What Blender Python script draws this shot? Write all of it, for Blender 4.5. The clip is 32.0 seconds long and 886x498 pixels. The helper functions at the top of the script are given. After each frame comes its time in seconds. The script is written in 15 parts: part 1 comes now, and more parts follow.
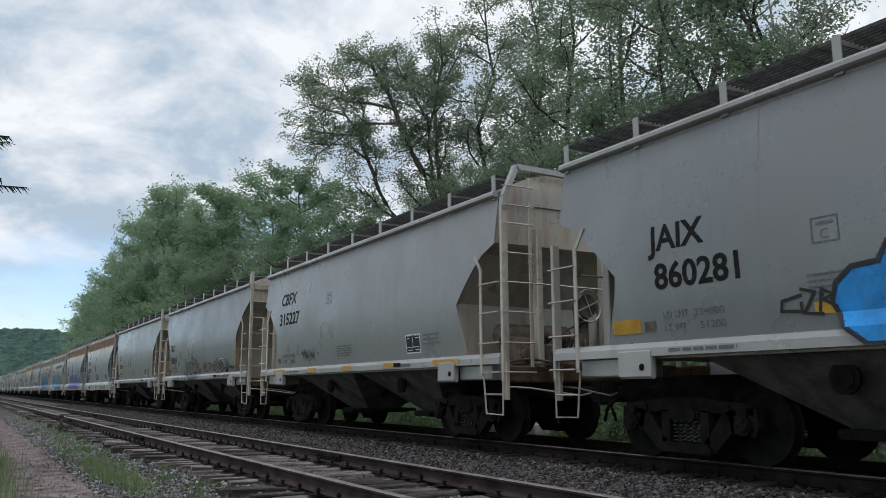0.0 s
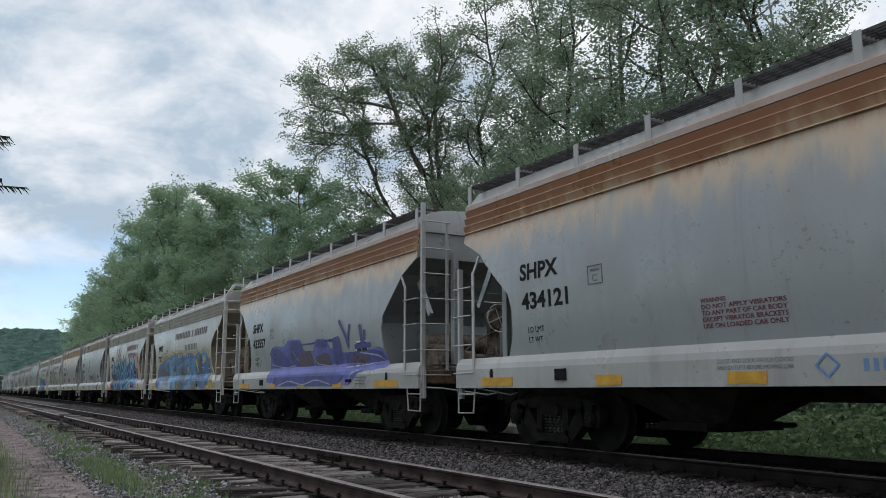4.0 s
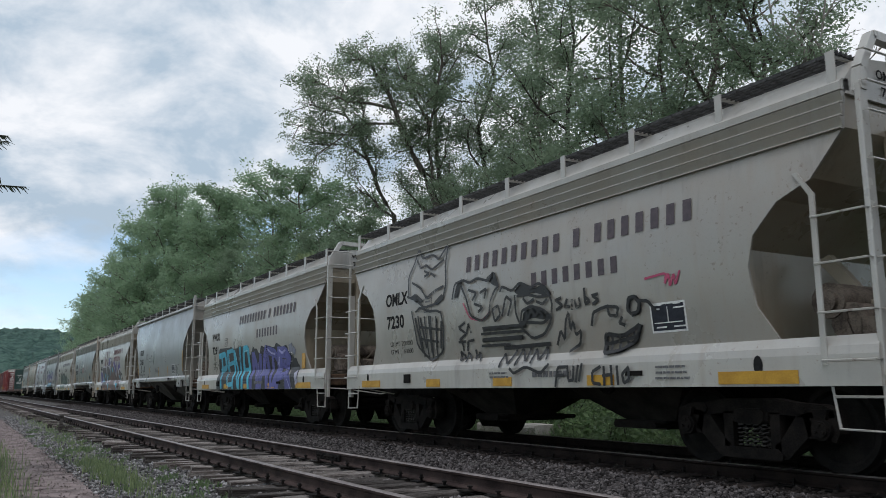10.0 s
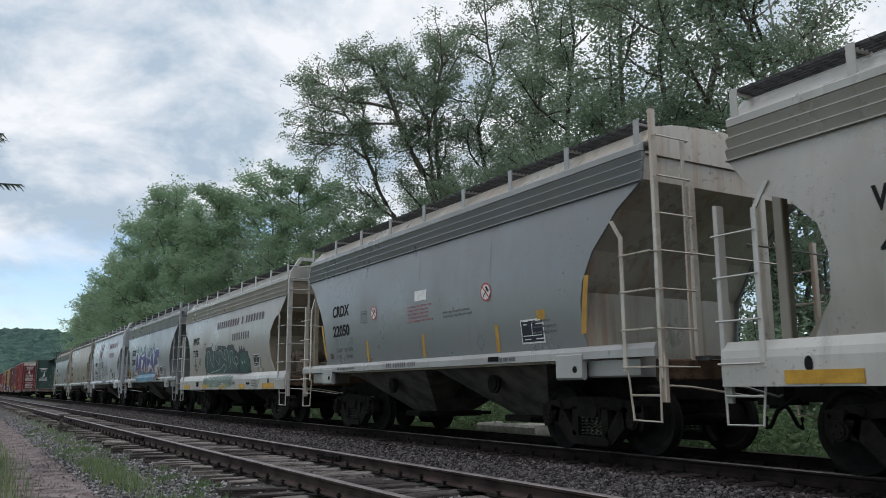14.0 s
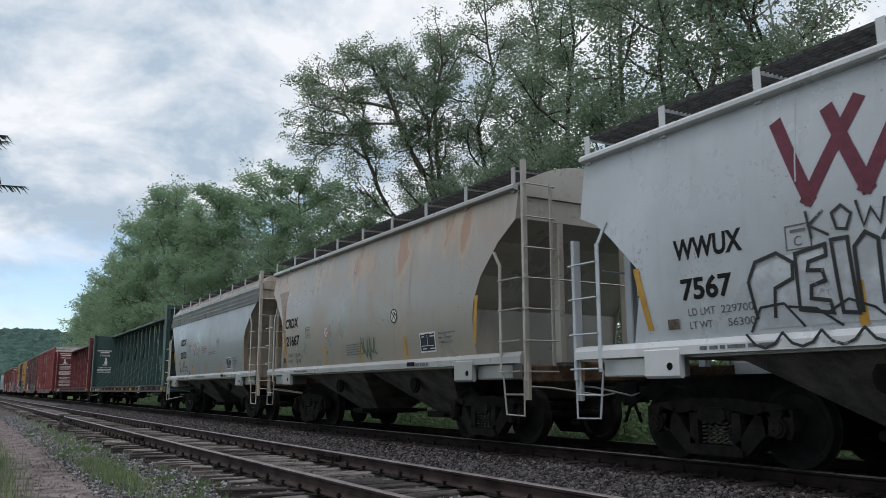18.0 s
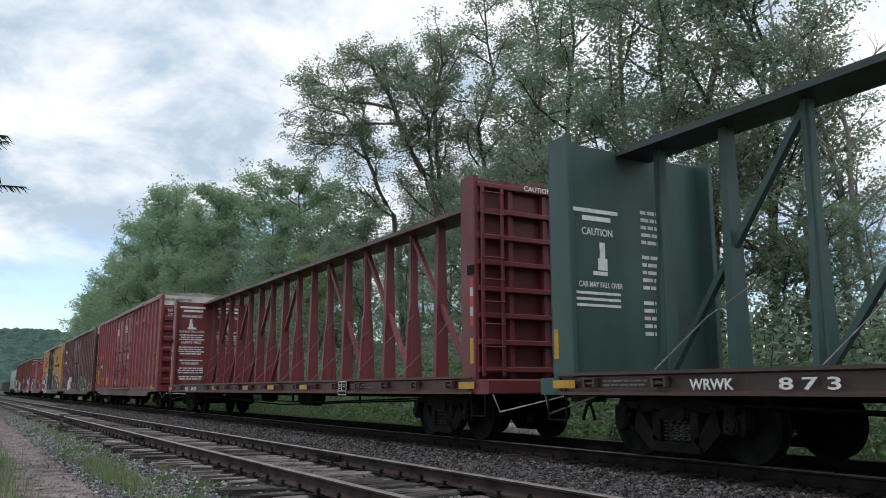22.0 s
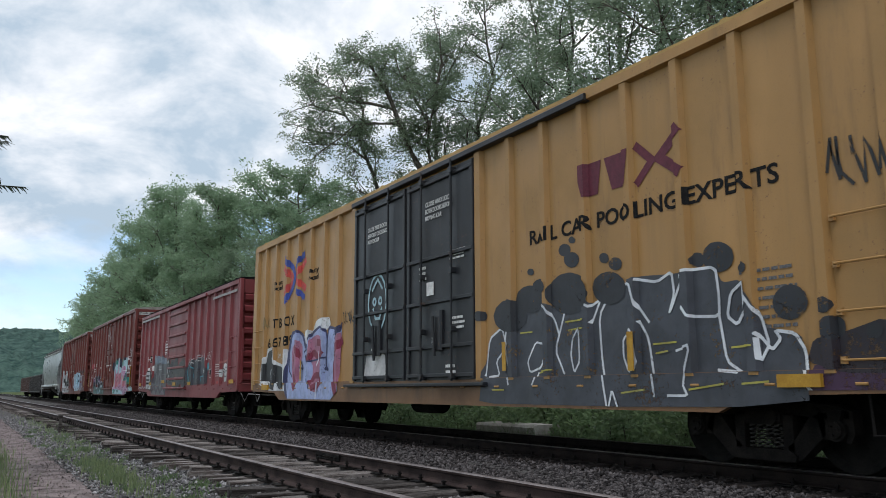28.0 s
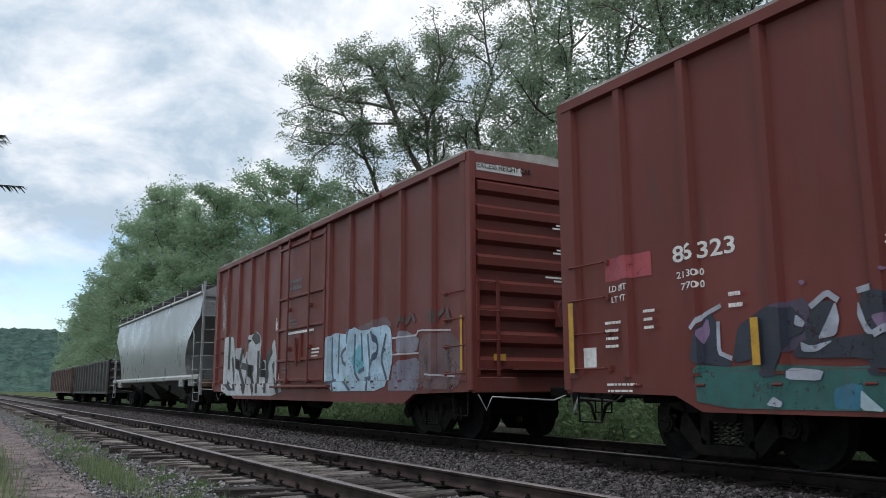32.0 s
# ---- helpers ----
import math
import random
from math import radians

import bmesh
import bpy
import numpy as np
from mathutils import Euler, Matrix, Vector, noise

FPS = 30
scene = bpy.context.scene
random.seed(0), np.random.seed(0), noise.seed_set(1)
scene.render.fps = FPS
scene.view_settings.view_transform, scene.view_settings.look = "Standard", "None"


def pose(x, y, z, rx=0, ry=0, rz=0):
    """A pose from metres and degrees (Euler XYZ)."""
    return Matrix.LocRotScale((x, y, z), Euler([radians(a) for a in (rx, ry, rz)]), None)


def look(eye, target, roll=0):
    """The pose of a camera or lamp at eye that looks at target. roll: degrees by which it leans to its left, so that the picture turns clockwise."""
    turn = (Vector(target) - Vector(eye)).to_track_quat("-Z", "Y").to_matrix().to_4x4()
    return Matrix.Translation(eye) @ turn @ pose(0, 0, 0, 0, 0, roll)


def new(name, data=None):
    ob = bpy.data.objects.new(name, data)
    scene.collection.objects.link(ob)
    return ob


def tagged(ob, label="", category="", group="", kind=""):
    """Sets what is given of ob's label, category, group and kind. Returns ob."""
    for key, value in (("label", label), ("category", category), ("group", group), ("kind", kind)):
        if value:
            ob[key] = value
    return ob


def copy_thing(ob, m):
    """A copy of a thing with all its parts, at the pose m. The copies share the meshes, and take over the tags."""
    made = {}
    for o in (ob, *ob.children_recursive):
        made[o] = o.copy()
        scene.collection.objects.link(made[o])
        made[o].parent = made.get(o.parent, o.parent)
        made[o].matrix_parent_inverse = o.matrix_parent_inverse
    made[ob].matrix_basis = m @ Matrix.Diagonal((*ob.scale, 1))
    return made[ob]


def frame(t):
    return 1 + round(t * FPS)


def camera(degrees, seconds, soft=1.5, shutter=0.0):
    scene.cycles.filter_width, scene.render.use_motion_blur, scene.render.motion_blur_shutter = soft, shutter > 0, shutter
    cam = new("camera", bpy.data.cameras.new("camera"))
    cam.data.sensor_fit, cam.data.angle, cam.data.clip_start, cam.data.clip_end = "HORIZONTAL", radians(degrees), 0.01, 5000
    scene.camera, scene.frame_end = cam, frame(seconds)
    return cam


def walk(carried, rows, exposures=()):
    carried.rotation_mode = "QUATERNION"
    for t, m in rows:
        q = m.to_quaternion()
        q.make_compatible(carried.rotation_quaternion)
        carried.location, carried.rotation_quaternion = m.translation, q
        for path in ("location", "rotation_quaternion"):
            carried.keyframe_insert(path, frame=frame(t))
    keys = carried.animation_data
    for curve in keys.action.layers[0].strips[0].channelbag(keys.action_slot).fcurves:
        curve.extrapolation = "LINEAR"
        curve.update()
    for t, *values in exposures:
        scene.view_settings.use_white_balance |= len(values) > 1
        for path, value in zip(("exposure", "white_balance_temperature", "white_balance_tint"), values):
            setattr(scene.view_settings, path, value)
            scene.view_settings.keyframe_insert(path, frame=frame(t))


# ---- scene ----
# ---------- camera ----------
SPEED = 12.504          # the train's speed in metres a second
TRACK = 8.75            # the main track's centre line
EYE = (0.0, 0.0, 0.88)


def aim(turn=0.0):
    """The camera's pose, turned to the right by some degrees."""
    head = Matrix.Rotation(radians(-turn), 3, "Z") @ Vector((0.49647, 0.85101, 0.17118))
    return look(EYE, Vector(EYE) + head, -0.17)


cam = camera(57.47, 32.0, soft=0.55, shutter=0.03)
walk(cam, [(0, aim()), (14, aim()), (27.4, aim()), (28, aim(0.045)), (31.5, aim(0.045)), (32, aim(0.13))], [(0, 0.0), (19.2, 0.0), (20.6, 0.15), (22, 0.21), (24, 0.19), (28, 0.14), (32, 0.17)])

# ---------- world and sun ----------
world = bpy.data.worlds.new("overcast_sky")
scene.world = world
world.use_nodes = True


def build_world():
    nt = world.node_tree
    n, k = nt.nodes, nt.links
    n.clear()
    out = n.new("ShaderNodeOutputWorld")
    bg = n.new("ShaderNodeBackground")
    sky = n.new("ShaderNodeTexSky")
    sky.sky_type = "NISHITA"
    sky.sun_disc = False
    sky.sun_elevation, sky.sun_rotation = radians(67), radians(-56)
    sky.air_density, sky.dust_density, sky.ozone_density = 1.0, 0.4, 3.0
    co = n.new("ShaderNodeTexCoord")
    # clouds lie on a flat layer overhead, so they close up towards the horizon
    sep = n.new("ShaderNodeSeparateXYZ")
    k.new(co.outputs["Generated"], sep.inputs[0])
    zz = n.new("ShaderNodeMath")
    zz.operation = "ADD"
    zz.inputs[1].default_value = 0.42
    k.new(sep.outputs["Z"], zz.inputs[0])
    dx, dy = n.new("ShaderNodeMath"), n.new("ShaderNodeMath")
    for d, s in ((dx, "X"), (dy, "Y")):
        d.operation = "DIVIDE"
        k.new(sep.outputs[s], d.inputs[0])
        k.new(zz.outputs[0], d.inputs[1])
    comb = n.new("ShaderNodeCombineXYZ")
    k.new(dx.outputs[0], comb.inputs[0])
    k.new(dy.outputs[0], comb.inputs[1])
    big = n.new("ShaderNodeTexNoise")
    big.inputs["Scale"].default_value = 1.9
    big.inputs["Detail"].default_value = 7
    big.inputs["Roughness"].default_value = 0.55
    big.inputs["Distortion"].default_value = 0.35
    k.new(comb.outputs[0], big.inputs["Vector"])
    cover = n.new("ShaderNodeValToRGB")
    cover.color_ramp.elements[0].position = 0.40
    cover.color_ramp.elements[1].position = 0.56
    # the layer is thinner towards the horizon
    thick = n.new("ShaderNodeMath")
    thick.operation = "MULTIPLY_ADD"
    thick.inputs[1].default_value, thick.inputs[2].default_value = 1.5, -0.24
    k.new(sep.outputs["Z"], thick.inputs[0])
    total = n.new("ShaderNodeMath")
    k.new(big.outputs["Fac"], total.inputs[0])
    k.new(thick.outputs[0], total.inputs[1])
    k.new(total.outputs[0], cover.inputs[0])
    low = n.new("ShaderNodeTexNoise")
    low.inputs["Scale"].default_value = 4.2
    low.inputs["Detail"].default_value = 6
    low.inputs["Roughness"].default_value = 0.58
    low.inputs["Distortion"].default_value = 0.2
    off = n.new("ShaderNodeMapping")
    off.inputs["Location"].default_value = (3.7, 1.9, 0.0)
    k.new(comb.outputs[0], off.inputs[0])
    k.new(off.outputs[0], low.inputs["Vector"])
    tone = n.new("ShaderNodeValToRGB")
    e = tone.color_ramp.elements
    e[0].position, e[0].color = 0.40, (0.46, 0.57, 0.69, 1)
    e[1].position, e[1].color = 0.60, (0.915, 0.94, 0.99, 1)
    k.new(low.outputs["Fac"], tone.inputs[0])
    gain = n.new("ShaderNodeVectorMath")
    gain.operation = "SCALE"
    gain.inputs["Scale"].default_value = 0.16
    k.new(sky.outputs[0], gain.inputs[0])
    mix = n.new("ShaderNodeMix")
    mix.data_type = "RGBA"
    k.new(cover.outputs[0], mix.inputs[0])
    k.new(gain.outputs[0], mix.inputs[6])
    k.new(tone.outputs[0], mix.inputs[7])
    k.new(mix.outputs[2], bg.inputs[0])
    bg.inputs[1].default_value = 1.0
    k.new(bg.outputs[0], out.inputs[0])


build_world()
sun = new("sun", bpy.data.lights.new("sun", "SUN"))
sun.data.energy, sun.data.angle, sun.data.color = 1.25, radians(20), (1.0, 0.97, 1.0)
sun.matrix_world = look((-8, -9, 25), (0, 0, 0))
scene.view_settings.exposure = 0.0
# ---------- materials ----------
def nodes_of(name):
    m = bpy.data.materials.new(name)
    m.use_nodes = True
    nt = m.node_tree
    return m, nt, nt.nodes, nt.links, nt.nodes["Principled BSDF"]


def noise_node(n, k, vec, scale, detail=4.0, rough=0.6, stretch=None):
    if stretch:
        mp = n.new("ShaderNodeMapping")
        mp.inputs["Scale"].default_value = stretch
        k.new(vec, mp.inputs[0])
        vec = mp.outputs[0]
    t = n.new("ShaderNodeTexNoise")
    t.inputs["Scale"].default_value = scale
    t.inputs["Detail"].default_value = detail
    t.inputs["Roughness"].default_value = rough
    k.new(vec, t.inputs["Vector"])
    return t.outputs["Fac"]


def ramp_node(n, k, fac, lo, hi, a=0.0, b=1.0):
    r = n.new("ShaderNodeMapRange")
    r.interpolation_type = "SMOOTHSTEP"
    for i, v in zip((1, 2, 3, 4), (lo, hi, a, b)):
        r.inputs[i].default_value = v
    k.new(fac, r.inputs[0])
    return r.outputs[0]


def blend(n, k, fac, a, b):
    x = n.new("ShaderNodeMix")
    x.data_type = "RGBA"
    if isinstance(fac, (int, float)):
        x.inputs[0].default_value = fac
    else:
        k.new(fac, x.inputs[0])
    for i, c in ((6, a), (7, b)):
        if isinstance(c, tuple):
            x.inputs[i].default_value = (*c, 1)
        else:
            k.new(c, x.inputs[i])
    return x.outputs[2]


def bump_node(n, k, b, fac, strength, dist):
    bp = n.new("ShaderNodeBump")
    bp.inputs["Strength"].default_value = strength
    bp.inputs["Distance"].default_value = dist
    k.new(fac, bp.inputs["Height"])
    k.new(bp.outputs[0], b.inputs["Normal"])


def calc(n, k, op, a, b):
    x = n.new("ShaderNodeMath")
    x.operation = op
    for i, v in enumerate((a, b)):
        if isinstance(v, (int, float)):
            x.inputs[i].default_value = v
        else:
            k.new(v, x.inputs[i])
    return x.outputs[0]


def rough_mat(name, a, b, scale=6.0, rough=0.8, metal=0.0, bump=0.3, dist=0.01, fine=60.0, stretch=None, vary=0.0):
    """Two colours mixed by a coarse and a fine grain."""
    m, nt, n, k, bs = nodes_of(name)
    co = n.new("ShaderNodeTexCoord").outputs["Object"]
    c1 = noise_node(n, k, co, scale, 5, 0.6, stretch)
    c2 = noise_node(n, k, co, fine, 3, 0.6, stretch)
    f = calc(n, k, "ADD", calc(n, k, "MULTIPLY", c1, 0.65), calc(n, k, "MULTIPLY", c2, 0.35))
    col = blend(n, k, ramp_node(n, k, f, 0.36, 0.64), a, b)
    if vary:
        oi = n.new("ShaderNodeObjectInfo")
        isl = n.new("ShaderNodeNewGeometry")
        rnd = calc(n, k, "FRACT", calc(n, k, "ADD", oi.outputs["Random"], isl.outputs["Random Per Island"]), 0.0)
        hs = n.new("ShaderNodeHueSaturation")
        k.new(ramp_node(n, k, rnd, 0, 1, 1 - vary, 1 + vary), hs.inputs["Value"])
        k.new(col, hs.inputs["Color"])
        col = hs.outputs[0]
    k.new(col, bs.inputs["Base Color"])
    bs.inputs["Roughness"].default_value, bs.inputs["Metallic"].default_value = rough, metal
    bs.inputs["Specular IOR Level"].default_value = 0.12 if rough >= 0.75 else 0.35
    if bump:
        bump_node(n, k, bs, f, bump, dist)
    return m


def paint(name, col, dirt=(0.16, 0.13, 0.10), grime=0.45, rough=0.31, rust=0.0, rust_z=3.4, rust_col=(0.30, 0.13, 0.045), streak=0.35, drips=0.0, gloss=1.0):
    """Weathered paint on a car: blotches, streaks that run down, and rust below the roof edge."""
    m, nt, n, k, bs = nodes_of(name)
    co = n.new("ShaderNodeTexCoord").outputs["Object"]
    blotch = noise_node(n, k, co, 0.9, 6, 0.62)
    run = noise_node(n, k, co, 5.0, 4, 0.6, (1.0, 1.0, 0.07))
    fine = noise_node(n, k, co, 45, 3, 0.6)
    d = calc(n, k, "MULTIPLY", ramp_node(n, k, blotch, 0.40, 0.75), grime)
    s = calc(n, k, "MULTIPLY", ramp_node(n, k, run, 0.46, 0.72), streak)
    d = calc(n, k, "MAXIMUM", d, s)
    c = blend(n, k, d, col, dirt)
    # broad faded and sooty patches
    fade = noise_node(n, k, co, 0.55, 4, 0.6, (1.0, 1.0, 0.5))
    c = blend(n, k, ramp_node(n, k, fade, 0.50, 0.72, 0, 0.5), c, tuple(min(0.6, v * 1.35 + 0.012) for v in col))
    soot = noise_node(n, k, co, 2.6, 5, 0.65, (1.0, 1.0, 0.16))
    c = blend(n, k, ramp_node(n, k, soot, 0.56, 0.74, 0, streak), c, (0.055, 0.045, 0.040))
    c = blend(n, k, calc(n, k, "MULTIPLY", ramp_node(n, k, fine, 0.55, 0.75), 0.12), c, (0.05, 0.045, 0.04))
    speck = noise_node(n, k, co, 16, 7, 0.72)
    where = noise_node(n, k, co, 1.1, 3, 0.6)
    flake = calc(n, k, "ADD", calc(n, k, "MULTIPLY", speck, 0.8), calc(n, k, "MULTIPLY", where, 0.35))
    c = blend(n, k, ramp_node(n, k, flake, 0.68, 0.73, 0, 0.6), c, (0.11, 0.055, 0.035))
    if rust:
        sep = n.new("ShaderNodeSeparateXYZ")
        k.new(co, sep.inputs[0])
        up = calc(n, k, "MULTIPLY", calc(n, k, "SUBTRACT", sep.outputs["Z"], rust_z), 0.55)
        a = noise_node(n, k, co, 1.6, 5, 0.65, (1.0, 1.0, 0.30))
        b = noise_node(n, k, co, 6.0, 4, 0.65, (1.0, 1.0, 0.12))
        v = calc(n, k, "ADD", up, calc(n, k, "ADD", calc(n, k, "MULTIPLY", a, 0.7), calc(n, k, "MULTIPLY", b, 0.4)))
        pale = ramp_node(n, k, v, 0.52, 0.85, 0, 0.8 * rust)
        deep = ramp_node(n, k, v, 0.72, 0.98, 0, rust)
        c = blend(n, k, pale, c, (0.52, 0.36, 0.20))
        c = blend(n, k, deep, c, rust_col)
    if drips:
        # rust that runs down in separate streaks from the seam under the roof edge
        sp = n.new("ShaderNodeSeparateXYZ")
        k.new(co, sp.inputs[0])
        lower = ramp_node(n, k, sp.outputs["Z"], 2.75, 3.55)
        wide = noise_node(n, k, co, 1.5, 3, 0.55, (1.0, 1.0, 0.10))
        ragged = noise_node(n, k, co, 9.0, 4, 0.7, (1.0, 1.0, 0.5))
        v = calc(n, k, "ADD", calc(n, k, "ADD", calc(n, k, "MULTIPLY", wide, 0.85), calc(n, k, "MULTIPLY", ragged, 0.22)), calc(n, k, "MULTIPLY", lower, 0.17))
        c = blend(n, k, ramp_node(n, k, v, 0.66, 0.76, 0, 0.55 * drips), c, (0.46, 0.30, 0.16))
        c = blend(n, k, ramp_node(n, k, v, 0.735, 0.79, 0, drips), c, (0.24, 0.085, 0.022))
    k.new(c, bs.inputs["Base Color"])
    k.new(ramp_node(n, k, blotch, 0.3, 0.8, rough - 0.06, rough + 0.16), bs.inputs["Roughness"])
    bs.inputs["Specular IOR Level"].default_value = gloss
    bump_node(n, k, bs, noise_node(n, k, co, 1.3, 2, 0.5), 0.12, 0.03)
    return m


def leaf_mat(name, a, b, thin=0.35):
    m, nt, n, k, bs = nodes_of(name)
    isl = n.new("ShaderNodeNewGeometry").outputs["Random Per Island"]
    col = blend(n, k, isl, a, b)
    k.new(col, bs.inputs["Base Color"])
    bs.inputs["Roughness"].default_value = 0.55
    bs.inputs["Specular IOR Level"].default_value = 0.3
    tr = n.new("ShaderNodeBsdfTranslucent")
    k.new(blend(n, k, 0.55, col, (0.36, 0.45, 0.31)), tr.inputs[0])
    mx = n.new("ShaderNodeMixShader")
    mx.inputs[0].default_value = thin
    k.new(bs.outputs[0], mx.inputs[1])
    k.new(tr.outputs[0], mx.inputs[2])
    k.new(mx.outputs[0], n["Material Output"].inputs[0])
    return m


# two near-black steels, mostly for parts below the car floors
STEEL_DARK = rough_mat("near_black_steel", (0.005, 0.005, 0.005), (0.014, 0.013, 0.012), 5, 0.9, 0.0, 0.3, 0.01)
STEEL_BLACKISH = rough_mat("near_black_truck_steel", (0.006, 0.0055, 0.0055), (0.021, 0.018, 0.016), 4, 0.9, 0.0, 0.35, 0.01)
RAIL_RUST = rough_mat("rusted_rail_web", (0.020, 0.014, 0.013), (0.060, 0.042, 0.038), 3, 0.8, 0.0, 0.3, 0.005)
# light caught by the coils is put into this paler steel colour
SPRING_STEEL = rough_mat("lit_spring_steel", (0.020, 0.018, 0.017), (0.060, 0.054, 0.050), 8, 0.6, 0.3, 0.1, 0.005)
RAIL_DARK = rough_mat("dark_rail_web", (0.007, 0.0055, 0.005), (0.022, 0.016, 0.014), 3, 0.9, 0.0, 0.3, 0.005)
RAIL_TOP = rough_mat("worn_rail_head", (0.16, 0.14, 0.13), (0.30, 0.28, 0.27), 3, 0.38, 0.7, 0.1, 0.002)
TIE_WOOD = rough_mat("weathered_sleeper_wood", (0.036, 0.029, 0.026), (0.240, 0.218, 0.203), 3, 0.9, 0.0, 0.8, 0.03, 34, (0.6, 6, 6), 0.6)
# main line sleepers: the train's shade is put into the wood colour
TIE_DARK = rough_mat("train_shaded_sleeper_wood", (0.012, 0.010, 0.010), (0.045, 0.036, 0.032), 3, 0.9, 0.0, 0.6, 0.02, 30, (0.6, 6, 6), 0.25)
STONE = rough_mat("grey_ballast_stone", (0.058, 0.056, 0.057), (0.250, 0.245, 0.243), 9, 0.9, 0.0, 0.4, 0.01, 60, None, 0.6)
STONE_MID = rough_mat("brownish_ballast_stone", (0.036, 0.033, 0.032), (0.200, 0.187, 0.182), 9, 0.9, 0.0, 0.4, 0.01, 60, None, 0.6)
STONE_BED = rough_mat("dark_brownish_ballast_stone", (0.020, 0.018, 0.018), (0.110, 0.100, 0.099), 9, 0.9, 0.0, 0.4, 0.01, 60, None, 0.6)
# stones below the train, with its shade in their colour
STONE_DARK = rough_mat("train_shaded_ballast_stone", (0.016, 0.014, 0.013), (0.060, 0.050, 0.046), 9, 0.9, 0.0, 0.4, 0.01, 60, None, 0.35)
PATH = rough_mat("brown_gravel_path", (0.090, 0.073, 0.070), (0.285, 0.235, 0.226), 3, 0.95, 0.0, 0.9, 0.03, 45, None, 0.3)
SOIL = rough_mat("ballast_bed", (0.030, 0.028, 0.027), (0.14, 0.134, 0.128), 30, 0.95, 0.0, 0.8, 0.03, 90)
# bed below the train, its colour darkened to stand for shade
SOIL_DARK = rough_mat("train_shaded_ballast_bed", (0.012, 0.010, 0.010), (0.042, 0.035, 0.032), 30, 0.95, 0.0, 0.8, 0.03, 90)
EARTH = rough_mat("grassy_earth", (0.035, 0.055, 0.015), (0.09, 0.11, 0.035), 1.2, 0.95, 0.0, 0.6, 0.05, 14)
BARK = rough_mat("grey_bark", (0.070, 0.060, 0.050), (0.18, 0.165, 0.145), 7, 0.9, 0.0, 0.7, 0.02, 30, (3, 3, 0.6))
BARK_PALE = rough_mat("pale_dead_wood", (0.16, 0.145, 0.13), (0.30, 0.28, 0.26), 7, 0.9, 0.0, 0.5, 0.02, 30, (3, 3, 0.6))
BARK_DARK = rough_mat("dark_bark", (0.035, 0.031, 0.027), (0.10, 0.09, 0.08), 7, 0.9, 0.0, 0.7, 0.02, 30, (3, 3, 0.6))
CONCRETE = rough_mat("weathered_concrete", (0.22, 0.21, 0.19), (0.40, 0.38, 0.35), 4, 0.9, 0.0, 0.3, 0.01)
LEAF_A = leaf_mat("green_leaves", (0.105, 0.155, 0.100), (0.225, 0.290, 0.195), 0.54)
LEAF_A2 = leaf_mat("mid_green_leaves", (0.120, 0.180, 0.118), (0.230, 0.305, 0.205), 0.54)
LEAF_B = leaf_mat("dark_green_leaves", (0.075, 0.115, 0.080), (0.170, 0.222, 0.150), 0.5)
LEAF_B2 = leaf_mat("deep_green_leaves", (0.120, 0.205, 0.120), (0.225, 0.330, 0.195), 0.56)
LEAF_C = leaf_mat("bright_shrub_leaves", (0.070, 0.130, 0.050), (0.145, 0.215, 0.090), 0.42)
LEAF_D = leaf_mat("yellowish_green_leaves", (0.150, 0.200, 0.080), (0.270, 0.320, 0.140), 0.52)
# far foliage: distance haze is mixed into these pale leaf colours
LEAF_FAR = leaf_mat("far_leaves_haze_in_colour", (0.185, 0.300, 0.180), (0.310, 0.435, 0.275), 0.58)
SPRUCE = leaf_mat("spruce_needles", (0.010, 0.022, 0.012), (0.028, 0.048, 0.022), 0.1)
GRASS = leaf_mat("grass_blades", (0.034, 0.070, 0.018), (0.085, 0.130, 0.038), 0.35)
GRASS_DRY = leaf_mat("dusty_verge_grass", (0.085, 0.125, 0.04), (0.18, 0.22, 0.08), 0.42)
FAR_HILL = rough_mat("far_wooded_hill", (0.016, 0.042, 0.038), (0.070, 0.120, 0.095), 0.09, 1.0, 0.0, 0.8, 3.0, 0.3)
YELLOW = rough_mat("yellow_reflector", (0.36, 0.19, 0.02), (0.50, 0.29, 0.035), 5, 0.5, 0, 0.05)
AMBER = rough_mat("faded_reflector_strip", (0.36, 0.19, 0.03), (0.50, 0.29, 0.06), 5, 0.5, 0, 0.05)
BLACK = rough_mat("black_stencil_paint", (0.008, 0.008, 0.009), (0.022, 0.022, 0.022), 20, 0.8, 0, 0)
WHITE = rough_mat("white_stencil_paint", (0.55, 0.55, 0.54), (0.75, 0.75, 0.73), 12, 0.55, 0, 0)
MAROON = rough_mat("maroon_stencil_paint", (0.085, 0.015, 0.028), (0.13, 0.024, 0.042), 10, 0.55, 0, 0)
RED = rough_mat("red_spray_paint", (0.35, 0.03, 0.03), (0.45, 0.05, 0.045), 6, 0.5, 0, 0)
GREY_TEXT = rough_mat("faded_grey_stencil", (0.07, 0.07, 0.075), (0.15, 0.15, 0.155), 30, 0.6, 0, 0)
PANEL_BLUE = rough_mat("blue_black_panel_paint", (0.008, 0.010, 0.018), (0.020, 0.024, 0.036), 20, 0.6, 0, 0)
SPRAY = {}


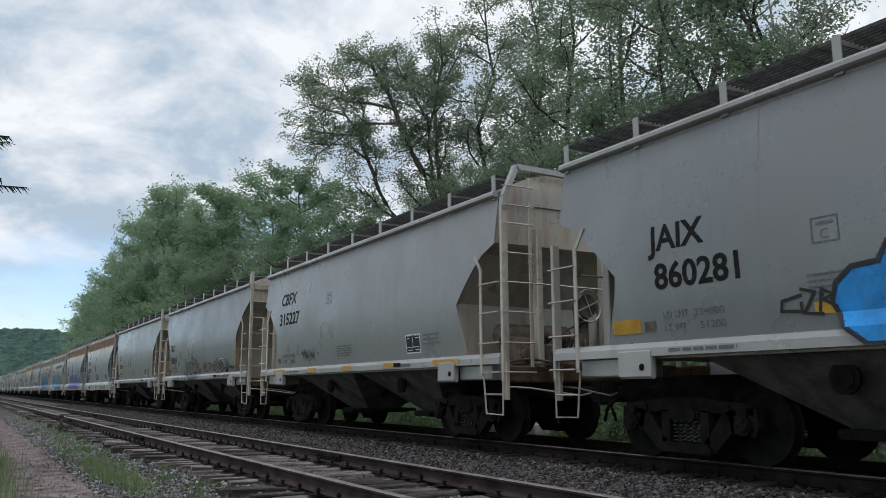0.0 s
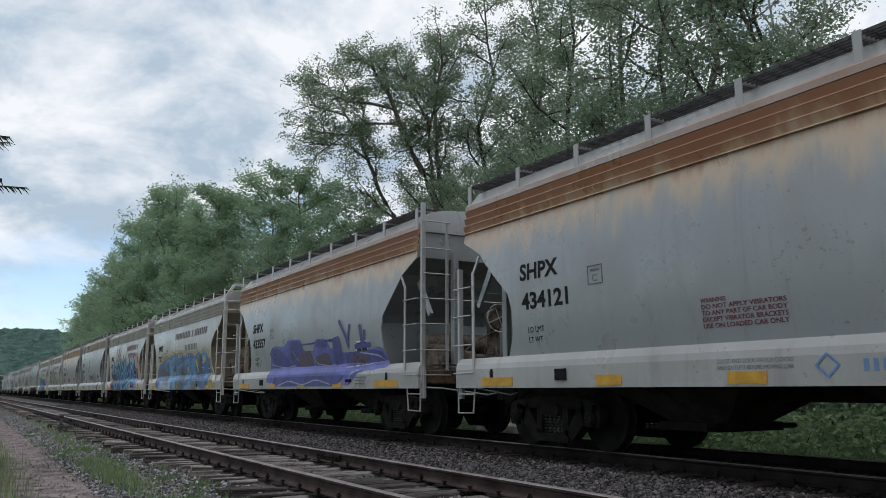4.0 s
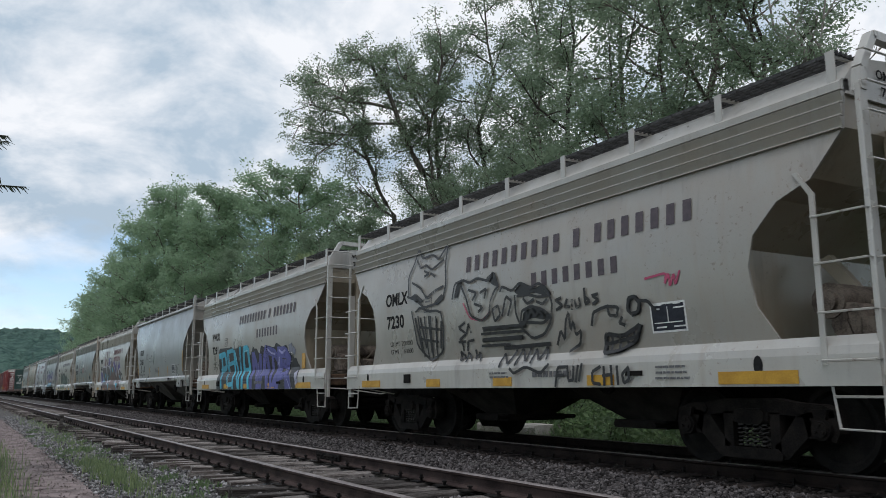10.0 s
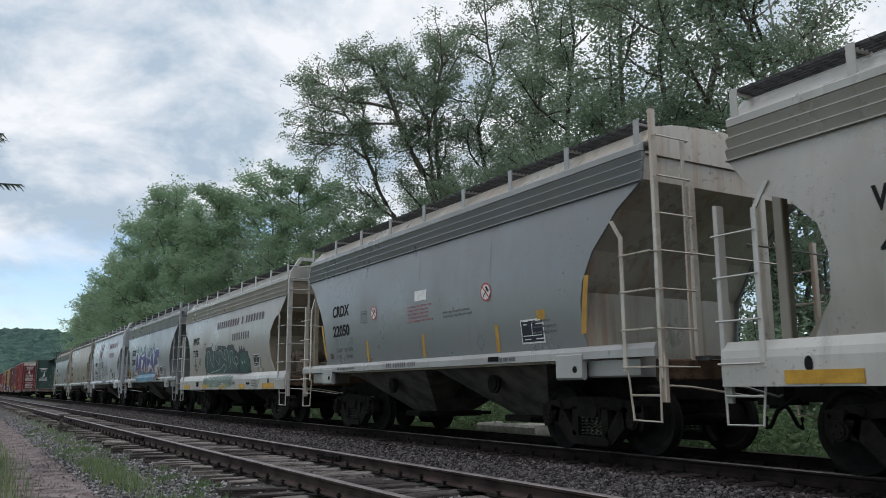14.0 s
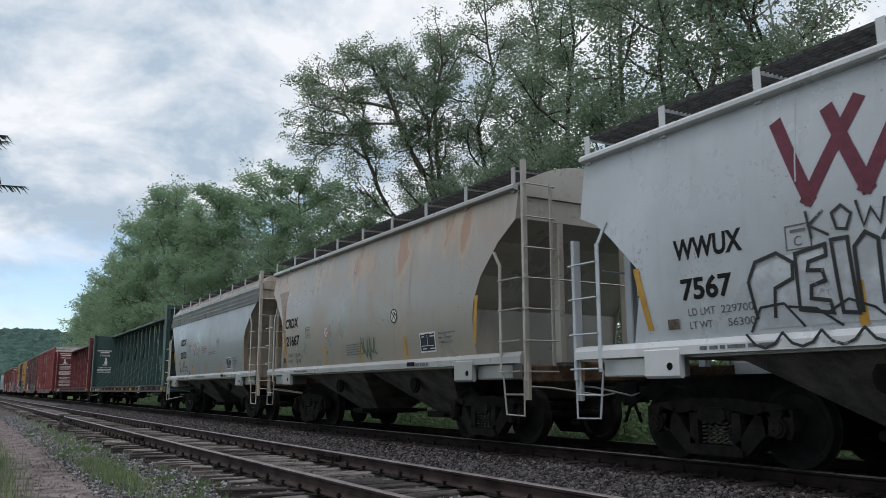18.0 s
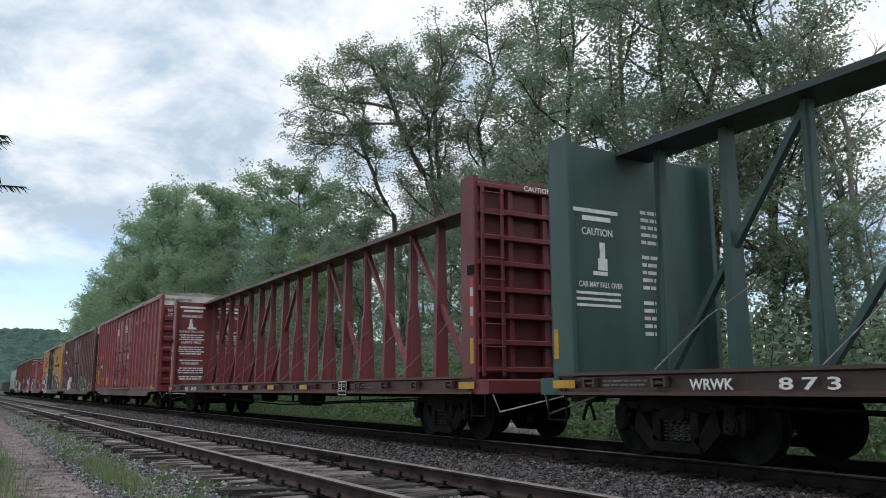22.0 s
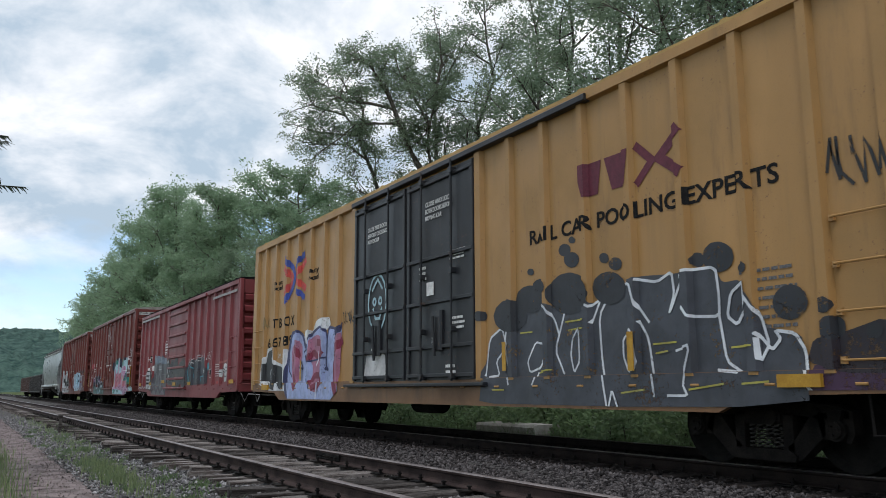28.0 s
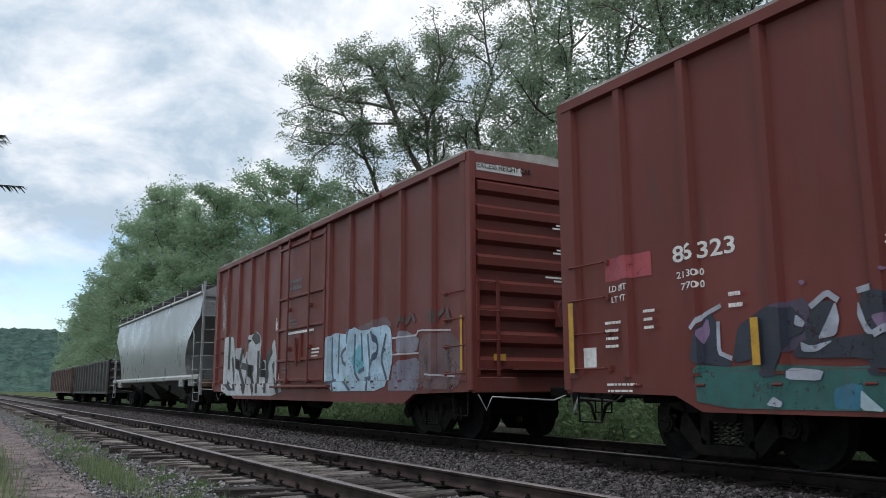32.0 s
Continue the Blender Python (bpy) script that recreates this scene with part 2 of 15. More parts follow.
def spray(r, g, b, mist=False):
    """Sprayed paint: uneven strength, faded patches, worn through in specks; mist covers only in fine droplets."""
    key = (r, g, b, mist)
    if key not in SPRAY:
        m, nt, n, k, bs = nodes_of("spray_mist" if mist else "spray_paint")
        co = n.new("ShaderNodeTexCoord").outputs["Object"]
        col = (r, g, b)
        grey = sum(col) / 3
        broad = noise_node(n, k, co, 2.2, 5, 0.65)
        run = noise_node(n, k, co, 7.0, 4, 0.65, (1.0, 1.0, 0.22))
        c = blend(n, k, ramp_node(n, k, broad, 0.34, 0.68), tuple(v * 0.72 for v in col), tuple(min(0.8, v * 1.18) for v in col))
        c = blend(n, k, ramp_node(n, k, run, 0.50, 0.74, 0, 0.45), c, tuple(0.5 * v + 0.5 * grey + 0.008 for v in col))
        k.new(c, bs.inputs["Base Color"])
        wear = noise_node(n, k, co, 17.0, 8, 0.78)
        where = noise_node(n, k, co, 1.7, 4, 0.6)
        v = calc(n, k, "ADD", calc(n, k, "MULTIPLY", wear, 0.65), calc(n, k, "MULTIPLY", where, 0.45))
        if mist:
            drops = noise_node(n, k, co, 70.0, 3, 0.6)
            v = calc(n, k, "ADD", calc(n, k, "MULTIPLY", drops, 0.6), calc(n, k, "MULTIPLY", v, 0.5))
            k.new(ramp_node(n, k, v, 0.46, 0.66, 0.85, 0.1), bs.inputs["Alpha"])
        else:
            k.new(ramp_node(n, k, v, 0.60, 0.70, 1.0, 0.25), bs.inputs["Alpha"])
        bs.inputs["Roughness"].default_value = 0.5
        SPRAY[key] = m
    return SPRAY[key]


# ---------- mesh helpers ----------
class Shape:
    """Vertices and faces of one mesh, gathered from simple solids."""

    def __init__(self):
        self.v, self.f, self.m = [], [], []

    def add(self, verts, faces, mi=0):
        o = len(self.v)
        self.v.extend(verts)
        self.f.extend(tuple(i + o for i in q) for q in faces)
        self.m.extend([mi] * len(faces))
        return self

    def box(self, x0, x1, y0, y1, z0, z1, mi=0, ch=0.0):
        if ch:
            d = [x1 - x0, y1 - y0, z1 - z0]
            ax = d.index(max(d))
            c = min(ch, min(d) * 0.4)
            lo, hi = [x0, y0, z0], [x1, y1, z1]
            a, b = [i for i in range(3) if i != ax]
            pr = [(lo[a] + c, lo[b]), (hi[a] - c, lo[b]), (hi[a], lo[b] + c), (hi[a], hi[b] - c),
                  (hi[a] - c, hi[b]), (lo[a] + c, hi[b]), (lo[a], hi[b] - c), (lo[a], lo[b] + c)]
            return self.prism(ax, pr, lo[ax], hi[ax], mi)
        v = [(x, y, z) for x in (x0, x1) for y in (y0, y1) for z in (z0, z1)]
        return self.add(v, [(0, 1, 3, 2), (4, 6, 7, 5), (0, 4, 5, 1), (2, 3, 7, 6), (0, 2, 6, 4), (1, 5, 7, 3)], mi)

    def prism(self, ax, pr, a0, a1, mi=0):
        """A polygon in the two axes other than ax, drawn out along ax."""
        n = len(pr)
        put = [(lambda p, t: (t, p[0], p[1])), (lambda p, t: (p[0], t, p[1])), (lambda p, t: (p[0], p[1], t))][ax]
        v = [put(p, a0) for p in pr] + [put(p, a1) for p in pr]
        f = [tuple(range(n)), tuple(range(2 * n - 1, n - 1, -1))]
        f += [(i, i + n, (i + 1) % n + n, (i + 1) % n) for i in range(n)]
        return self.add(v, f, mi)

    def tube(self, pts, r, n=6, mi=0, r2=None):
        pts = [Vector(p) for p in pts]
        rings, m = [], len(pts)
        for i, p in enumerate(pts):
            d = (pts[min(i + 1, m - 1)] - pts[max(i - 1, 0)]).normalized()
            u = d.orthogonal().normalized() if abs(d.z) < 0.9 else d.cross(Vector((0, 1, 0))).normalized()
            w = d.cross(u)
            rr = r if r2 is None else r + (r2 - r) * i / (m - 1)
            rings.append([tuple(p + (u * math.cos(2 * math.pi * j / n) + w * math.sin(2 * math.pi * j / n)) * rr) for j in range(n)])
        v = [q for g in rings for q in g]
        f = [(i * n + j, i * n + (j + 1) % n, (i + 1) * n + (j + 1) % n, (i + 1) * n + j) for i in range(m - 1) for j in range(n)]
        f += [tuple(range(n - 1, -1, -1)), tuple(range((m - 1) * n, m * n))]
        return self.add(v, f, mi)

    def disc(self, c, ax, r, h, n=20, mi=0):
        """A short round drum whose middle is c, along axis 0, 1 or 2."""
        e = [0, 0, 0]
        e[ax] = h / 2
        a, b = Vector(c) - Vector(e), Vector(c) + Vector(e)
        return self.tube([a, b], r, n, mi)

    def loft(self, rings, mi=0, caps=True):
        n, m = len(rings[0]), len(rings)
        v = [p for g in rings for p in g]
        f = [(i * n + j, i * n + (j + 1) % n, (i + 1) * n + (j + 1) % n, (i + 1) * n + j) for i in range(m - 1) for j in range(n)]
        if caps:
            f += [tuple(range(n - 1, -1, -1)), tuple(range((m - 1) * n, m * n))]
        return self.add(v, f, mi)

    def mesh(self, name, mats, smooth=0):
        me = bpy.data.meshes.new(name)
        me.from_pydata(self.v, [], self.f)
        for x in mats if isinstance(mats, (list, tuple)) else [mats]:
            me.materials.append(x)
        me.polygons.foreach_set("material_index", self.m)
        bm = bmesh.new()
        bm.from_mesh(me)
        bmesh.ops.recalc_face_normals(bm, faces=bm.faces)
        if smooth:
            for e in bm.edges:
                e.smooth = e.is_manifold and e.calc_face_angle(3.2) < radians(smooth)
            for p in bm.faces:
                p.smooth = True
        bm.to_mesh(me)
        bm.free()
        return me


def part(name, me, parent=None, label="", at=None):
    """One mesh object, under a thing or a part where a parent is given."""
    ob = new(name, me)
    if parent:
        ob.parent = parent
    if at is not None:
        ob.matrix_basis = at
    if label:
        ob["label"] = label
    return ob


def cloud_mesh(name, verts, faces, mat, mi=None):
    me = bpy.data.meshes.new(name)
    verts, faces = np.asarray(verts, dtype=np.float32), np.asarray(faces, dtype=np.int32)
    k = faces.shape[1]
    me.vertices.add(len(verts))
    me.vertices.foreach_set("co", verts.ravel())
    me.loops.add(faces.size)
    me.loops.foreach_set("vertex_index", faces.ravel())
    me.polygons.add(len(faces))
    me.polygons.foreach_set("loop_start", np.arange(0, faces.size, k, dtype=np.int32))
    for x in mat if isinstance(mat, (list, tuple)) else [mat]:
        me.materials.append(x)
    if mi is not None:
        me.polygons.foreach_set("material_index", np.asarray(mi, dtype=np.int32))
    me.update(calc_edges=True)
    return me
# ---------- ground and tracks ----------
def siding_x(y):
    """The siding's centre line: it leans very slightly towards the path far off."""
    return 4.07 - 0.0085 * (y - 8)


def build_ground():
    rng = np.random.RandomState(3)
    # one sheet: path side, ballast bed, main line's bank, verge and the land behind
    xs = [-900, -200, -60, -20, -8, -4, -2, -0.9, 0.2, 1.0, 1.6, 2.1, 2.6, 3.2, 4.0, 4.8, 5.6, 6.4, 7.0, 7.4, 8.0, 8.75, 9.5, 10.1, 10.7, 11.4, 12.5, 14, 16, 20, 26, 40, 90, 250, 900]

    def height(x, y):
        pts = [(-900, -0.5), (-20, -0.42), (-2, -0.34), (0.6, -0.36), (1.6, -0.38), (2.3, -0.36), (2.9, -0.30), (5.2, -0.29), (6.0, -0.26), (6.6, -0.26), (7.3, -0.19),
               (10.2, -0.19), (11.0, -0.34), (12.5, -0.52), (16, -0.55), (26, -0.2), (900, 0.5)]
        return float(np.interp(x, [p[0] for p in pts], [p[1] for p in pts]))

    ys = [-300, -60, -20] + [round(-8 + 1.5 * i, 2) for i in range(60)] + [90, 100, 120, 150, 190, 260, 400, 900, 2500]
    v, f, mi = [], [], []
    for y in ys:
        for x in xs:
            bend = 0.28 * noise.noise((x * 3.1, y * 0.45, 4)) + 0.10 * noise.noise((x, y * 1.7, 8)) if x in (-2, 1.6, 7.0, 11.4) else 0
            v.append((x + bend, y, height(x, y) + (0.02 * noise.noise((x * 0.9, y * 0.7, 0)) if -8 < x < 20 else 0)))
    n = len(xs)
    for j in range(len(ys) - 1):
        for i in range(n - 1):
            xm = (xs[i] + xs[i + 1]) / 2
            f.append((j * n + i, j * n + i + 1, (j + 1) * n + i + 1, (j + 1) * n + i))
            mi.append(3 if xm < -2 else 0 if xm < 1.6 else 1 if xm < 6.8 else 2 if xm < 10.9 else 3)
    me = bpy.data.meshes.new("ground")
    me.from_pydata(v, [], f)
    for m in (PATH, SOIL, SOIL_DARK, EARTH):
        me.materials.append(m)
    me.polygons.foreach_set("material_index", mi)
    me.polygons.foreach_set("use_smooth", [True] * len(f))
    g = new("ground", me)
    tagged(g, "gravel path, grey ballast bed and grassy verge beside the railway", "ground", kind="structure")


def rail_profile():
    return [(-0.070, 0), (0.070, 0), (0.070, 0.012), (0.016, 0.032), (0.009, 0.05), (0.009, 0.115), (0.034, 0.128), (0.036, 0.150), (0.028, 0.160),
            (-0.028, 0.160), (-0.036, 0.150), (-0.034, 0.128), (-0.009, 0.115), (-0.009, 0.05), (-0.016, 0.032), (-0.070, 0.012)]


def build_rail(name, line, ztop, y0, y1, label, head, web, length=11.9):
    """One rail: an empty thing whose lengths butt end to end, the far rest in one long piece."""
    pr = rail_profile()
    n = len(pr)
    root = new(name)
    cuts = [y0] + [c for c in (y0 + length * i for i in range(1, 9)) if c < y1] + [y1]
    for a, b in zip(cuts, cuts[1:]):
        s = Shape()
        k = 2 if b - a < 20 else 6
        ys = [a + 0.003 + (b - a - 0.006) * i / k for i in range(k + 1)]
        rings = [[(line(y) + p, y, ztop - 0.16 + q) for p, q in pr] for y in ys]
        for r in range(k):
            for i in range(n):
                s.add([rings[r][i], rings[r][(i + 1) % n], rings[r + 1][(i + 1) % n], rings[r + 1][i]], [(0, 1, 2, 3)], 1 if i in (7, 8, 9) else 0)
        s.add(rings[0], [tuple(range(n))], 0)
        s.add(rings[-1], [tuple(range(n))], 0)
        part("rail_length", s.mesh("rail_length", [web, head], 0), root)
    return tagged(root, label, "rail", "rails")


def build_tracks():
    rng = random.Random(5)
    for side, nm in ((-0.7525, "near"), (0.7525, "far")):
        build_rail("rail", lambda y: siding_x(y) + side, -0.02, -14, 330, "rusty brown siding rail with a dull worn head", RAIL_RUST_TOP, RAIL_RUST)
        build_rail("rail", lambda y: TRACK + side, 0.0 if side < 0 else 0.02, -40, 800, "dark main line rail with a polished head", RAIL_TOP, RAIL_DARK)
    # joint bars on the siding
    bar = Shape()
    bar.box(-0.035, -0.012, -0.45, 0.45, -0.15, -0.055, 0, 0.01)
    for i in range(6):
        bar.tube([(-0.065, -0.36 + 0.144 * i, -0.10), (-0.03, -0.36 + 0.144 * i, -0.10)], 0.017, 6)
    me = bar.mesh("joint_bar", STEEL_BLACKISH)
    for y, side in ((11.6, 0.7525), (6.2, -0.7525), (23.5, 0.7525), (18.1, -0.7525), (35.4, 0.7525), (30.0, -0.7525)):
        tagged(part("joint_bar", me, None, "", pose(siding_x(y) + side - 0.0, y, 0.0)), "rusty bolted joint bar on the siding rail", "joint bar", "joint bars")
    # sleepers of the siding: some sunk, some split, light grey on top
    base = []
    for q in range(4):
        s = Shape()
        L, w = 1.24 + 0.06 * q, 0.084 + 0.012 * (q % 2)
        s.box(-L, L, -w, w, -0.36, -0.185 - 0.006 * q, 0, 0.016)
        base.append(s.mesh("sleeper", TIE_WOOD))
    tie_group = "sleepers of the siding"
    y = -12.0
    i = 0
    while y < 118:
        ob = part("sleeper", base[i % 4], None, "", pose(siding_x(y) + rng.uniform(-0.10, 0.10), y, rng.uniform(-0.035, 0.008), rng.uniform(-3, 3), rng.uniform(-0.7, 0.7), rng.uniform(-3.2, 3.2)))
        tagged(ob, "weathered grey wooden sleeper lying in ballast", "sleeper", tie_group)
        y += 0.46 + rng.uniform(-0.05, 0.05)
        i += 1
    s = Shape()
    y = -8.0
    while y < 150:
        x = TRACK + rng.uniform(-0.08, 0.05)
        s.box(x - 1.33 - rng.uniform(0, 0.08), x + 1.33, y - 0.115, y + 0.115, -0.36, -0.165 + rng.uniform(-0.01, 0.01), 0, 0.018)
        y += 0.53 + rng.uniform(-0.03, 0.03)
    tagged(part("main_line_sleepers", s.mesh("main_line_sleepers", TIE_DARK)), "wooden sleepers under the main line, darkened in colour for the train's shade", "sleepers", kind="stuff")
    # spikes and tie plates, too small to count
    s = Shape()
    y = 2.0
    for line, z in ((siding_x, -0.02), (lambda q: TRACK, 0.0)):
        for j in range(106):
            y = -12.0 + 0.53 * j
            for side in (-0.7525, 0.7525):
                x = line(y) + side
                s.box(x - 0.17, x + 0.17, y - 0.09, y + 0.09, z - 0.172, z - 0.158)
                for d in (-0.095, 0.095):
                    s.box(x + d - 0.012, x + d + 0.012, y - 0.07, y - 0.045, z - 0.16, z - 0.11 + rng.uniform(0, 0.03))
                    s.box(x + d - 0.022, x + d + 0.022, y - 0.08, y - 0.035, z - 0.125, z - 0.11)
    tagged(part("rail_fastenings", s.mesh("rail_fastenings", STEEL_BLACKISH)), "rusty tie plates and spikes along the rails", "fastenings", kind="stuff")


def stones(name, mat, count, place, size, label, seed):
    """Many small angular stones as one mesh."""
    rng = np.random.RandomState(seed)
    base = np.array([(1, 0, 0), (-1, 0, 0), (0, 1, 0), (0, -1, 0), (0, 0, 1), (0, 0, -1)], dtype=float)
    tri = np.array([(0, 2, 4), (2, 1, 4), (1, 3, 4), (3, 0, 4), (2, 0, 5), (1, 2, 5), (3, 1, 5), (0, 3, 5)])
    pos, scale = place(rng, count)
    n = len(pos)
    jit = base[None] * rng.uniform(0.6, 1.3, (n, 6, 1)) + rng.uniform(-0.25, 0.25, (n, 6, 3))
    a = rng.uniform(0, 6.283, n)
    b = rng.uniform(-0.9, 0.9, n)
    ca, sa, cb, sb = np.cos(a), np.sin(a), np.cos(b), np.sin(b)
    R = np.zeros((n, 3, 3))
    R[:, 0, 0], R[:, 0, 1], R[:, 1, 0], R[:, 1, 1], R[:, 2, 2] = ca, -sa, sa, ca, 1
    T = np.zeros((n, 3, 3))
    T[:, 0, 0], T[:, 1, 1], T[:, 1, 2], T[:, 2, 1], T[:, 2, 2] = 1, cb, -sb, sb, cb
    jit = np.einsum("nij,njk,nvk->nvi", R, T, jit)
    jit *= (size * scale * rng.uniform(0.5, 1.35, n))[:, None, None] * np.array([1, 1, 0.75])
    v = (jit + pos[:, None]).reshape(-1, 3)
    f = (tri[None] + (np.arange(n) * 6)[:, None, None]).reshape(-1, 3)
    tagged(part(name, cloud_mesh(name, v, f, mat)), label, name.split("_")[-1], kind="stuff")


def build_stones():
    def between(x0, x1, y0, y1, z, power=1.8, path=False):
        def place(rng, n):
            y = y0 + (y1 - y0) * rng.uniform(0, 1, n) ** power
            x = x0 + (x1 - x0) * rng.uniform(0, 1, n)
            zz = np.interp(x, [1.4, 2.3, 2.9, 5.3, 6.0, 6.6, 7.3, 10.2, 11.0, 12.0], [-0.38, -0.35, -0.265, -0.255, -0.25, -0.25, -0.19, -0.19, -0.34, -0.45]) + z
            return np.stack([x, y, zz + rng.uniform(-0.01, 0.015, n)], 1), np.ones(n)
        return place
    stones("ballast_stones", STONE_BED, 34000, between(5.2, 7.45, 4, 70, 0.0), 0.034, "loose grey crushed stone between the tracks", 11)
    stones("ballast_stones", STONE, 30000, between(1.5, 3.4, 3, 45, 0.0), 0.030, "loose grey crushed stone beside the siding", 12)
    stones("ballast_stones", STONE_MID, 24000, between(3.0, 5.3, 3.5, 60, 0.0), 0.030, "grey crushed stone between the siding sleepers", 13)
    # this strip's stone colour holds the shade under the cars
    stones("ballast_stones", STONE_DARK, 20000, between(7.2, 11.0, -8, 70, 0.01, 1.5), 0.034, "crushed stone under the main line, darkened in colour for the train's shade", 14)

    stones("ballast_stones", STONE, 7000, between(1.5, 5.3, -12, 4, 0.0, 1.0), 0.030, "loose grey crushed stone along the siding", 16)
    stones("ballast_stones", STONE_BED, 6000, between(5.2, 7.45, -12, 5, 0.0, 1.0), 0.034, "brownish crushed stone between the tracks", 17)

    def path(rng, n):
        y = -6 + 49 * rng.uniform(0, 1, n) ** 1.5
        x = rng.uniform(-1.7, 1.8, n)
        return np.stack([x, y, -0.36 + rng.uniform(-0.008, 0.01, n)], 1), np.ones(n)
    stones("path_gravel", PATH, 16000, path, 0.013, "small brown gravel on the path", 15)


# ---------- plants ----------
def leaf_cloud(rng, centres, spread, per, size, mats_n=1, flat=0.5):
    """Leaves as small kinked diamonds round the given twig ends."""
    c = np.repeat(np.asarray(centres), per, 0)
    n = len(c)
    c = c + np.clip(rng.normal(0, 1, (n, 3)), -1.7, 1.7) * np.asarray(spread)
    d = rng.normal(0, 1, (n, 3))
    d[:, 2] = d[:, 2] * flat - 0.25
    d /= np.linalg.norm(d, axis=1)[:, None]
    u = np.cross(d, rng.normal(0, 1, (n, 3)))
    u /= np.linalg.norm(u, axis=1)[:, None]
    s = (size * rng.uniform(0.55, 1.35, n))[:, None]
    a, b = c - d * s, c + d * s
    m = c + np.cross(d, u) * s * 0.18
    l, r = m + u * s * 0.46, m - u * s * 0.46
    v = np.stack([a, l, b, r], 1).reshape(-1, 3)
    f = (np.array([[0, 1, 2, 3]])[None] + (np.arange(n) * 4)[:, None, None]).reshape(-1, 4)
    return v, f


def grow(rng, height, lean, spread, first, limbs, curl=0.5, trunk_r=0.16, twig=0.55, up=0.55, forks=3):
    """Trunk, limbs and twigs of a tree: tubes, and the places of the leaves."""
    wood = Shape()
    tips = []
    n = 9
    pts = []
    p = Vector((0, 0, -0.4))
    bend = Vector((lean[0], lean[1], 0))
    for i in range(n + 1):
        f = i / n
        w = Vector((rng.uniform(-1, 1), rng.uniform(-1, 1), 0)) * 0.03 * height * (f if i else 0)
        pts.append(p + Vector((0, 0, height * 0.93 * f)) + bend * f ** 1.4 * height + w)
    wood.tube(pts, trunk_r, 7, 0, trunk_r * 0.16)
    for i in range(limbs):
        f = first + (0.97 - first) * (i + rng.uniform(0, 0.8)) / limbs
        q = f * n
        j = min(int(q), n - 1)
        start = pts[j].lerp(pts[j + 1], q - j)
        ang = i * 2.4 + rng.uniform(-0.5, 0.5)
        L = spread * (1.08 - 0.62 * ((f - first) / (1 - first)) ** 1.5) * rng.uniform(0.7, 1.15)
        d = Vector((math.cos(ang), math.sin(ang), up * rng.uniform(0.5, 1.4)))
        path = [start]
        for g in range(5):
            d = d + Vector((rng.uniform(-1, 1), rng.uniform(-1, 1), rng.uniform(-0.5, 0.9))) * curl * 0.45
            d.normalize()
            path.append(path[-1] + d * L / 5)
        r = trunk_r * (0.55 - 0.35 * f)
        wood.tube(path, r, 5, 0, r * 0.25)
        for k in range(forks * 3):
            g = 1 + rng.random() * 3.99
            a = path[int(g)].lerp(path[int(g) + 1], g - int(g))
            e = d * 0.5 + Vector((rng.uniform(-1, 1), rng.uniform(-1, 1), rng.uniform(-0.5, 0.9)))
            e.normalize()
            ln = L * rng.uniform(0.18, 0.42)
            b = a + e * ln * 0.55 + Vector((0, 0, rng.uniform(-0.05, 0.1)))
            c = b + (e + Vector((rng.uniform(-1, 1), rng.uniform(-1, 1), rng.uniform(-0.8, 0.5))) * 0.6).normalized() * ln * 0.5
            wood.tube([a, b, c], r * 0.26, 3, 0, r * 0.08)
            tips += [tuple(b), tuple(c), tuple(b.lerp(c, 0.5)), tuple(c + (c - b) * 0.4)]
        tips.append(tuple(path[-1]))
    return wood, tips


def tree(name, rng, place, height, lean=(0, 0), spread=3.5, first=0.3, limbs=14, per=26, size=0.11, clump=0.34, leaf=None, bark=None, label="", group="", drop=0.0, **kw):
    root = new(name)
    root.matrix_basis = pose(*place)
    wood, tips = grow(rng, height, lean, spread, first, limbs, **kw)
    part("trunk", wood.mesh("trunk", bark or BARK, 60), root)
    npr = np.random.RandomState(rng.randrange(10 ** 6))
    tips = [t for t in tips if rng.random() >= drop]
    if per and tips:
        v, f = leaf_cloud(npr, tips, (clump, clump, clump * 0.7), per, size)
        part("crown", cloud_mesh("crown", v, f, leaf or LEAF_A), root)
    tagged(root, label, "tree", group)
    return root


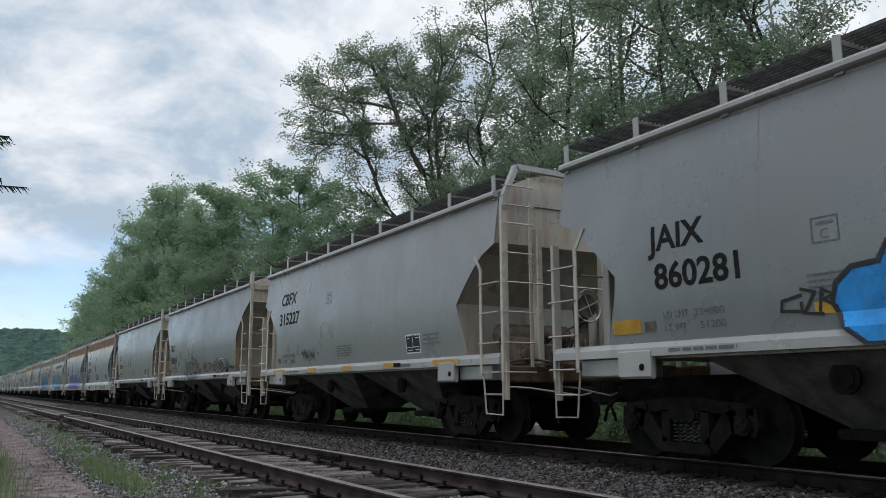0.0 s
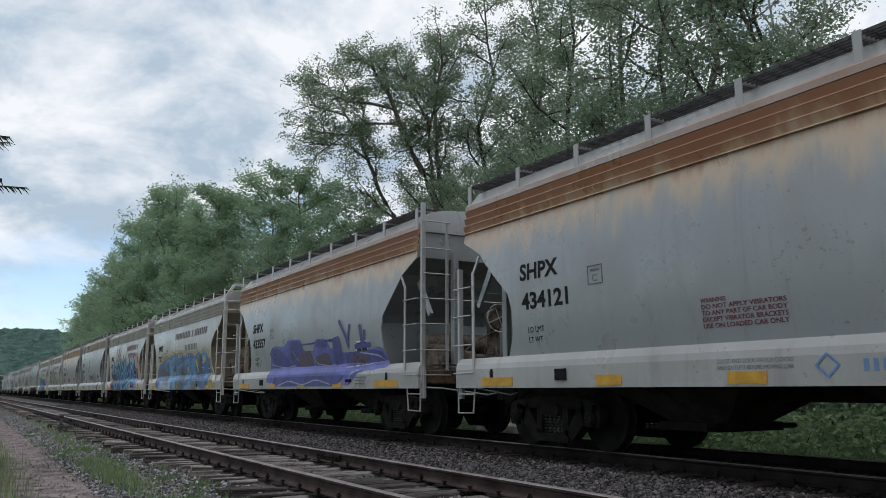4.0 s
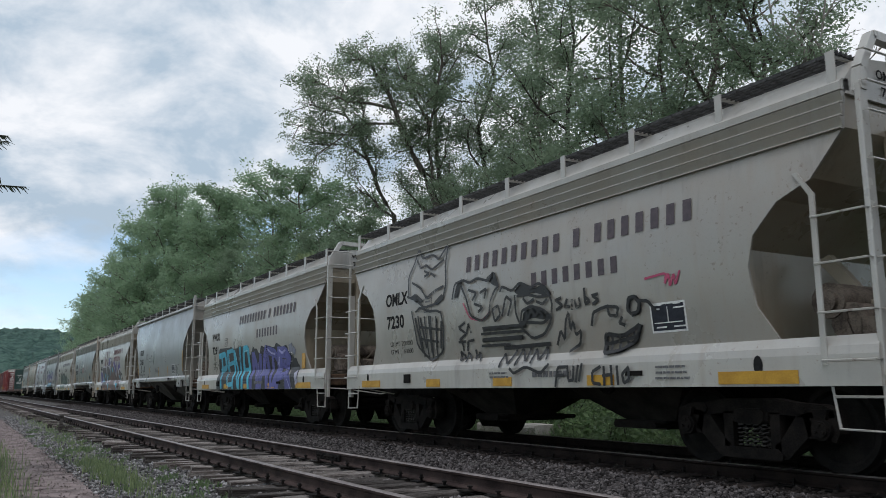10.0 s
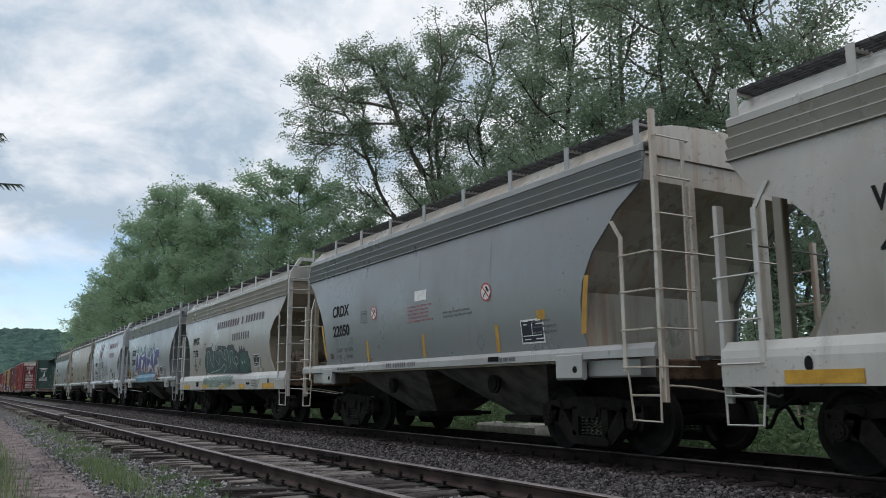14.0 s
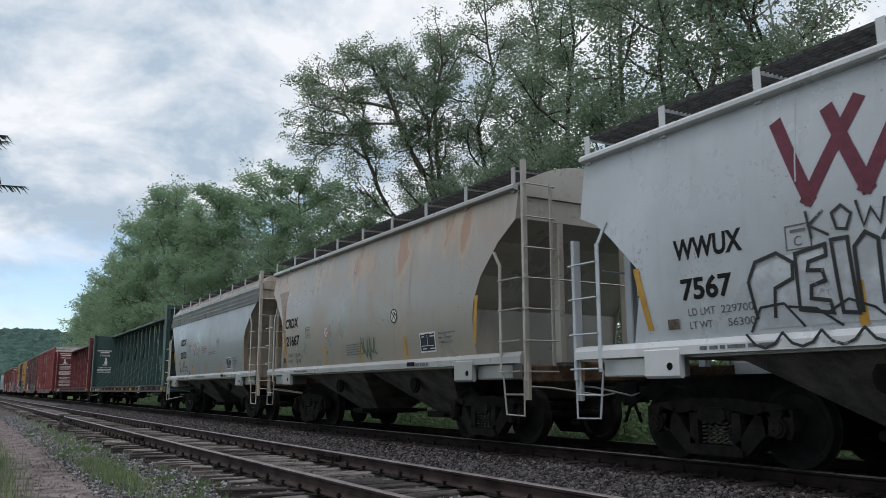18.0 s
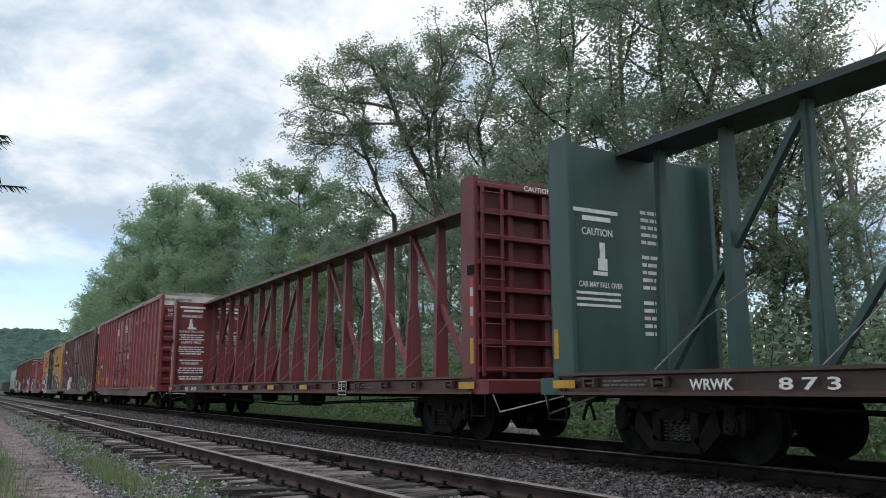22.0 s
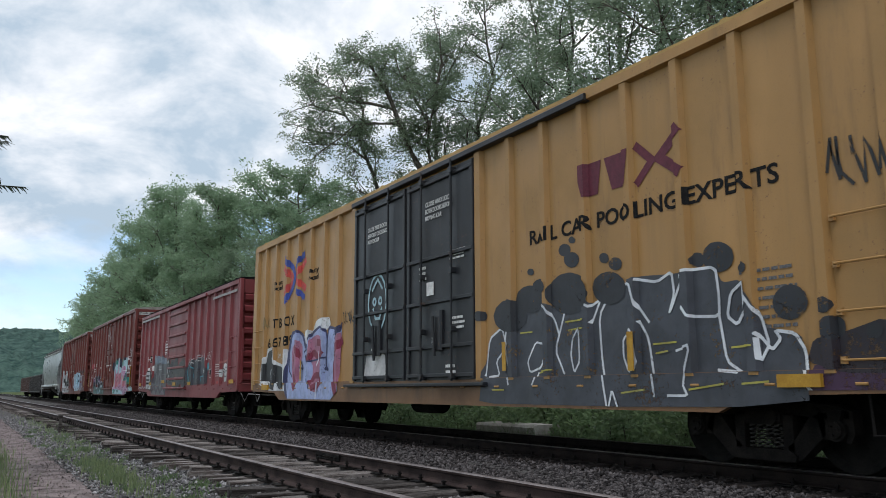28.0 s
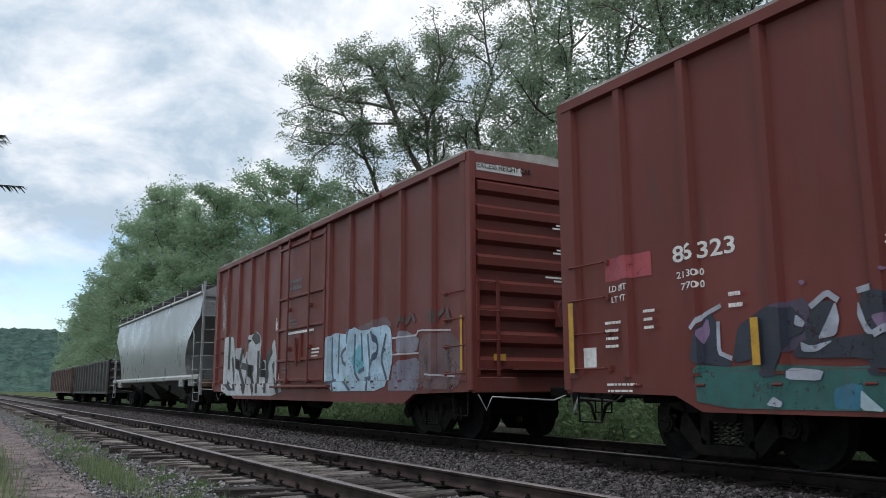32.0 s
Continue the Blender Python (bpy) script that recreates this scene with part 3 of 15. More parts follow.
def limbed_tree(rng, limbs, r, per, size, leaf, bark, label, group, reach=1.5, keep=1):
    """A tree whose trunk and main limbs follow given lines; twigs and leaves grow along the limbs."""
    base = Vector(limbs[0][0])
    base.z = -0.35
    root = new("tree")
    root.matrix_basis = pose(*base)
    wood, tips = Shape(), []
    for i, line in enumerate(limbs):
        pts = [Vector(p) - base for p in line]
        if i == 0:
            pts[0].z = -0.1
        fine = [pts[0]]
        for a, b in zip(pts, pts[1:]):
            for q in (0.5, 1.0):
                fine.append(a.lerp(b, q) + Vector((rng.uniform(-1, 1), rng.uniform(-1, 1), rng.uniform(-1, 1))) * 0.05 * (b - a).length)
        r0 = r if i == 0 else r * 0.42
        wood.tube(fine, r0, 7, 0, r0 * (0.42 if i == 0 else 0.2))
        last = len(fine) - 1
        for k in range(int(last * (1.2 if i == 0 else 2.6))):
            g = rng.uniform(0.62 if i == 0 else 0.2, 0.999) * last
            a = fine[int(g)].lerp(fine[int(g) + 1], g - int(g))
            d = (fine[-1] - fine[max(0, last - 3)]).normalized() * 0.5
            e = (d + Vector((rng.uniform(-1, 1), rng.uniform(-1, 1), rng.uniform(-0.6, 0.9)))).normalized()
            ln = reach * rng.uniform(0.6, 1.3)
            b = a + e * ln * 0.5
            c = b + (e + Vector((rng.uniform(-1, 1), rng.uniform(-1, 1), rng.uniform(-0.9, 0.5))) * 0.7).normalized() * ln * 0.5
            wood.tube([a, b, c], 0.028, 4, 0, 0.009)
            for w in range(3):
                o = b.lerp(c, rng.uniform(0, 1))
                x = o + Vector((rng.uniform(-1, 1), rng.uniform(-1, 1), rng.uniform(-0.7, 0.6))) * 0.55 * reach * 0.6
                wood.tube([o, x], 0.012, 3, 0, 0.005)
                tips += [tuple(x), tuple(o.lerp(x, 0.5))]
            tips += [tuple(c), tuple(b.lerp(c, 0.6))]
    part("trunk", wood.mesh("trunk", bark, 60), root)
    tips = [t for t in tips if rng.random() < keep]
    v, f = leaf_cloud(np.random.RandomState(rng.randrange(10 ** 6)), tips, (0.22, 0.22, 0.13), per, size)
    part("crown", cloud_mesh("crown", v, f, leaf), root)
    return tagged(root, label, "tree", group)


def bush(name, rng, place, w, h, per, size, leaf, label, group=""):
    root = new(name)
    root.matrix_basis = pose(*place)
    wood = Shape()
    tips = []
    for i in range(16):
        a = rng.uniform(0, 6.283)
        r = w * rng.uniform(0.15, 1.0)
        top = Vector((math.cos(a) * r, math.sin(a) * r, h * rng.uniform(0.35, 1.0) * (1 - 0.4 * (r / w) ** 2)))
        foot = Vector((top.x * 0.3, top.y * 0.3, -0.2))
        mid = foot.lerp(top, 0.55) + Vector((rng.uniform(-0.2, 0.2), rng.uniform(-0.2, 0.2), 0.1))
        wood.tube([foot, mid, top], 0.022, 4, 0, 0.006)
        for q in range(9):
            b = foot.lerp(top, rng.uniform(0.25, 1.05))
            tips.append(tuple(b + Vector((rng.uniform(-1, 1), rng.uniform(-1, 1), rng.uniform(-0.6, 0.6))) * w * 0.30))
    part("stem_cluster", wood.mesh("stem_cluster", BARK_DARK), root)
    npr = np.random.RandomState(rng.randrange(10 ** 6))
    v, f = leaf_cloud(npr, tips, (w * 0.16, w * 0.16, h * 0.09), per, size)
    v = np.asarray(v)
    part("foliage", cloud_mesh("foliage", v, f, leaf), root)
    return tagged(root, label, "bush", group)


def grass_patch(name, mat, count, place, h, label, seed, w=0.012):
    rng = np.random.RandomState(seed)
    p = place(rng, count)
    n = len(p)
    a = rng.uniform(0, 6.283, n)
    d = np.stack([np.cos(a), np.sin(a), np.zeros(n)], 1)
    hh = (h * rng.uniform(0.35, 1.25, n))[:, None]
    ww = (w * rng.uniform(0.6, 1.4, n))[:, None]
    side = np.stack([-d[:, 1], d[:, 0], d[:, 2]], 1) * ww
    z = np.array([[0, 0, 1.0]])
    mid = p + d * hh * 0.12 + z * hh * 0.55
    tip = p + d * hh * rng.uniform(0.25, 0.7, n)[:, None] + z * hh * rng.uniform(0.75, 1.05, n)[:, None]
    v = np.stack([p - side, p + side, mid + side * 0.7, mid - side * 0.7, tip + side * 0.1, tip - side * 0.1], 1).reshape(-1, 3)
    f = (np.array([[0, 1, 2, 3], [3, 2, 4, 5]])[None] + (np.arange(n) * 6)[:, None, None]).reshape(-1, 4)
    tagged(part(name, cloud_mesh(name, v, f, mat)), label, "grass", kind="stuff")


RAIL_RUST_TOP = rough_mat("dull_rail_head", (0.15, 0.125, 0.12), (0.29, 0.25, 0.24), 3, 0.45, 0.5, 0.1, 0.002)
build_ground()
build_tracks()
build_stones()
# ---------- parts that all cars share ----------
CACHE = {}


def shared(key, make):
    if key not in CACHE:
        CACHE[key] = make()
    return CACHE[key]


def make_frame():
    """Cast side frame: a bowed beam with round-cornered windows and pedestals over the axle boxes."""
    s = Shape()
    x0, x1 = -0.08, 0.08
    s.prism(0, [(-1.04, 0.58), (-1.02, 0.66), (-0.90, 0.71), (-0.58, 0.73), (-0.34, 0.77), (0.34, 0.77), (0.58, 0.73), (0.90, 0.71), (1.02, 0.66), (1.04, 0.58), (0.74, 0.57), (0.40, 0.60), (-0.40, 0.60), (-0.74, 0.57)], x0, x1)
    for d in (-1, 1):
        s.prism(0, [(d * 1.07, 0.66), (d * 1.08, 0.42), (d * 1.03, 0.33), (d * 0.98, 0.34), (d * 0.97, 0.54), (d * 0.83, 0.54), (d * 0.80, 0.36), (d * 0.72, 0.36), (d * 0.66, 0.62)], x0, x1)
        s.prism(0, [(d * 0.80, 0.44), (d * 0.72, 0.62), (d * 0.58, 0.58), (d * 0.36, 0.30), (d * 0.30, 0.26), (d * 0.34, 0.11), (d * 0.46, 0.13), (d * 0.62, 0.28)], x0, x1)
        s.prism(0, [(d * 0.38, 0.62), (d * 0.25, 0.62), (d * 0.25, 0.16), (d * 0.38, 0.16)], x0, x1)
        s.prism(0, [(d * 0.84, 0.56), (d * 0.96, 0.56), (d * 0.99, 0.66), (d * 0.81, 0.66)], x0 - 0.05, x1 + 0.05)
        s.disc((0, d * 0.66, 0.655), 0, 0.05, 0.19, 8)
    s.prism(0, [(-0.40, 0.11), (0.40, 0.11), (0.42, 0.17), (0.34, 0.23), (-0.34, 0.23), (-0.42, 0.17)], x0 - 0.03, x1 + 0.03)
    s.box(x0 - 0.02, x1 + 0.02, -0.24, 0.24, 0.50, 0.63, 0, 0.03)
    return s.mesh("side_frame", STEEL_BLACKISH)


def make_bolster():
    s = Shape()
    s.box(-1.12, 1.12, -0.20, 0.20, 0.49, 0.66, 0, 0.05)
    s.disc((0, 0, 0.70), 2, 0.2, 0.1, 14)
    return s.mesh("truck", STEEL_BLACKISH)


def make_wheelset():
    s = Shape()
    prof = [(-0.07, 0.10), (-0.05, 0.14), (-0.03, 0.36), (-0.065, 0.40), (-0.065, 0.455), (0.05, 0.460), (0.065, 0.485), (0.075, 0.47), (0.075, 0.40), (0.03, 0.36), (0.05, 0.14), (0.09, 0.10)]
    n = 28
    for sx in (-1, 1):
        rings = []
        for a in range(n):
            c, q = math.cos(2 * math.pi * a / n), math.sin(2 * math.pi * a / n)
            rings.append([(sx * 0.745 - sx * p[0] * 1.0, c * p[1], q * p[1]) for p in prof])
        m = len(prof)
        v = [p for g in rings for p in g]
        f = [(i * m + j, i * m + j + 1, ((i + 1) % n) * m + j + 1, ((i + 1) % n) * m + j) for i in range(n) for j in range(m - 1)]
        s.add(v, f, 0)
        s.disc((sx * 1.06, 0, 0), 0, 0.115, 0.14, 14, 1)
        s.disc((sx * 1.14, 0, 0), 0, 0.085, 0.03, 12, 1)
        for b in range(3):
            an = b * 2.094
            s.disc((sx * 1.16, 0.05 * math.cos(an), 0.05 * math.sin(an)), 0, 0.016, 0.03, 6, 1)
    s.disc((0, 0, 0), 0, 0.082, 2.1, 12, 0)
    return s.mesh("wheelset", [STEEL_DARK, STEEL_BLACKISH], 40)


def make_spring():
    s = Shape()
    n = 34
    s.tube([(0.050 * math.cos(i * 1.1), 0.050 * math.sin(i * 1.1), 0.235 + 0.265 * i / n) for i in range(n + 1)], 0.013, 4)
    return s.mesh("spring", SPRING_STEEL)


def add_truck(car, y):
    tr = part("truck", shared("bolster", make_bolster), car, "", pose(0, y, 0))
    for d in (-0.9, 0.9):
        w = part("wheelset", shared("wheel", make_wheelset), tr, "", pose(0, d, 0.46))
        WHEELS[d].append(w)
    for sx in (-1, 1):
        part("side_frame", shared("frame", make_frame), tr, "", pose(sx * 1.0, 0, 0))
        for d in (-0.16, -0.055, 0.055, 0.16):
            part("spring", shared("spring", make_spring), tr, "", pose(sx * 1.02, d, 0))
    return tr


WHEELS = {-0.9: [], 0.9: []}


def make_coupler():
    s = Shape()
    s.box(-0.09, 0.09, -0.62, 0.1, 0.74, 0.92, 0, 0.03)
    s.prism(2, [(-0.16, -0.55), (-0.20, -0.80), (-0.06, -0.88), (-0.02, -0.72), (0.10, -0.70), (0.17, -0.86), (0.20, -0.62), (0.14, -0.50)], 0.68, 0.98)
    s.tube([(0.30, -0.2, 0.78), (0.33, -0.45, 0.62), (0.26, -0.62, 0.42), (0.12, -0.78, 0.40), (0.02, -0.86, 0.52)], 0.026, 6)
    return s.mesh("coupler", STEEL_DARK, 40)


def add_coupler(car, half):
    for sy in (1, -1):
        part("coupler", shared("coupler", make_coupler), car, "", pose(0, -sy * (half - 0.75), 0, 0, 0, 0 if sy > 0 else 180))


def add_ladder(car, x, y, z0, z1, along, width, count, mat, name="ladder"):
    """Two stiles with round rungs. along: the axis along which the rungs run."""
    key = ("lad", along, round(width, 3), round(z0, 2), round(z1, 2), mat.name)

    def stiles():
        s = Shape()
        for d in (-width / 2, width / 2):
            if along == 0:
                s.box(d - 0.035, d + 0.035, -0.012, 0.012, z0, z1, 0, 0.006)
            else:
                s.box(-0.012, 0.012, d - 0.035, d + 0.035, z0, z1, 0, 0.006)
        return s.mesh("ladder", mat)

    def rung():
        s = Shape()
        a = [(-width / 2 - 0.03, -0.0, 0), (-width / 2, -0.07, 0), (width / 2, -0.07, 0), (width / 2 + 0.03, -0.0, 0)]
        s.tube([p if along == 0 else (p[1], p[0], p[2]) for p in a], 0.012, 5)
        return s.mesh("rung", mat)

    lad = part(name, shared(key, stiles), car, "", pose(x, y, 0))
    rm = shared(("rung", along, round(width, 3), mat.name), rung)
    for i in range(count):
        z = z0 + 0.10 + (z1 - z0 - 0.2) * i / (count - 1)
        m = pose(0, 0, z)
        part("rung", rm, lad, "", m)
    return lad


def letters(text, size, mat, bold=0.0, stretch=1.0, space=1.0):
    """Lettering in the built-in font as a mesh in the x-y plane, centred."""
    cu = bpy.data.curves.new("lettering", "FONT")
    cu.body, cu.size, cu.align_x, cu.align_y = text, size / 0.70, "LEFT", "BOTTOM_BASELINE"
    cu.extrude, cu.offset, cu.space_character, cu.resolution_u = 0.0015, bold, space, 3
    ob = bpy.data.objects.new("lettering", cu)
    me = bpy.data.meshes.new_from_object(ob)
    bpy.data.objects.remove(ob)
    bpy.data.curves.remove(cu)
    me.materials.clear()
    me.materials.append(mat)
    if stretch != 1.0:
        for v in me.vertices:
            v.co.x *= stretch
    return me


def side_text(car, text, y, z, size, mat, x=1.6, bold=0.0, width=None, label="", space=1.0, name="lettering"):
    """Lettering on the near side; y is where it begins, nearer the train's rear, z its baseline."""
    me = letters(text, size, mat, bold, 1.0, space)
    if width:
        w = max((v.co.x for v in me.vertices), default=1)
        for v in me.vertices:
            v.co.x *= width / w
    if isinstance(x, tuple):
        # cut at the posts' edges and laid over them
        fx, cuts, x = x[0], x[1], 1.562
        bm = bmesh.new()
        bm.from_mesh(me)
        for cy in cuts:
            bmesh.ops.bisect_plane(bm, geom=bm.verts[:] + bm.edges[:] + bm.faces[:], dist=1e-5, plane_co=(y - cy, 0, 0), plane_no=(1, 0, 0))
        for v in bm.verts:
            v.co.z += fx(y - v.co.x, z + 0.1) - x + 0.002
        bm.to_mesh(me)
        bm.free()
    elif callable(x):
        # laid on a curved side
        f, x = x, x(z)
        for v in me.vertices:
            v.co.z += f(z + v.co.y) - x
    # seen from the path, the text runs towards the front of the car (-y)
    m = Matrix(((0, 0, -1, -x - 0.0025), (-1, 0, 0, y), (0, 1, 0, z), (0, 0, 0, 1)))
    return part(name, me, car, label, m)


def side_bars(car, rows, mat, x=1.6, name="stencil_text", label=""):
    """Unreadable small writing as plain bars: rows of (y begin, y end, z bottom, z top)."""
    s = Shape()
    curved = car.name.startswith("covered_hopper")
    for y0, y1, z0, z1 in rows:
        q = max(x if x > 1.625 else 0, hopper_x(z0), hopper_x(z1)) if curved and z0 > 1.46 else x
        s.box(-q - 0.005, -q - 0.002, min(y0, y1), max(y0, y1), z0, z1)
    return tagged(part(name, s.mesh(name, mat), car, label), kind="stuff")


def lines_of(y, z, w, h, n, rng, fill=0.5):
    """n rows of broken bars inside a box whose rear upper corner is (y, z)."""
    out = []
    for i in range(n):
        zz = z - (i + 1) * h / n
        a = y - rng.uniform(0, 0.04) * w
        end = y - w * rng.uniform(0.75, 1.0)
        while a > end:
            b = max(end, a - rng.uniform(0.06, 0.22) * w)
            out.append((a, b, zz, zz + h / n * fill))
            a = b - 0.03 * w
    return out


def frame_box(car, y, z, w, h, mat, x=1.6, t=0.012, name="stencil_frame"):
    s = Shape()
    curved = car.name.startswith("covered_hopper")
    for a, b, c, d in ((y, y - w, z, z + t), (y, y - w, z + h - t, z + h), (y, y - t, z + t, z + h - t), (y - w + t, y - w, z + t, z + h - t)):
        p, q = (hopper_x(c), hopper_x(d)) if curved else (x, x)
        s.prism(1, [(-p - 0.005, c), (-p - 0.002, c), (-q - 0.002, d), (-q - 0.005, d)], min(a, b), max(a, b))
    return part(name, s.mesh(name, mat), car)


def hopper_x(z):
    """How far a hopper's near side stands out at a height."""
    f = max(0.0, min(1.0, (z - 1.3) / 2.62))
    return 1.505 + 0.12 * math.sin(f * math.pi) - 0.03 * f


def panel(car, name, y0, y1, z0, z1, mat, x=1.6, proud=0.006, label=""):
    if car.name.startswith("covered_hopper") and z0 > 1.46:
        return on_side(car, name, [[(y0, z0), (y1, z0), (y1, z1), (y0, z1)]], mat, hopper_surface(False), proud, label)
    s = Shape()
    s.box(-x - proud, -x + 0.004, min(y0, y1), max(y0, y1), z0, z1, 0)
    return part(name, s.mesh(name, mat), car, label)


# ---------- covered hopper ----------
def hopper_ladder(car, sx, sy, kh, W, tall, eave, hoop, mat):
    """Side rungs and end rungs that share the corner stile, and the stirrup below them."""
    yc, ys = 6.0 * kh, 5.45 * kh
    top = (3.78 if hoop else eave + 0.46) if tall else 2.92
    key = ("corner", sx, sy, round(kh, 3), tall, hoop, round(eave, 2), mat.name)

    def corner():
        s = Shape()
        half = 0.065 if hoop else 0.045
        s.box(sx * 1.52 - half, sx * 1.52 + half, sy * yc - 0.03, sy * yc + 0.03, 1.00, top, 0, 0.01)
        s.box(sx * 1.52 - 0.02, sx * 1.52 + 0.05, sy * yc - 0.05, sy * yc + 0.05, 0.72, 1.30, 0, 0.01)
        return s.mesh("corner_stile", mat)

    def side_stile():
        s = Shape()
        x = sx * (W + 0.03)
        s.box(x - 0.014, x + 0.014, sy * ys - 0.032, sy * ys + 0.032, 1.10, 2.80, 0, 0.006)
        s.prism(0, [(sy * ys - 0.032, 2.78), (sy * ys + 0.032, 2.78), (sy * (ys - 0.18) + 0.03, 3.05), (sy * (ys - 0.18) - 0.03, 3.05)], min(x, x - sx * 0.02), max(x, x - sx * 0.02))
        return s.mesh("side_stile", mat)

    def inner():
        s = Shape()
        s.box(sx * 1.0 - 0.032, sx * 1.0 + 0.032, sy * yc - 0.012, sy * yc + 0.012, 1.10, eave + (0.36 if hoop else 0.14), 0, 0.006)
        return s.mesh("inner_stile", mat)

    def side_rung():
        s = Shape()
        x = sx * (W + 0.05)
        s.tube([(x - sx * 0.03, sy * (ys - 0.02), 0), (x + sx * 0.03, sy * ys, 0), (x + sx * 0.03, sy * yc, 0), (sx * 1.53, sy * (yc + 0.02), 0)], 0.013, 5)
        return s.mesh("rung", mat)

    def end_rung():
        s = Shape()
        y = sy * (yc + 0.02)
        s.tube([(sx * 1.56, y, 0), (sx * 1.54, y + sy * 0.06, 0), (sx * 0.98, y + sy * 0.06, 0), (sx * 0.96, y, 0)], 0.013, 5)
        return s.mesh("rung", mat)

    lad = part("end_ladder", shared(key, corner), car)
    k2 = (sx, sy, round(kh, 3), mat.name)
    part("side_stile", shared(("ss",) + k2, side_stile), lad)
    for z in (1.14, 1.60, 2.08, 2.55):
        part("rung", shared(("sr",) + k2, side_rung), lad, "", pose(0, 0, z))
    if tall:
        part("inner_stile", shared(("is", round(eave, 2), hoop) + k2, inner), lad)
        for z in (1.14, 1.60, 2.08, 2.55, 3.02, 3.50) + ((3.80, 4.12) if hoop else (4.02,)):
            part("rung", shared(("er",) + k2, end_rung), lad, "", pose(0, 0, z))

    def stirrup():
        s = Shape()
        x = sx * (W - 0.01)
        s.tube([(x, sy * ys, 1.12), (x, sy * (ys + 0.08), 0.50), (x, sy * (yc - 0.01), 0.49), (x, sy * yc, 1.05)], 0.017, 6)
        s.tube([(x, sy * (ys + 0.05), 0.80), (x, sy * (yc - 0.01), 0.80)], 0.014, 5)
        return s.mesh("stirrup", mat)
    part("stirrup", shared(("st",) + k2, stirrup), car)


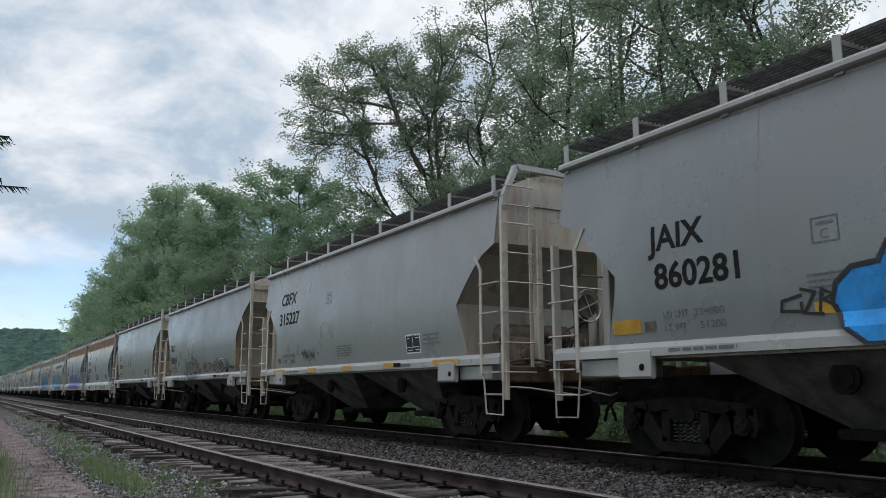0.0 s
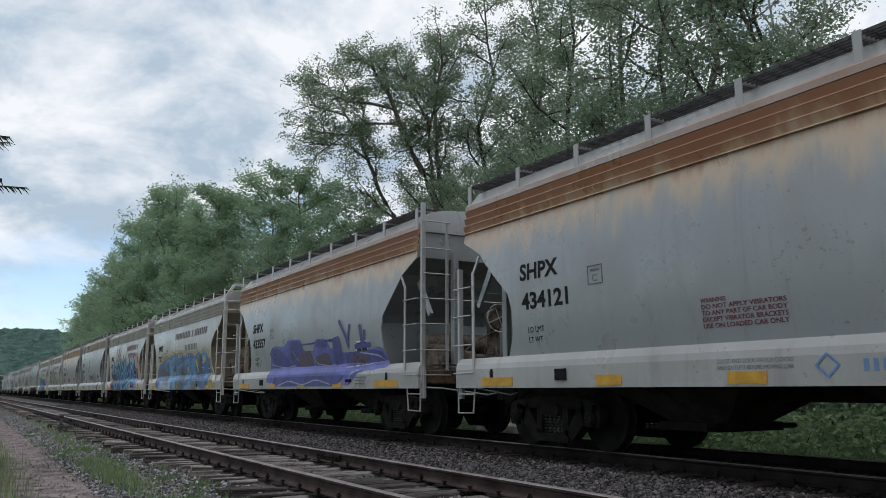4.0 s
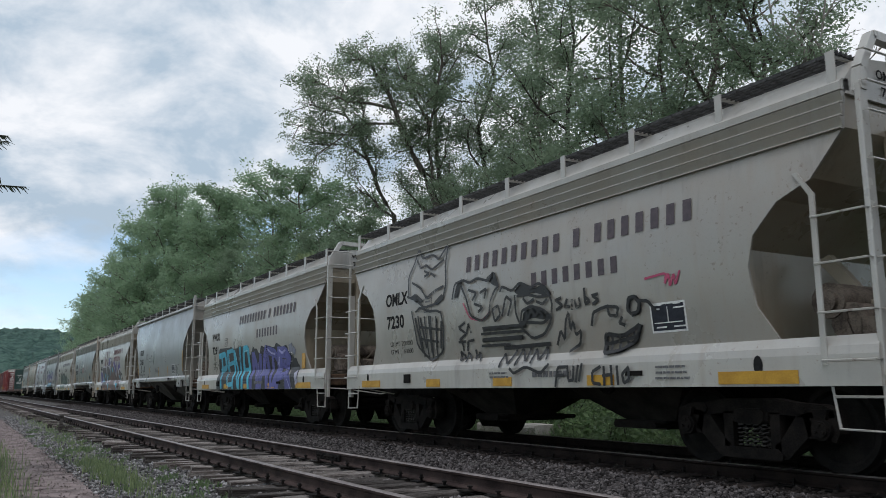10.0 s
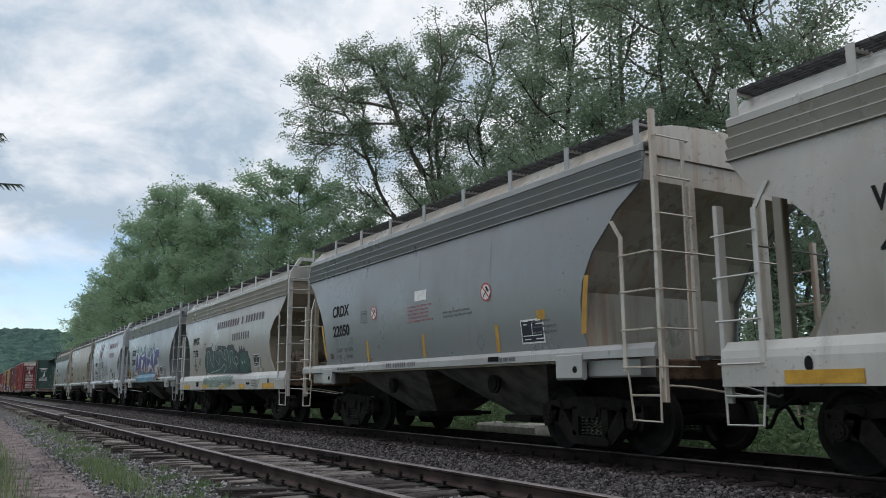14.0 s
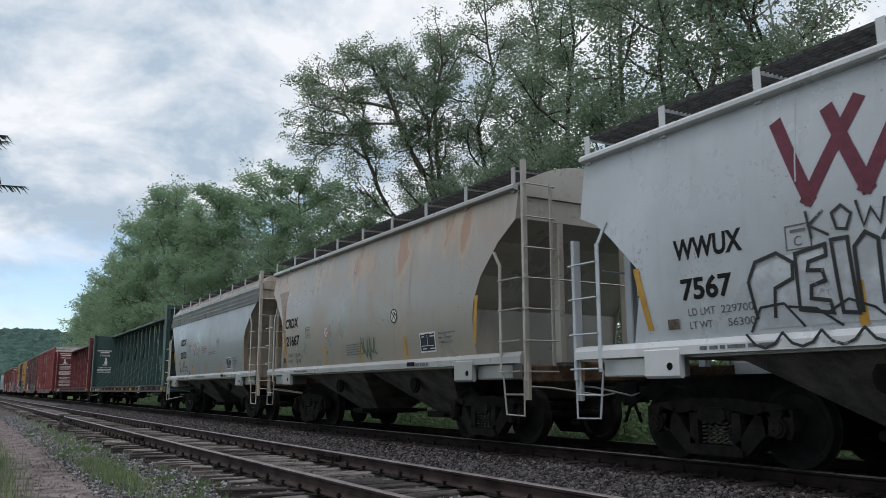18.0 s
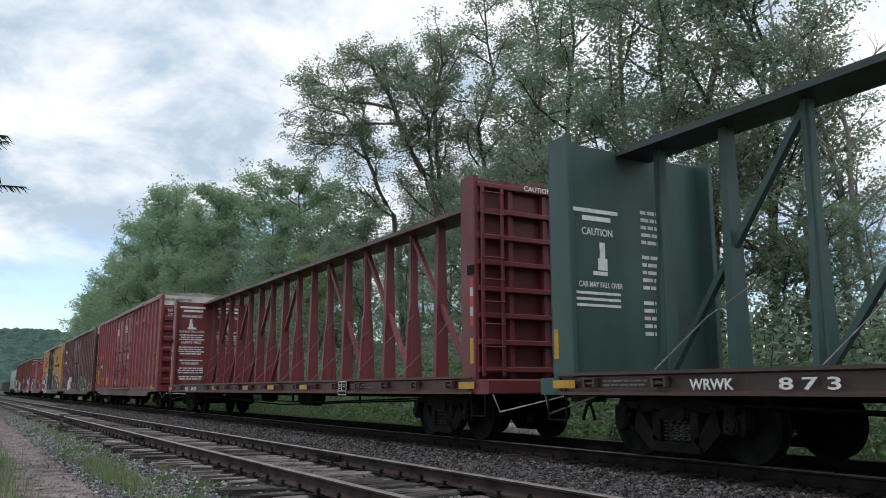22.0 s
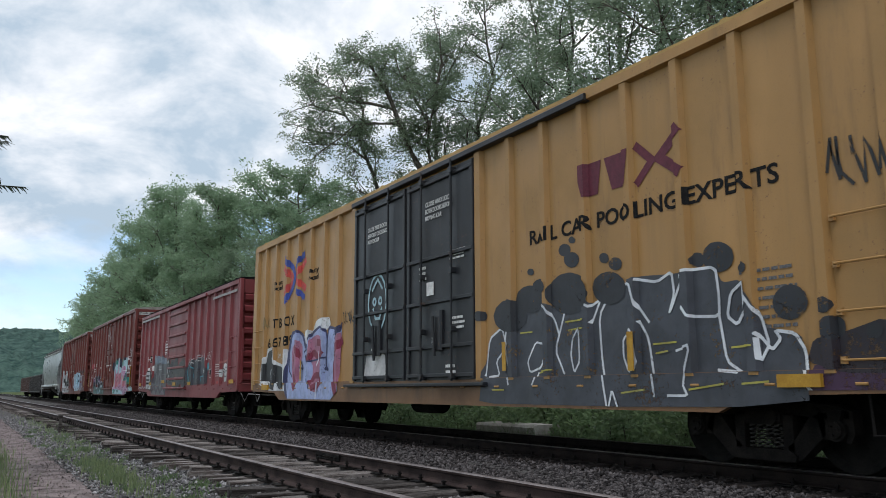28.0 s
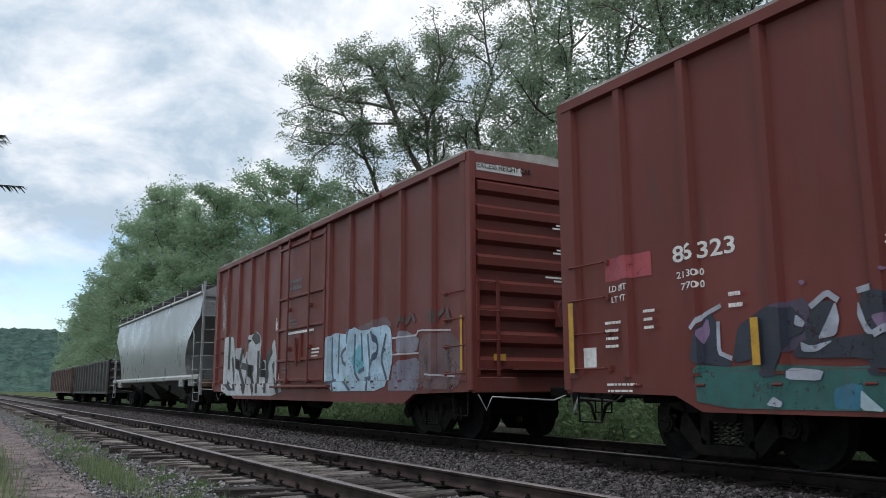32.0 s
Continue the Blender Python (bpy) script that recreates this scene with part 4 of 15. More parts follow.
def hopper(label, body_mat, sill_mat, style="round", trim=None, half=5.85, eave=3.92, posts=8, ridges=None, sill_label="", end_mat=None, group="covered hoppers in the train", hoop=False, edge_mat=None, gear=False):
    car = new("covered_hopper")
    tagged(car, label, "freight car", group)
    end_mat = end_mat or body_mat
    trim = trim or sill_mat
    W = 1.58
    deep = style != "round"
    z_sill = (0.90, 1.38) if deep else (1.27, 1.45)
    kh = half / 5.85
    wing = style == "deep" and eave < 3.9
    hoop = hoop or wing
    if not deep and hoop:
        cut = [(5.80, 3.20), (5.46, 3.05), (5.20, 2.84), (4.90, 2.55), (4.66, 2.30), (4.70, 2.05), (4.80, 1.74), (4.92, 1.34)]
    elif not deep:
        cut = [(5.80, 3.50), (5.35, 3.19), (5.22, 3.04), (4.88, 2.70), (4.66, 2.32), (4.59, 2.05), (4.58, 1.70), (4.64, 1.34)]
    elif wing:
        cut = [(5.84, 3.40), (5.43, 2.95), (5.26, 2.89), (5.03, 2.80), (4.71, 2.49), (4.62, 2.17), (4.66, 1.75), (4.92, 1.34)]
    else:
        cut = [(5.78, 3.34), (5.26, 3.07), (5.10, 2.90), (4.74, 2.58), (4.46, 2.34), (4.38, 2.10), (4.40, 1.70), (4.58, 1.34)]
    sheet = cut[4][1]
    cut = [(y * kh, z) for y, z in cut]

    def wide(z):
        # the side bulges slightly at half height
        f = (z - 1.3) / (eave - 1.3)
        return W - 0.075 + 0.12 * math.sin(max(0, min(1, f)) * math.pi) - 0.03 * f

    # inner body: end wall, slope sheet, and the upright sheet below it that closes the end
    s = Shape()
    rings = []
    for z, y in [(1.24, cut[5][0] - 0.06), (sheet - 0.12, cut[5][0] - 0.06)] + [(z + 0.03, y - 0.02) for y, z in reversed(cut[:5])] + [(eave - 0.05, 5.76 * kh)]:
        x = wide(z) - 0.025
        back = y if not deep or wing or z > sheet else 3.3 + 1.1 * (z - 1.24)
        rings.append([(-x, -min(y, 5.76 * kh), z), (x, -min(y, 5.76 * kh), z), (x, min(back, 5.76 * kh), z), (-x, min(back, 5.76 * kh), z)])
    s.loft(rings)
    part("body", s.mesh("body", end_mat), car)
    # side sheets, cut back at the ends
    ztop = eave
    zs = [1.34, 1.5] + [c[1] for c in cut] + [1.9, 2.4, 2.62, 2.8, ztop - 0.16, ztop]
    zs = sorted(set(zs))
    cz = [c[1] for c in reversed(cut)]
    cy = [c[0] for c in reversed(cut)]
    for sx in (-1, 1):
        s = Shape()
        cols = 8
        grid = []
        for z in zs:
            e = float(np.interp(z, cz, cy)) if z < cut[0][1] - 0.001 else 5.80 * kh
            grid.append([(sx * wide(z), -e + 2 * e * i / cols, z) for i in range(cols + 1)])
        n = cols + 1
        v = [p for g in grid for p in g]
        inn = [(p[0] - sx * 0.03, p[1], p[2]) for p in v]
        f = [(r * n + i, r * n + i + 1, (r + 1) * n + i + 1, (r + 1) * n + i) for r in range(len(zs) - 1) for i in range(cols)]
        o = len(v)
        f2 = [tuple(q + o for q in reversed(t)) for t in f]
        rim = []
        m = len(zs)
        edge = [i for i in range(n)] + [r * n + cols for r in range(1, m)] + [(m - 1) * n + i for i in range(cols - 1, -1, -1)] + [r * n for r in range(m - 2, 0, -1)]
        for a, b in zip(edge, edge[1:] + edge[:1]):
            rim.append((a, b, b + o, a + o))
        s.add(v + inn, f + f2 + rim)
        part("side_sheet", s.mesh("side_sheet", body_mat, 30), car)
        # upper ribs or the single dark joint
        rm = ridges or body_mat
        e = 5.80 * kh
        for k in range(3 if deep or ridges else 0):
            s = Shape()
            z = eave - 0.10 - 0.135 * k
            x = wide(z)
            s.prism(1, [(sx * (x - 0.012), z + 0.064), (sx * (x + 0.045), z + 0.064), (sx * (x + 0.008), z - 0.034), (sx * (x + 0.050), z - 0.046), (sx * (x + 0.050), z - 0.060), (sx * (x - 0.012), z - 0.066)], -e, e)
            part("side_rib", s.mesh("side_rib", rm), car)
        s = Shape()
        x = wide(eave)
        if deep or ridges:
            s.prism(1, [(sx * (x - 0.10), eave - 0.02), (sx * (x + 0.05), eave - 0.02), (sx * (x + 0.055), eave + 0.06), (sx * (x + 0.01), eave + 0.10), (sx * (x - 0.10), eave + 0.11)], -e, e)
        else:
            # a rolled lip that stands out over a shaded recess
            s.prism(1, [(sx * (x - 0.10), eave + 0.01), (sx * (x + 0.075), eave + 0.035), (sx * (x + 0.10), eave + 0.055), (sx * (x + 0.10), eave + 0.10), (sx * (x + 0.07), eave + 0.135), (sx * (x - 0.10), eave + 0.15)], -e, e)
        part("top_chord", s.mesh("top_chord", edge_mat or trim), car)
        # welded seams
        s = Shape()
        for a, b in zip(zs[:-1], zs[1:]):
            s.add([(sx * (wide(a) + 0.003), -0.008, a), (sx * (wide(a) + 0.003), 0.008, a), (sx * (wide(b) + 0.003), 0.008, b), (sx * (wide(b) + 0.003), -0.008, b)], [(0, 1, 2, 3)])
        seam = s.mesh("weld_seam", body_mat)
        for k in (-2.4, 0.0, 2.4):
            part("weld_seam", seam, car, "", pose(0, k * kh, 0))
        # side sill
        s = Shape()
        y1 = 6.0 * kh if deep else 5.96 * kh
        x0, x1 = (W - 0.10, W + 0.035)
        if deep:
            pr = [(sx * (W - 0.10), z_sill[0]), (sx * (W + 0.03), z_sill[0]), (sx * (W + 0.035), z_sill[0] + 0.30), (sx * (W + 0.02), z_sill[1] - 0.10), (sx * (W - 0.04), z_sill[1]), (sx * (W - 0.10), z_sill[1])]
        else:
            pr = [(sx * (W - 0.10), z_sill[0]), (sx * (W + 0.035), z_sill[0]), (sx * (W + 0.035), z_sill[0] + 0.10), (sx * (W + 0.0), z_sill[1] - 0.02), (sx * (W - 0.10), z_sill[1])]
        s.prism(1, pr, -y1, y1)
        part("side_sill", s.mesh("side_sill", sill_mat), car, sill_label)
        for sy in (-1, 1):
            s = Shape()
            if not deep:
                # jacking pad with its slot
                a, b = sorted((sx * (W - 0.04), sx * (W + 0.05)))
                yy = sy * 4.35 * kh
                s.box(a, b, yy - 0.28, yy + 0.28, 1.00, 1.36, 0, 0.03)
                s.box(min(sx * 1.0, sx * 1.50), max(sx * 1.0, sx * 1.50), sy * 5.05 * kh - 0.55, sy * 5.05 * kh + 0.45, 1.03, 1.27, 0, 0.02)
                part("jacking_pad", s.mesh("jacking_pad", sill_mat), car)
                s = Shape()
                a, b = sorted((sx * (W + 0.045), sx * (W + 0.056)))
                s.disc(((a + b) / 2, yy - 0.13, 1.14), 0, 0.045, b - a, 12)
                part("jacking_slot", s.mesh("jacking_slot", STEEL_DARK), car)
    # roof
    s = Shape()
    pr = []
    for i in range(13):
        a = -1 + i / 6
        up = float(np.interp(abs(a), [0, 0.6, 0.84, 1.0], [0.46, 0.42, 0.34, 0.07])) if deep or ridges else 0.10 + 0.46 * (1 - abs(a) ** 2.2)
        pr.append((wide(eave) * a, eave + up))
    pr += [(wide(eave), eave - 0.05), (-wide(eave), eave - 0.05)]
    s.prism(1, pr, -5.80 * kh, 5.80 * kh)
    part("roof", s.mesh("roof", trim if wing or edge_mat else end_mat, 30), car)
    s = Shape()
    s.disc((0, 0, eave + 0.44), 2, 0.32, 0.14, 18)
    hatch = s.mesh("hatch", end_mat, 40)
    for k in range(5):
        part("hatch", hatch, car, "", pose(0, (-4.4 + 2.2 * k) * kh, 0))
    # end frames: sill, sloping struts, corner posts
    for sy in (-1, 1):
        s = Shape()
        ye = 6.02 * kh
        a, b = sorted((sy * (ye - 0.14), sy * ye))
        s.box(-1.52, 1.52, a, b, 0.98, 1.24, 0, 0.02)
        part("end_sill", s.mesh("end_sill", RUST_END), car, "rusty brown end sill")
        for sx in (-1, 1):
            s = Shape()
            s.box(sx * 0.70 - 0.06, sx * 0.70 + 0.06, min(sy * 5.72 * kh, sy * 5.86 * kh), max(sy * 5.72 * kh, sy * 5.86 * kh), 1.2, 3.5, 0, 0.015)
            part("end_post", s.mesh("end_post", end_mat), car)
            if deep and not wing:
                s = Shape()
                s.prism(0, [(sy * 5.86 * kh, 2.30), (sy * 5.78 * kh, 2.24), (sy * 5.30 * kh, 2.92), (sy * 5.42 * kh, 2.98)], sx * 1.25 - 0.03, sx * 1.25 + 0.03)
                part("end_brace", s.mesh("end_brace", end_mat), car)
            if wing:
                s = Shape()
                s.prism(0, [(sy * 5.80 * kh, 1.24), (sy * 5.70 * kh, 1.24), (sy * 4.75 * kh, 2.28), (sy * 4.90 * kh, 2.34)], sx * 0.55 - 0.05, sx * 0.55 + 0.05)
                part("end_brace", s.mesh("end_brace", end_mat), car)
            # ladders meet at the corner; those on the left of each end reach the roof
            lm = trim if deep else end_mat
            hopper_ladder(car, sx, sy, kh, W, sy * sx > 0, eave, hoop, lm)
        # cut lever
        s = Shape()
        s.tube([(-1.5, sy * 6.02 * kh, 0.92), (-1.15, sy * 6.10 * kh, 0.90), (-0.3, sy * 6.3 * kh, 0.78), (-0.1, sy * 6.35 * kh, 0.82)], 0.014, 5)
        part("cut_lever", s.mesh("cut_lever", lm), car)
        s = Shape()
        s.tube([(-1.0, sy * 6.03 * kh, 2.55), (-0.95, sy * 6.09 * kh, 2.55), (0.95, sy * 6.09 * kh, 2.53), (1.0, sy * 6.03 * kh, 2.53)], 0.014, 5)
        part("grab_iron", s.mesh("grab_iron", lm), car)
        s = Shape()
        s.box(-0.06, 0.06, min(sy * 5.96 * kh, sy * 6.10 * kh), max(sy * 5.96 * kh, sy * 6.10 * kh), 0.62, 1.0, 0, 0.01)
        part("hose_bracket", s.mesh("hose_bracket", STEEL_DARK), car, "", pose(0.45, 0, 0))
    if deep or hoop or gear:
        # brake gear at the front end
        s = Shape()
        n = 16
        yb = -6.05 * kh
        ring = [(0.15 + 0.27 * math.cos(2 * math.pi * i / n), yb, 2.25 + 0.27 * math.sin(2 * math.pi * i / n)) for i in range(n + 1)]
        s.tube(ring, 0.016, 5)
        for i in range(4):
            a = i * math.pi / 2 + 0.4
            s.tube([(0.15, yb, 2.25), (0.15 + 0.27 * math.cos(a), yb, 2.25 + 0.27 * math.sin(a))], 0.012, 4)
        part("brake_wheel", s.mesh("brake_wheel", trim), car)
        s = Shape()
        s.disc((0.15, yb + 0.12, 2.25), 1, 0.20, 0.16, 14)
        s.box(0.02, 0.26, yb + 0.10, yb + 0.30, 1.55, 2.30, 0, 0.05)
        s.tube([(0.15, yb + 0.1, 1.7), (0.10, yb + 0.05, 1.2), (0.05, yb + 0.2, 0.95)], 0.03, 6)
        s.box(-0.45, 0.55, -5.7 * kh, -5.2 * kh, 1.24, 1.55, 0, 0.05)
        s.disc((-0.75, -5.35 * kh, 1.55), 0, 0.2, 0.55, 14)
        s.tube([(0.1, yb + 0.2, 2.0), (0.1, -5.5 * kh, 1.4)], 0.03, 6)
        part("brake_gear", s.mesh("brake_gear", GEAR, 40), car)
        # pipes, reservoir, valve boxes and crossover step at the front end
        s = Shape()
        s.tube([(-1.05, -5.15 * kh, 1.78), (0.35, -5.15 * kh, 1.78)], 0.19, 14)
        s.tube([(-1.10, -5.15 * kh, 1.78), (-1.05, -5.15 * kh, 1.78)], 0.12, 12)
        part("air_reservoir", s.mesh("air_reservoir", GEAR, 40), car, "grimy air reservoir")
        for q, (px, pz) in enumerate(((-0.95, 1.42), (-0.35, 1.46), (0.75, 1.40))):
            s = Shape()
            s.box(px - 0.15, px + 0.15, -5.75 * kh, -5.50 * kh, pz - 0.14, pz + 0.16, 0, 0.04)
            s.disc((px, -5.77 * kh, pz + 0.02), 1, 0.09, 0.06, 10)
            part("valve_box", s.mesh("valve_box", GEAR, 40), car)
        for pts in ([(-1.3, -5.6 * kh, 1.28), (-1.3, -5.5 * kh, 1.62), (-0.9, -5.4 * kh, 1.70), (-0.4, -5.55 * kh, 1.58), (0.2, -5.7 * kh, 1.32)],
                    [(-1.40, -5.9 * kh, 1.30), (-1.0, -5.92 * kh, 1.36), (-0.2, -5.86 * kh, 1.28), (0.6, -5.9 * kh, 1.40), (1.3, -5.88 * kh, 1.30)],
                    [(0.1, -6.0 * kh, 2.0), (-0.25, -5.8 * kh, 1.8), (-0.5, -5.6 * kh, 1.5)]):
            s = Shape()
            s.tube(pts, 0.02, 6)
            part("air_pipe", s.mesh("air_pipe", GEAR, 50), car)
    s = Shape()
    for i in range(5):
        s.box(-0.95, 0.95, (-5.98 - 0.05 * i) * kh, (-5.955 - 0.05 * i) * kh, 1.25, 1.28)
    for px in (-0.93, 0.0, 0.93):
        s.box(px - 0.02, px + 0.02, -6.22 * kh, -5.92 * kh, 1.22, 1.25)
    part("crossover_step", s.mesh("crossover_step", WALK), car)
    # roof walks with their posts
    for sx in (-1, 1):
        x = wide(eave)
        g = Shape()
        zz = eave + 0.40
        for i in range(9):
            xx = sx * (x - 0.03 - 0.075 * i)
            g.box(min(xx, xx - sx * 0.022), max(xx, xx - sx * 0.022), -5.75 * kh, 5.75 * kh, zz - 0.02, zz + 0.02)
        for i in range(58):
            yy = (-5.72 + 0.2 * i) * kh
            g.box(min(sx * x, sx * (x - 0.66)), max(sx * x, sx * (x - 0.66)), yy - 0.006, yy + 0.006, zz - 0.015, zz + 0.01)
        part("roof_walk", g.mesh("roof_walk", WALK), car, "dark open steel grating")
        for i in range(posts + 1):
            yy = (-5.7 + 11.4 * i / posts) * kh
            key = ("post", style, eave, sx, trim.name)

            def mk():
                p = Shape()
                p.box(-0.012, 0.012, -0.05, 0.05, -0.05, 0.36, 0, 0.006)
                p.prism(1, [(0, 0.30), (0, 0.34), (-sx * 0.66, 0.36), (-sx * 0.66, 0.32)], -0.015, 0.015)
                return p.mesh("walk_post", trim)
            part("walk_post", shared(key, mk), car, "", pose(sx * (x + 0.02), yy, eave + 0.05))
    if hoop:
        # broad bent bar over the front roof end, from the corner post
        s = Shape()
        yb = -5.99 * kh
        for p, q in zip(((-1.52, 3.72), (-1.50, 3.95), (-1.26, eave + 0.52), (0.55, eave + 0.50)), ((-1.50, 3.95), (-1.26, eave + 0.52), (0.55, eave + 0.50), (0.75, eave + 0.30))):
            d = Vector((q[0] - p[0], 0, q[1] - p[1])).normalized()
            n = Vector((-d.z, 0, d.x)) * 0.045
            s.prism(1, [(p[0] + n.x, p[1] + n.z), (q[0] + n.x, q[1] + n.z), (q[0] - n.x, q[1] - n.z), (p[0] - n.x, p[1] - n.z)], yb - 0.05, yb + 0.05)
        part("roof_handrail", s.mesh("roof_handrail", trim), car)
    if wing:
        end_bars(car, [(-0.25 + 0.04 * (i % 3), 0.75 - 0.06 * (i % 2), 3.30 - 0.07 * i, 3.33 - 0.07 * i) for i in range(5)], -5.70 * kh, GREY_TEXT)
    # underframe
    s = Shape()
    s.box(-0.30, 0.30, -6.0 * kh, 6.0 * kh, 0.72, 1.06, 0, 0.02)
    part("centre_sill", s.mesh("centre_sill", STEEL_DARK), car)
    for yb in (-1.85 * kh, 1.85 * kh):
        s = Shape()
        a, b = 1.80 * kh, 0.48
        s.loft([[(-0.42, yb - b, 0.45), (0.42, yb - b, 0.45), (0.42, yb + b, 0.45), (-0.42, yb + b, 0.45)],
                [(-1.48, yb - a, 1.34), (1.48, yb - a, 1.34), (1.48, yb + a, 1.34), (-1.48, yb + a, 1.34)]])
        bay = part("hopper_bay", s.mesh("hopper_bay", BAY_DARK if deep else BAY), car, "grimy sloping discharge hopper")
        s = Shape()
        s.box(-0.62, 0.62, yb - 0.52, yb + 0.52, 0.34, 0.45, 0, 0.03)
        s.tube([(-0.85, yb - 0.5, 0.40), (0.85, yb - 0.5, 0.40)], 0.035, 8)
        part("discharge_gate", s.mesh("discharge_gate", STEEL_BLACKISH), bay)
        s = Shape()
        for q in range(2):
            s.disc((-1.18, yb, 0.98), 0, 0.17 - 0.05 * q, 0.05 + 0.05 * q, 12)
        part("vibrator_bracket", s.mesh("vibrator_bracket", STEEL_BLACKISH, 40), bay)
    add_truck(car, -4.1 * kh)
    add_truck(car, 4.1 * kh)
    add_coupler(car, half + 0.76)
    return car


# ---------- boxcar ----------
RIBS = {}


def side_grab(sx, mat):
    s = Shape()
    s.tube([(0, -0.36, 0), (sx * 0.085, -0.34, 0), (sx * 0.085, 0.34, 0), (sx * 0.05, 0.36, 0)], 0.013, 6)
    for y in (-0.36, 0.36):
        s.box(min(0, sx * 0.05), max(0, sx * 0.05), y - 0.03, y + 0.03, -0.035, 0.035, 0, 0.008)
    return s.mesh("grab_iron", mat)


def rivet_row(sx, mat, z0, z1):
    s = Shape()
    for i in range(int((z1 - z0) / 0.09)):
        s.box(min(0, sx * 0.012), max(0, sx * 0.012), -0.014, 0.014, z0 + 0.09 * i - 0.014, z0 + 0.09 * i + 0.014)
    return s.mesh("rivet_row", mat)


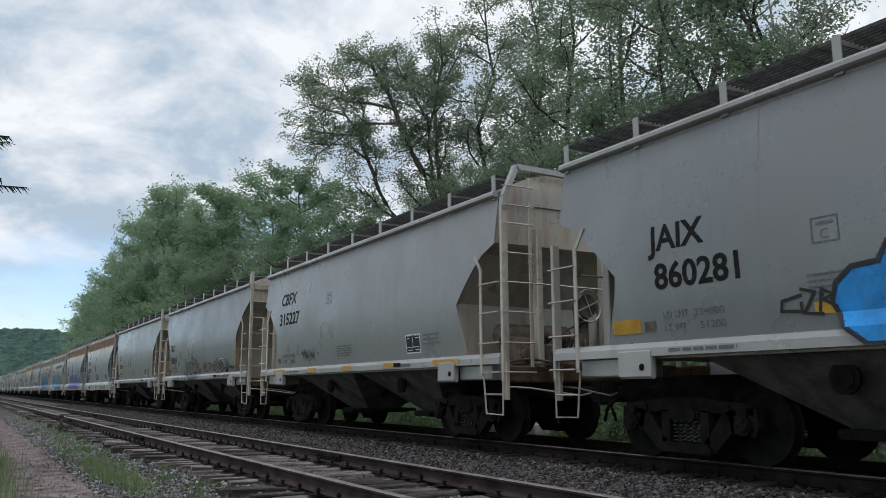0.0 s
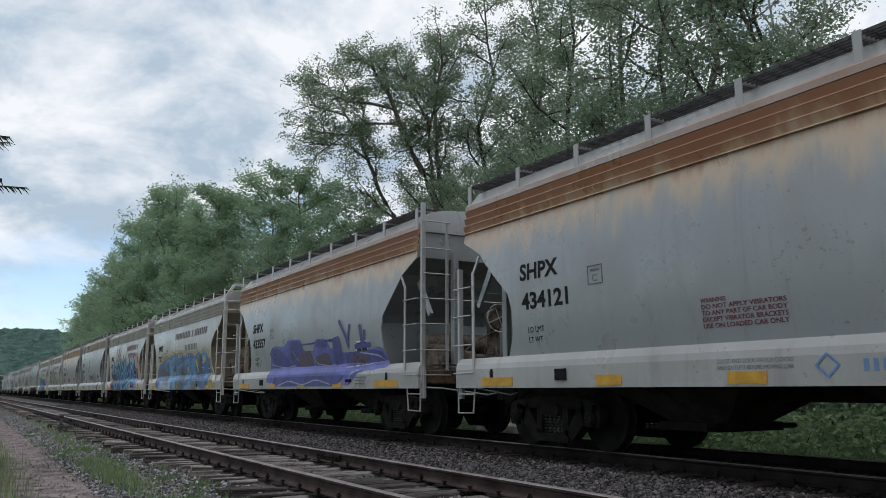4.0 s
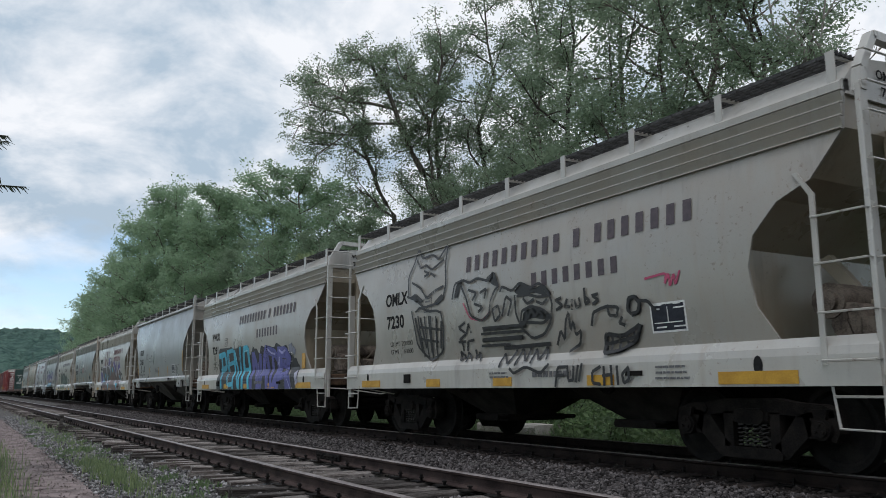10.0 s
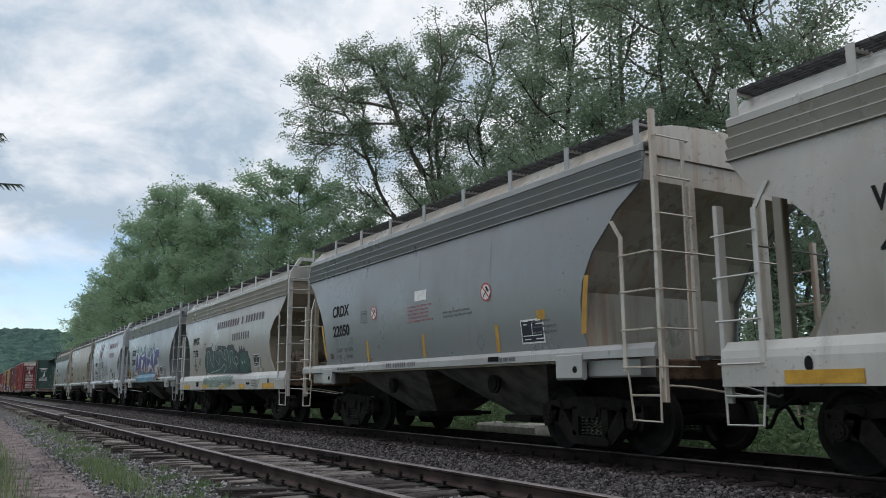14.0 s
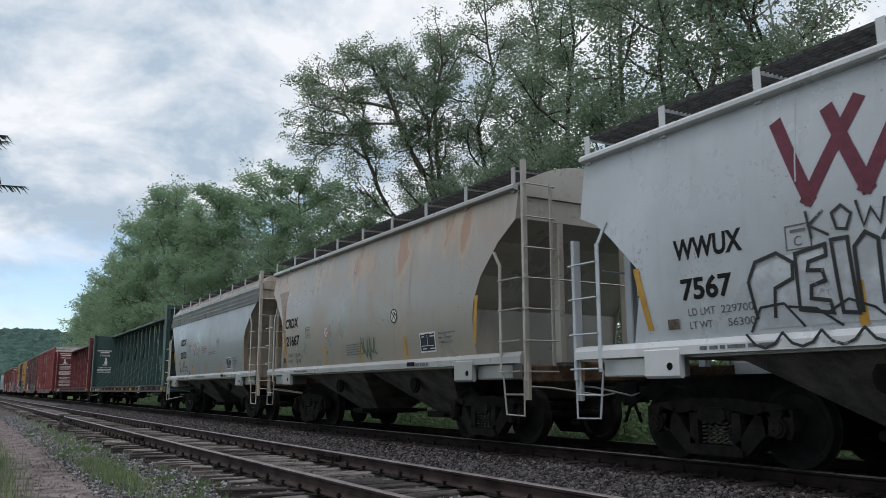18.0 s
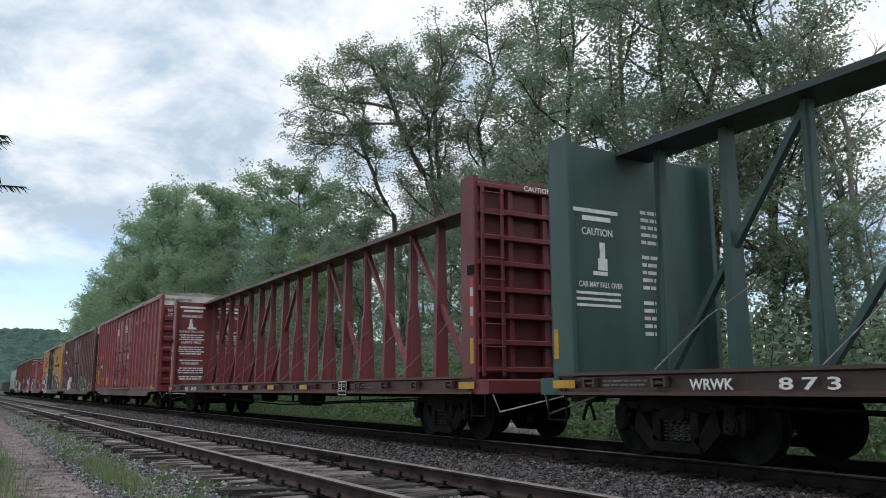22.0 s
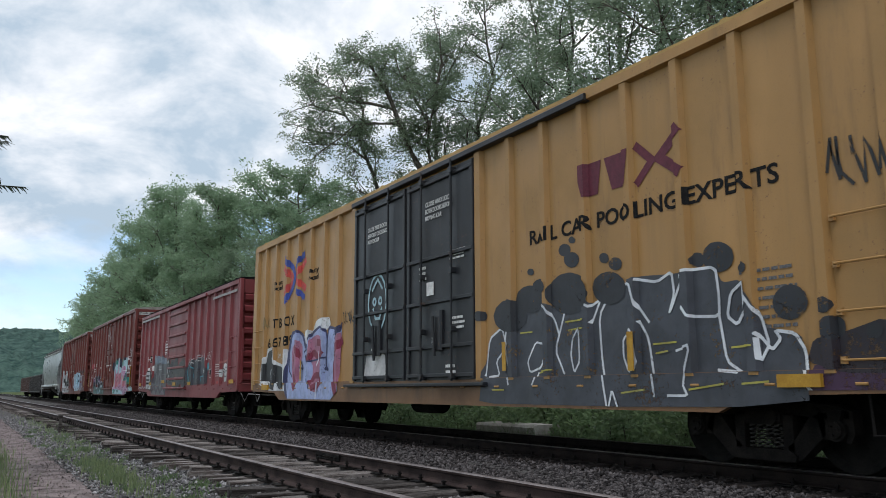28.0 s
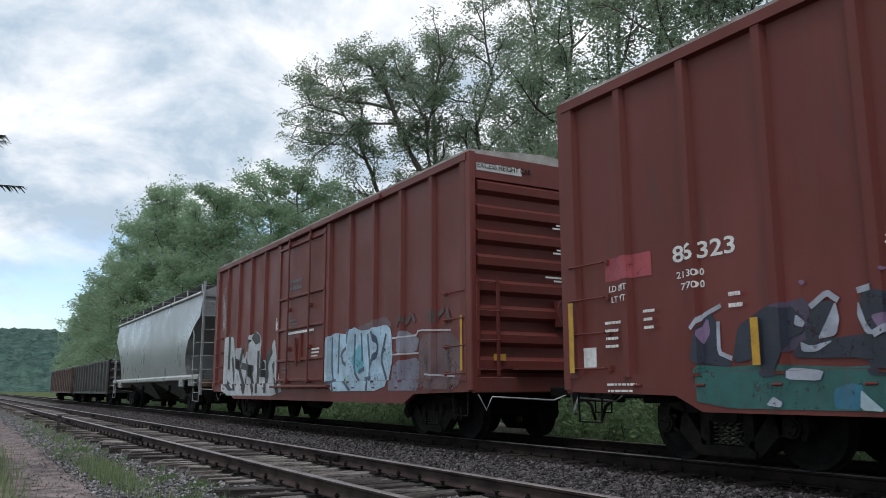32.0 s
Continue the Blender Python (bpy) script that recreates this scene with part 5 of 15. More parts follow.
def boxcar(label, mat, half, eave, door=(1.9, -1.6), pitch=0.88, style="ribbed", roof_mat=None, end_top=None, doors=1, door_mat=None, plug=True, sill_mat=None, fish=True, smooth_upper=False):
    car = new("boxcar")
    tagged(car, label, "freight car", "boxcars in the train")
    W = 1.56
    z0 = 1.02
    roof_mat = roof_mat or ROOF
    s = Shape()
    s.box(-W, W, -half, half, z0, eave)
    part("body", s.mesh("body", mat), car)
    s = Shape()
    s.prism(1, [(-W - 0.05, eave - 0.02), (W + 0.05, eave - 0.02), (W + 0.05, eave + 0.05), (0.0, eave + 0.17), (-W - 0.05, eave + 0.05)], -half - 0.04, half + 0.04)
    n = int(half * 2 / 1.2)
    for i in range(n):
        yy = -half + (i + 0.5) * 2 * half / n
        s.prism(1, [(-W - 0.03, eave + 0.06), (0, eave + 0.18), (W + 0.03, eave + 0.06), (W + 0.03, eave + 0.085), (0, eave + 0.205), (-W - 0.03, eave + 0.085)], yy - 0.05, yy + 0.05)
    part("roof", s.mesh("roof", roof_mat), car)
    d0, d1 = door
    bays = [(half - 0.03, d0 + 0.06), (d1 - 0.06, -half + 0.03)]
    for sx in (-1, 1):
        # side posts
        for a, b in bays:
            k = max(2, round((a - b) / pitch))
            for i in range(k + 1):
                yy = a + (b - a) * i / k
                w = 0.055 if i not in (0, k) else 0.085
                key = ("rib", round(eave, 2), mat.name, w, sx)

                def mk():
                    p = Shape()
                    p.prism(2, [(0, -w - 0.035), (sx * 0.075, -w), (sx * 0.075, w), (0, w + 0.035)], z0, eave - 0.14)
                    return p.mesh("side_post", mat)
                yy = max(-half + 0.12, min(half - 0.12, yy))
                part("side_post", shared(key, mk), car, "", pose(sx * W, yy, 0))
                if sx < 0:
                    RIBS.setdefault(car.name, []).append((yy, w))
        s = Shape()
        s.prism(1, [(sx * W, eave - 0.16), (sx * (W + 0.09), eave - 0.14), (sx * (W + 0.09), eave - 0.01), (sx * W, eave)], -half, half)
        part("side_plate", s.mesh("side_plate", mat), car)
        s = Shape()
        bot = 0.62 if fish else 0.82
        s.prism(0, [(-half, 0.84), (-half, 1.06), (half, 1.06), (half, 0.84), (half - 1.9, 0.80), (half - 2.3, bot), (-half + 2.3, bot), (-half + 1.9, 0.80)], min(sx * (W - 0.03), sx * (W + 0.05)), max(sx * (W - 0.03), sx * (W + 0.05)))
        part("side_sill", s.mesh("side_sill", sill_mat or mat), car)
        for i in range(int(half * 2 / 1.0)):
            yy = -half + 0.6 + i * 1.0
            key = ("tab", sx, mat.name)

            def mk2():
                p = Shape()
                p.box(min(sx * W, sx * (W + 0.075)), max(sx * W, sx * (W + 0.075)), -0.06, 0.06, 0.905, 0.935, 0, 0.008)
                return p.mesh("sill_tab", mat)
            part("sill_tab", shared(key, mk2), car, "", pose(0, yy, 0))
        # doors with locking bars
        dm = door_mat or mat
        wd = (d0 - d1) / doors
        for j in range(doors):
            a, b = d0 - j * wd, d0 - (j + 1) * wd
            s = Shape()
            s.box(min(sx * W, sx * (W + 0.06)), max(sx * W, sx * (W + 0.06)), b + 0.03, a - 0.03, z0 + 0.02, eave - 0.22)
            dr = part("door", s.mesh("door", dm), car)
            s = Shape()
            if plug:
                for zz in (z0 + 0.10, 1.62, 2.42, 3.22, eave - 0.34):
                    s.box(min(sx * W, sx * (W + 0.11)), max(sx * W, sx * (W + 0.11)), b + 0.06, a - 0.06, zz - 0.035, zz + 0.035, 0, 0.012)
                for yy in (b + 0.10, a - 0.10):
                    s.box(min(sx * W, sx * (W + 0.10)), max(sx * W, sx * (W + 0.10)), yy - 0.05, yy + 0.05, z0 + 0.04, eave - 0.24, 0, 0.012)
            else:
                for q in range(7):
                    zz = z0 + 0.30 + q * (eave - z0 - 0.7) / 6
                    s.prism(1, [(sx * W, zz - 0.09), (sx * (W + 0.115), zz - 0.03), (sx * (W + 0.115), zz + 0.03), (sx * W, zz + 0.09)], b + 0.08, a - 0.08)
            part("door_frame", s.mesh("door_frame", dm), dr)
            if plug:
                s = Shape()
                for f in (0.28, 0.72):
                    yy = b + (a - b) * f
                    s.tube([(sx * (W + 0.14), yy, z0 + 0.0), (sx * (W + 0.14), yy, eave - 0.1)], 0.024, 6)
                    for zz in (z0 + 0.08, 1.9, 2.9, eave - 0.3):
                        s.box(min(sx * W, sx * (W + 0.17)), max(sx * W, sx * (W + 0.17)), yy - 0.05, yy + 0.05, zz - 0.05, zz + 0.05, 0, 0.01)
                yy = b + (a - b) * 0.5
                s.box(min(sx * W, sx * (W + 0.13)), max(sx * W, sx * (W + 0.13)), yy - 0.16, yy + 0.16, 1.55, 2.25, 0, 0.03)
                s.tube([(sx * (W + 0.16), yy, 1.45), (sx * (W + 0.17), yy + 0.05, 2.15)], 0.03, 6)
                part("door_lock", s.mesh("door_lock", dm, 40), dr)
        s = Shape()
        s.box(min(sx * W, sx * (W + 0.16)), max(sx * W, sx * (W + 0.075)), d1 - 0.3, d0 + 0.3, 0.93, 0.99, 0, 0.012)
        part("lower_door_track", s.mesh("lower_door_track", dm), car)
        s = Shape()
        s.box(min(sx * W, sx * (W + 0.14)), max(sx * W, sx * (W + 0.14)), d1 - 2.9, d0 + 0.05, eave - 0.16, eave - 0.06, 0, 0.012)
        part("upper_door_track", s.mesh("upper_door_track", dm), car)
    # corrugated ends
    for sy in (-1, 1):
        top = eave - 0.62
        k = 8
        s = Shape()
        s.prism(0, [(sy * half, -0.10), (sy * (half + 0.10), -0.03), (sy * (half + 0.11), 0.10), (sy * half, 0.17)], -W + 0.10, W - 0.10)
        rib = s.mesh("end_rib", mat)
        for i in range(k):
            part("end_rib", rib, car, "", pose(0, 0, 1.25 + (top - 1.25) * i / (k - 1)))
        for sx in (-1, 1):
            s = Shape()
            s.box(sx * W - 0.07, sx * W + 0.05, min(sy * (half - 0.05), sy * (half + 0.12)), max(sy * (half - 0.05), sy * (half + 0.12)), z0 - 0.15, eave, 0, 0.02)
            part("corner_post", s.mesh("corner_post", mat), car)
        s = Shape()
        s.box(-W, W, min(sy * half, sy * (half + 0.05)), max(sy * half, sy * (half + 0.05)), eave - 0.44, eave - 0.01)
        part("end_header", s.mesh("end_header", end_top or mat), car)
        s = Shape()
        s.box(-W, W, min(sy * half, sy * (half + 0.13)), max(sy * half, sy * (half + 0.13)), 0.82, 1.08, 0, 0.02)
        s.box(-0.8, 0.8, min(sy * half, sy * (half + 0.26)), max(sy * half, sy * (half + 0.26)), 1.20, 1.25)
        part("end_sill", s.mesh("end_sill", mat), car)
        for sx in (-1, 1):
            add_ladder(car, sx * 1.30, sy * (half + 0.13), 1.1, 2.75, 0, 0.40, 4, mat, "end_ladder")
            rung = shared(("grab", sx, mat.name), lambda: side_grab(sx, mat))
            for zz in (1.14, 1.60, 2.06, 2.52):
                part("grab_iron", rung, car, "", pose(sx * W, sy * (half - 0.42), zz))
            rivets = shared(("rivets", sx, mat.name, eave), lambda: rivet_row(sx, mat, z0 + 0.1, eave - 0.3))
            tagged(part("rivet_row", rivets, car, "", pose(sx * W, sy * (half - 0.115), 0)), kind="stuff")
            s = Shape()
            yy = sy * (half - 0.34)
            s.tube([(sx * W, yy - 0.24, 0.95), (sx * W, yy - 0.22, 0.45), (sx * W, yy + 0.22, 0.45), (sx * W, yy + 0.24, 0.95)], 0.018, 6)
            part("stirrup", s.mesh("stirrup", STEEL_DARK), car)
        s = Shape()
        s.tube([(-1.5, sy * (half + 0.12), 0.80), (-1.40, sy * (half + 0.20), 0.55), (-1.3, sy * (half + 0.22), 0.76), (-0.3, sy * (half + 0.55), 0.70), (-0.1, sy * (half + 0.62), 0.78)], 0.014, 5)
        part("cut_lever", s.mesh("cut_lever", STEEL_LIGHT), car)
    s = Shape()
    n = 16
    yb = -half - 0.22
    s.tube([(0.35 + 0.26 * math.cos(2 * math.pi * i / n), yb, 2.2 + 0.26 * math.sin(2 * math.pi * i / n)) for i in range(n + 1)], 0.016, 5)
    s.box(0.15, 0.55, yb + 0.02, yb + 0.2, 1.95, 2.4, 0, 0.04)
    for a in (0.3, 1.87, 3.44, 5.01):
        s.tube([(0.35, yb, 2.2), (0.35 + 0.26 * math.cos(a), yb, 2.2 + 0.26 * math.sin(a))], 0.012, 4)
    part("brake_wheel", s.mesh("brake_wheel", mat), car)
    s = Shape()
    s.box(-0.28, 0.28, -half, half, 0.68, 1.02, 0, 0.02)
    s.box(-W + 0.05, W - 0.05, -half, half, 0.94, 1.03)
    s.disc((-0.8, 0.6, 0.62), 1, 0.2, 0.9, 14)
    s.tube([(-1.1, -half * 0.6, 0.66), (-1.1, half * 0.6, 0.66)], 0.02, 5)
    part("underframe", s.mesh("underframe", STEEL_DARK), car)
    for y in (-half + 2.15, half - 2.15):
        add_truck(car, y)
    add_coupler(car, half + 1.05)
    return car


# ---------- centre-beam flat car ----------
def centerbeam(label, mat, chord, sill, half=11.55):
    car = new("centerbeam_flatcar")
    tagged(car, label, "freight car", "centre-beam flat cars in the train")
    W = 1.46
    s = Shape()
    s.box(-W + 0.05, W - 0.05, -half, half, 0.98, 1.04)
    part("deck", s.mesh("deck", sill), car)
    for sx in (-1, 1):
        s = Shape()
        s.prism(1, [(sx * (W - 0.02), 0.80), (sx * (W + 0.07), 0.80), (sx * (W + 0.07), 0.84), (sx * W, 0.86), (sx * W, 1.04), (sx * (W + 0.07), 1.06), (sx * (W + 0.07), 1.10), (sx * (W - 0.02), 1.10)], -half, half)
        part("side_sill", s.mesh("side_sill", sill), car)
        k = 18
        for i in range(k):
            yy = -half + 0.7 + (2 * half - 1.4) * i / (k - 1)

            def mkw():
                p = Shape()
                p.disc((0, 0, 0), 1, 0.032, 0.17, 10)
                p.box(-0.05, 0.03, -0.115, -0.085, -0.05, 0.06)
                p.box(-0.05, 0.03, 0.085, 0.115, -0.05, 0.06)
                p.box(-0.05, 0.035, -0.115, 0.115, 0.055, 0.075)
                return p.mesh("winch", sill, 40)
            part("winch", shared(("winch", sill.name), mkw), car, "", pose(sx * (W + 0.05), yy, 0.95, 0, 0, 0 if sx < 0 else 180))
    # bulkheads
    for sy in (-1, 1):
        s = Shape()
        y0, y1 = sorted((sy * (half - 0.02), sy * (half - 0.08)))
        s.box(-W, W, y0, y1, 1.04, 4.50)
        bh = part("bulkhead", s.mesh("bulkhead", mat), car)
        for sx in (-1, 1):
            s = Shape()
            s.box(sx * W - 0.05, sx * W + 0.05, min(sy * (half + 0.10), sy * (half - 0.34)), max(sy * (half + 0.10), sy * (half - 0.34)), 1.04, 4.52, 0, 0.015)
            part("bulkhead_post", s.mesh("bulkhead_post", mat), bh)
        for i in range(8):
            s = Shape()
            zz = 1.2 + 3.15 * i / 7
            s.box(-W, W, min(sy * (half - 0.02), sy * (half + 0.16)), max(sy * (half - 0.02), sy * (half + 0.16)), zz - 0.04, zz + 0.05, 0, 0.012)
            part("bulkhead_rib", s.mesh("bulkhead_rib", mat), bh)
        for xx in (-0.75, 0.0, 0.75):
            s = Shape()
            s.box(xx - 0.05, xx + 0.05, min(sy * half, sy * (half + 0.10)), max(sy * half, sy * (half + 0.10)), 1.04, 4.48)
            part("bulkhead_stud", s.mesh("bulkhead_stud", mat), bh)
        add_ladder(car, -1.2, sy * (half + 0.2), 1.1, 4.3, 0, 0.40, 9, mat, "end_ladder")
        s = Shape()
        s.box(-W - 0.02, W + 0.02, min(sy * half, sy * (half + 0.45)), max(sy * half, sy * (half + 0.45)), 0.80, 1.04, 0, 0.02)
        part("end_sill", s.mesh("end_sill", mat), car)
        s = Shape()
        yy = sy * (half + 0.1)
        s.tube([(-W, yy - 0.22, 0.9), (-W, yy - 0.2, 0.45), (-W, yy + 0.2, 0.45), (-W, yy + 0.22, 0.9)], 0.018, 6)
        part("stirrup", s.mesh("stirrup", STEEL_DARK), car)
        s = Shape()
        s.tube([(-1.4, sy * (half + 0.45), 0.80), (-1.3, sy * (half + 0.5), 0.52), (-0.2, sy * (half + 0.75), 0.76)], 0.015, 5)
        part("cut_lever", s.mesh("cut_lever", STEEL_LIGHT), car)
    # the beam: top chord, posts and diagonals
    s = Shape()
    s.prism(1, [(-0.36, 4.42), (0.36, 4.42), (0.36, 4.48), (0.12, 4.55), (0.12, 4.62), (-0.12, 4.62), (-0.12, 4.55), (-0.36, 4.48)], -half + 0.1, half - 0.1)
    part("top_chord", s.mesh("top_chord", chord), car, "dark weathered steel top chord")
    posts = 17
    step = 1.253
    for i in range(posts + 1):
        yy = -10.42 + step * i
        wide = i % 2 == 1

        def mkp():
            p = Shape()
            w = 0.19 if wide else 0.12
            if wide:
                p.prism(1, [(-0.22, 1.04), (0.22, 1.04), (0.15, 2.4), (0.09, 2.9), (0.09, 4.43), (-0.09, 4.43), (-0.09, 2.9), (-0.15, 2.4)], -0.04, 0.04)
                p.box(-0.075, 0.075, -0.065, 0.065, 1.04, 4.43, 0, 0.02)
            else:
                p.prism(1, [(-0.16, 1.04), (0.16, 1.04), (0.085, 4.43), (-0.085, 4.43)], -0.065, 0.065)
            return p.mesh("beam_post", mat)
        part("beam_post", shared(("bp", wide, mat.name), mkp), car, "", pose(0, yy, 0))
    for i in range(1, posts, 2):
        a = -10.42 + step * i
        for d in ((-1,) if a < -0.5 else (1,) if a > 0.7 else (-1, 1)):
            y1 = a + d * 2 * step
            if abs(y1) > half - 0.3:
                y1 = d * (half - 0.3)
            s = Shape()
            s.prism(0, [(a - 0.055, 4.36), (a + 0.055, 4.36), (y1 + 0.055, 1.06), (y1 - 0.055, 1.06)], -0.05, 0.05)
            part("diagonal", s.mesh("diagonal", mat), car)
    # slack cables
    for i in range(9):
        yy = -half + 2 + i * 2.3
        s = Shape()
        s.tube([(-0.3, yy, 2.7 - 0.2 * (i % 3)), (-0.9, yy + 0.5, 1.75), (-W + 0.02, yy + 0.9, 1.1)], 0.009, 5)
        part("tie_down_cable", s.mesh("tie_down_cable", STEEL_CABLE), car, "slack grey steel cable")
    # fish-belly under the deck
    s = Shape()
    s.box(-0.35, 0.35, -half, half, 0.72, 0.98, 0, 0.02)
    s.disc((-0.7, -2.2, 0.66), 1, 0.2, 1.0, 14)
    s.disc((-0.6, 1.6, 0.68), 1, 0.16, 0.7, 14)
    s.tube([(-1.0, -half + 1.5, 0.74), (-1.0, -3, 0.56), (-1.0, 5, 0.60), (-1.0, half - 2, 0.70)], 0.018, 5)
    s.tube([(-0.75, -half + 1.5, 0.70), (-0.75, 0, 0.46), (-0.75, half - 2, 0.66)], 0.018, 5)
    for i in range(6):
        s.box(-1.02, -0.98, -6 + i * 2.2, -5.95 + i * 2.2, 0.56, 0.98)
    part("underframe", s.mesh("underframe", STEEL_DARK), car)
    for y in (-half + 1.75, half - 1.75):
        add_truck(car, y)
    add_coupler(car, half + 1.1)
    return car


# ---------- gondola ----------
def gondola(label, mat, half, top=2.60):
    car = new("gondola_car")
    tagged(car, label, "freight car", "gondolas in the train")
    W = 1.52
    s = Shape()
    for sx in (-1, 1):
        s.box(min(sx * W, sx * (W - 0.06)), max(sx * W, sx * (W - 0.06)), -half, half, 0.75, top)
        s.box(min(sx * (W + 0.05), sx * (W - 0.10)), max(sx * (W + 0.05), sx * (W - 0.10)), -half, half, top - 0.08, top + 0.06)
        s.box(min(sx * (W + 0.05), sx * (W - 0.10)), max(sx * (W + 0.05), sx * (W - 0.10)), -half, half, 0.68, 0.84)
    for sy in (-1, 1):
        s.box(-W, W, min(sy * half, sy * (half - 0.06)), max(sy * half, sy * (half - 0.06)), 0.75, top)
    s.box(-W, W, -half, half, 0.90, 0.98)
    part("body", s.mesh("body", mat), car)
    n = 13
    for sx in (-1, 1):
        for i in range(n):
            yy = -half + 0.15 + (2 * half - 0.3) * i / (n - 1)

            def mk():
                p = Shape()
                p.prism(2, [(0, -0.11), (sx * 0.09, -0.07), (sx * 0.09, 0.07), (0, 0.11)], 0.80, top)
                return p.mesh("side_post", mat)
            part("side_post", shared(("gp", mat.name, sx), mk), car, "", pose(sx * W, yy, 0))
    for sy in (-1, 1):
        for i in range(4):
            s = Shape()
            zz = 1.1 + i * 0.45
            s.prism(0, [(sy * half, zz - 0.12), (sy * (half + 0.08), zz - 0.05), (sy * (half + 0.08), zz + 0.05), (sy * half, zz + 0.12)], -W + 0.05, W - 0.05)
            part("end_rib", s.mesh("end_rib", mat), car)
        add_ladder(car, -W - 0.04, sy * (half - 0.35), 0.6, 2.4, 1, 0.40, 4, mat, "side_ladder")
    s = Shape()
    s.box(-0.28, 0.28, -half, half, 0.65, 0.92, 0, 0.02)
    part("underframe", s.mesh("underframe", STEEL_DARK), car)
    for y in (-half + 2.0, half - 2.0):
        add_truck(car, y)
    add_coupler(car, half + 0.9)
    return car
# ---------- painted marks ----------
def hopper_surface(deep):
    """How far the near side stands out at a height."""
    def x(y, z):
        if deep and z <= 1.381:
            return float(np.interp(z, [0.9, 1.2, 1.28, 1.38], [1.610, 1.615, 1.600, 1.545]))
        if not deep and z <= 1.451:
            return 1.616
        return hopper_x(z)
    low = lambda y: 0.905 if deep else 1.275
    cuts = [0.9, 1.05, 1.2, 1.28, 1.38, 1.45] + [1.6 + 0.18 * i for i in range(12)]
    return x, cuts, 2, low


def box_surface(car, door):
    ribs = RIBS.get(car.name, [])

    def x(y, z):
        if z < 1.055:
            return 1.612
        if door[1] + 0.02 < y < door[0] - 0.02:
            return 1.625
        for c, w in ribs:
            if abs(y - c) < w + 0.036:
                return 1.637 - 0.075 * max(0.0, (abs(y - c) - w) / 0.036)
        return 1.562
    cuts = sorted([c + d * (w + e) for c, w in ribs for d in (-1, 1) for e in (0.0, 0.036)] + [door[0], door[1]])
    half = max((abs(c) for c, w in ribs), default=8)
    low = lambda y: 0.66 if abs(y) < half - 2.3 else 0.86
    return x, cuts, 1, low


def clip(poly, ax, lo, hi):
    """The part of a polygon between two levels of one axis."""
    for sign, lim in ((1, lo), (-1, hi)):
        out = []
        for i, p in enumerate(poly):
            q = poly[(i + 1) % len(poly)]
            a, b = sign * (p[ax] - lim), sign * (q[ax] - lim)
            if a >= 0:
                out.append(p)
            if (a >= 0) != (b >= 0):
                t = a / (a - b)
                out.append((p[0] + (q[0] - p[0]) * t, p[1] + (q[1] - p[1]) * t))
        poly = out
        if len(poly) < 3:
            return []
    return poly


def on_side(car, name, polys, mat, surface, lift, label=""):
    """Flat shapes in (y, z), laid on the near side of a car like paint."""
    fx, cuts, axis, low = surface
    ax = axis - 1
    s = Shape()
    for n, poly in enumerate(polys):
        poly = clip(poly, 1, low(sum(p[0] for p in poly) / len(poly)), 9.0)
        if len(poly) < 3:
            continue
        lo, hi = min(p[ax] for p in poly), max(p[ax] for p in poly)
        edges = [lo - 1e-3] + [c for c in cuts if lo < c < hi] + [hi + 1e-3]
        for a, b in zip(edges, edges[1:]):
            piece = clip(poly, ax, a, b) if len(edges) > 2 else poly
            if len(piece) < 3:
                continue
            v = []
            for p in piece:
                q = (min(max(p[0], a + 1e-4), b - 1e-4), p[1]) if ax == 0 else (p[0], min(max(p[1], a + 1e-4), b - 1e-4))
                zz = sum(k[1] for k in piece) / len(piece) if ax == 0 else q[1]
                v.append((-fx(q[0], zz if ax == 0 else q[1]) - lift - 0.00004 * (n % 40), p[0], p[1]))
            s.add(v, [tuple(range(len(v)))])
    if s.v:
        ob = part(name, s.mesh(name, mat), car, label)
        if name in ("graffiti_dots", "graffiti_tag", "company_name") or len(polys) > 8:
            ob["kind"] = "stuff"
        return ob


def ribbon(pts, w):
    """A painted line with mitred corners, one quad a piece, its ends half a width longer."""
    pts = [p for i, p in enumerate(pts) if i == 0 or math.dist(p, pts[i - 1]) > 1e-4]
    n = len(pts)
    if n < 2:
        return []
    dirs = []
    for p, q in zip(pts, pts[1:]):
        d = math.dist(p, q)
        dirs.append(((q[0] - p[0]) / d, (q[1] - p[1]) / d))
    closed = math.dist(pts[0], pts[-1]) < 1e-3
    left, right = [], []
    for i, p in enumerate(pts):
        d0 = dirs[i - 1] if i or closed else dirs[0]
        d1 = dirs[i] if i < n - 1 else (dirs[0] if closed else dirs[-1])
        m = (-(d0[1] + d1[1]), d0[0] + d1[0])
        ln = math.hypot(*m)
        if ln < 0.35:
            m, k = (-d0[1], d0[0]), 1.0
        else:
            m = (m[0] / ln, m[1] / ln)
            k = min(1.6, 1 / max(0.3, m[0] * -d0[1] + m[1] * d0[0]))
        e = 0 if closed or 0 < i < n - 1 else (-1 if i == 0 else 1)
        c = (p[0] + d0[0] * e * w * 0.5, p[1] + d0[1] * e * w * 0.5)
        left.append((c[0] + m[0] * k * w / 2, c[1] + m[1] * k * w / 2))
        right.append((c[0] - m[0] * k * w / 2, c[1] - m[1] * k * w / 2))
    return [[left[i], right[i], right[i + 1], left[i + 1]] for i in range(n - 1)]


def round_blob(y, z, r, n=14, rz=None, rng=None):
    rz = rz or r
    return [(y + r * math.cos(2 * math.pi * i / n) * (rng.uniform(0.88, 1.1) if rng else 1), z + rz * math.sin(2 * math.pi * i / n)) for i in range(n)]


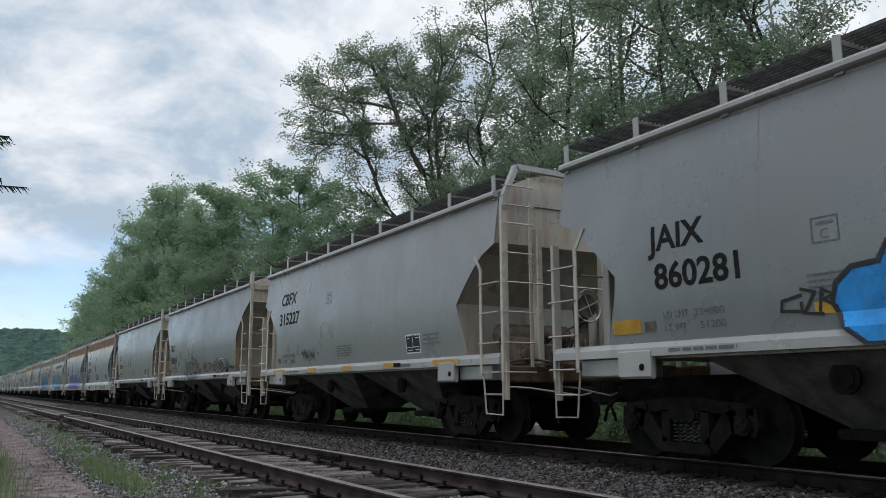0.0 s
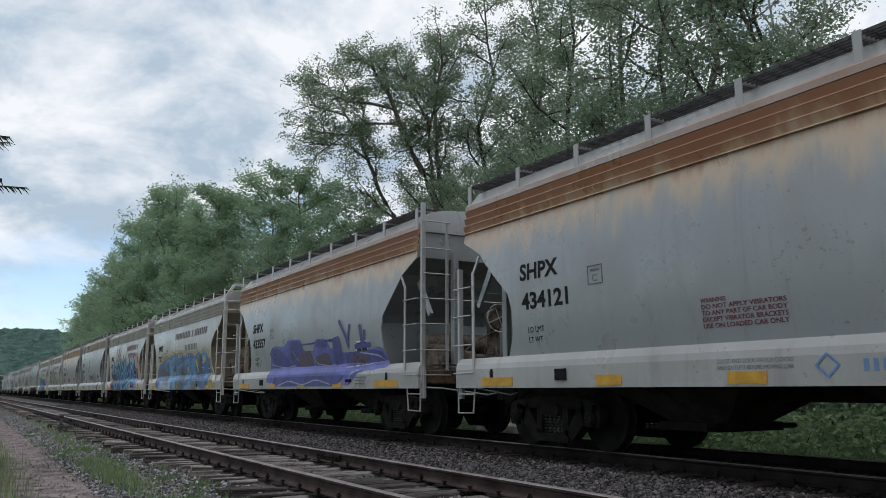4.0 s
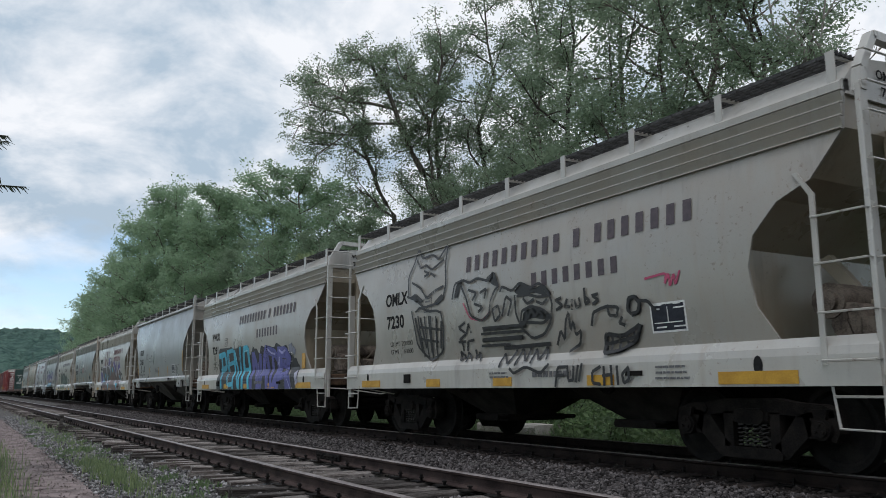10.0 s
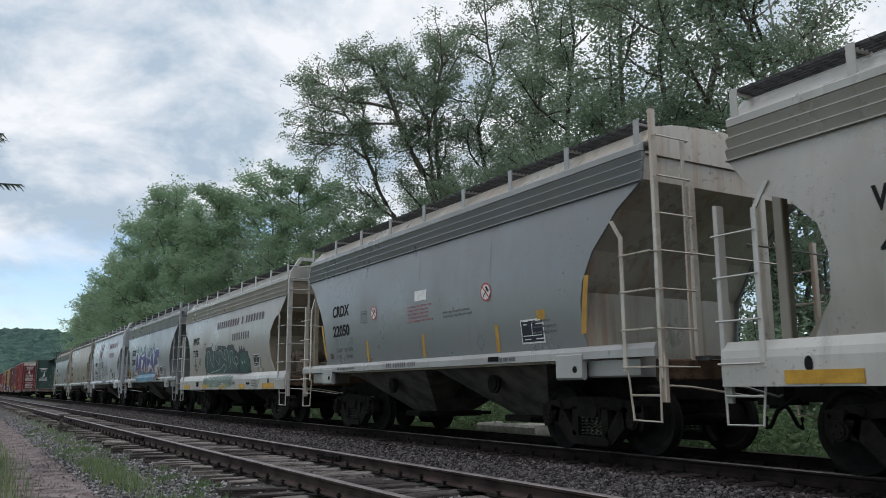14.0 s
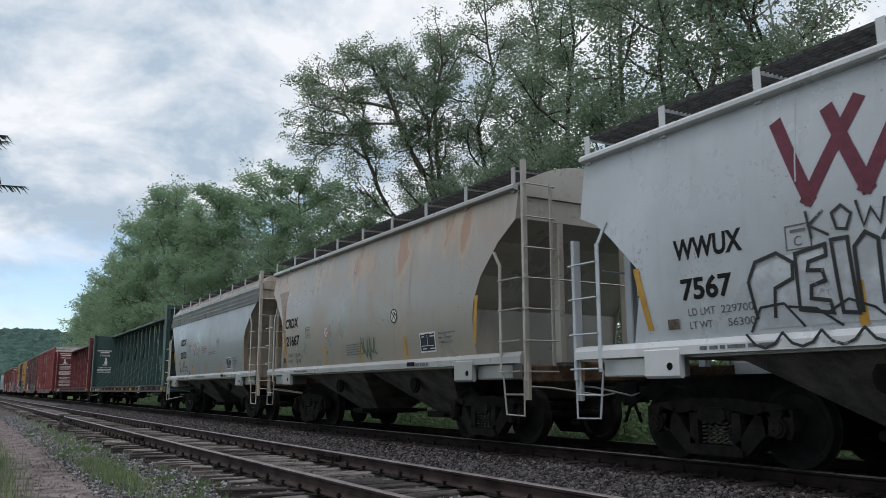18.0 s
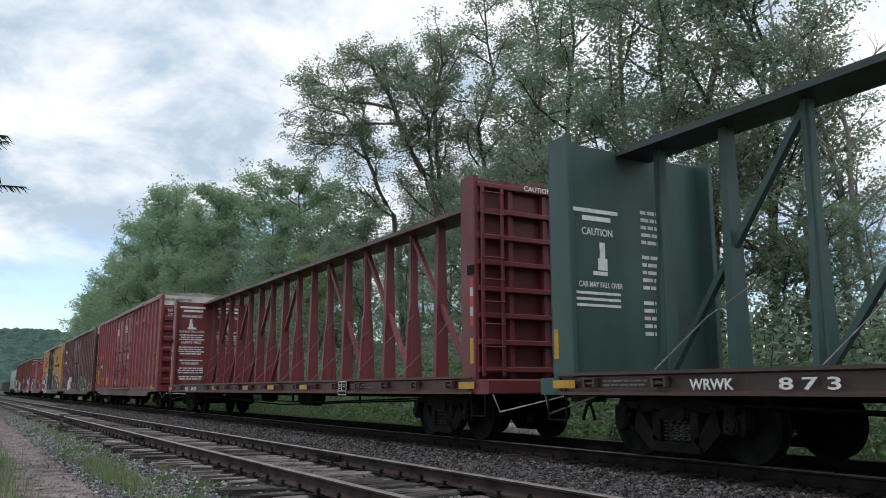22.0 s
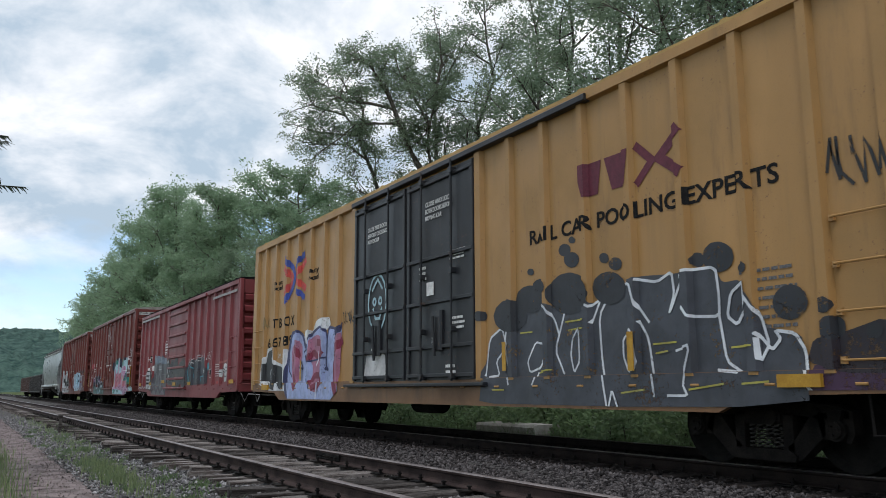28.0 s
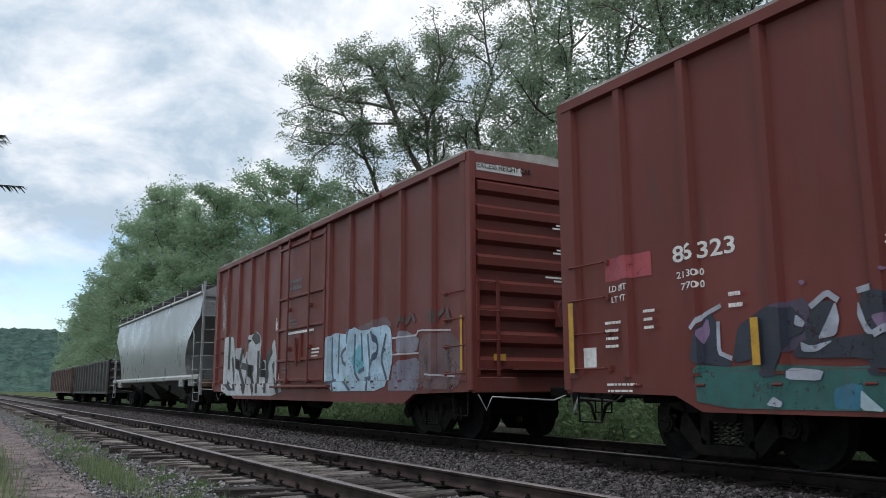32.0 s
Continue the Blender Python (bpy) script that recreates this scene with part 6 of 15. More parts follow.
def arc(cy, cz, r, a0, a1, n=9, rz=None):
    return [(cy + r * math.cos(math.radians(a0 + (a1 - a0) * i / n)), cz + (rz or r) * math.sin(math.radians(a0 + (a1 - a0) * i / n))) for i in range(n + 1)]


# loose forms of a sprayed piece: hooks, waves, wedges, arrows
STROKES = [[arc(0.5, 0.55, 0.45, 200, -60), [(0.1, 0.05), (0.5, 0.3), (0.95, 0.0)]], [[(0.0, 0.75), (0.35, 1.0), (0.3, 0.35), (0.75, 0.6), (0.7, 0.0)], [(0.55, 0.9), (1.0, 0.8)]],
           [arc(0.3, 0.7, 0.3, 30, 300), [(0.35, 0.42), (0.9, 0.35), (0.6, 0.0)], [(0.7, 1.0), (0.95, 0.7)]], [[(0.1, 0.0), (0.25, 0.6), (0.0, 0.9), (0.55, 1.05), (0.95, 0.75)], arc(0.65, 0.3, 0.3, 100, -170)],
           [arc(0.25, 0.5, 0.25, 180, 0, 8, 0.5), arc(0.75, 0.5, 0.25, 180, 0, 8, 0.45), [(0.0, 0.5), (0.05, 0.0)], [(1.0, 0.5), (0.95, 0.05)]], [[(0.0, 0.3), (0.6, 0.15), (0.5, 0.6), (1.0, 0.45)], [(0.15, 1.0), (0.45, 0.75), (0.9, 1.0)]],
           [arc(0.5, 0.25, 0.42, 10, -190), [(0.15, 0.55), (0.5, 1.05), (0.8, 0.6)]]]


def paint_layers(car, name, layers, surface, label="", weld=False, mist=False):
    """One painted form of several colours: (polygons, colour, lift) from back to front."""
    fx, cuts, axis, low = surface
    ax = axis - 1
    s, mats = Shape(), []
    for polys, colour, lift in layers:
        m = spray(*colour, mist)
        if m not in mats:
            mats.append(m)
        for n, poly in enumerate(polys):
            poly = clip(poly, 1, low(sum(p[0] for p in poly) / len(poly)), 9.0)
            if len(poly) < 3:
                continue
            lo, hi = min(p[ax] for p in poly), max(p[ax] for p in poly)
            edges = [lo - 1e-3] + [c for c in cuts if lo < c < hi] + [hi + 1e-3]
            for c0, c1 in zip(edges, edges[1:]):
                piece = clip(poly, ax, c0, c1) if len(edges) > 2 else poly
                if len(piece) < 3:
                    continue
                zz = sum(k[1] for k in piece) / len(piece)
                v = []
                for p in piece:
                    x = fx(min(max(p[0], c0 + 1e-4), c1 - 1e-4), zz) if ax == 0 else fx(p[0], min(max(p[1], c0 + 1e-4), c1 - 1e-4))
                    v.append((-x - lift - 0.00006 * n, p[0], p[1]))
                s.add(v, [tuple(range(len(v)))], mats.index(m))
    if s.v:
        me = s.mesh(name, mats)
        if weld:
            bm = bmesh.new()
            bm.from_mesh(me)
            bmesh.ops.remove_doubles(bm, verts=bm.verts, dist=0.0008)
            bm.to_mesh(me)
            bm.free()
        return part(name, me, car, label)


def mural(car, surface, y0, y1, z0, z1, letters_n, fills, line, seed, cloud=None, glow=None, thick=0.30, rim=0.07, shade=None, dip=0.1, halo=None, lift=0.010):
    """A spray-painted piece: letter-like forms, each over the last, from y0 (rear) to y1 (front)."""
    rng = random.Random(seed)
    w = (y0 - y1) / letters_n
    back, forms = [], []
    kinds = []
    for i in range(letters_n):
        pick = rng.choice([q for q in range(len(STROKES)) if q not in kinds[-3:]])
        kinds.append(pick)
        a, b = y0 - i * w + 0.04 * w, y0 - (i + 1) * w - 0.06 * w
        lo, hi = z0 + rng.uniform(0, dip), z1 - rng.uniform(0, 2.2 * dip)
        layers, deep, rimmed = [], [], []
        for q, poly in enumerate(STROKES[pick]):
            j = 0.05 if len(poly) < 7 else 0.012
            pts = [(a + (b - a) * (u + rng.uniform(-j, j)), lo + (hi - lo) * (v + rng.uniform(-j, j))) for u, v in poly]
            t = min(thick, 0.42) * w * rng.uniform(0.75, 1.0)
            c = fills[(i + q + rng.randrange(2)) % len(fills)]
            layers.append((ribbon(pts, t + 2 * rim), line, lift))
            layers.append((ribbon(pts, t), c, lift + 0.0008))
            if glow:
                shine = []
                for p, r in zip(pts, pts[1:]):
                    dy, dz = r[0] - p[0], r[1] - p[1]
                    n = math.hypot(dy, dz) or 1
                    off = (-dz / n * 0.32 * t, dy / n * 0.32 * t)
                    shine += ribbon([(p[0] + off[0], p[1] + off[1]), (r[0] + off[0], r[1] + off[1])], 0.028)
                layers.append((shine, glow, lift + 0.0016))
            if len(fills) > 1 and rng.random() < 0.6:
                m = pts[len(pts) // 2]
                layers.append(([round_blob(m[0] + rng.uniform(-0.1, 0.1), m[1] + rng.uniform(-0.1, 0.1), rng.uniform(0.03, 0.07), 8) for k in range(4)], fills[(i + 1) % len(fills)], lift + 0.0020))
            deep += ribbon([(p[0] - 0.10, p[1] - 0.07) for p in pts], t + 2 * rim)
            rimmed += ribbon([(p[0] - 0.04, p[1] - 0.03) for p in pts], t + 2 * rim + 0.14)
            lift += 0.0026
        under = []
        if halo:
            under.append((rimmed, halo, 0.0060))
        if shade:
            under.append((deep, shade, 0.0078))
        forms.append(under + layers)
        for k in range(2):
            back.append(round_blob(a + (b - a) * rng.random(), hi - rng.uniform(-0.15, 0.5) * (hi - lo) * 0.4, w * rng.uniform(0.22, 0.42), 22, None, rng))
    if cloud:
        back += [[(y0, z0), (y1, z0), (y1, (z0 + z1) / 2), (y0, (z0 + z1) / 2)]]
        tagged(on_side(car, "graffiti_cloud", back, spray(*cloud), surface, 0.0025, "sprayed colour cloud behind graffiti"), kind="stuff")
    for layers in forms:
        paint_layers(car, "graffiti_letter", layers, surface, "spray-painted graffiti form with outlines")


def tag(car, surface, y0, y1, z0, z1, colour, seed, width=0.035, loops=9):
    """A quick scrawl of one line."""
    rng = random.Random(seed)
    polys = []
    y = y0
    step = (y0 - y1) / loops
    last = (y, rng.uniform(z0, z1))
    for i in range(loops):
        up = (last[0] - step * rng.uniform(-0.1, 0.5), z1 - rng.uniform(0, 0.3) * (z1 - z0))
        mid = (up[0] - step * rng.uniform(0.1, 0.5), z0 + rng.uniform(0.2, 0.6) * (z1 - z0))
        dn = (y0 - (i + 1) * step, z0 + rng.uniform(0, 0.3) * (z1 - z0))
        polys += ribbon([last, up, mid, dn], width)
        if rng.random() < 0.5:
            last = (dn[0] - step * 0.15, z0 + rng.uniform(0.2, 0.9) * (z1 - z0))
        else:
            last = dn
    on_side(car, "graffiti_tag", polys, spray(*colour), surface, 0.008, "scrawled one-line graffiti tag")


def strokes(car, surface, lines, colour, width, name="graffiti_tag", label="", lift=0.012):
    polys = []
    for ln in lines:
        polys += ribbon(ln, width)
    on_side(car, name, polys, spray(*colour), surface, lift, label)


def circle(y, z, r, n=18):
    return [(y + r * math.cos(2 * math.pi * i / n), z + r * math.sin(2 * math.pi * i / n)) for i in range(n + 1)]


def block_word(car, surface, counts, y0, y1, z0, z1, mat, name="company_name"):
    """A company name as a row of plain upright blocks, word by word."""
    units = sum(counts) + 0.7 * (len(counts) - 1)
    w = (y0 - y1) / units
    polys = []
    y = y0
    for c in counts:
        for i in range(c):
            a, b = y - 0.20 * w, y - 0.70 * w
            polys.append([(a, z0), (b, z0), (b, z1), (a, z1)])
            y -= w
        y -= 0.7 * w
    on_side(car, name, polys, mat, surface, 0.005, "company name as plain coloured blocks")


def crossed_disc(car, surface, y, z, r, ring):
    """A no-hammering sign: white disc, ring and two crossed strokes."""
    on_side(car, "sign_disc", [circle(y, z, r)[:-1]], WHITE, surface, 0.006)
    polys = ribbon(circle(y, z, r * 0.92), r * 0.16)
    on_side(car, "sign_ring", polys, ring, surface, 0.009)
    on_side(car, "sign_hammer", ribbon([(y + r * 0.5, z - r * 0.5), (y - r * 0.35, z + r * 0.35)], r * 0.13) + ribbon([(y - r * 0.12, z + r * 0.5), (y - r * 0.5, z + r * 0.1)], r * 0.24), BLACK, surface, 0.0105)
    on_side(car, "sign_slash", ribbon([(y + r * 0.55, z + r * 0.55), (y - r * 0.55, z - r * 0.55)], r * 0.15), ring, surface, 0.0135)


def logo_w(car, surface, y0, y1, z0, z1, mat, width=0.09):
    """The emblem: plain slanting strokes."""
    h = z1 - z0
    w = y0 - y1
    L = [[(y0, z1), (y0 - 0.25 * w, z0 + 0.02 * h)], [(y0 - 0.25 * w, z0), (y0 - 0.62 * w, z1)], [(y0 - 0.42 * w, z1 * 0.98 + 0.02 * z0), (y0 - 0.68 * w, z0)], [(y0 - 0.68 * w, z0), (y1, z1)]]
    for i, ln in enumerate(L):
        on_side(car, "emblem_stroke", ribbon(ln, width), mat, surface, 0.0045 + 0.002 * i, "slanting maroon emblem stroke")


def hopper_marks(car, deep, code, number, seed, ink=None, strips=True, limit="", weight="", warn=True, sill=True, size=0.235, code_at=(4.12, 2.50, 0.92), num_at=None, plate=(2.56, 2.26), warning=False, panel_y=-2.70, strip_at=(1.88, -0.05, -1.92)):
    """What every hopper carries: reporting mark, limits, plate box, test panel, reflectors."""
    rng = random.Random(seed)
    ink = ink or BLACK
    sf = hopper_surface(deep)
    X = lambda z: sf[0](0, z) + 0.003
    side = lambda z: sf[0](0, z)
    num_at = num_at or (code_at[0] - 0.03, 2.06, 0.182 * len(number))
    ly = code_at[0] - 0.12
    side_text(car, code, code_at[0], code_at[1], size, ink, side, 0.010, code_at[2])
    side_text(car, number, num_at[0], num_at[1], size, ink, side, 0.010, num_at[2])
    side_text(car, "LD LMT", ly, 1.71, 0.085, GREY_TEXT if not deep else ink, side, 0.0, 0.40)
    side_text(car, "LT WT", ly, 1.56, 0.085, GREY_TEXT if not deep else ink, side, 0.0, 0.34)
    if limit:
        side_text(car, limit, ly - 0.48, 1.71, 0.085, GREY_TEXT if not deep else ink, side, 0.0, 0.44)
        side_text(car, weight, ly - 0.55, 1.56, 0.085, GREY_TEXT if not deep else ink, side, 0.0, 0.37)
    py, pz = plate
    frame_box(car, py, pz, 0.30, 0.26, GREY_TEXT, X(pz + 0.15), 0.015)
    side_text(car, "C", py - 0.09, pz + 0.04, 0.10, GREY_TEXT, side)
    side_bars(car, [(py - 0.06, py - 0.24, pz + 0.18, pz + 0.21)], GREY_TEXT, X(pz + 0.15))
    # black test panel with a white rim
    y, z, w, h = (panel_y - 0.44 if deep else panel_y - 0.07), 1.57, 0.52, 0.31
    quad = lambda a, b, c, d: [(a, c), (b, c), (b, d), (a, d)]
    on_side(car, "test_panel", [quad(y + 0.025, y - w - 0.025, z - 0.025, z + h + 0.025)], WHITE, sf, 0.003)
    on_side(car, "test_panel_face", [quad(y, y - w, z, z + h)], PANEL_BLUE, sf, 0.006)
    grid = [quad(y - 0.03, y - w + 0.03, z + 0.085, z + 0.098), quad(y - w * 0.49, y - w * 0.515, z + 0.1, z + h - 0.03)]
    grid += [quad(y - p, y - p - q, z + v, z + v + 0.018) for p, q, v in ((0.05, 0.13, 0.30), (0.05, 0.09, 0.25), (0.36, 0.12, 0.30), (0.36, 0.18, 0.25), (0.06, 0.16, 0.03), (0.34, 0.20, 0.03))]
    tagged(on_side(car, "test_panel_grid", grid, WHITE, sf, 0.009), kind="stuff")
    if warning:
        for i, line in enumerate(("WARNING", "DO NOT APPLY VIBRATORS", "TO ANY PART OF CAR BODY", "EXCEPT VIBRATOR BRACKETS", "USE ON LOADED CAR ONLY")):
            side_text(car, line, 0.66, 1.84 - 0.072 * i, 0.052, MAROON, side, 0.001, 0.36 if i == 0 else 1.13, "", 1.0, "warning_text")
        for i, line in enumerate(("CLOSE AND LOCK HATCH COVERS", "AND OUTLETS BEFORE MOVING CAR")):
            side_text(car, line, 0.44, 1.15 - 0.07 * i, 0.045, GREY_TEXT, 1.612, 0.0, 0.97, "", 1.0, "hatch_text")
        strokes(car, sf, [[(-0.78, 1.10), (-0.90, 1.21), (-1.02, 1.10), (-0.90, 0.99), (-0.78, 1.10)]], (0.10, 0.20, 0.42), 0.022, "emblem", "blue outlined diamond emblem", 0.008)
        block_word(car, sf, (6, 4), -1.25, -2.25, 1.04, 1.15, spray(0.12, 0.24, 0.46))
    if warn and not warning:
        side_bars(car, lines_of(0.66, 1.88, 0.95, 0.26, 5, rng, 0.45), MAROON if deep else GREY_TEXT, X(1.72))
    if not deep:
        side_bars(car, lines_of(-3.42, 1.93, 0.62, 0.24, 3, rng, 0.32), GREY_TEXT, X(1.8))
    if strips:
        for yy, zz in ((4.62, 1.58), *((q, 1.46) for q in strip_at), (-4.55, 1.62)):
            hgt = 0.78 if abs(yy) > 4 else 0.42
            on_side(car, "reflector_strip", [[(yy, zz), (yy - 0.10, zz), (yy - 0.10 + (0.16 if yy > 4 else -0.16 if yy < -4 else 0), zz + hgt), (yy + (0.16 if yy > 4 else -0.16 if yy < -4 else 0), zz + hgt)]], AMBER, sf, 0.006, "faded amber reflector strip")
    if sill:
        if deep:
            for yy, w in ((5.2, 0.85), (2.45, 0.48), (0.30, 0.50), (-1.95, 0.52), (-4.15, 1.0)):
                panel(car, "reflector_plate", yy, yy - w, 0.925, 1.06, YELLOW, 1.617, 0.006, "yellow reflector plate")
            side_bars(car, lines_of(-3.2, 1.19, 0.55, 0.2, 3, rng, 0.4) + ([] if warning else lines_of(0.4, 1.17, 0.6, 0.12, 2, rng, 0.5) + lines_of(-0.7, 1.14, 1.0, 0.09, 1, rng, 0.9)), GREY_TEXT, 1.62)
            panel(car, "card_holder", 3.3, 3.06, 1.0, 1.16, STEEL_DARK, 1.617, 0.02)
            panel(car, "card_holder", -2.7, -2.98, 1.04, 1.10, STEEL_DARK, 1.617, 0.02)
            on_side(car, "jacking_hole", [round_blob(-4.68, 1.12, 0.06, 12, 0.10)], BLACK, sf, 0.006)
            on_side(car, "jacking_hole", [round_blob(4.92, 1.12, 0.05, 12, 0.08)], BLACK, sf, 0.006)
        else:
            side_bars(car, lines_of(3.8, 1.36, 1.1, 0.05, 1, rng, 0.8) + lines_of(-2.3, 1.37, 0.9, 0.07, 1, rng, 0.8), GREY_TEXT, 1.617)
            panel(car, "card_holder", code_at[0] + 0.20, code_at[0] + 0.02, 1.57, 1.69, GEAR, X(1.6) - 0.004, 0.012)
            panel(car, "card_holder", -2.35, -2.62, 1.31, 1.38, STEEL_DARK, 1.617, 0.015)
    return sf
# ---------- graffiti pieces ----------
def rounded(pts, closed):
    """A line or outline with its corners cut once, as a spray can leaves them."""
    out = []
    n = len(pts)
    for i in range(n if closed else n - 1):
        p, q = pts[i], pts[(i + 1) % n]
        out += [(p[0] * 0.86 + q[0] * 0.14, p[1] * 0.86 + q[1] * 0.14), (p[0] * 0.14 + q[0] * 0.86, p[1] * 0.14 + q[1] * 0.86)]
    return out if closed else [pts[0]] + out[1:-1] + [pts[-1]]


def piece(car, surface, label, lift, items, mist=False):
    """Sprayed shapes from back to front: (colour, line width or 0 for a filled shape, outline)."""
    thin = []
    for colour, width, pts in items:
        loop = width == 0 or math.dist(pts[0], pts[-1]) < 0.02
        line = rounded(pts[:-1] if width and loop else pts, loop) if len(pts) > 2 else pts
        polys = ribbon(line + line[:1] if loop else line, width) if width else [line]
        if surface[2] == 1:
            polys = [q for p in polys for q in (clip(p, 1, 0.0, 1.056), clip(p, 1, 1.056, 9.0)) if q]
        if 0 < width <= 0.05:
            thin.append((polys, colour, lift))
        else:
            ob = paint_layers(car, "graffiti_shape", [(polys, colour, lift)], surface, label, not width, mist)
            if ob and width and len(polys) > 1:
                ob["kind"] = "stuff"
        lift += 0.0007
    if thin:
        tagged(paint_layers(car, "graffiti_line", thin, surface, "thin sprayed lines"), kind="stuff")



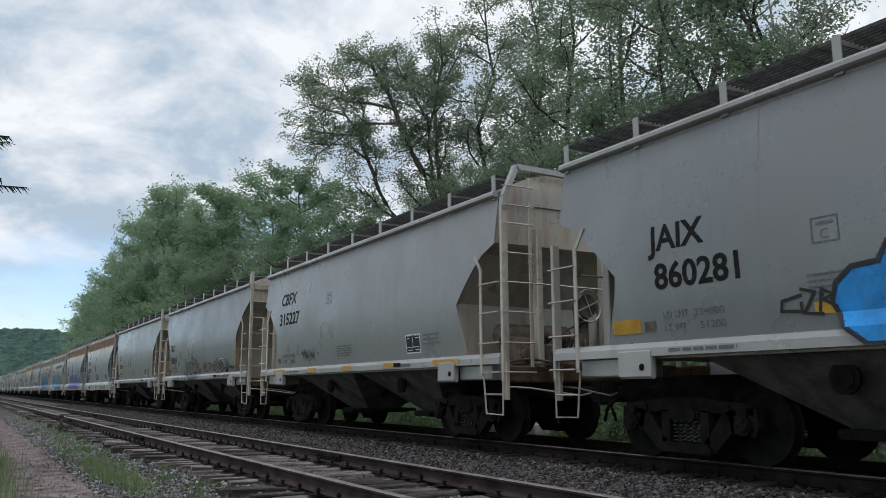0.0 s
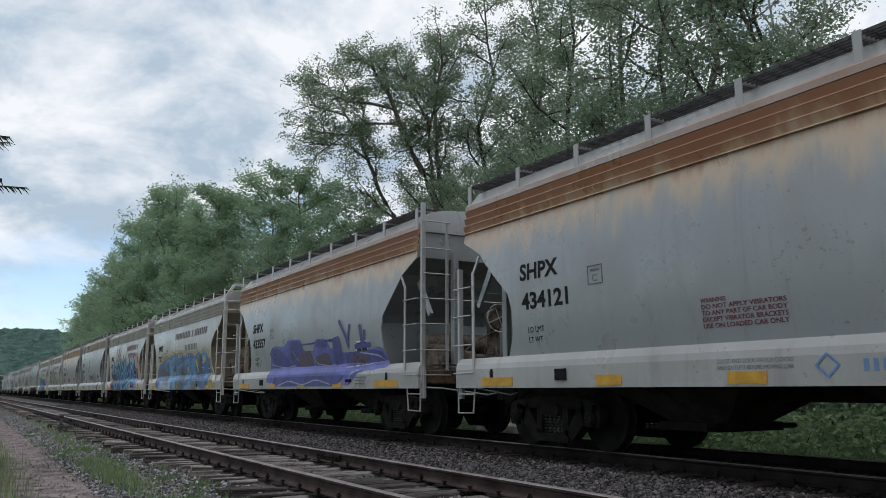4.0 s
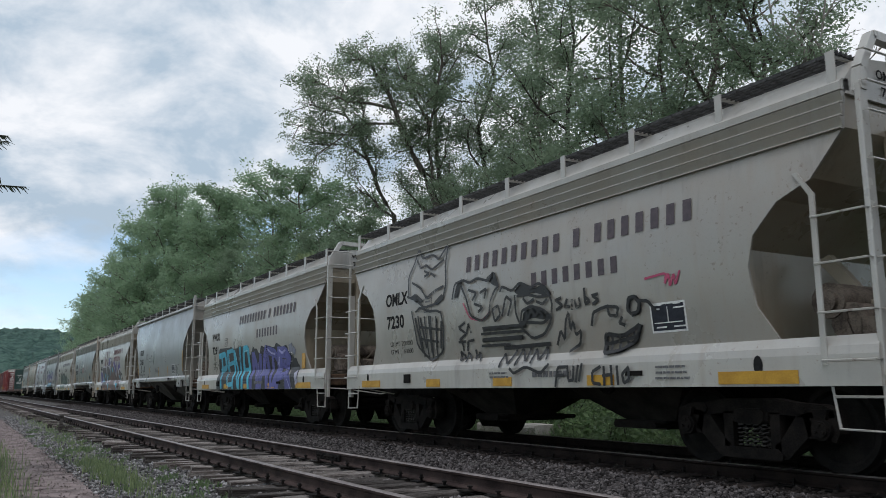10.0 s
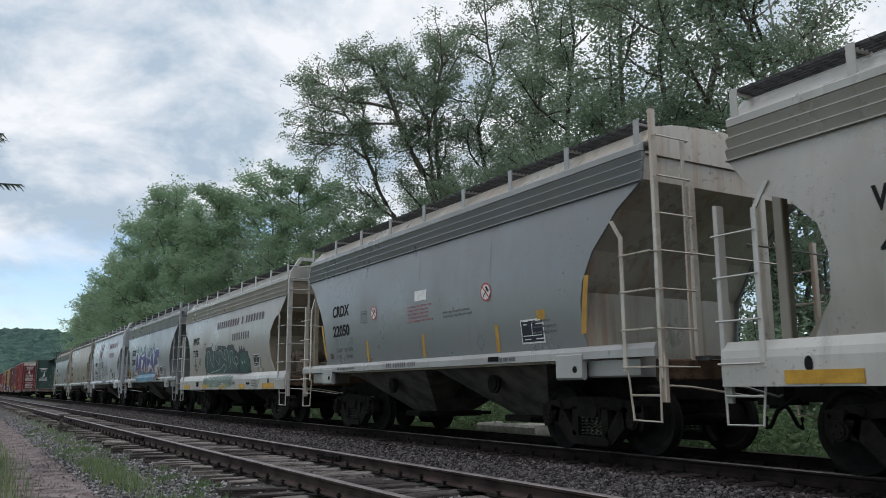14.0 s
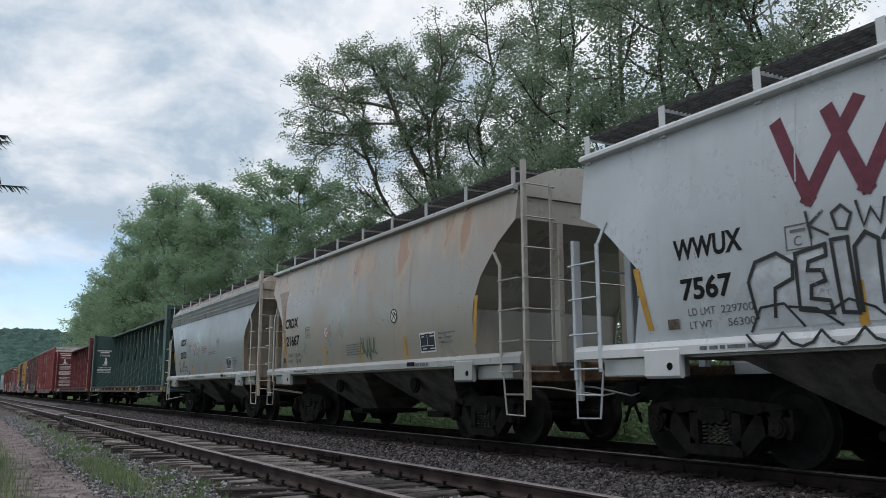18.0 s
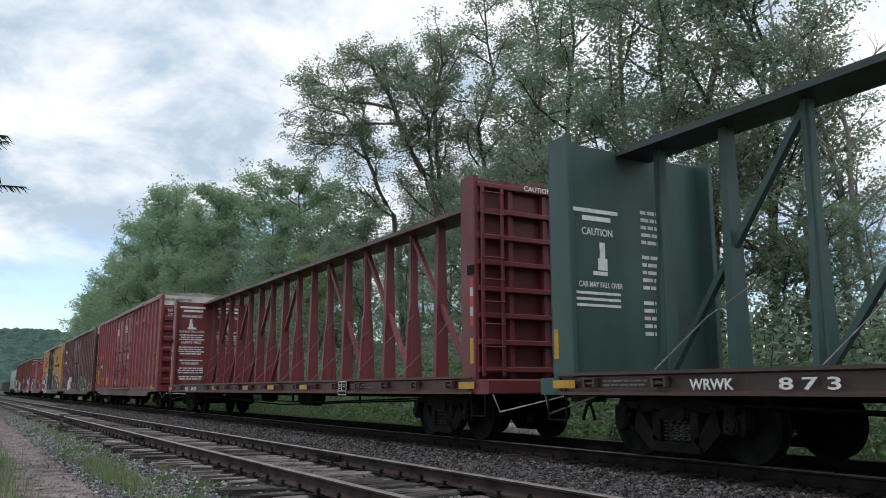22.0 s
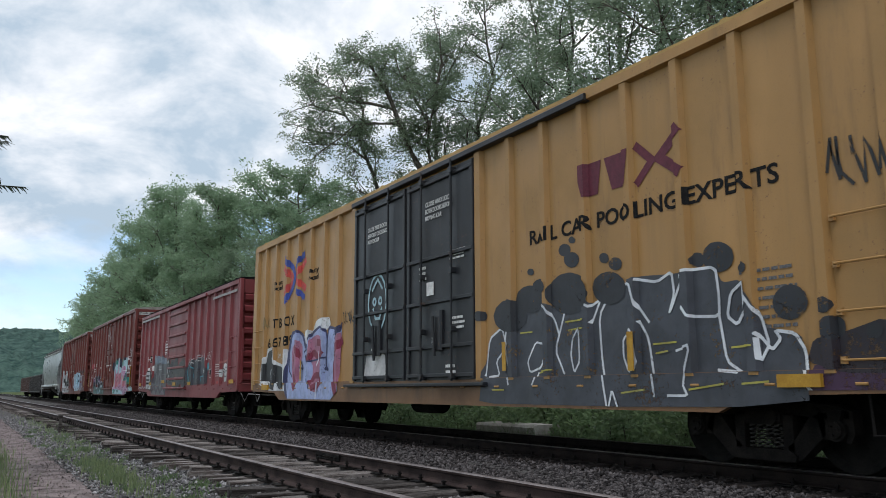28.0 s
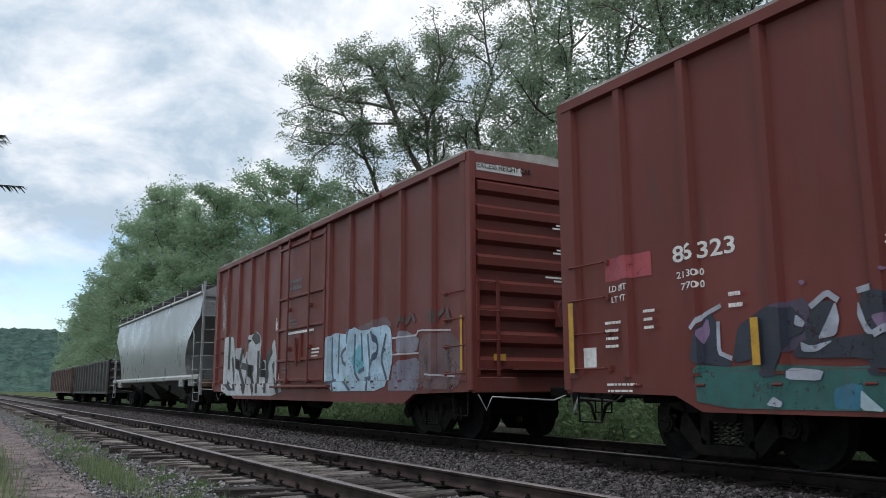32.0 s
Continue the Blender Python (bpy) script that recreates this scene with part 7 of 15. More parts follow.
def blue_piece(c, sf):
    piece(c, sf, "dark red sprayed cloud and violet ground", 0.004, [
        ((0.22, 0.03, 0.035), 0, [(-3.20, 1.60), (-3.20, 2.00), (-3.49, 1.99), (-3.68, 2.05), (-3.90, 1.92), (-4.22, 1.93), (-4.16, 1.32), (-3.18, 1.37)]),
        ((0.19, 0.19, 0.44), 0, [(-0.88, 0.87), (-0.95, 1.21), (-2.48, 1.41), (-4.17, 1.39), (-4.11, 0.87)]),
        ((0.3, 0.07, 0.09), 0, [(4.27, 0.88), (3.97, 1.36), (3.48, 1.49), (2.60, 1.32), (2.60, 0.87)])])
    piece(c, sf, "black outline mass behind blue graffiti letters", 0.0075, [
        (K, 0, [(4.11, 1.87), (3.07, 1.98), (3.19, 2.53), (2.24, 2.28), (2.00, 2.36), (1.78, 2.12), (1.69, 2.55), (0.90, 2.37), (0.63, 2.59), (0.04, 2.32), (-0.34, 2.52), (-0.61, 2.52), (-0.94, 2.27), (-1.09, 2.34), (-1.72, 2.18), (-1.73, 2.37), (-1.97, 2.36), (-2.09, 2.01), (-2.21, 2.46), (-3.42, 2.31), (-3.31, 1.59), (-3.83, 1.45), (-3.89, 1.73), (-4.20, 1.73), (-4.19, 1.60), (-4.03, 1.27), (-3.17, 1.30), (-3.44, 1.08), (-3.34, 1.02), (-2.67, 1.10), (-2.31, 1.26), (-1.17, 0.87), (3.49, 0.87), (3.58, 1.35)])])
    piece(c, sf, "blue and cyan sprayed letter forms with pale edges", 0.0095, [
        ((0.03, 0.12, 0.36), 0.15, [(3.77, 1.83), (2.59, 1.85), (2.16, 1.66), (2.27, 1.31), (2.85, 1.19), (3.21, 0.97)]),
        ((0.03, 0.28, 0.46), 0.17, [(2.12, 2.24), (2.85, 2.30), (2.72, 2.01), (2.09, 1.92)]),
        ((0.19, 0.19, 0.44), 0.12, [(2.09, 2.15), (1.91, 1.82), (2.13, 1.57)]),
        ((0.03, 0.28, 0.46), 0.16, [(1.74, 0.87), (1.57, 1.46), (1.23, 1.82), (1.55, 1.97)]),
        ((0.03, 0.12, 0.36), 0.15, [(1.13, 1.85), (0.92, 1.35), (1.03, 0.87)]),
        ((0.03, 0.28, 0.46), 0.15, [(1.58, 2.44), (1.02, 2.29), (0.72, 1.91), (0.43, 1.41), (0.27, 0.87)]),
        ((0.03, 0.12, 0.36), 0.13, [(0.64, 0.87), (0.71, 1.26), (0.93, 1.60)]),
        ((0.03, 0.28, 0.46), 0.15, [(0.53, 2.47), (0.25, 2.10), (-0.14, 1.99), (0.05, 1.74), (0.41, 1.76)]),
        ((0.03, 0.12, 0.36), 0.16, [(-0.01, 1.77), (-0.11, 1.39), (0.03, 0.87)]),
        ((0.03, 0.28, 0.46), 0.18, [(-0.23, 0.87), (-0.29, 1.53), (-0.48, 1.96), (-0.58, 2.41)]),
        ((0.03, 0.28, 0.46), 0.16, [(-0.57, 2.39), (-0.84, 2.18), (-0.61, 1.84), (-0.82, 1.50)]),
        ((0.03, 0.12, 0.36), 0.14, [(-0.70, 0.87), (-0.85, 1.22), (-0.76, 1.43)]),
        ((0.19, 0.19, 0.44), 0.14, [(-1.11, 1.48), (-1.04, 1.87), (-1.16, 2.23), (-1.62, 2.12), (-1.68, 1.85), (-1.22, 1.68)]),
        ((0.03, 0.28, 0.46), 0.15, [(-1.01, 1.41), (-1.49, 1.46), (-1.97, 1.50)]),
        ((0.19, 0.19, 0.44), 0.13, [(-1.83, 2.27), (-1.93, 1.83), (-1.81, 1.58)]),
        ((0.03, 0.12, 0.36), 0.15, [(-2.08, 1.94), (-2.02, 1.69), (-1.80, 1.45)]),
        ((0.03, 0.28, 0.46), 0.17, [(-2.26, 2.05), (-2.30, 2.35), (-3.32, 2.23), (-3.22, 1.83), (-3.08, 1.39)]),
        ((0.03, 0.28, 0.46), 0.22, [(-2.86, 2.10), (-2.61, 2.07), (-2.20, 1.68), (-1.88, 1.41)]),
        ((0.03, 0.12, 0.36), 0.2, [(-2.82, 1.99), (-2.75, 1.63), (-2.48, 1.47), (-1.96, 1.37)]),
        ((0.03, 0.28, 0.46), 0.14, [(-2.98, 1.85), (-2.87, 1.56), (-2.63, 1.40), (-3.14, 1.35)]),
        ((0.03, 0.28, 0.46), 0.15, [(-0.68, 0.87), (-1.28, 1.07), (-1.82, 1.19), (-2.48, 1.40)]),
        ((0.03, 0.28, 0.46), 0.13, [(-3.99, 1.67), (-3.91, 1.38)]),
        ((0.19, 0.19, 0.44), 0.2, [(-3.21, 1.43), (-3.67, 1.36), (-4.12, 1.37)]),
        ((0.22, 0.03, 0.035), 0, [(-2.61, 1.27), (-3.07, 1.27), (-3.32, 1.14), (-3.35, 1.07), (-3.06, 1.12)]),
        ((0.19, 0.19, 0.44), 0.16, [(-1.54, 0.87), (-1.77, 1.12), (-1.96, 0.87)]),
        ((0.19, 0.19, 0.44), 0.14, [(2.44, 0.87), (2.11, 1.22), (2.28, 0.87)]),
        ((0.45, 0.62, 0.7), 0.03, [(-2.20, 2.06), (-2.24, 2.42), (-3.35, 2.27)]),
        ((0.45, 0.62, 0.7), 0.025, [(-2.15, 1.65), (-2.53, 2.02), (-2.87, 2.16)]),
        ((0.45, 0.62, 0.7), 0.025, [(-0.50, 2.44), (-0.21, 1.83), (-0.15, 1.16)]),
        ((0.45, 0.62, 0.7), 0.025, [(-1.02, 1.87), (-1.11, 2.28), (-1.67, 2.16)]),
        ((0.45, 0.62, 0.7), 0.02, [(1.64, 2.50), (0.96, 2.34)]),
        ((0.45, 0.62, 0.7), 0.02, [(2.89, 2.36), (2.08, 2.30)]),
        ((0.45, 0.62, 0.7), 0.02, [(0.57, 2.52), (0.27, 2.14)]),
        (K, 0.03, [(-2.46, 2.22), (-2.53, 2.02), (-2.22, 1.93)]),
        (K, 0.04, [(-3.01, 2.14), (-3.14, 2.12), (-2.99, 1.73), (-2.86, 1.62)]),
        (K, 0.03, [(-1.25, 2.03), (-1.47, 1.94), (-1.33, 1.85), (-1.25, 2.03)]),
        (K, 0.03, [(-0.42, 1.96), (-0.56, 2.17)]),
        (K, 0.03, [(1.36, 1.28), (1.21, 1.61), (1.08, 1.28)]),
        (K, 0.03, [(0.45, 0.87), (0.56, 1.26)]),
        (K, 0.03, [(-0.41, 0.87), (-0.50, 1.37)])])


def two_tone_piece(c, sf):
    piece(c, sf, "black outline mass behind cyan and violet graffiti", 0.005, [
        (K, 0, [(3.36, 0.78), (3.31, 1.88), (3.20, 2.22), (2.61, 2.21), (1.94, 2.20), (1.86, 2.24), (1.55, 2.12), (0.89, 2.20), (0.69, 2.18), (-0.02, 2.18), (-0.09, 1.86), (-0.25, 1.96), (-0.43, 2.14), (-0.62, 2.04), (-0.74, 2.07), (-1.01, 1.89), (-1.18, 2.13), (-1.47, 2.06), (-1.57, 2.12), (-2.31, 2.02), (-2.49, 2.15), (-2.97, 2.00), (-3.22, 2.04), (-3.36, 2.01), (-3.50, 1.76), (-3.53, 1.36), (-3.63, 1.14), (-3.93, 0.81)]),
        (K, 0, [(-3.50, 1.59), (-3.69, 1.80), (-3.84, 1.67), (-3.98, 1.69), (-4.06, 1.57), (-4.19, 1.48), (-4.25, 1.27), (-4.27, 0.87), (-3.85, 0.87)])])
    piece(c, sf, "cyan sprayed letters with black outlines", 0.0075, [
        ((0.035, 0.34, 0.47), 0.18, [(3.16, 1.97), (2.50, 2.02), (2.40, 1.60), (2.98, 1.48)]),
        ((0.035, 0.34, 0.47), 0.16, [(2.92, 2.00), (2.86, 1.34), (2.79, 0.95)]),
        ((0.035, 0.34, 0.47), 0.16, [(2.22, 2.04), (2.17, 1.32), (2.08, 0.94)]),
        ((0.035, 0.34, 0.47), 0.13, [(2.22, 2.07), (1.63, 2.10)]),
        ((0.035, 0.34, 0.47), 0.13, [(2.17, 1.67), (1.64, 1.72)]),
        ((0.035, 0.34, 0.47), 0.14, [(2.11, 1.03), (1.58, 1.06)]),
        ((0.035, 0.34, 0.47), 0.15, [(1.47, 0.96), (1.48, 2.03)]),
        ((0.035, 0.34, 0.47), 0.15, [(1.41, 1.98), (0.94, 1.02)]),
        ((0.035, 0.34, 0.47), 0.15, [(0.84, 0.97), (0.86, 2.10)]),
        ((0.035, 0.34, 0.47), 0.2, [(0.48, 0.95), (0.50, 1.91), (0.43, 2.10), (0.05, 2.09), (-0.03, 1.71), (-0.14, 0.95)]),
        ((0.035, 0.34, 0.47), 0.12, [(0.39, 1.46), (-0.04, 1.48)]),
        ((0.45, 0.62, 0.7), 0.018, [(2.06, 2.03), (1.99, 0.96)]),
        ((0.45, 0.62, 0.7), 0.018, [(1.33, 2.01), (1.19, 1.71)]),
        ((0.45, 0.62, 0.7), 0.018, [(0.37, 2.02), (0.08, 2.03)])])
    piece(c, sf, "violet sprayed letters with pale edges", 0.0075, [
        ((0.075, 0.075, 0.27), 0.26, [(-0.36, 0.87), (-0.43, 1.83)]),
        ((0.075, 0.075, 0.27), 0.24, [(-0.52, 1.83), (-0.92, 1.22)]),
        ((0.075, 0.075, 0.27), 0.24, [(-0.98, 0.87), (-1.08, 1.78)]),
        ((0.075, 0.075, 0.27), 0.26, [(-1.20, 0.87), (-1.45, 1.75), (-1.61, 1.95)]),
        ((0.075, 0.075, 0.27), 0.26, [(-1.61, 1.95), (-1.80, 1.46), (-1.85, 0.87)]),
        ((0.075, 0.075, 0.27), 0.18, [(-1.33, 1.35), (-1.79, 1.36)]),
        ((0.075, 0.075, 0.27), 0.24, [(-1.70, 1.97), (-2.34, 1.87), (-2.64, 1.66), (-2.61, 1.23), (-2.27, 0.87), (-1.98, 0.87)]),
        ((0.075, 0.075, 0.27), 0.2, [(-2.18, 1.70), (-2.17, 0.87)]),
        ((0.075, 0.075, 0.27), 0.26, [(-2.66, 0.87), (-2.85, 1.40), (-2.80, 1.77)]),
        ((0.075, 0.075, 0.27), 0.3, [(-2.74, 1.87), (-3.24, 1.85), (-3.43, 1.68)]),
        ((0.075, 0.075, 0.27), 0.24, [(-2.86, 1.58), (-3.35, 1.52), (-3.48, 0.87)]),
        ((0.075, 0.075, 0.27), 0.2, [(-3.26, 1.26), (-2.91, 1.22)]),
        ((0.075, 0.075, 0.27), 0.3, [(-3.57, 1.09), (-3.67, 0.87)]),
        ((0.3, 0.3, 0.55), 0.05, [(-1.75, 2.00), (-2.09, 1.87), (-2.38, 1.84)]),
        ((0.3, 0.3, 0.55), 0.06, [(-2.74, 1.93), (-2.96, 1.84), (-3.21, 1.91)]),
        ((0.4, 0.42, 0.65), 0.025, [(-2.60, 1.54), (-2.73, 1.78), (-2.69, 1.41)]),
        ((0.4, 0.42, 0.65), 0.025, [(-3.51, 1.14), (-3.79, 0.87)]),
        ((0.3, 0.3, 0.55), 0.02, [(-0.89, 1.65), (-0.92, 1.22)]),
        ((0.3, 0.3, 0.55), 0.02, [(-1.45, 1.68), (-1.22, 1.21)])])
    piece(c, sf, "grey sprayed bubbles", 0.012, [
        ((0.16, 0.17, 0.22), 0.22, [(-3.61, 1.94), (-3.66, 1.95)]),
        ((0.16, 0.17, 0.22), 0.18, [(-3.85, 1.88), (-3.88, 1.86)]),
        ((0.28, 0.28, 0.36), 0.2, [(-4.11, 1.25), (-4.16, 1.12)])])


def brown_piece(c, sf):
    piece(c, sf, "purple sprayed flames", 0.004, [
        ((0.065, 0.045, 0.2), 0, [(1.11, 2.35), (0.66, 2.84), (0.43, 2.50), (0.23, 2.51), (-0.00, 2.77), (-0.06, 2.39), (0.13, 2.24)]),
        ((0.065, 0.045, 0.2), 0, [(-0.81, 2.33), (-1.10, 2.73), (-1.30, 2.46), (-1.68, 2.22), (-2.04, 2.50), (-1.97, 2.12), (-1.87, 1.82), (-1.58, 1.91), (-1.27, 2.14)]),
        ((0.065, 0.045, 0.2), 0, [(-2.45, 2.41), (-2.56, 2.50), (-2.72, 2.19), (-2.90, 2.50), (-3.09, 2.25), (-3.35, 2.02), (-2.96, 2.10), (-2.57, 1.92)]),
        ((0.065, 0.045, 0.2), 0, [(3.90, 1.34), (3.98, 2.00), (3.37, 1.96), (2.96, 1.66), (2.89, 1.31)])])
    piece(c, sf, "brown sprayed letters with pale outlines", 0.0065, [
        ((0.46, 0.45, 0.5), 0, [(3.48, 0.78), (3.18, 1.32), (3.08, 1.67), (3.33, 2.05), (3.28, 2.27), (2.55, 2.32), (1.69, 2.25), (1.56, 2.36), (0.46, 2.24), (0.23, 2.47), (-0.10, 2.57), (-0.40, 2.60), (-0.72, 2.38), (-1.03, 2.30), (-1.27, 2.11), (-1.72, 1.74), (-1.94, 1.79), (-2.08, 2.10), (-2.31, 2.34), (-2.42, 2.06), (-2.63, 1.86), (-2.89, 2.05), (-3.43, 1.93), (-3.32, 0.82)]),
        ((0.06, 0.045, 0.042), 0, [(3.31, 0.78), (3.02, 1.31), (2.95, 1.66), (3.23, 2.04), (3.16, 2.24), (1.83, 2.21), (1.64, 1.92), (1.75, 1.60), (1.41, 1.26), (1.24, 0.79)]),
        ((0.06, 0.045, 0.042), 0, [(1.53, 2.30), (0.52, 2.20), (0.21, 1.80), (-0.12, 1.35), (-0.14, 0.80), (1.12, 0.79), (1.10, 1.25), (1.40, 1.46), (1.47, 1.90)]),
        ((0.105, 0.052, 0.04), 0, [(0.35, 1.23), (0.19, 2.24), (-0.04, 2.54), (-0.40, 2.56), (-0.72, 2.34), (-1.02, 2.17), (-1.32, 1.68), (-1.53, 1.30), (-1.41, 0.81), (0.11, 0.80)]),
        ((0.06, 0.045, 0.042), 0, [(-0.98, 2.28), (-1.23, 2.08), (-1.72, 1.71), (-2.40, 1.48), (-2.52, 1.36), (-2.37, 1.15), (-1.91, 1.34), (-1.38, 1.43), (-1.04, 1.84)]),
        ((0.105, 0.052, 0.04), 0, [(-1.98, 1.75), (-2.11, 2.10), (-2.28, 2.28), (-2.41, 2.00), (-2.68, 1.74), (-3.12, 1.38), (-3.20, 1.12), (-3.01, 0.81), (-2.59, 0.81), (-2.50, 1.14), (-2.06, 1.45)]),
        ((0.06, 0.045, 0.042), 0, [(-2.69, 1.85), (-2.92, 2.00), (-3.43, 1.88), (-3.37, 1.32), (-3.12, 1.44)]),
        ((0.105, 0.052, 0.04), 0, [(3.56, 0.78), (3.22, 1.18), (-1.67, 1.17), (-3.37, 1.27), (-3.32, 0.82)]),
        ((0.1, 0.07, 0.065), 0.3, [(-0.03, 2.36), (-0.29, 2.40), (-0.46, 2.10), (-0.36, 1.93), (-0.16, 1.99), (-0.15, 2.20)]),
        (K, 0.035, [(-0.09, 2.07), (-0.24, 1.94), (-0.44, 2.03), (-0.47, 2.24), (-0.36, 2.36)]),
        ((0.05, 0.34, 0.46), 0, [(2.37, 1.93), (2.13, 1.87), (2.02, 1.61), (2.21, 1.58)]),
        ((0.05, 0.34, 0.46), 0, [(3.05, 1.36), (2.80, 1.74), (2.51, 1.38)]),
        ((0.05, 0.34, 0.46), 0, [(1.72, 1.51), (1.57, 1.91), (1.40, 1.46)]),
        ((0.05, 0.34, 0.46), 0, [(1.07, 1.79), (0.84, 1.70), (0.96, 1.59)]),
        ((0.05, 0.34, 0.46), 0, [(0.17, 1.66), (0.04, 2.37), (-0.03, 1.79)]),
        ((0.05, 0.34, 0.46), 0, [(-0.52, 2.16), (-0.80, 2.16), (-0.87, 1.89), (-0.55, 1.92)]),
        ((0.05, 0.34, 0.46), 0, [(-2.05, 1.80), (-2.17, 1.91), (-2.22, 1.73)]),
        ((0.05, 0.34, 0.46), 0, [(-2.92, 1.67), (-3.15, 1.70), (-3.26, 1.40), (-3.01, 1.47)]),
        ((0.05, 0.34, 0.46), 0, [(-2.11, 1.27), (-2.58, 1.29), (-2.59, 1.14), (-2.29, 1.01), (-2.13, 1.10)]),
        ((0.05, 0.34, 0.46), 0, [(0.74, 1.24), (0.40, 1.30), (0.48, 0.87), (0.65, 0.87)]),
        ((0.05, 0.34, 0.46), 0, [(-2.55, 1.03), (-2.78, 0.87), (-2.55, 0.87)]),
        ((0.05, 0.34, 0.46), 0, [(-1.13, 1.38), (-1.46, 1.39), (-1.37, 1.30)]),
        ((0.065, 0.045, 0.2), 0, [(-1.36, 2.19), (-1.58, 2.01), (-1.97, 2.06), (-1.91, 1.82), (-1.69, 1.81)]),
        ((0.065, 0.045, 0.2), 0, [(0.76, 0.87), (0.52, 1.09), (0.43, 0.87)]),
        ((0.065, 0.045, 0.2), 0, [(-2.13, 1.01), (-2.42, 1.01), (-2.54, 0.87), (-2.15, 0.87)]),
        ((0.46, 0.45, 0.5), 0.03, [(1.24, 0.87), (1.09, 1.41), (0.92, 1.25)]),
        ((0.46, 0.45, 0.5), 0.03, [(-0.76, 2.27), (-1.24, 1.69), (-1.53, 1.30)]),
        ((0.46, 0.45, 0.5), 0.03, [(-2.42, 2.12), (-2.62, 1.75), (-2.79, 1.57)]),
        ((0.46, 0.45, 0.5), 0.03, [(0.35, 1.23), (0.22, 2.10)]),
        ((0.46, 0.45, 0.5), 0.03, [(-2.50, 1.14), (-2.63, 0.87)]),
        ((0.46, 0.45, 0.5), 0.03, [(2.51, 1.30), (2.38, 0.87)]),
        ((0.46, 0.45, 0.5), 0.035, [(-0.19, 0.88), (-0.67, 0.97), (-1.10, 0.88)])])


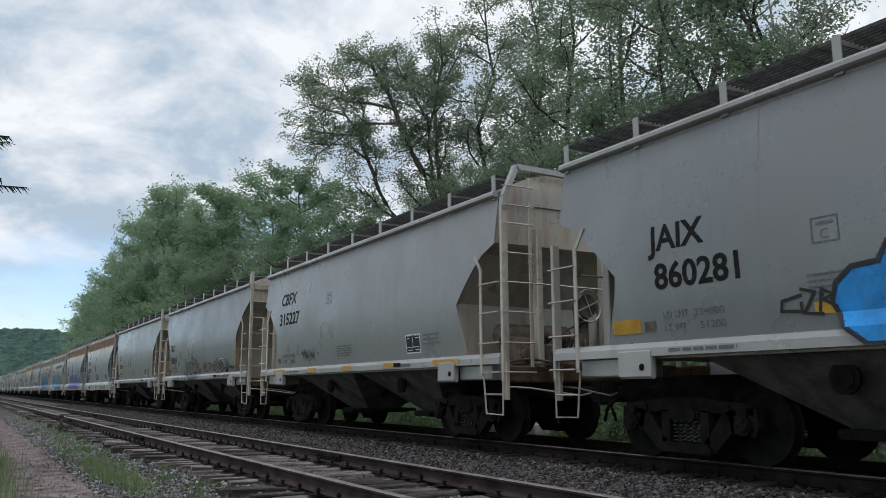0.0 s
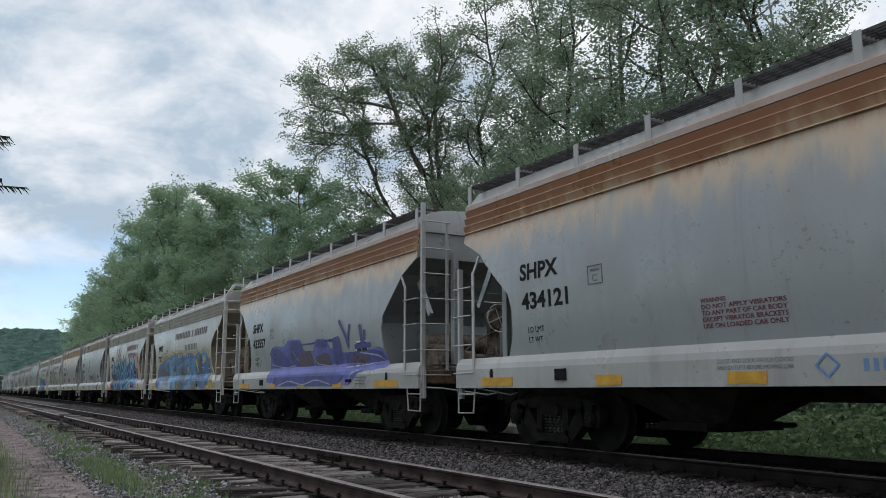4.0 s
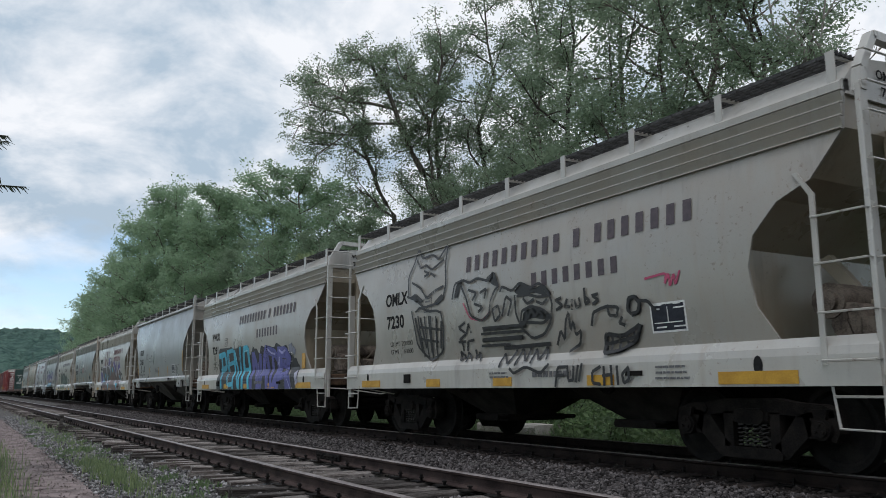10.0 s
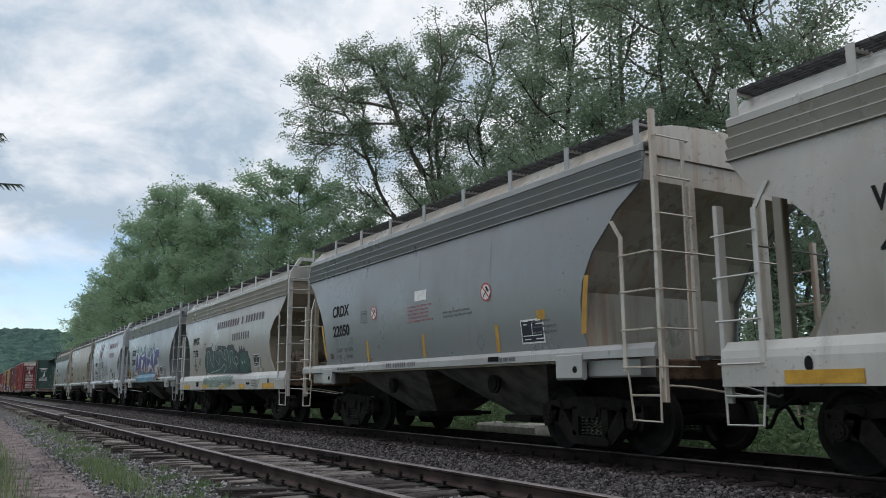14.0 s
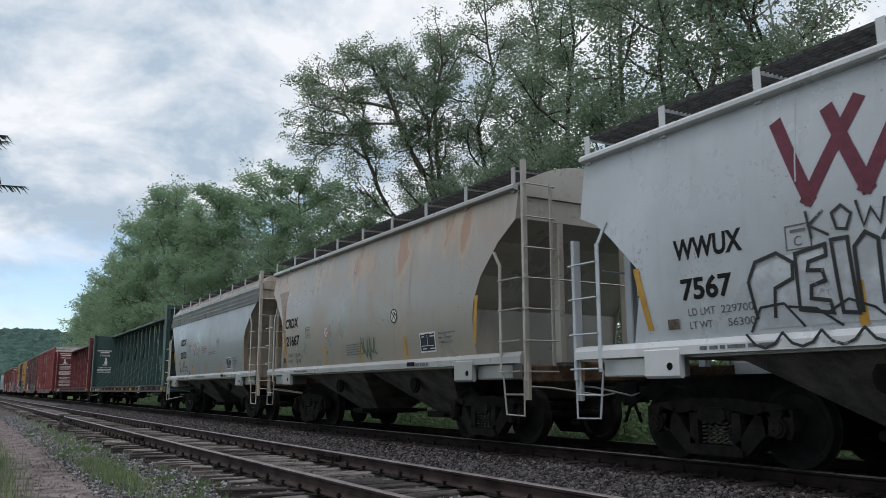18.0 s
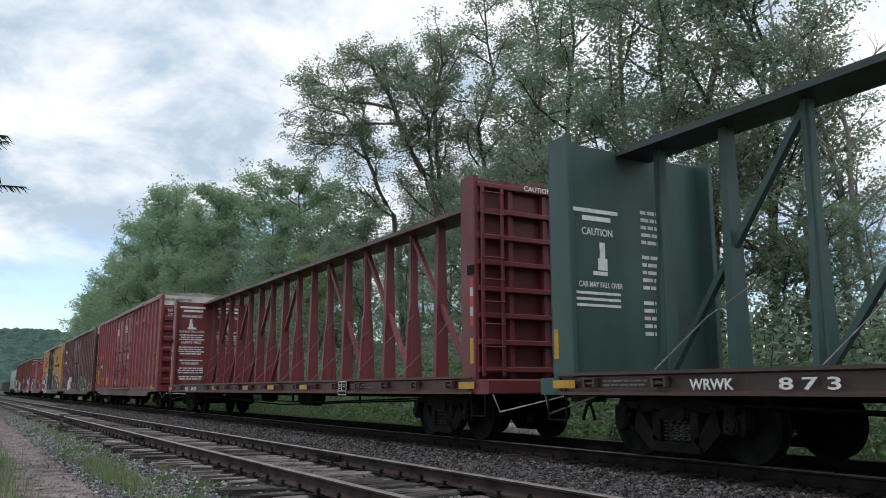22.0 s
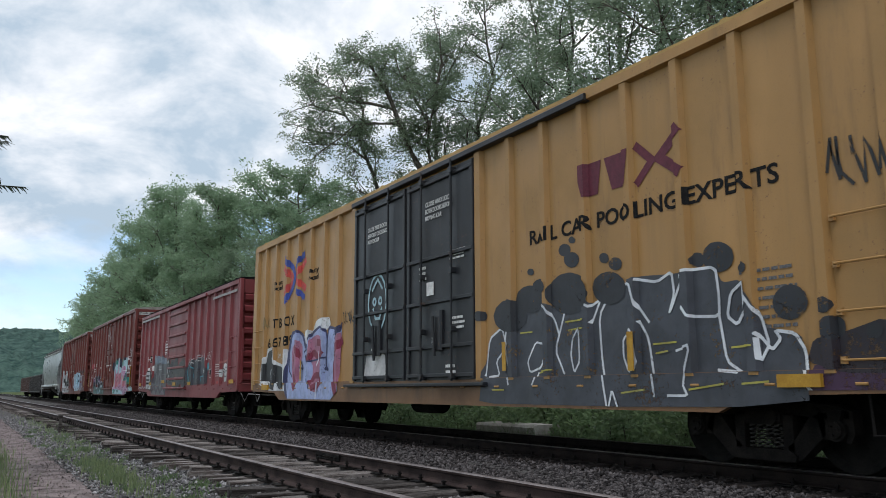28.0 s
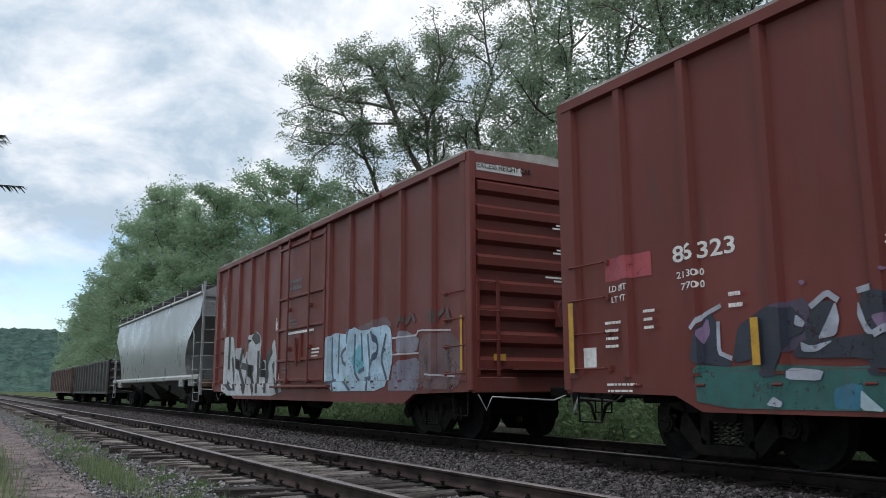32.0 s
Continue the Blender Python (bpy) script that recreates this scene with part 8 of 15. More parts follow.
def purple_piece(c, sf):
    piece(c, sf, "teal sprayed cloud", 0.004, [
        ((0.03, 0.26, 0.3), 0, [(3.39, 2.68), (3.09, 2.86), (2.73, 2.77), (2.52, 3.03), (2.26, 2.82), (2.27, 2.54), (2.09, 2.43), (1.95, 2.82), (1.64, 2.97), (1.41, 2.74), (1.14, 2.62), (0.91, 2.95), (0.50, 2.92), (0.29, 2.56), (-0.11, 2.44), (-0.28, 2.95), (-0.45, 2.88), (-0.46, 2.45), (-0.93, 2.50), (-1.26, 2.94), (-1.44, 3.02), (-1.71, 2.61), (-1.78, 2.36), (-2.17, 2.30), (-2.42, 2.58), (-2.60, 2.81), (-2.50, 1.83), (2.89, 2.45)])], True)
    piece(c, sf, "purple sprayed letters with white outlines", 0.007, [
        ((0.5, 0.54, 0.58), 0, [(3.23, 1.63), (2.96, 2.29), (2.95, 2.71), (2.27, 2.64), (2.09, 2.36), (2.08, 2.51), (1.53, 2.68), (1.37, 2.50), (0.83, 2.54), (0.24, 2.84), (0.15, 2.47), (-0.36, 2.30), (-0.61, 2.36), (-0.60, 2.69), (-0.80, 2.79), (-1.02, 2.71), (-0.93, 2.44), (-1.42, 2.72), (-1.53, 2.41), (-1.77, 2.54), (-1.91, 2.71), (-2.59, 2.68), (-2.47, 1.52), (-1.73, 1.47), (2.12, 1.72), (2.25, 1.57)]),
        ((0.045, 0.035, 0.17), 0, [(3.13, 1.71), (2.87, 2.19), (2.81, 2.62), (2.36, 2.59), (2.18, 1.89), (2.31, 1.66), (2.56, 2.04)]),
        ((0.045, 0.035, 0.17), 0, [(2.12, 1.76), (2.09, 2.36), (1.59, 2.61), (1.37, 2.42), (0.94, 2.48), (1.00, 2.23), (1.44, 2.36), (1.62, 2.07), (1.76, 1.74)]),
        ((0.045, 0.035, 0.17), 0, [(1.41, 1.83), (0.89, 2.44), (0.34, 2.75), (0.31, 2.15), (0.48, 1.75), (0.67, 1.77), (0.65, 2.19), (0.98, 1.79)]),
        ((0.045, 0.035, 0.17), 0, [(0.23, 2.45), (-0.36, 2.26), (-0.65, 2.33), (-0.59, 2.11), (-0.12, 1.94), (0.14, 2.03), (0.16, 1.73), (0.29, 1.74)]),
        ((0.045, 0.035, 0.17), 0.1, [(-0.68, 2.48), (-0.65, 2.68), (-0.81, 2.73), (-0.95, 2.69), (-0.85, 2.45)]),
        ((0.045, 0.035, 0.17), 0, [(-0.71, 2.16), (-0.85, 2.39), (-1.34, 2.59), (-1.35, 2.14), (-1.63, 1.70), (-1.49, 1.60), (-1.17, 1.86), (-0.97, 2.00), (-0.74, 1.97)]),
        ((0.045, 0.035, 0.17), 0, [(-1.55, 2.28), (-1.91, 2.65), (-2.58, 2.63), (-2.54, 2.24), (-2.33, 2.22), (-2.31, 2.01), (-2.14, 1.98), (-1.78, 1.97), (-1.69, 1.75), (-1.56, 2.05)]),
        ((0.045, 0.035, 0.17), 0, [(-0.23, 1.70), (-0.81, 1.87), (-1.16, 1.74), (-1.00, 1.55), (-0.31, 1.56)]),
        ((0.08, 0.18, 0.26), 0, [(2.66, 1.27), (2.43, 1.83), (0.98, 1.76), (-0.40, 1.68), (-1.75, 1.69), (-1.96, 1.34), (-1.89, 1.21), (0.06, 1.23)]),
        ((0.13, 0.22, 0.29), 0.08, [(2.25, 1.57), (0.49, 1.55), (-1.74, 1.55)]),
        ((0.25, 0.1, 0.05), 0.16, [(2.44, 1.66), (2.18, 1.73)]),
        ((0.25, 0.1, 0.05), 0.15, [(1.58, 1.76), (1.52, 1.87)]),
        ((0.25, 0.1, 0.05), 0.15, [(1.03, 1.76), (0.97, 1.88)]),
        ((0.25, 0.1, 0.05), 0.15, [(0.43, 1.78), (0.38, 1.88)]),
        ((0.25, 0.1, 0.05), 0.15, [(-0.07, 1.78), (-0.09, 1.87)]),
        ((0.25, 0.1, 0.05), 0.15, [(-0.56, 1.76), (-0.59, 1.86)]),
        ((0.25, 0.1, 0.05), 0.15, [(-1.03, 1.75), (-1.06, 1.84)]),
        ((0.25, 0.1, 0.05), 0.15, [(-1.47, 1.74), (-1.51, 1.83)]),
        ((0.25, 0.1, 0.05), 0, [(-1.77, 1.58), (-1.93, 1.67), (-2.14, 1.39), (-2.10, 1.23), (-1.95, 1.24)]),
        ((0.25, 0.1, 0.05), 0, [(-2.24, 1.54), (-2.36, 1.95), (-2.50, 1.83), (-2.45, 1.37), (-2.25, 1.38)]),
        ((0.5, 0.54, 0.58), 0.05, [(3.07, 1.28), (2.92, 1.45), (2.72, 1.23), (2.58, 1.43)]),
        ((0.5, 0.54, 0.58), 0, [(-2.23, 2.29), (-2.55, 2.29), (-2.53, 2.13), (-2.24, 2.18)]),
        ((0.4, 0.62, 0.66), 0, [(-2.18, 1.18), (-2.45, 1.32), (-2.43, 1.17)])])


def grey_piece(c, sf):
    piece(c, sf, "black sprayed bubbles and cloud", 0.004, [
        ((0.018, 0.02, 0.026), 0, [(-4.77, 2.80), (-4.75, 2.76), (-4.70, 2.73), (-4.63, 2.73), (-4.56, 2.75), (-4.51, 2.79), (-4.50, 2.84), (-4.52, 2.88), (-4.57, 2.91), (-4.64, 2.91), (-4.71, 2.89), (-4.76, 2.85)]),
        ((0.018, 0.02, 0.026), 0, [(-4.95, 2.64), (-4.92, 2.59), (-4.86, 2.55), (-4.77, 2.55), (-4.69, 2.58), (-4.63, 2.63), (-4.61, 2.69), (-4.63, 2.74), (-4.70, 2.77), (-4.78, 2.77), (-4.87, 2.75), (-4.93, 2.70)]),
        ((0.018, 0.02, 0.026), 0, [(-4.88, 2.93), (-4.87, 2.90), (-4.84, 2.89), (-4.80, 2.89), (-4.77, 2.90), (-4.74, 2.92), (-4.73, 2.95), (-4.74, 2.97), (-4.77, 2.99), (-4.81, 2.99), (-4.84, 2.97), (-4.87, 2.95)]),
        ((0.018, 0.02, 0.026), 0, [(-5.55, 2.58), (-5.54, 2.54), (-5.50, 2.52), (-5.45, 2.52), (-5.40, 2.54), (-5.37, 2.57), (-5.36, 2.60), (-5.37, 2.64), (-5.41, 2.66), (-5.46, 2.66), (-5.51, 2.64), (-5.54, 2.61)]),
        ((0.018, 0.02, 0.026), 0, [(-5.79, 2.47), (-5.78, 2.43), (-5.73, 2.40), (-5.66, 2.40), (-5.60, 2.42), (-5.55, 2.46), (-5.54, 2.50), (-5.56, 2.54), (-5.61, 2.57), (-5.67, 2.57), (-5.74, 2.55), (-5.78, 2.51)]),
        ((0.018, 0.02, 0.026), 0, [(-3.91, 2.60), (-3.90, 2.57), (-3.86, 2.56), (-3.82, 2.56), (-3.78, 2.57), (-3.75, 2.59), (-3.74, 2.62), (-3.75, 2.64), (-3.78, 2.66), (-3.83, 2.66), (-3.87, 2.65), (-3.90, 2.62)]),
        ((0.018, 0.02, 0.026), 0, [(-4.24, 2.34), (-4.21, 2.28), (-4.14, 2.25), (-4.05, 2.24), (-3.95, 2.27), (-3.88, 2.32), (-3.86, 2.38), (-3.89, 2.44), (-3.96, 2.47), (-4.06, 2.48), (-4.15, 2.45), (-4.22, 2.40)]),
        ((0.018, 0.02, 0.026), 0, [(-7.16, 2.33), (-7.14, 2.29), (-7.10, 2.26), (-7.04, 2.26), (-6.99, 2.28), (-6.95, 2.31), (-6.94, 2.36), (-6.96, 2.40), (-7.00, 2.43), (-7.05, 2.43), (-7.11, 2.41), (-7.14, 2.37)]),
        ((0.018, 0.02, 0.026), 0, [(-7.56, 2.30), (-7.52, 2.22), (-7.44, 2.17), (-7.33, 2.16), (-7.22, 2.20), (-7.14, 2.27), (-7.12, 2.37), (-7.15, 2.45), (-7.24, 2.51), (-7.36, 2.51), (-7.46, 2.47), (-7.54, 2.40)]),
        ((0.018, 0.02, 0.026), 0, [(-7.76, 2.16), (-7.75, 2.13), (-7.72, 2.11), (-7.68, 2.10), (-7.64, 2.12), (-7.61, 2.14), (-7.60, 2.18), (-7.62, 2.21), (-7.65, 2.23), (-7.69, 2.24), (-7.73, 2.22), (-7.76, 2.19)]),
        ((0.018, 0.02, 0.026), 0, [(-2.64, 2.04), (-2.62, 2.00), (-2.57, 1.97), (-2.49, 1.97), (-2.42, 1.98), (-2.36, 2.02), (-2.34, 2.06), (-2.36, 2.10), (-2.42, 2.13), (-2.49, 2.13), (-2.57, 2.12), (-2.62, 2.08)]),
        ((0.018, 0.02, 0.026), 0, [(-8.43, 1.72), (-8.39, 1.64), (-8.31, 1.58), (-8.21, 1.56), (-8.10, 1.59), (-8.03, 1.67), (-8.01, 1.76), (-8.05, 1.85), (-8.13, 1.91), (-8.24, 1.93), (-8.34, 1.89), (-8.41, 1.82)]),
        ((0.018, 0.02, 0.026), 0, [(-8.72, 1.67), (-8.70, 1.63), (-8.67, 1.60), (-8.62, 1.60), (-8.58, 1.61), (-8.55, 1.64), (-8.54, 1.69), (-8.55, 1.73), (-8.59, 1.75), (-8.64, 1.76), (-8.68, 1.74), (-8.71, 1.71)]),
        ((0.018, 0.02, 0.026), 0, [(-8.81, 1.45), (-8.79, 1.39), (-8.74, 1.35), (-8.67, 1.34), (-8.61, 1.36), (-8.57, 1.40), (-8.55, 1.46), (-8.58, 1.52), (-8.63, 1.56), (-8.70, 1.57), (-8.76, 1.55), (-8.80, 1.51)]),
        ((0.018, 0.02, 0.026), 0, [(-9.17, 1.40), (-9.15, 1.36), (-9.12, 1.33), (-9.08, 1.33), (-9.04, 1.34), (-9.01, 1.37), (-9.01, 1.41), (-9.02, 1.45), (-9.05, 1.47), (-9.10, 1.48), (-9.13, 1.47), (-9.16, 1.44)]),
        ((0.018, 0.02, 0.026), 0, [(-3.73, 1.95), (-3.67, 1.83), (-3.51, 1.75), (-3.28, 1.73), (-3.05, 1.78), (-2.88, 1.89), (-2.82, 2.02), (-2.89, 2.15), (-3.07, 2.24), (-3.30, 2.25), (-3.52, 2.19), (-3.68, 2.08)]),
        ((0.018, 0.02, 0.026), 0, [(-5.18, 2.14), (-5.12, 2.00), (-4.95, 1.91), (-4.72, 1.89), (-4.48, 1.95), (-4.31, 2.08), (-4.25, 2.24), (-4.32, 2.39), (-4.51, 2.48), (-4.75, 2.49), (-4.97, 2.42), (-5.13, 2.29)]),
        ((0.018, 0.02, 0.026), 0, [(-5.86, 2.15), (-5.81, 2.04), (-5.69, 1.97), (-5.53, 1.96), (-5.37, 2.00), (-5.25, 2.10), (-5.21, 2.22), (-5.26, 2.33), (-5.39, 2.39), (-5.56, 2.40), (-5.71, 2.35), (-5.82, 2.26)]),
        ((0.018, 0.02, 0.026), 0, [(-4.15, 2.17), (-4.10, 2.07), (-3.98, 2.00), (-3.80, 1.99), (-3.62, 2.03), (-3.49, 2.12), (-3.45, 2.23), (-3.50, 2.34), (-3.64, 2.40), (-3.82, 2.41), (-3.99, 2.36), (-4.11, 2.27)])])
    piece(c, sf, "dark grey sprayed letters with white outlines", 0.0075, [
        ((0.045, 0.016, 0.045), 0, [(-8.38, 0.62), (-8.40, 1.09), (-8.67, 1.16), (-9.16, 1.12), (-9.61, 1.06), (-9.55, 0.53)]),
        ((0.02, 0.014, 0.02), 0, [(-8.36, 1.14), (-8.45, 1.36), (-8.75, 1.40), (-9.20, 1.52), (-9.44, 1.31), (-9.41, 1.01), (-8.77, 1.02)]),
        ((0.05, 0.055, 0.068), 0, [(-2.43, 0.61), (-2.56, 1.23), (-2.73, 1.67), (-3.13, 1.91), (-3.29, 2.12), (-4.22, 2.12), (-4.59, 1.89), (-4.73, 2.19), (-5.03, 2.20), (-5.20, 1.99), (-5.60, 2.17), (-5.86, 2.22), (-6.07, 2.27), (-6.64, 2.23), (-7.28, 2.22), (-7.38, 2.04), (-7.61, 2.05), (-7.78, 1.82), (-7.93, 1.51), (-8.32, 1.42), (-8.39, 1.14), (-8.39, 0.70)]),
        ((0.62, 0.65, 0.7), 0.035, [(-2.59, 1.10), (-2.70, 1.67), (-3.05, 1.83), (-3.17, 1.52), (-2.88, 1.31), (-2.97, 1.09), (-2.69, 1.07)]),
        ((0.62, 0.65, 0.7), 0.035, [(-3.22, 2.08), (-3.37, 2.16), (-3.74, 2.21), (-4.01, 2.06), (-4.19, 2.08), (-4.40, 1.82), (-4.46, 1.66)]),
        ((0.62, 0.65, 0.7), 0.035, [(-3.26, 0.96), (-3.12, 1.56), (-3.22, 2.08)]),
        ((0.62, 0.65, 0.7), 0.03, [(-3.71, 1.28), (-3.92, 1.56), (-4.17, 1.51), (-4.05, 1.19), (-3.77, 1.12), (-3.71, 1.28)]),
        ((0.62, 0.65, 0.7), 0.03, [(-3.98, 1.11), (-3.87, 0.95)]),
        ((0.62, 0.65, 0.7), 0.035, [(-4.56, 1.10), (-4.38, 1.42), (-4.59, 1.89), (-4.67, 2.16), (-4.98, 2.24), (-5.14, 1.96), (-5.37, 2.05), (-5.19, 1.76)]),
        ((0.62, 0.65, 0.7), 0.03, [(-4.76, 1.56), (-4.89, 1.71), (-4.90, 1.25), (-4.78, 1.10), (-4.72, 1.33), (-4.76, 1.56)]),
        ((0.62, 0.65, 0.7), 0.035, [(-5.46, 0.66), (-5.36, 1.23), (-5.33, 1.83), (-5.60, 2.17), (-5.97, 2.21), (-6.05, 1.91), (-6.23, 1.69)]),
        ((0.62, 0.65, 0.7), 0.03, [(-5.77, 1.51), (-5.98, 1.63), (-6.05, 1.14), (-5.85, 1.08), (-5.76, 1.29), (-5.77, 1.51)]),
        ((0.62, 0.65, 0.7), 0.035, [(-6.31, 0.80), (-6.22, 1.48), (-6.08, 1.70)]),
        ((0.62, 0.65, 0.7), 0.035, [(-6.07, 2.23), (-6.40, 2.16), (-6.64, 2.26), (-6.67, 1.99), (-6.56, 1.73), (-6.81, 2.18)]),
        ((0.62, 0.65, 0.7), 0.035, [(-6.86, 2.24), (-7.30, 2.23), (-7.33, 1.92), (-7.32, 1.67), (-6.91, 1.70), (-6.83, 1.81)]),
        ((0.62, 0.65, 0.7), 0.03, [(-6.66, 1.32), (-6.93, 1.38), (-6.77, 0.93), (-6.84, 0.80), (-6.54, 0.80)]),
        ((0.62, 0.65, 0.7), 0.035, [(-7.32, 1.67), (-7.39, 1.17), (-7.59, 1.05), (-7.27, 1.08)]),
        ((0.62, 0.65, 0.7), 0.035, [(-7.43, 1.66), (-7.49, 1.91), (-7.69, 2.04), (-7.70, 1.76), (-7.56, 1.56), (-7.43, 1.66)]),
        ((0.62, 0.65, 0.7), 0.035, [(-7.71, 1.85), (-7.87, 1.63), (-7.95, 1.33), (-7.83, 1.16), (-7.82, 1.39)]),
        ((0.62, 0.65, 0.7), 0.035, [(-7.82, 1.45), (-7.98, 1.27), (-8.09, 1.38), (-8.03, 1.47), (-8.26, 1.43), (-8.37, 1.25), (-8.37, 0.92), (-8.46, 0.81)]),
        ((0.62, 0.65, 0.7), 0.03, [(-5.51, 0.66), (-5.58, 0.87), (-5.67, 0.66)])])
    piece(c, sf, "yellow sprayed brick marks", 0.032, [
        ((0.4, 0.36, 0.06), 0.022, [(-4.65, 1.80), (-5.07, 1.81)]),
        ((0.4, 0.36, 0.06), 0.022, [(-4.71, 1.68), (-5.01, 1.70)]),
        ((0.4, 0.36, 0.06), 0.022, [(-3.58, 1.71), (-3.86, 1.71)]),
        ((0.4, 0.36, 0.06), 0.022, [(-6.31, 1.41), (-6.67, 1.42)]),
        ((0.4, 0.36, 0.06), 0.022, [(-6.35, 1.30), (-6.53, 1.32)]),
        ((0.4, 0.36, 0.06), 0.022, [(-6.89, 0.87), (-7.37, 0.93)]),
        ((0.4, 0.36, 0.06), 0.022, [(-6.96, 0.77), (-7.44, 0.82)]),
        ((0.4, 0.36, 0.06), 0.022, [(-7.48, 1.32), (-7.78, 1.33)]),
        ((0.4, 0.36, 0.06), 0.022, [(-7.63, 0.93), (-7.95, 0.95)]),
        ((0.4, 0.36, 0.06), 0.022, [(-5.78, 0.83), (-6.18, 0.87)]),
        ((0.4, 0.36, 0.06), 0.022, [(-2.87, 0.87), (-3.18, 0.87)]),
        ((0.4, 0.36, 0.06), 0.022, [(-4.04, 1.11), (-4.31, 1.15)])])


def pastel_piece(c, sf):
    piece(c, sf, "black sprayed letters with white edges", 0.006, [
        ((0.58, 0.6, 0.62), 0, [(9.09, 1.04), (8.97, 1.63), (8.50, 1.81), (8.43, 2.01), (7.84, 2.04), (7.74, 1.64), (7.11, 1.53), (6.96, 1.23), (6.99, 0.73), (7.60, 0.72), (8.08, 0.87)]),
        ((0.016, 0.017, 0.02), 0, [(8.90, 1.12), (8.86, 1.58), (8.51, 1.60), (8.36, 1.92), (7.91, 1.98), (7.80, 1.56), (7.16, 1.47), (7.04, 1.23), (7.09, 0.87), (7.42, 0.94), (7.58, 1.10), (7.71, 0.87), (8.14, 0.91), (8.13, 1.11)]),
        ((0.58, 0.6, 0.62), 0.03, [(7.96, 0.87), (8.12, 1.34), (7.99, 1.57)]),
        ((0.58, 0.6, 0.62), 0.03, [(7.71, 0.87), (7.58, 1.10), (7.25, 0.87)]),
        ((0.58, 0.6, 0.62), 0.02, [(7.55, 1.86), (7.49, 1.70), (7.37, 1.84), (7.27, 1.68)])])
    piece(c, sf, "whitish sprayed clouds", 0.006, [
        ((0.58, 0.6, 0.62), 0, [(7.23, 1.24), (7.15, 1.83), (6.87, 1.95), (6.57, 1.78), (6.63, 0.80), (7.03, 0.87)]),
        ((0.58, 0.6, 0.62), 0, [(5.61, 2.10), (5.55, 2.32), (5.34, 2.36), (5.02, 2.28), (4.85, 2.51), (4.63, 2.56), (4.35, 2.55), (4.01, 2.55), (3.91, 2.35), (4.24, 2.23), (4.81, 2.13), (5.46, 1.82)])])
    piece(c, sf, "pastel blue and pink sprayed letters with navy outlines", 0.0085, [
        ((0.03, 0.035, 0.11), 0, [(6.91, 1.15), (6.77, 1.80), (6.53, 2.35), (6.04, 2.39), (5.64, 2.24), (5.45, 1.95), (5.02, 2.28), (4.57, 2.40), (4.17, 2.28), (4.12, 2.10), (4.03, 2.35), (3.61, 2.28), (3.51, 2.18), (3.23, 2.35), (3.40, 0.62), (6.45, 0.53), (6.83, 0.80)]),
        ((0.3, 0.36, 0.58), 0, [(6.54, 0.53), (6.76, 1.15), (6.62, 1.78), (6.43, 2.27), (6.04, 2.32), (5.73, 2.19), (5.50, 1.83), (5.03, 2.19), (4.57, 2.34), (4.21, 2.23), (4.10, 1.93), (3.99, 2.28), (3.62, 2.22), (3.66, 1.77), (3.40, 2.11), (3.24, 2.24), (3.40, 0.62)]),
        ((0.36, 0.14, 0.22), 0, [(6.46, 1.91), (6.10, 2.16), (5.71, 1.98), (5.69, 1.64), (5.92, 1.46), (5.85, 1.19), (6.19, 0.80), (6.40, 1.21)]),
        ((0.36, 0.14, 0.22), 0, [(5.12, 2.11), (4.73, 2.18), (4.32, 2.07), (4.29, 1.60), (4.51, 1.38), (4.34, 1.03), (4.63, 0.81), (5.06, 0.87), (4.94, 1.41), (5.23, 1.67)]),
        ((0.36, 0.14, 0.22), 0, [(3.68, 1.55), (3.58, 2.03), (3.24, 2.19), (3.38, 0.82), (3.69, 0.87)]),
        ((0.2, 0.02, 0.05), 0.16, [(5.90, 1.73), (6.12, 1.95), (6.28, 1.69), (6.16, 1.34), (6.04, 1.07), (6.18, 0.94), (6.26, 1.21)]),
        ((0.2, 0.02, 0.05), 0.16, [(5.23, 1.61), (4.91, 1.77), (4.63, 1.63), (4.29, 1.69), (4.46, 1.97), (4.67, 1.99)]),
        ((0.2, 0.02, 0.05), 0.15, [(5.05, 1.05), (4.81, 1.22), (4.53, 1.21), (4.34, 1.09), (4.55, 0.98), (4.91, 0.93)]),
        ((0.2, 0.02, 0.05), 0.18, [(3.27, 1.93), (3.49, 1.80), (3.63, 1.44), (3.61, 1.07), (3.52, 0.87)]),
        ((0.03, 0.035, 0.11), 0.05, [(6.62, 1.78), (6.61, 1.36), (6.40, 1.21)]),
        ((0.03, 0.035, 0.11), 0.05, [(5.55, 1.80), (5.37, 1.88)]),
        ((0.03, 0.035, 0.11), 0.06, [(5.47, 1.69), (5.13, 0.93)]),
        ((0.03, 0.035, 0.11), 0.06, [(4.10, 1.98), (4.12, 1.42), (4.00, 1.33), (4.18, 1.37)]),
        ((0.03, 0.035, 0.11), 0.06, [(4.20, 2.26), (4.09, 2.04), (4.11, 1.59)]),
        ((0.03, 0.035, 0.11), 0.05, [(5.78, 1.59), (5.58, 1.38), (5.88, 1.43)]),
        ((0.03, 0.035, 0.11), 0.05, [(3.23, 2.35), (3.45, 2.22), (3.64, 2.04)]),
        ((0.03, 0.035, 0.11), 0.04, [(5.24, 1.55), (4.16, 1.62)]),
        ((0.55, 0.5, 0.58), 0.05, [(4.72, 1.46), (4.57, 1.59), (4.62, 1.75)]),
        ((0.52, 0.56, 0.7), 0.08, [(4.64, 0.69), (4.58, 1.04)])])


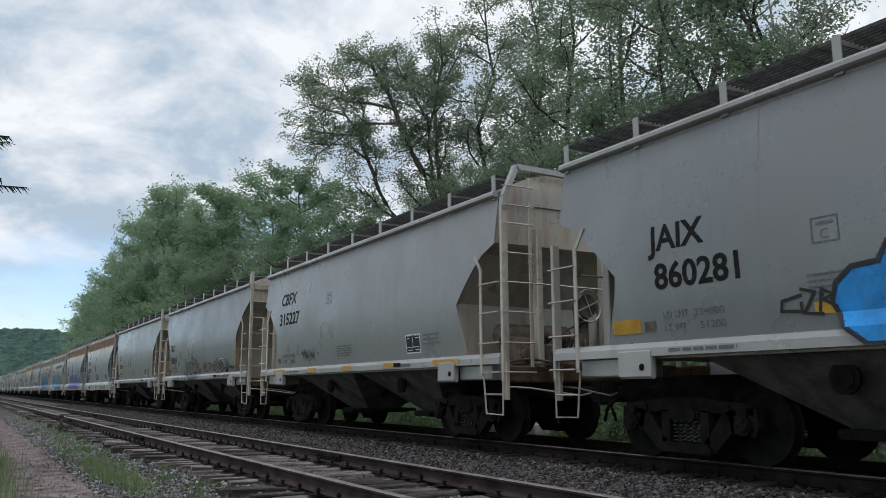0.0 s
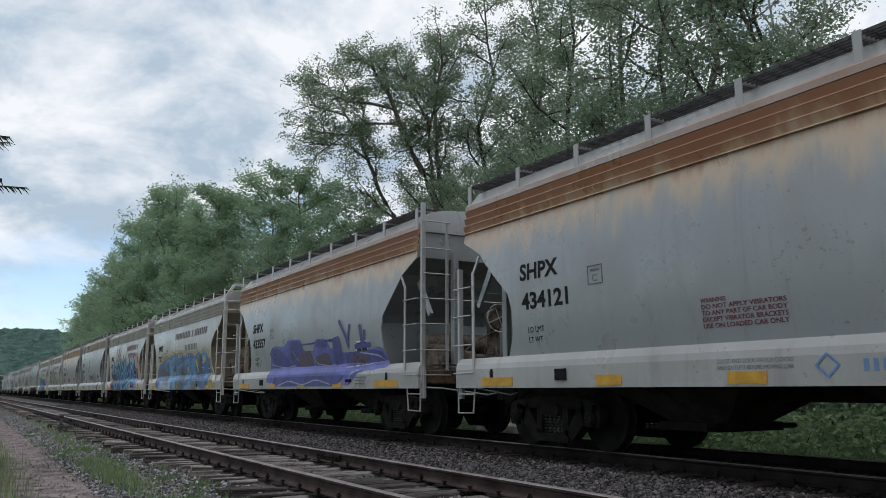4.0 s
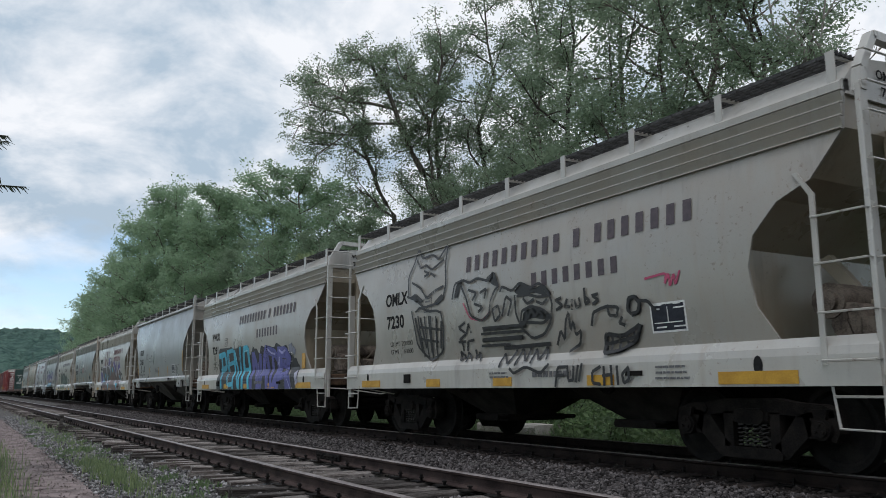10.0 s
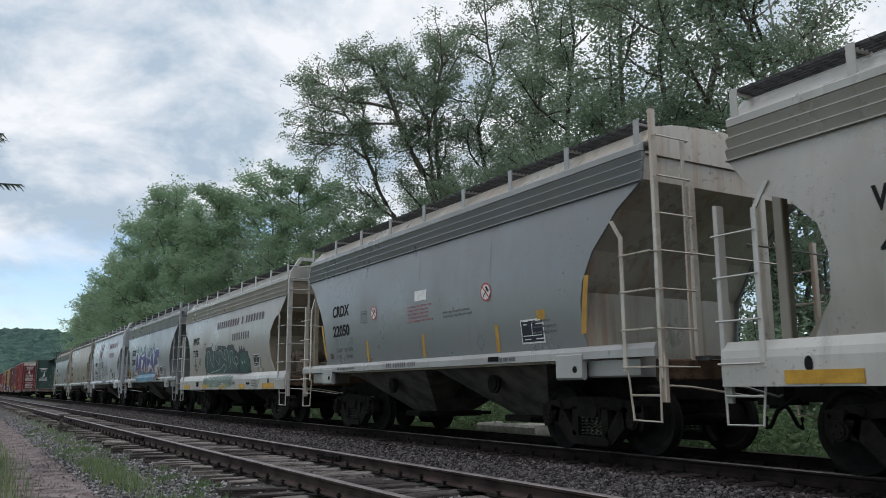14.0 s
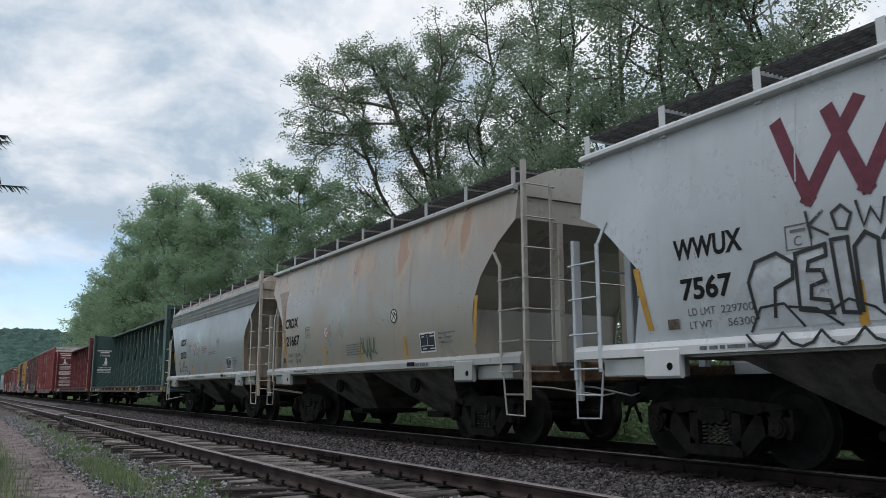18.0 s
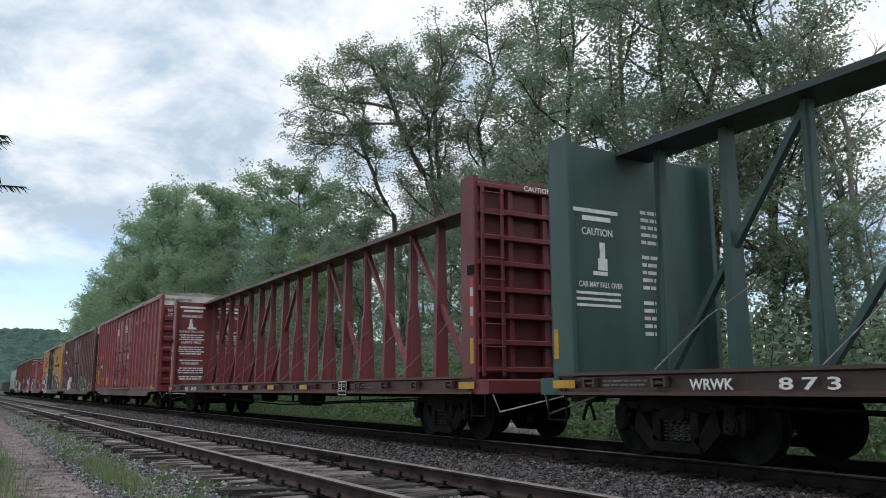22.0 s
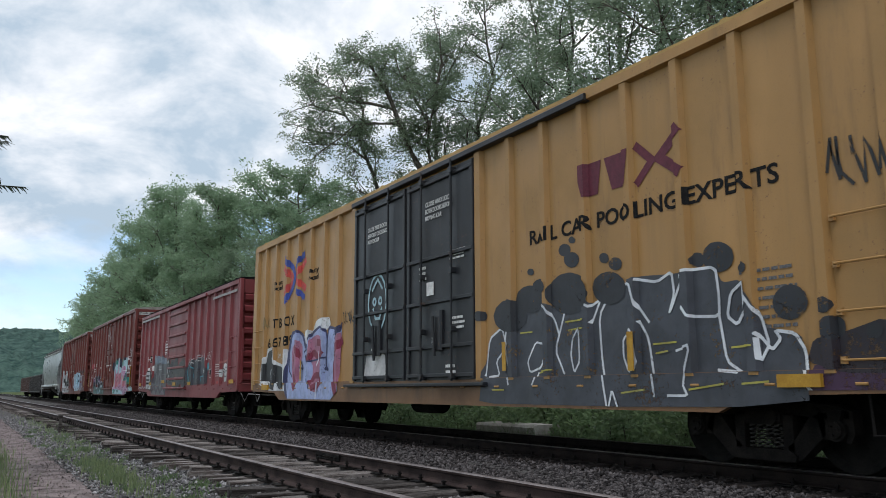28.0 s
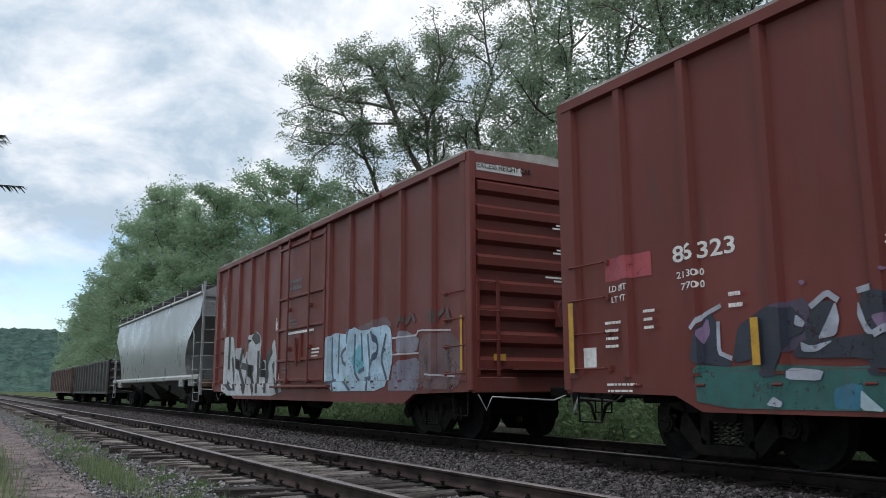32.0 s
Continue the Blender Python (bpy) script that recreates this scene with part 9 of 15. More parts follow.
def crossed_arrows(c, sf):
    piece(c, sf, "red and blue crossed arrows emblem", 0.005, [
        ((0.5, 0.045, 0.035), 0.19, [(7.15, 4.08), (6.53, 3.77)]),
        ((0.5, 0.045, 0.035), 0.19, [(6.58, 3.63), (7.12, 3.41)]),
        ((0.5, 0.045, 0.035), 0.17, [(6.12, 3.81), (5.69, 4.08)]),
        ((0.5, 0.045, 0.035), 0.17, [(6.13, 3.64), (5.67, 3.42)]),
        ((0.5, 0.045, 0.035), 0, [(7.19, 4.22), (6.99, 4.09), (7.13, 3.94)]),
        ((0.5, 0.045, 0.035), 0, [(7.20, 3.48), (7.03, 3.39), (7.18, 3.30)]),
        ((0.5, 0.045, 0.035), 0, [(5.78, 4.13), (5.64, 4.19), (5.66, 3.95)]),
        ((0.5, 0.045, 0.035), 0, [(5.68, 3.55), (5.65, 3.29), (5.78, 3.41)]),
        ((0.02, 0.05, 0.3), 0.16, [(7.00, 4.27), (6.51, 4.01), (6.36, 3.77), (6.54, 3.49), (6.95, 3.22)]),
        ((0.02, 0.05, 0.3), 0.15, [(6.24, 4.04), (5.77, 4.27)]),
        ((0.02, 0.05, 0.3), 0.15, [(6.20, 3.42), (5.71, 3.19)]),
        ((0.02, 0.05, 0.3), 0, [(7.16, 4.25), (6.92, 4.42), (6.94, 4.20)]),
        ((0.02, 0.05, 0.3), 0, [(7.12, 3.26), (6.82, 3.18), (6.89, 3.09)]),
        ((0.02, 0.05, 0.3), 0, [(5.95, 4.34), (5.72, 4.33), (5.70, 4.13)]),
        ((0.02, 0.05, 0.3), 0, [(5.65, 3.27), (5.84, 3.08), (5.83, 3.26)])])


def pink_piece(c, sf):
    piece(c, sf, "teal and navy sprayed cloud", 0.004, [
        ((0.012, 0.018, 0.04), 0, [(-1.68, 2.00), (-1.86, 2.46), (-2.30, 2.51), (-2.54, 2.21), (-3.03, 2.61), (-3.48, 2.64), (-3.76, 2.44), (-3.90, 2.59), (-4.30, 2.58), (-4.41, 2.20), (-4.14, 1.91), (-3.01, 1.82)]),
        ((0.02, 0.17, 0.15), 0, [(-2.38, 2.41), (-2.72, 2.60), (-3.10, 2.51), (-3.17, 2.16), (-2.54, 2.03)]),
        ((0.02, 0.17, 0.15), 0, [(-4.48, 2.35), (-4.79, 2.55), (-5.13, 2.43), (-5.12, 2.13), (-4.53, 2.11)]),
        ((0.012, 0.018, 0.04), 0, [(-5.07, 2.29), (-5.31, 2.52), (-5.58, 2.60), (-5.88, 2.48), (-5.76, 2.21), (-5.12, 2.13)]),
        ((0.02, 0.17, 0.15), 0, [(-6.04, 1.83), (-6.08, 2.45), (-6.26, 2.43), (-6.42, 2.20), (-6.37, 1.93), (-6.18, 1.81)]),
        ((0.012, 0.018, 0.04), 0, [(-5.41, 1.51), (-5.63, 1.75), (-6.04, 1.86), (-6.41, 1.93), (-6.53, 1.72), (-6.47, 1.46), (-6.01, 1.41)]),
        ((0.02, 0.17, 0.15), 0, [(-6.47, 1.46), (-6.74, 1.57), (-6.98, 1.49), (-7.12, 1.30), (-7.11, 1.17), (-6.45, 1.19)]),
        ((0.02, 0.17, 0.15), 0, [(-5.51, 1.47), (-5.72, 1.57), (-6.11, 1.51), (-6.19, 1.34), (-5.51, 1.37)])])
    piece(c, sf, "pink and pale turquoise sprayed letters", 0.008, [
        ((0.34, 0.52, 0.57), 0, [(-1.93, 0.78), (-2.02, 1.51), (-2.03, 2.07), (-2.71, 2.38), (-3.10, 2.25), (-3.33, 2.57), (-3.62, 2.62), (-3.82, 2.43), (-3.88, 2.09), (-4.21, 2.14), (-4.46, 2.00), (-4.59, 2.18), (-5.01, 2.18), (-5.57, 2.45), (-5.89, 2.61), (-6.13, 2.51), (-6.17, 2.16), (-6.08, 1.82), (-5.64, 1.79), (-5.41, 1.51), (-5.50, 1.22), (-6.45, 1.19), (-6.52, 0.87), (-6.42, 0.67), (-2.18, 0.69)]),
        ((0.4, 0.21, 0.33), 0, [(-2.10, 0.87), (-2.20, 1.51), (-2.17, 1.97), (-2.79, 2.23), (-3.01, 1.99), (-3.08, 1.73), (-3.40, 2.48), (-3.69, 2.49), (-3.74, 1.94), (-4.07, 1.83), (-4.18, 1.42), (-4.39, 1.89), (-4.53, 2.11), (-5.06, 2.10), (-5.50, 2.16), (-6.04, 1.89), (-5.64, 1.82), (-5.36, 1.59), (-4.97, 1.54), (-4.96, 1.24), (-6.27, 1.20), (-6.43, 0.93), (-6.33, 0.71), (-5.36, 0.66), (-5.05, 0.87), (-2.98, 0.96)]),
        ((0.42, 0.15, 0.2), 0, [(-2.68, 1.22), (-2.93, 1.74), (-3.45, 1.79), (-3.85, 1.44), (-3.57, 1.12), (-2.98, 1.04)]),
        ((0.42, 0.15, 0.2), 0, [(-4.05, 1.27), (-4.19, 1.66), (-4.39, 1.89), (-4.50, 1.56), (-4.36, 1.18)]),
        ((0.42, 0.15, 0.2), 0, [(-5.29, 1.34), (-6.01, 1.41), (-6.18, 1.14), (-5.49, 1.08)]),
        ((0.34, 0.52, 0.57), 0.07, [(-3.45, 1.87), (-3.69, 2.45)]),
        ((0.34, 0.52, 0.57), 0.08, [(-2.93, 1.65), (-2.86, 2.18)]),
        ((0.34, 0.52, 0.57), 0.07, [(-4.62, 1.56), (-4.58, 2.03)]),
        ((0.34, 0.52, 0.57), 0.06, [(-3.77, 1.03), (-3.93, 1.60), (-4.17, 1.18)]),
        ((0.34, 0.52, 0.57), 0.07, [(-2.36, 1.23), (-2.45, 1.77)]),
        ((0.02, 0.17, 0.15), 0, [(-2.35, 0.87), (-2.51, 0.96), (-2.98, 0.91), (-2.82, 0.70), (-2.18, 0.74)]),
        ((0.02, 0.17, 0.15), 0, [(-3.35, 0.87), (-3.70, 0.95), (-4.03, 0.87), (-3.82, 0.71)]),
        ((0.02, 0.17, 0.15), 0, [(-5.16, 0.94), (-5.33, 1.01), (-5.53, 0.80), (-5.47, 0.69)]),
        ((0.02, 0.17, 0.15), 0.06, [(-1.94, 1.47), (-2.20, 1.49)]),
        ((0.34, 0.52, 0.57), 0.05, [(-6.00, 1.21), (-6.10, 1.41), (-6.28, 1.27)]),
        ((0.02, 0.17, 0.15), 0, [(-7.02, 1.02), (-7.18, 1.08), (-8.21, 1.03), (-8.24, 0.81), (-7.08, 0.81)]),
        ((0.34, 0.52, 0.57), 0.1, [(-7.17, 0.87), (-7.25, 1.02), (-7.39, 0.87), (-7.51, 1.00), (-7.61, 0.87), (-7.75, 0.99), (-7.78, 0.87)]),
        ((0.34, 0.52, 0.57), 0.1, [(-7.92, 1.01), (-7.94, 0.87), (-8.12, 0.99), (-8.17, 0.87)]),
        ((0.4, 0.21, 0.33), 0, [(-6.43, 0.87), (-6.57, 1.03), (-7.02, 1.00), (-7.04, 0.78), (-6.47, 0.77)]),
        ((0.7, 0.7, 0.7), 0.03, [(-5.10, 1.90), (-5.74, 1.89), (-6.18, 1.88)]),
        ((0.55, 0.35, 0.05), 0.03, [(-6.63, 1.24), (-7.39, 1.26)])])
    piece(c, sf, "small black heart outline", 0.032, [
        (K, 0.028, [(-3.32, 1.29), (-3.15, 1.51), (-3.23, 1.62), (-3.38, 1.57), (-3.56, 1.60), (-3.52, 1.45), (-3.32, 1.29)])])
    piece(c, sf, "white scrawled graffiti tag", 0.01, [
        ((0.6, 0.6, 0.62), 0.03, [(-6.76, 2.42), (-6.83, 2.61), (-6.89, 2.47), (-6.98, 2.62), (-7.04, 2.45)]),
        ((0.6, 0.6, 0.62), 0.03, [(-6.64, 2.54), (-6.81, 2.58)]),
        ((0.6, 0.6, 0.62), 0.03, [(-6.71, 2.63), (-6.76, 2.46)]),
        ((0.6, 0.6, 0.62), 0.03, [(-7.01, 2.45), (-7.08, 2.64), (-7.16, 2.53), (-7.09, 2.47)]),
        ((0.6, 0.6, 0.62), 0.03, [(-6.82, 2.75), (-6.80, 2.95), (-6.93, 3.00), (-6.92, 2.83), (-6.82, 2.75)]),
        ((0.6, 0.6, 0.62), 0.03, [(-6.95, 2.76), (-7.05, 2.94), (-7.09, 2.76), (-7.19, 2.98)]),
        ((0.6, 0.6, 0.62), 0.03, [(-7.19, 2.68), (-7.35, 2.72), (-7.32, 2.85), (-7.24, 2.83), (-7.26, 2.60), (-7.14, 2.59)]),
        ((0.6, 0.6, 0.62), 0.03, [(-6.97, 2.39), (-7.25, 2.41)]),
        ((0.6, 0.6, 0.62), 0.03, [(-7.00, 2.35), (-7.17, 2.38)]),
        ((0.6, 0.6, 0.62), 0.03, [(-7.47, 2.73), (-7.55, 2.87), (-7.74, 2.88), (-7.69, 2.75), (-7.48, 2.76)]),
        ((0.6, 0.6, 0.62), 0.03, [(-7.76, 2.66), (-7.67, 2.90)]),
        ((0.6, 0.6, 0.62), 0.03, [(-6.59, 2.11), (-6.60, 1.78), (-6.80, 1.79), (-6.76, 2.12)]),
        ((0.6, 0.6, 0.62), 0.03, [(-6.84, 1.79), (-6.85, 2.15), (-7.03, 2.16)]),
        ((0.6, 0.6, 0.62), 0.03, [(-6.85, 1.95), (-6.98, 1.97)]),
        ((0.6, 0.6, 0.62), 0.03, [(-7.02, 1.81), (-7.04, 2.12), (-7.19, 2.14), (-7.14, 1.98), (-7.20, 1.79)]),
        ((0.6, 0.6, 0.62), 0.03, [(-7.28, 1.81), (-7.28, 2.16), (-7.37, 2.02)]),
        ((0.6, 0.6, 0.62), 0.03, [(-6.62, 1.74), (-7.32, 1.78)])])
    piece(c, sf, "white scrawled tag on the door", 0.014, [
        ((0.6, 0.6, 0.62), 0.03, [(0.51, 3.82), (0.40, 4.20), (0.21, 3.94), (0.02, 4.20), (-0.11, 3.83)]),
        ((0.6, 0.6, 0.62), 0.03, [(0.76, 4.09), (0.51, 4.08)]),
        ((0.6, 0.6, 0.62), 0.03, [(-0.11, 3.88), (-0.33, 4.06), (-0.46, 3.87), (-0.25, 3.78)]),
        ((0.6, 0.6, 0.62), 0.03, [(-0.40, 3.72), (-0.72, 4.04), (-0.55, 3.75)]),
        ((0.6, 0.6, 0.62), 0.03, [(0.39, 3.69), (-0.61, 3.66)]),
        ((0.6, 0.6, 0.62), 0.03, [(-0.40, 3.56), (-0.51, 3.23), (-0.68, 3.50), (-0.82, 3.24)]),
        ((0.6, 0.6, 0.62), 0.03, [(-0.33, 3.41), (-0.88, 3.44)])])


def cartoon(c, sf):
    piece(c, sf, "black sprayed hair and mouth fills", 0.01, [
        (K, 0, [(-0.47, 1.87), (-0.52, 2.03), (-0.75, 2.07), (-1.02, 2.02), (-1.18, 1.91), (-1.01, 1.87), (-0.74, 1.92)]),
        (K, 0, [(-0.30, 2.35), (-0.48, 2.46), (-0.82, 2.34), (-1.05, 2.39), (-1.23, 2.23), (-1.17, 2.18), (-0.81, 2.29), (-0.47, 2.26)]),
        (K, 0, [(0.48, 2.65), (0.22, 2.74), (0.08, 2.46), (0.25, 2.51)]),
        (K, 0, [(1.47, 2.43), (1.38, 2.65), (1.15, 2.70), (1.29, 2.56), (1.33, 2.41)]),
        (K, 0, [(3.06, 2.60), (2.86, 2.65), (2.51, 2.46), (2.83, 2.46)]),
        (K, 0, [(2.18, 2.41), (1.88, 2.55), (1.80, 2.45), (2.06, 2.35)]),
        (K, 0.06, [(2.68, 2.15), (2.54, 1.65)]),
        (K, 0.06, [(2.37, 2.16), (2.35, 1.55)]),
        (K, 0.06, [(2.10, 2.10), (2.16, 1.63)]),
        (K, 0.06, [(2.87, 2.16), (2.69, 1.57)]),
        (K, 0.06, [(1.93, 2.04), (2.01, 1.62)]),
        (K, 0.07, [(0.58, 1.83), (-0.54, 1.82)]),
        (K, 0.07, [(0.62, 1.66), (-0.43, 1.65)]),
        (K, 0.06, [(0.04, 1.51), (-1.08, 1.52)]),
        (K, 0.055, [(-2.76, 1.86), (-2.80, 1.99), (-2.90, 2.02), (-2.98, 1.93), (-2.94, 1.82), (-2.83, 1.80)]),
        (K, 0.055, [(-2.31, 1.59), (-2.60, 1.54), (-2.96, 1.67), (-2.85, 1.47), (-2.58, 1.36), (-2.28, 1.34), (-2.31, 1.59)])])
    piece(c, sf, "black cartoon-like spray drawing", 0.018, [
        (K, 0.044, [(3.11, 2.60), (3.16, 2.98), (2.95, 3.23), (2.84, 3.49), (2.65, 3.28), (2.26, 3.30), (2.03, 3.18), (1.73, 3.43), (1.78, 3.05), (1.73, 2.70), (1.84, 2.45)]),
        (K, 0.044, [(2.85, 3.26), (2.69, 3.10), (2.49, 3.14), (2.27, 3.02), (2.04, 3.09), (1.86, 3.15)]),
        (K, 0.044, [(2.99, 2.86), (2.66, 2.73), (2.43, 2.52), (2.13, 2.62), (1.83, 2.67)]),
        (K, 0.044, [(3.16, 2.61), (2.83, 2.52), (2.52, 2.35), (2.06, 2.39), (1.84, 2.45)]),
        (K, 0.044, [(3.00, 2.31), (2.92, 2.03), (2.85, 1.67), (2.39, 1.38), (1.94, 1.53), (1.86, 1.95), (1.92, 2.21)]),
        (K, 0.044, [(2.84, 2.30), (2.67, 2.37), (2.36, 2.27), (2.06, 2.26), (1.92, 2.21)]),
        (K, 0.044, [(2.76, 2.20), (2.62, 1.48)]),
        (K, 0.044, [(2.52, 2.18), (2.46, 1.43)]),
        (K, 0.044, [(2.29, 2.16), (2.31, 1.42)]),
        (K, 0.044, [(2.10, 2.14), (2.16, 1.46)]),
        (K, 0.044, [(2.68, 2.01), (2.00, 1.92)]),
        (K, 0.044, [(2.69, 1.79), (2.08, 1.71)]),
        (K, 0.044, [(2.53, 3.03), (2.34, 2.96), (2.50, 2.93)]),
        (K, 0.044, [(2.27, 2.95), (2.12, 2.88)]),
        (K, 0.044, [(1.50, 2.42), (1.42, 2.66), (1.15, 2.70), (0.96, 2.63), (0.71, 2.68), (0.36, 2.59), (0.24, 2.73), (0.09, 2.48), (0.20, 2.42), (0.32, 2.28), (0.39, 2.06), (0.63, 1.97), (0.93, 2.07), (1.04, 2.36), (1.22, 2.63)]),
        (K, 0.044, [(0.97, 2.51), (0.73, 2.44), (0.85, 2.34)]),
        (K, 0.044, [(0.61, 2.43), (0.43, 2.48), (0.49, 2.34)]),
        (K, 0.044, [(0.79, 2.26), (0.56, 2.19), (0.68, 2.13)]),
        (K, 0.044, [(0.04, 2.40), (-0.02, 2.46), (-0.28, 2.36), (-0.49, 2.47), (-0.77, 2.36), (-0.96, 2.41), (-1.13, 2.31), (-1.25, 2.10), (-1.19, 1.84), (-1.00, 1.66), (-0.72, 1.61), (-0.49, 1.76), (-0.35, 1.99), (-0.35, 2.27)]),
        (K, 0.044, [(-0.42, 2.27), (-0.67, 2.27), (-0.95, 2.20), (-1.17, 2.21)]),
        (K, 0.044, [(-0.57, 2.21), (-0.66, 2.13), (-0.81, 2.18)]),
        (K, 0.044, [(-0.90, 2.14), (-1.03, 2.09), (-1.12, 2.15)]),
        (K, 0.044, [(-0.45, 1.87), (-0.51, 2.04), (-0.75, 2.09), (-1.02, 2.02), (-1.19, 1.91), (-1.01, 1.82), (-0.64, 1.86), (-0.45, 1.87)]),
        (K, 0.044, [(-0.60, 2.03), (-0.65, 1.92), (-0.75, 2.05), (-0.82, 1.93), (-0.93, 2.01), (-1.00, 1.93)]),
        (K, 0.044, [(0.28, 2.12), (0.23, 1.93), (0.06, 2.03), (0.11, 2.18), (0.28, 2.12)]),
        (K, 0.044, [(0.01, 2.02), (-0.12, 2.30), (-0.27, 2.21), (-0.15, 2.01)]),
        (K, 0.044, [(0.58, 1.85), (-0.54, 1.83)]),
        (K, 0.044, [(0.64, 1.76), (-0.49, 1.74)]),
        (K, 0.044, [(0.62, 1.66), (-0.43, 1.64)]),
        (K, 0.044, [(0.65, 1.57), (-0.12, 1.56)]),
        (K, 0.044, [(-1.29, 1.51), (-1.39, 1.69), (-1.46, 1.56), (-1.52, 1.81), (-1.60, 1.93), (-1.61, 1.68), (-1.68, 1.80), (-1.71, 1.61), (-1.83, 1.66), (-1.78, 1.48), (-1.57, 1.40)]),
        (K, 0.044, [(-2.06, 1.73), (-2.11, 1.88), (-2.26, 1.92), (-2.40, 1.94)]),
        (K, 0.044, [(-2.40, 1.94), (-2.42, 1.82), (-2.56, 1.80), (-2.60, 1.91), (-2.40, 1.94)]),
        (K, 0.044, [(-2.76, 1.87), (-2.80, 2.01), (-2.90, 2.02), (-2.98, 1.93), (-2.94, 1.82), (-2.82, 1.81), (-2.76, 1.87)]),
        (K, 0.044, [(-2.98, 1.96), (-3.13, 1.94), (-3.24, 1.82)]),
        (K, 0.044, [(-2.30, 1.59), (-2.47, 1.55), (-2.73, 1.56), (-2.96, 1.68), (-2.85, 1.47), (-2.58, 1.37), (-2.28, 1.33), (-2.30, 1.59)]),
        (K, 0.044, [(-2.43, 1.55), (-2.42, 1.38)]),
        (K, 0.044, [(-2.57, 1.54), (-2.57, 1.38)]),
        (K, 0.044, [(-2.70, 1.56), (-2.72, 1.42)]),
        (K, 0.044, [(-2.83, 1.61), (-2.85, 1.48)]),
        (K, 0.044, [(-2.29, 1.45), (-2.88, 1.52)]),
        (K, 0.044, [(-2.65, 1.77), (-2.60, 1.71), (-2.68, 1.68)])])
    piece(c, sf, "black scrawled words", 0.012, [
        (K, 0.045, [(1.18, 1.98), (1.38, 1.91), (1.15, 1.80), (1.36, 1.71)]),
        (K, 0.045, [(1.13, 1.81), (1.06, 1.96), (1.00, 1.82)]),
        (K, 0.045, [(1.39, 1.67), (1.20, 1.67)]),
        (K, 0.045, [(1.29, 1.66), (1.27, 1.54)]),
        (K, 0.045, [(1.14, 1.53), (1.11, 1.67), (0.94, 1.68)]),
        (K, 0.045, [(1.37, 1.51), (1.34, 1.36), (1.21, 1.42), (1.37, 1.51)]),
        (K, 0.045, [(1.15, 1.35), (1.12, 1.49), (1.00, 1.37)]),
        (K, 0.045, [(0.89, 1.50), (0.87, 1.37), (0.77, 1.48), (0.72, 1.36)]),
        (K, 0.045, [(-1.42, 2.14), (-1.31, 2.12), (-1.46, 2.04), (-1.33, 1.99)]),
        (K, 0.045, [(-1.56, 2.10), (-1.50, 2.01), (-1.60, 2.01)]),
        (K, 0.045, [(-1.66, 1.98), (-1.67, 2.08)]),
        (K, 0.045, [(-1.74, 2.07), (-1.76, 1.98), (-1.84, 2.00), (-1.83, 2.09)]),
        (K, 0.045, [(-1.95, 2.21), (-1.95, 2.01), (-2.04, 2.04), (-1.96, 2.11)]),
        (K, 0.045, [(-2.20, 2.12), (-2.10, 2.11), (-2.22, 2.04), (-2.11, 2.00)]),
        (K, 0.045, [(0.11, 1.23), (0.04, 1.44), (-0.11, 1.26), (-0.27, 1.46)]),
        (K, 0.045, [(-0.31, 1.25), (-0.42, 1.49), (-0.56, 1.28), (-0.62, 1.48)]),
        (K, 0.045, [(-0.70, 1.27), (-0.76, 1.47), (-0.88, 1.30), (-1.03, 1.49), (-1.06, 1.32)]),
        (K, 0.045, [(-1.29, 0.93), (-1.35, 1.18), (-1.52, 1.18)]),
        (K, 0.045, [(-1.34, 1.06), (-1.47, 1.07)]),
        (K, 0.045, [(-1.57, 1.18), (-1.58, 0.99), (-1.68, 1.00), (-1.70, 1.17)]),
        (K, 0.045, [(-1.79, 1.18), (-1.74, 0.99)]),
        (K, 0.045, [(-1.87, 1.20), (-1.81, 1.00)]),
        (K, 0.045, [(-2.23, 1.16), (-2.08, 1.10), (-2.08, 0.96), (-2.22, 0.94)]),
        (K, 0.045, [(-2.31, 1.15), (-2.31, 0.94)]),
        (K, 0.045, [(-2.45, 1.16), (-2.45, 0.95)]),
        (K, 0.045, [(-2.30, 1.05), (-2.45, 1.06)]),
        (K, 0.045, [(-2.56, 1.15), (-2.57, 0.95)]),
        (K, 0.045, [(-2.76, 1.14), (-2.65, 1.06), (-2.68, 0.95), (-2.77, 0.99), (-2.77, 1.11)]),
        (K, 0.045, [(-0.20, 1.18), (-0.30, 1.11), (-0.60, 1.21), (-0.96, 1.10), (-1.14, 1.22)])])
    piece(c, sf, "pink scrawled tag", 0.012, [
        ((0.45, 0.06, 0.14), 0.03, [(-3.10, 2.22), (-3.45, 2.25), (-3.41, 2.12), (-3.49, 2.24), (-3.49, 2.08), (-3.57, 2.23), (-3.58, 2.09), (-3.66, 2.24)]),
        ((0.45, 0.06, 0.14), 0.03, [(1.17, 2.30), (0.99, 2.04), (0.63, 1.97), (0.39, 2.10)])])


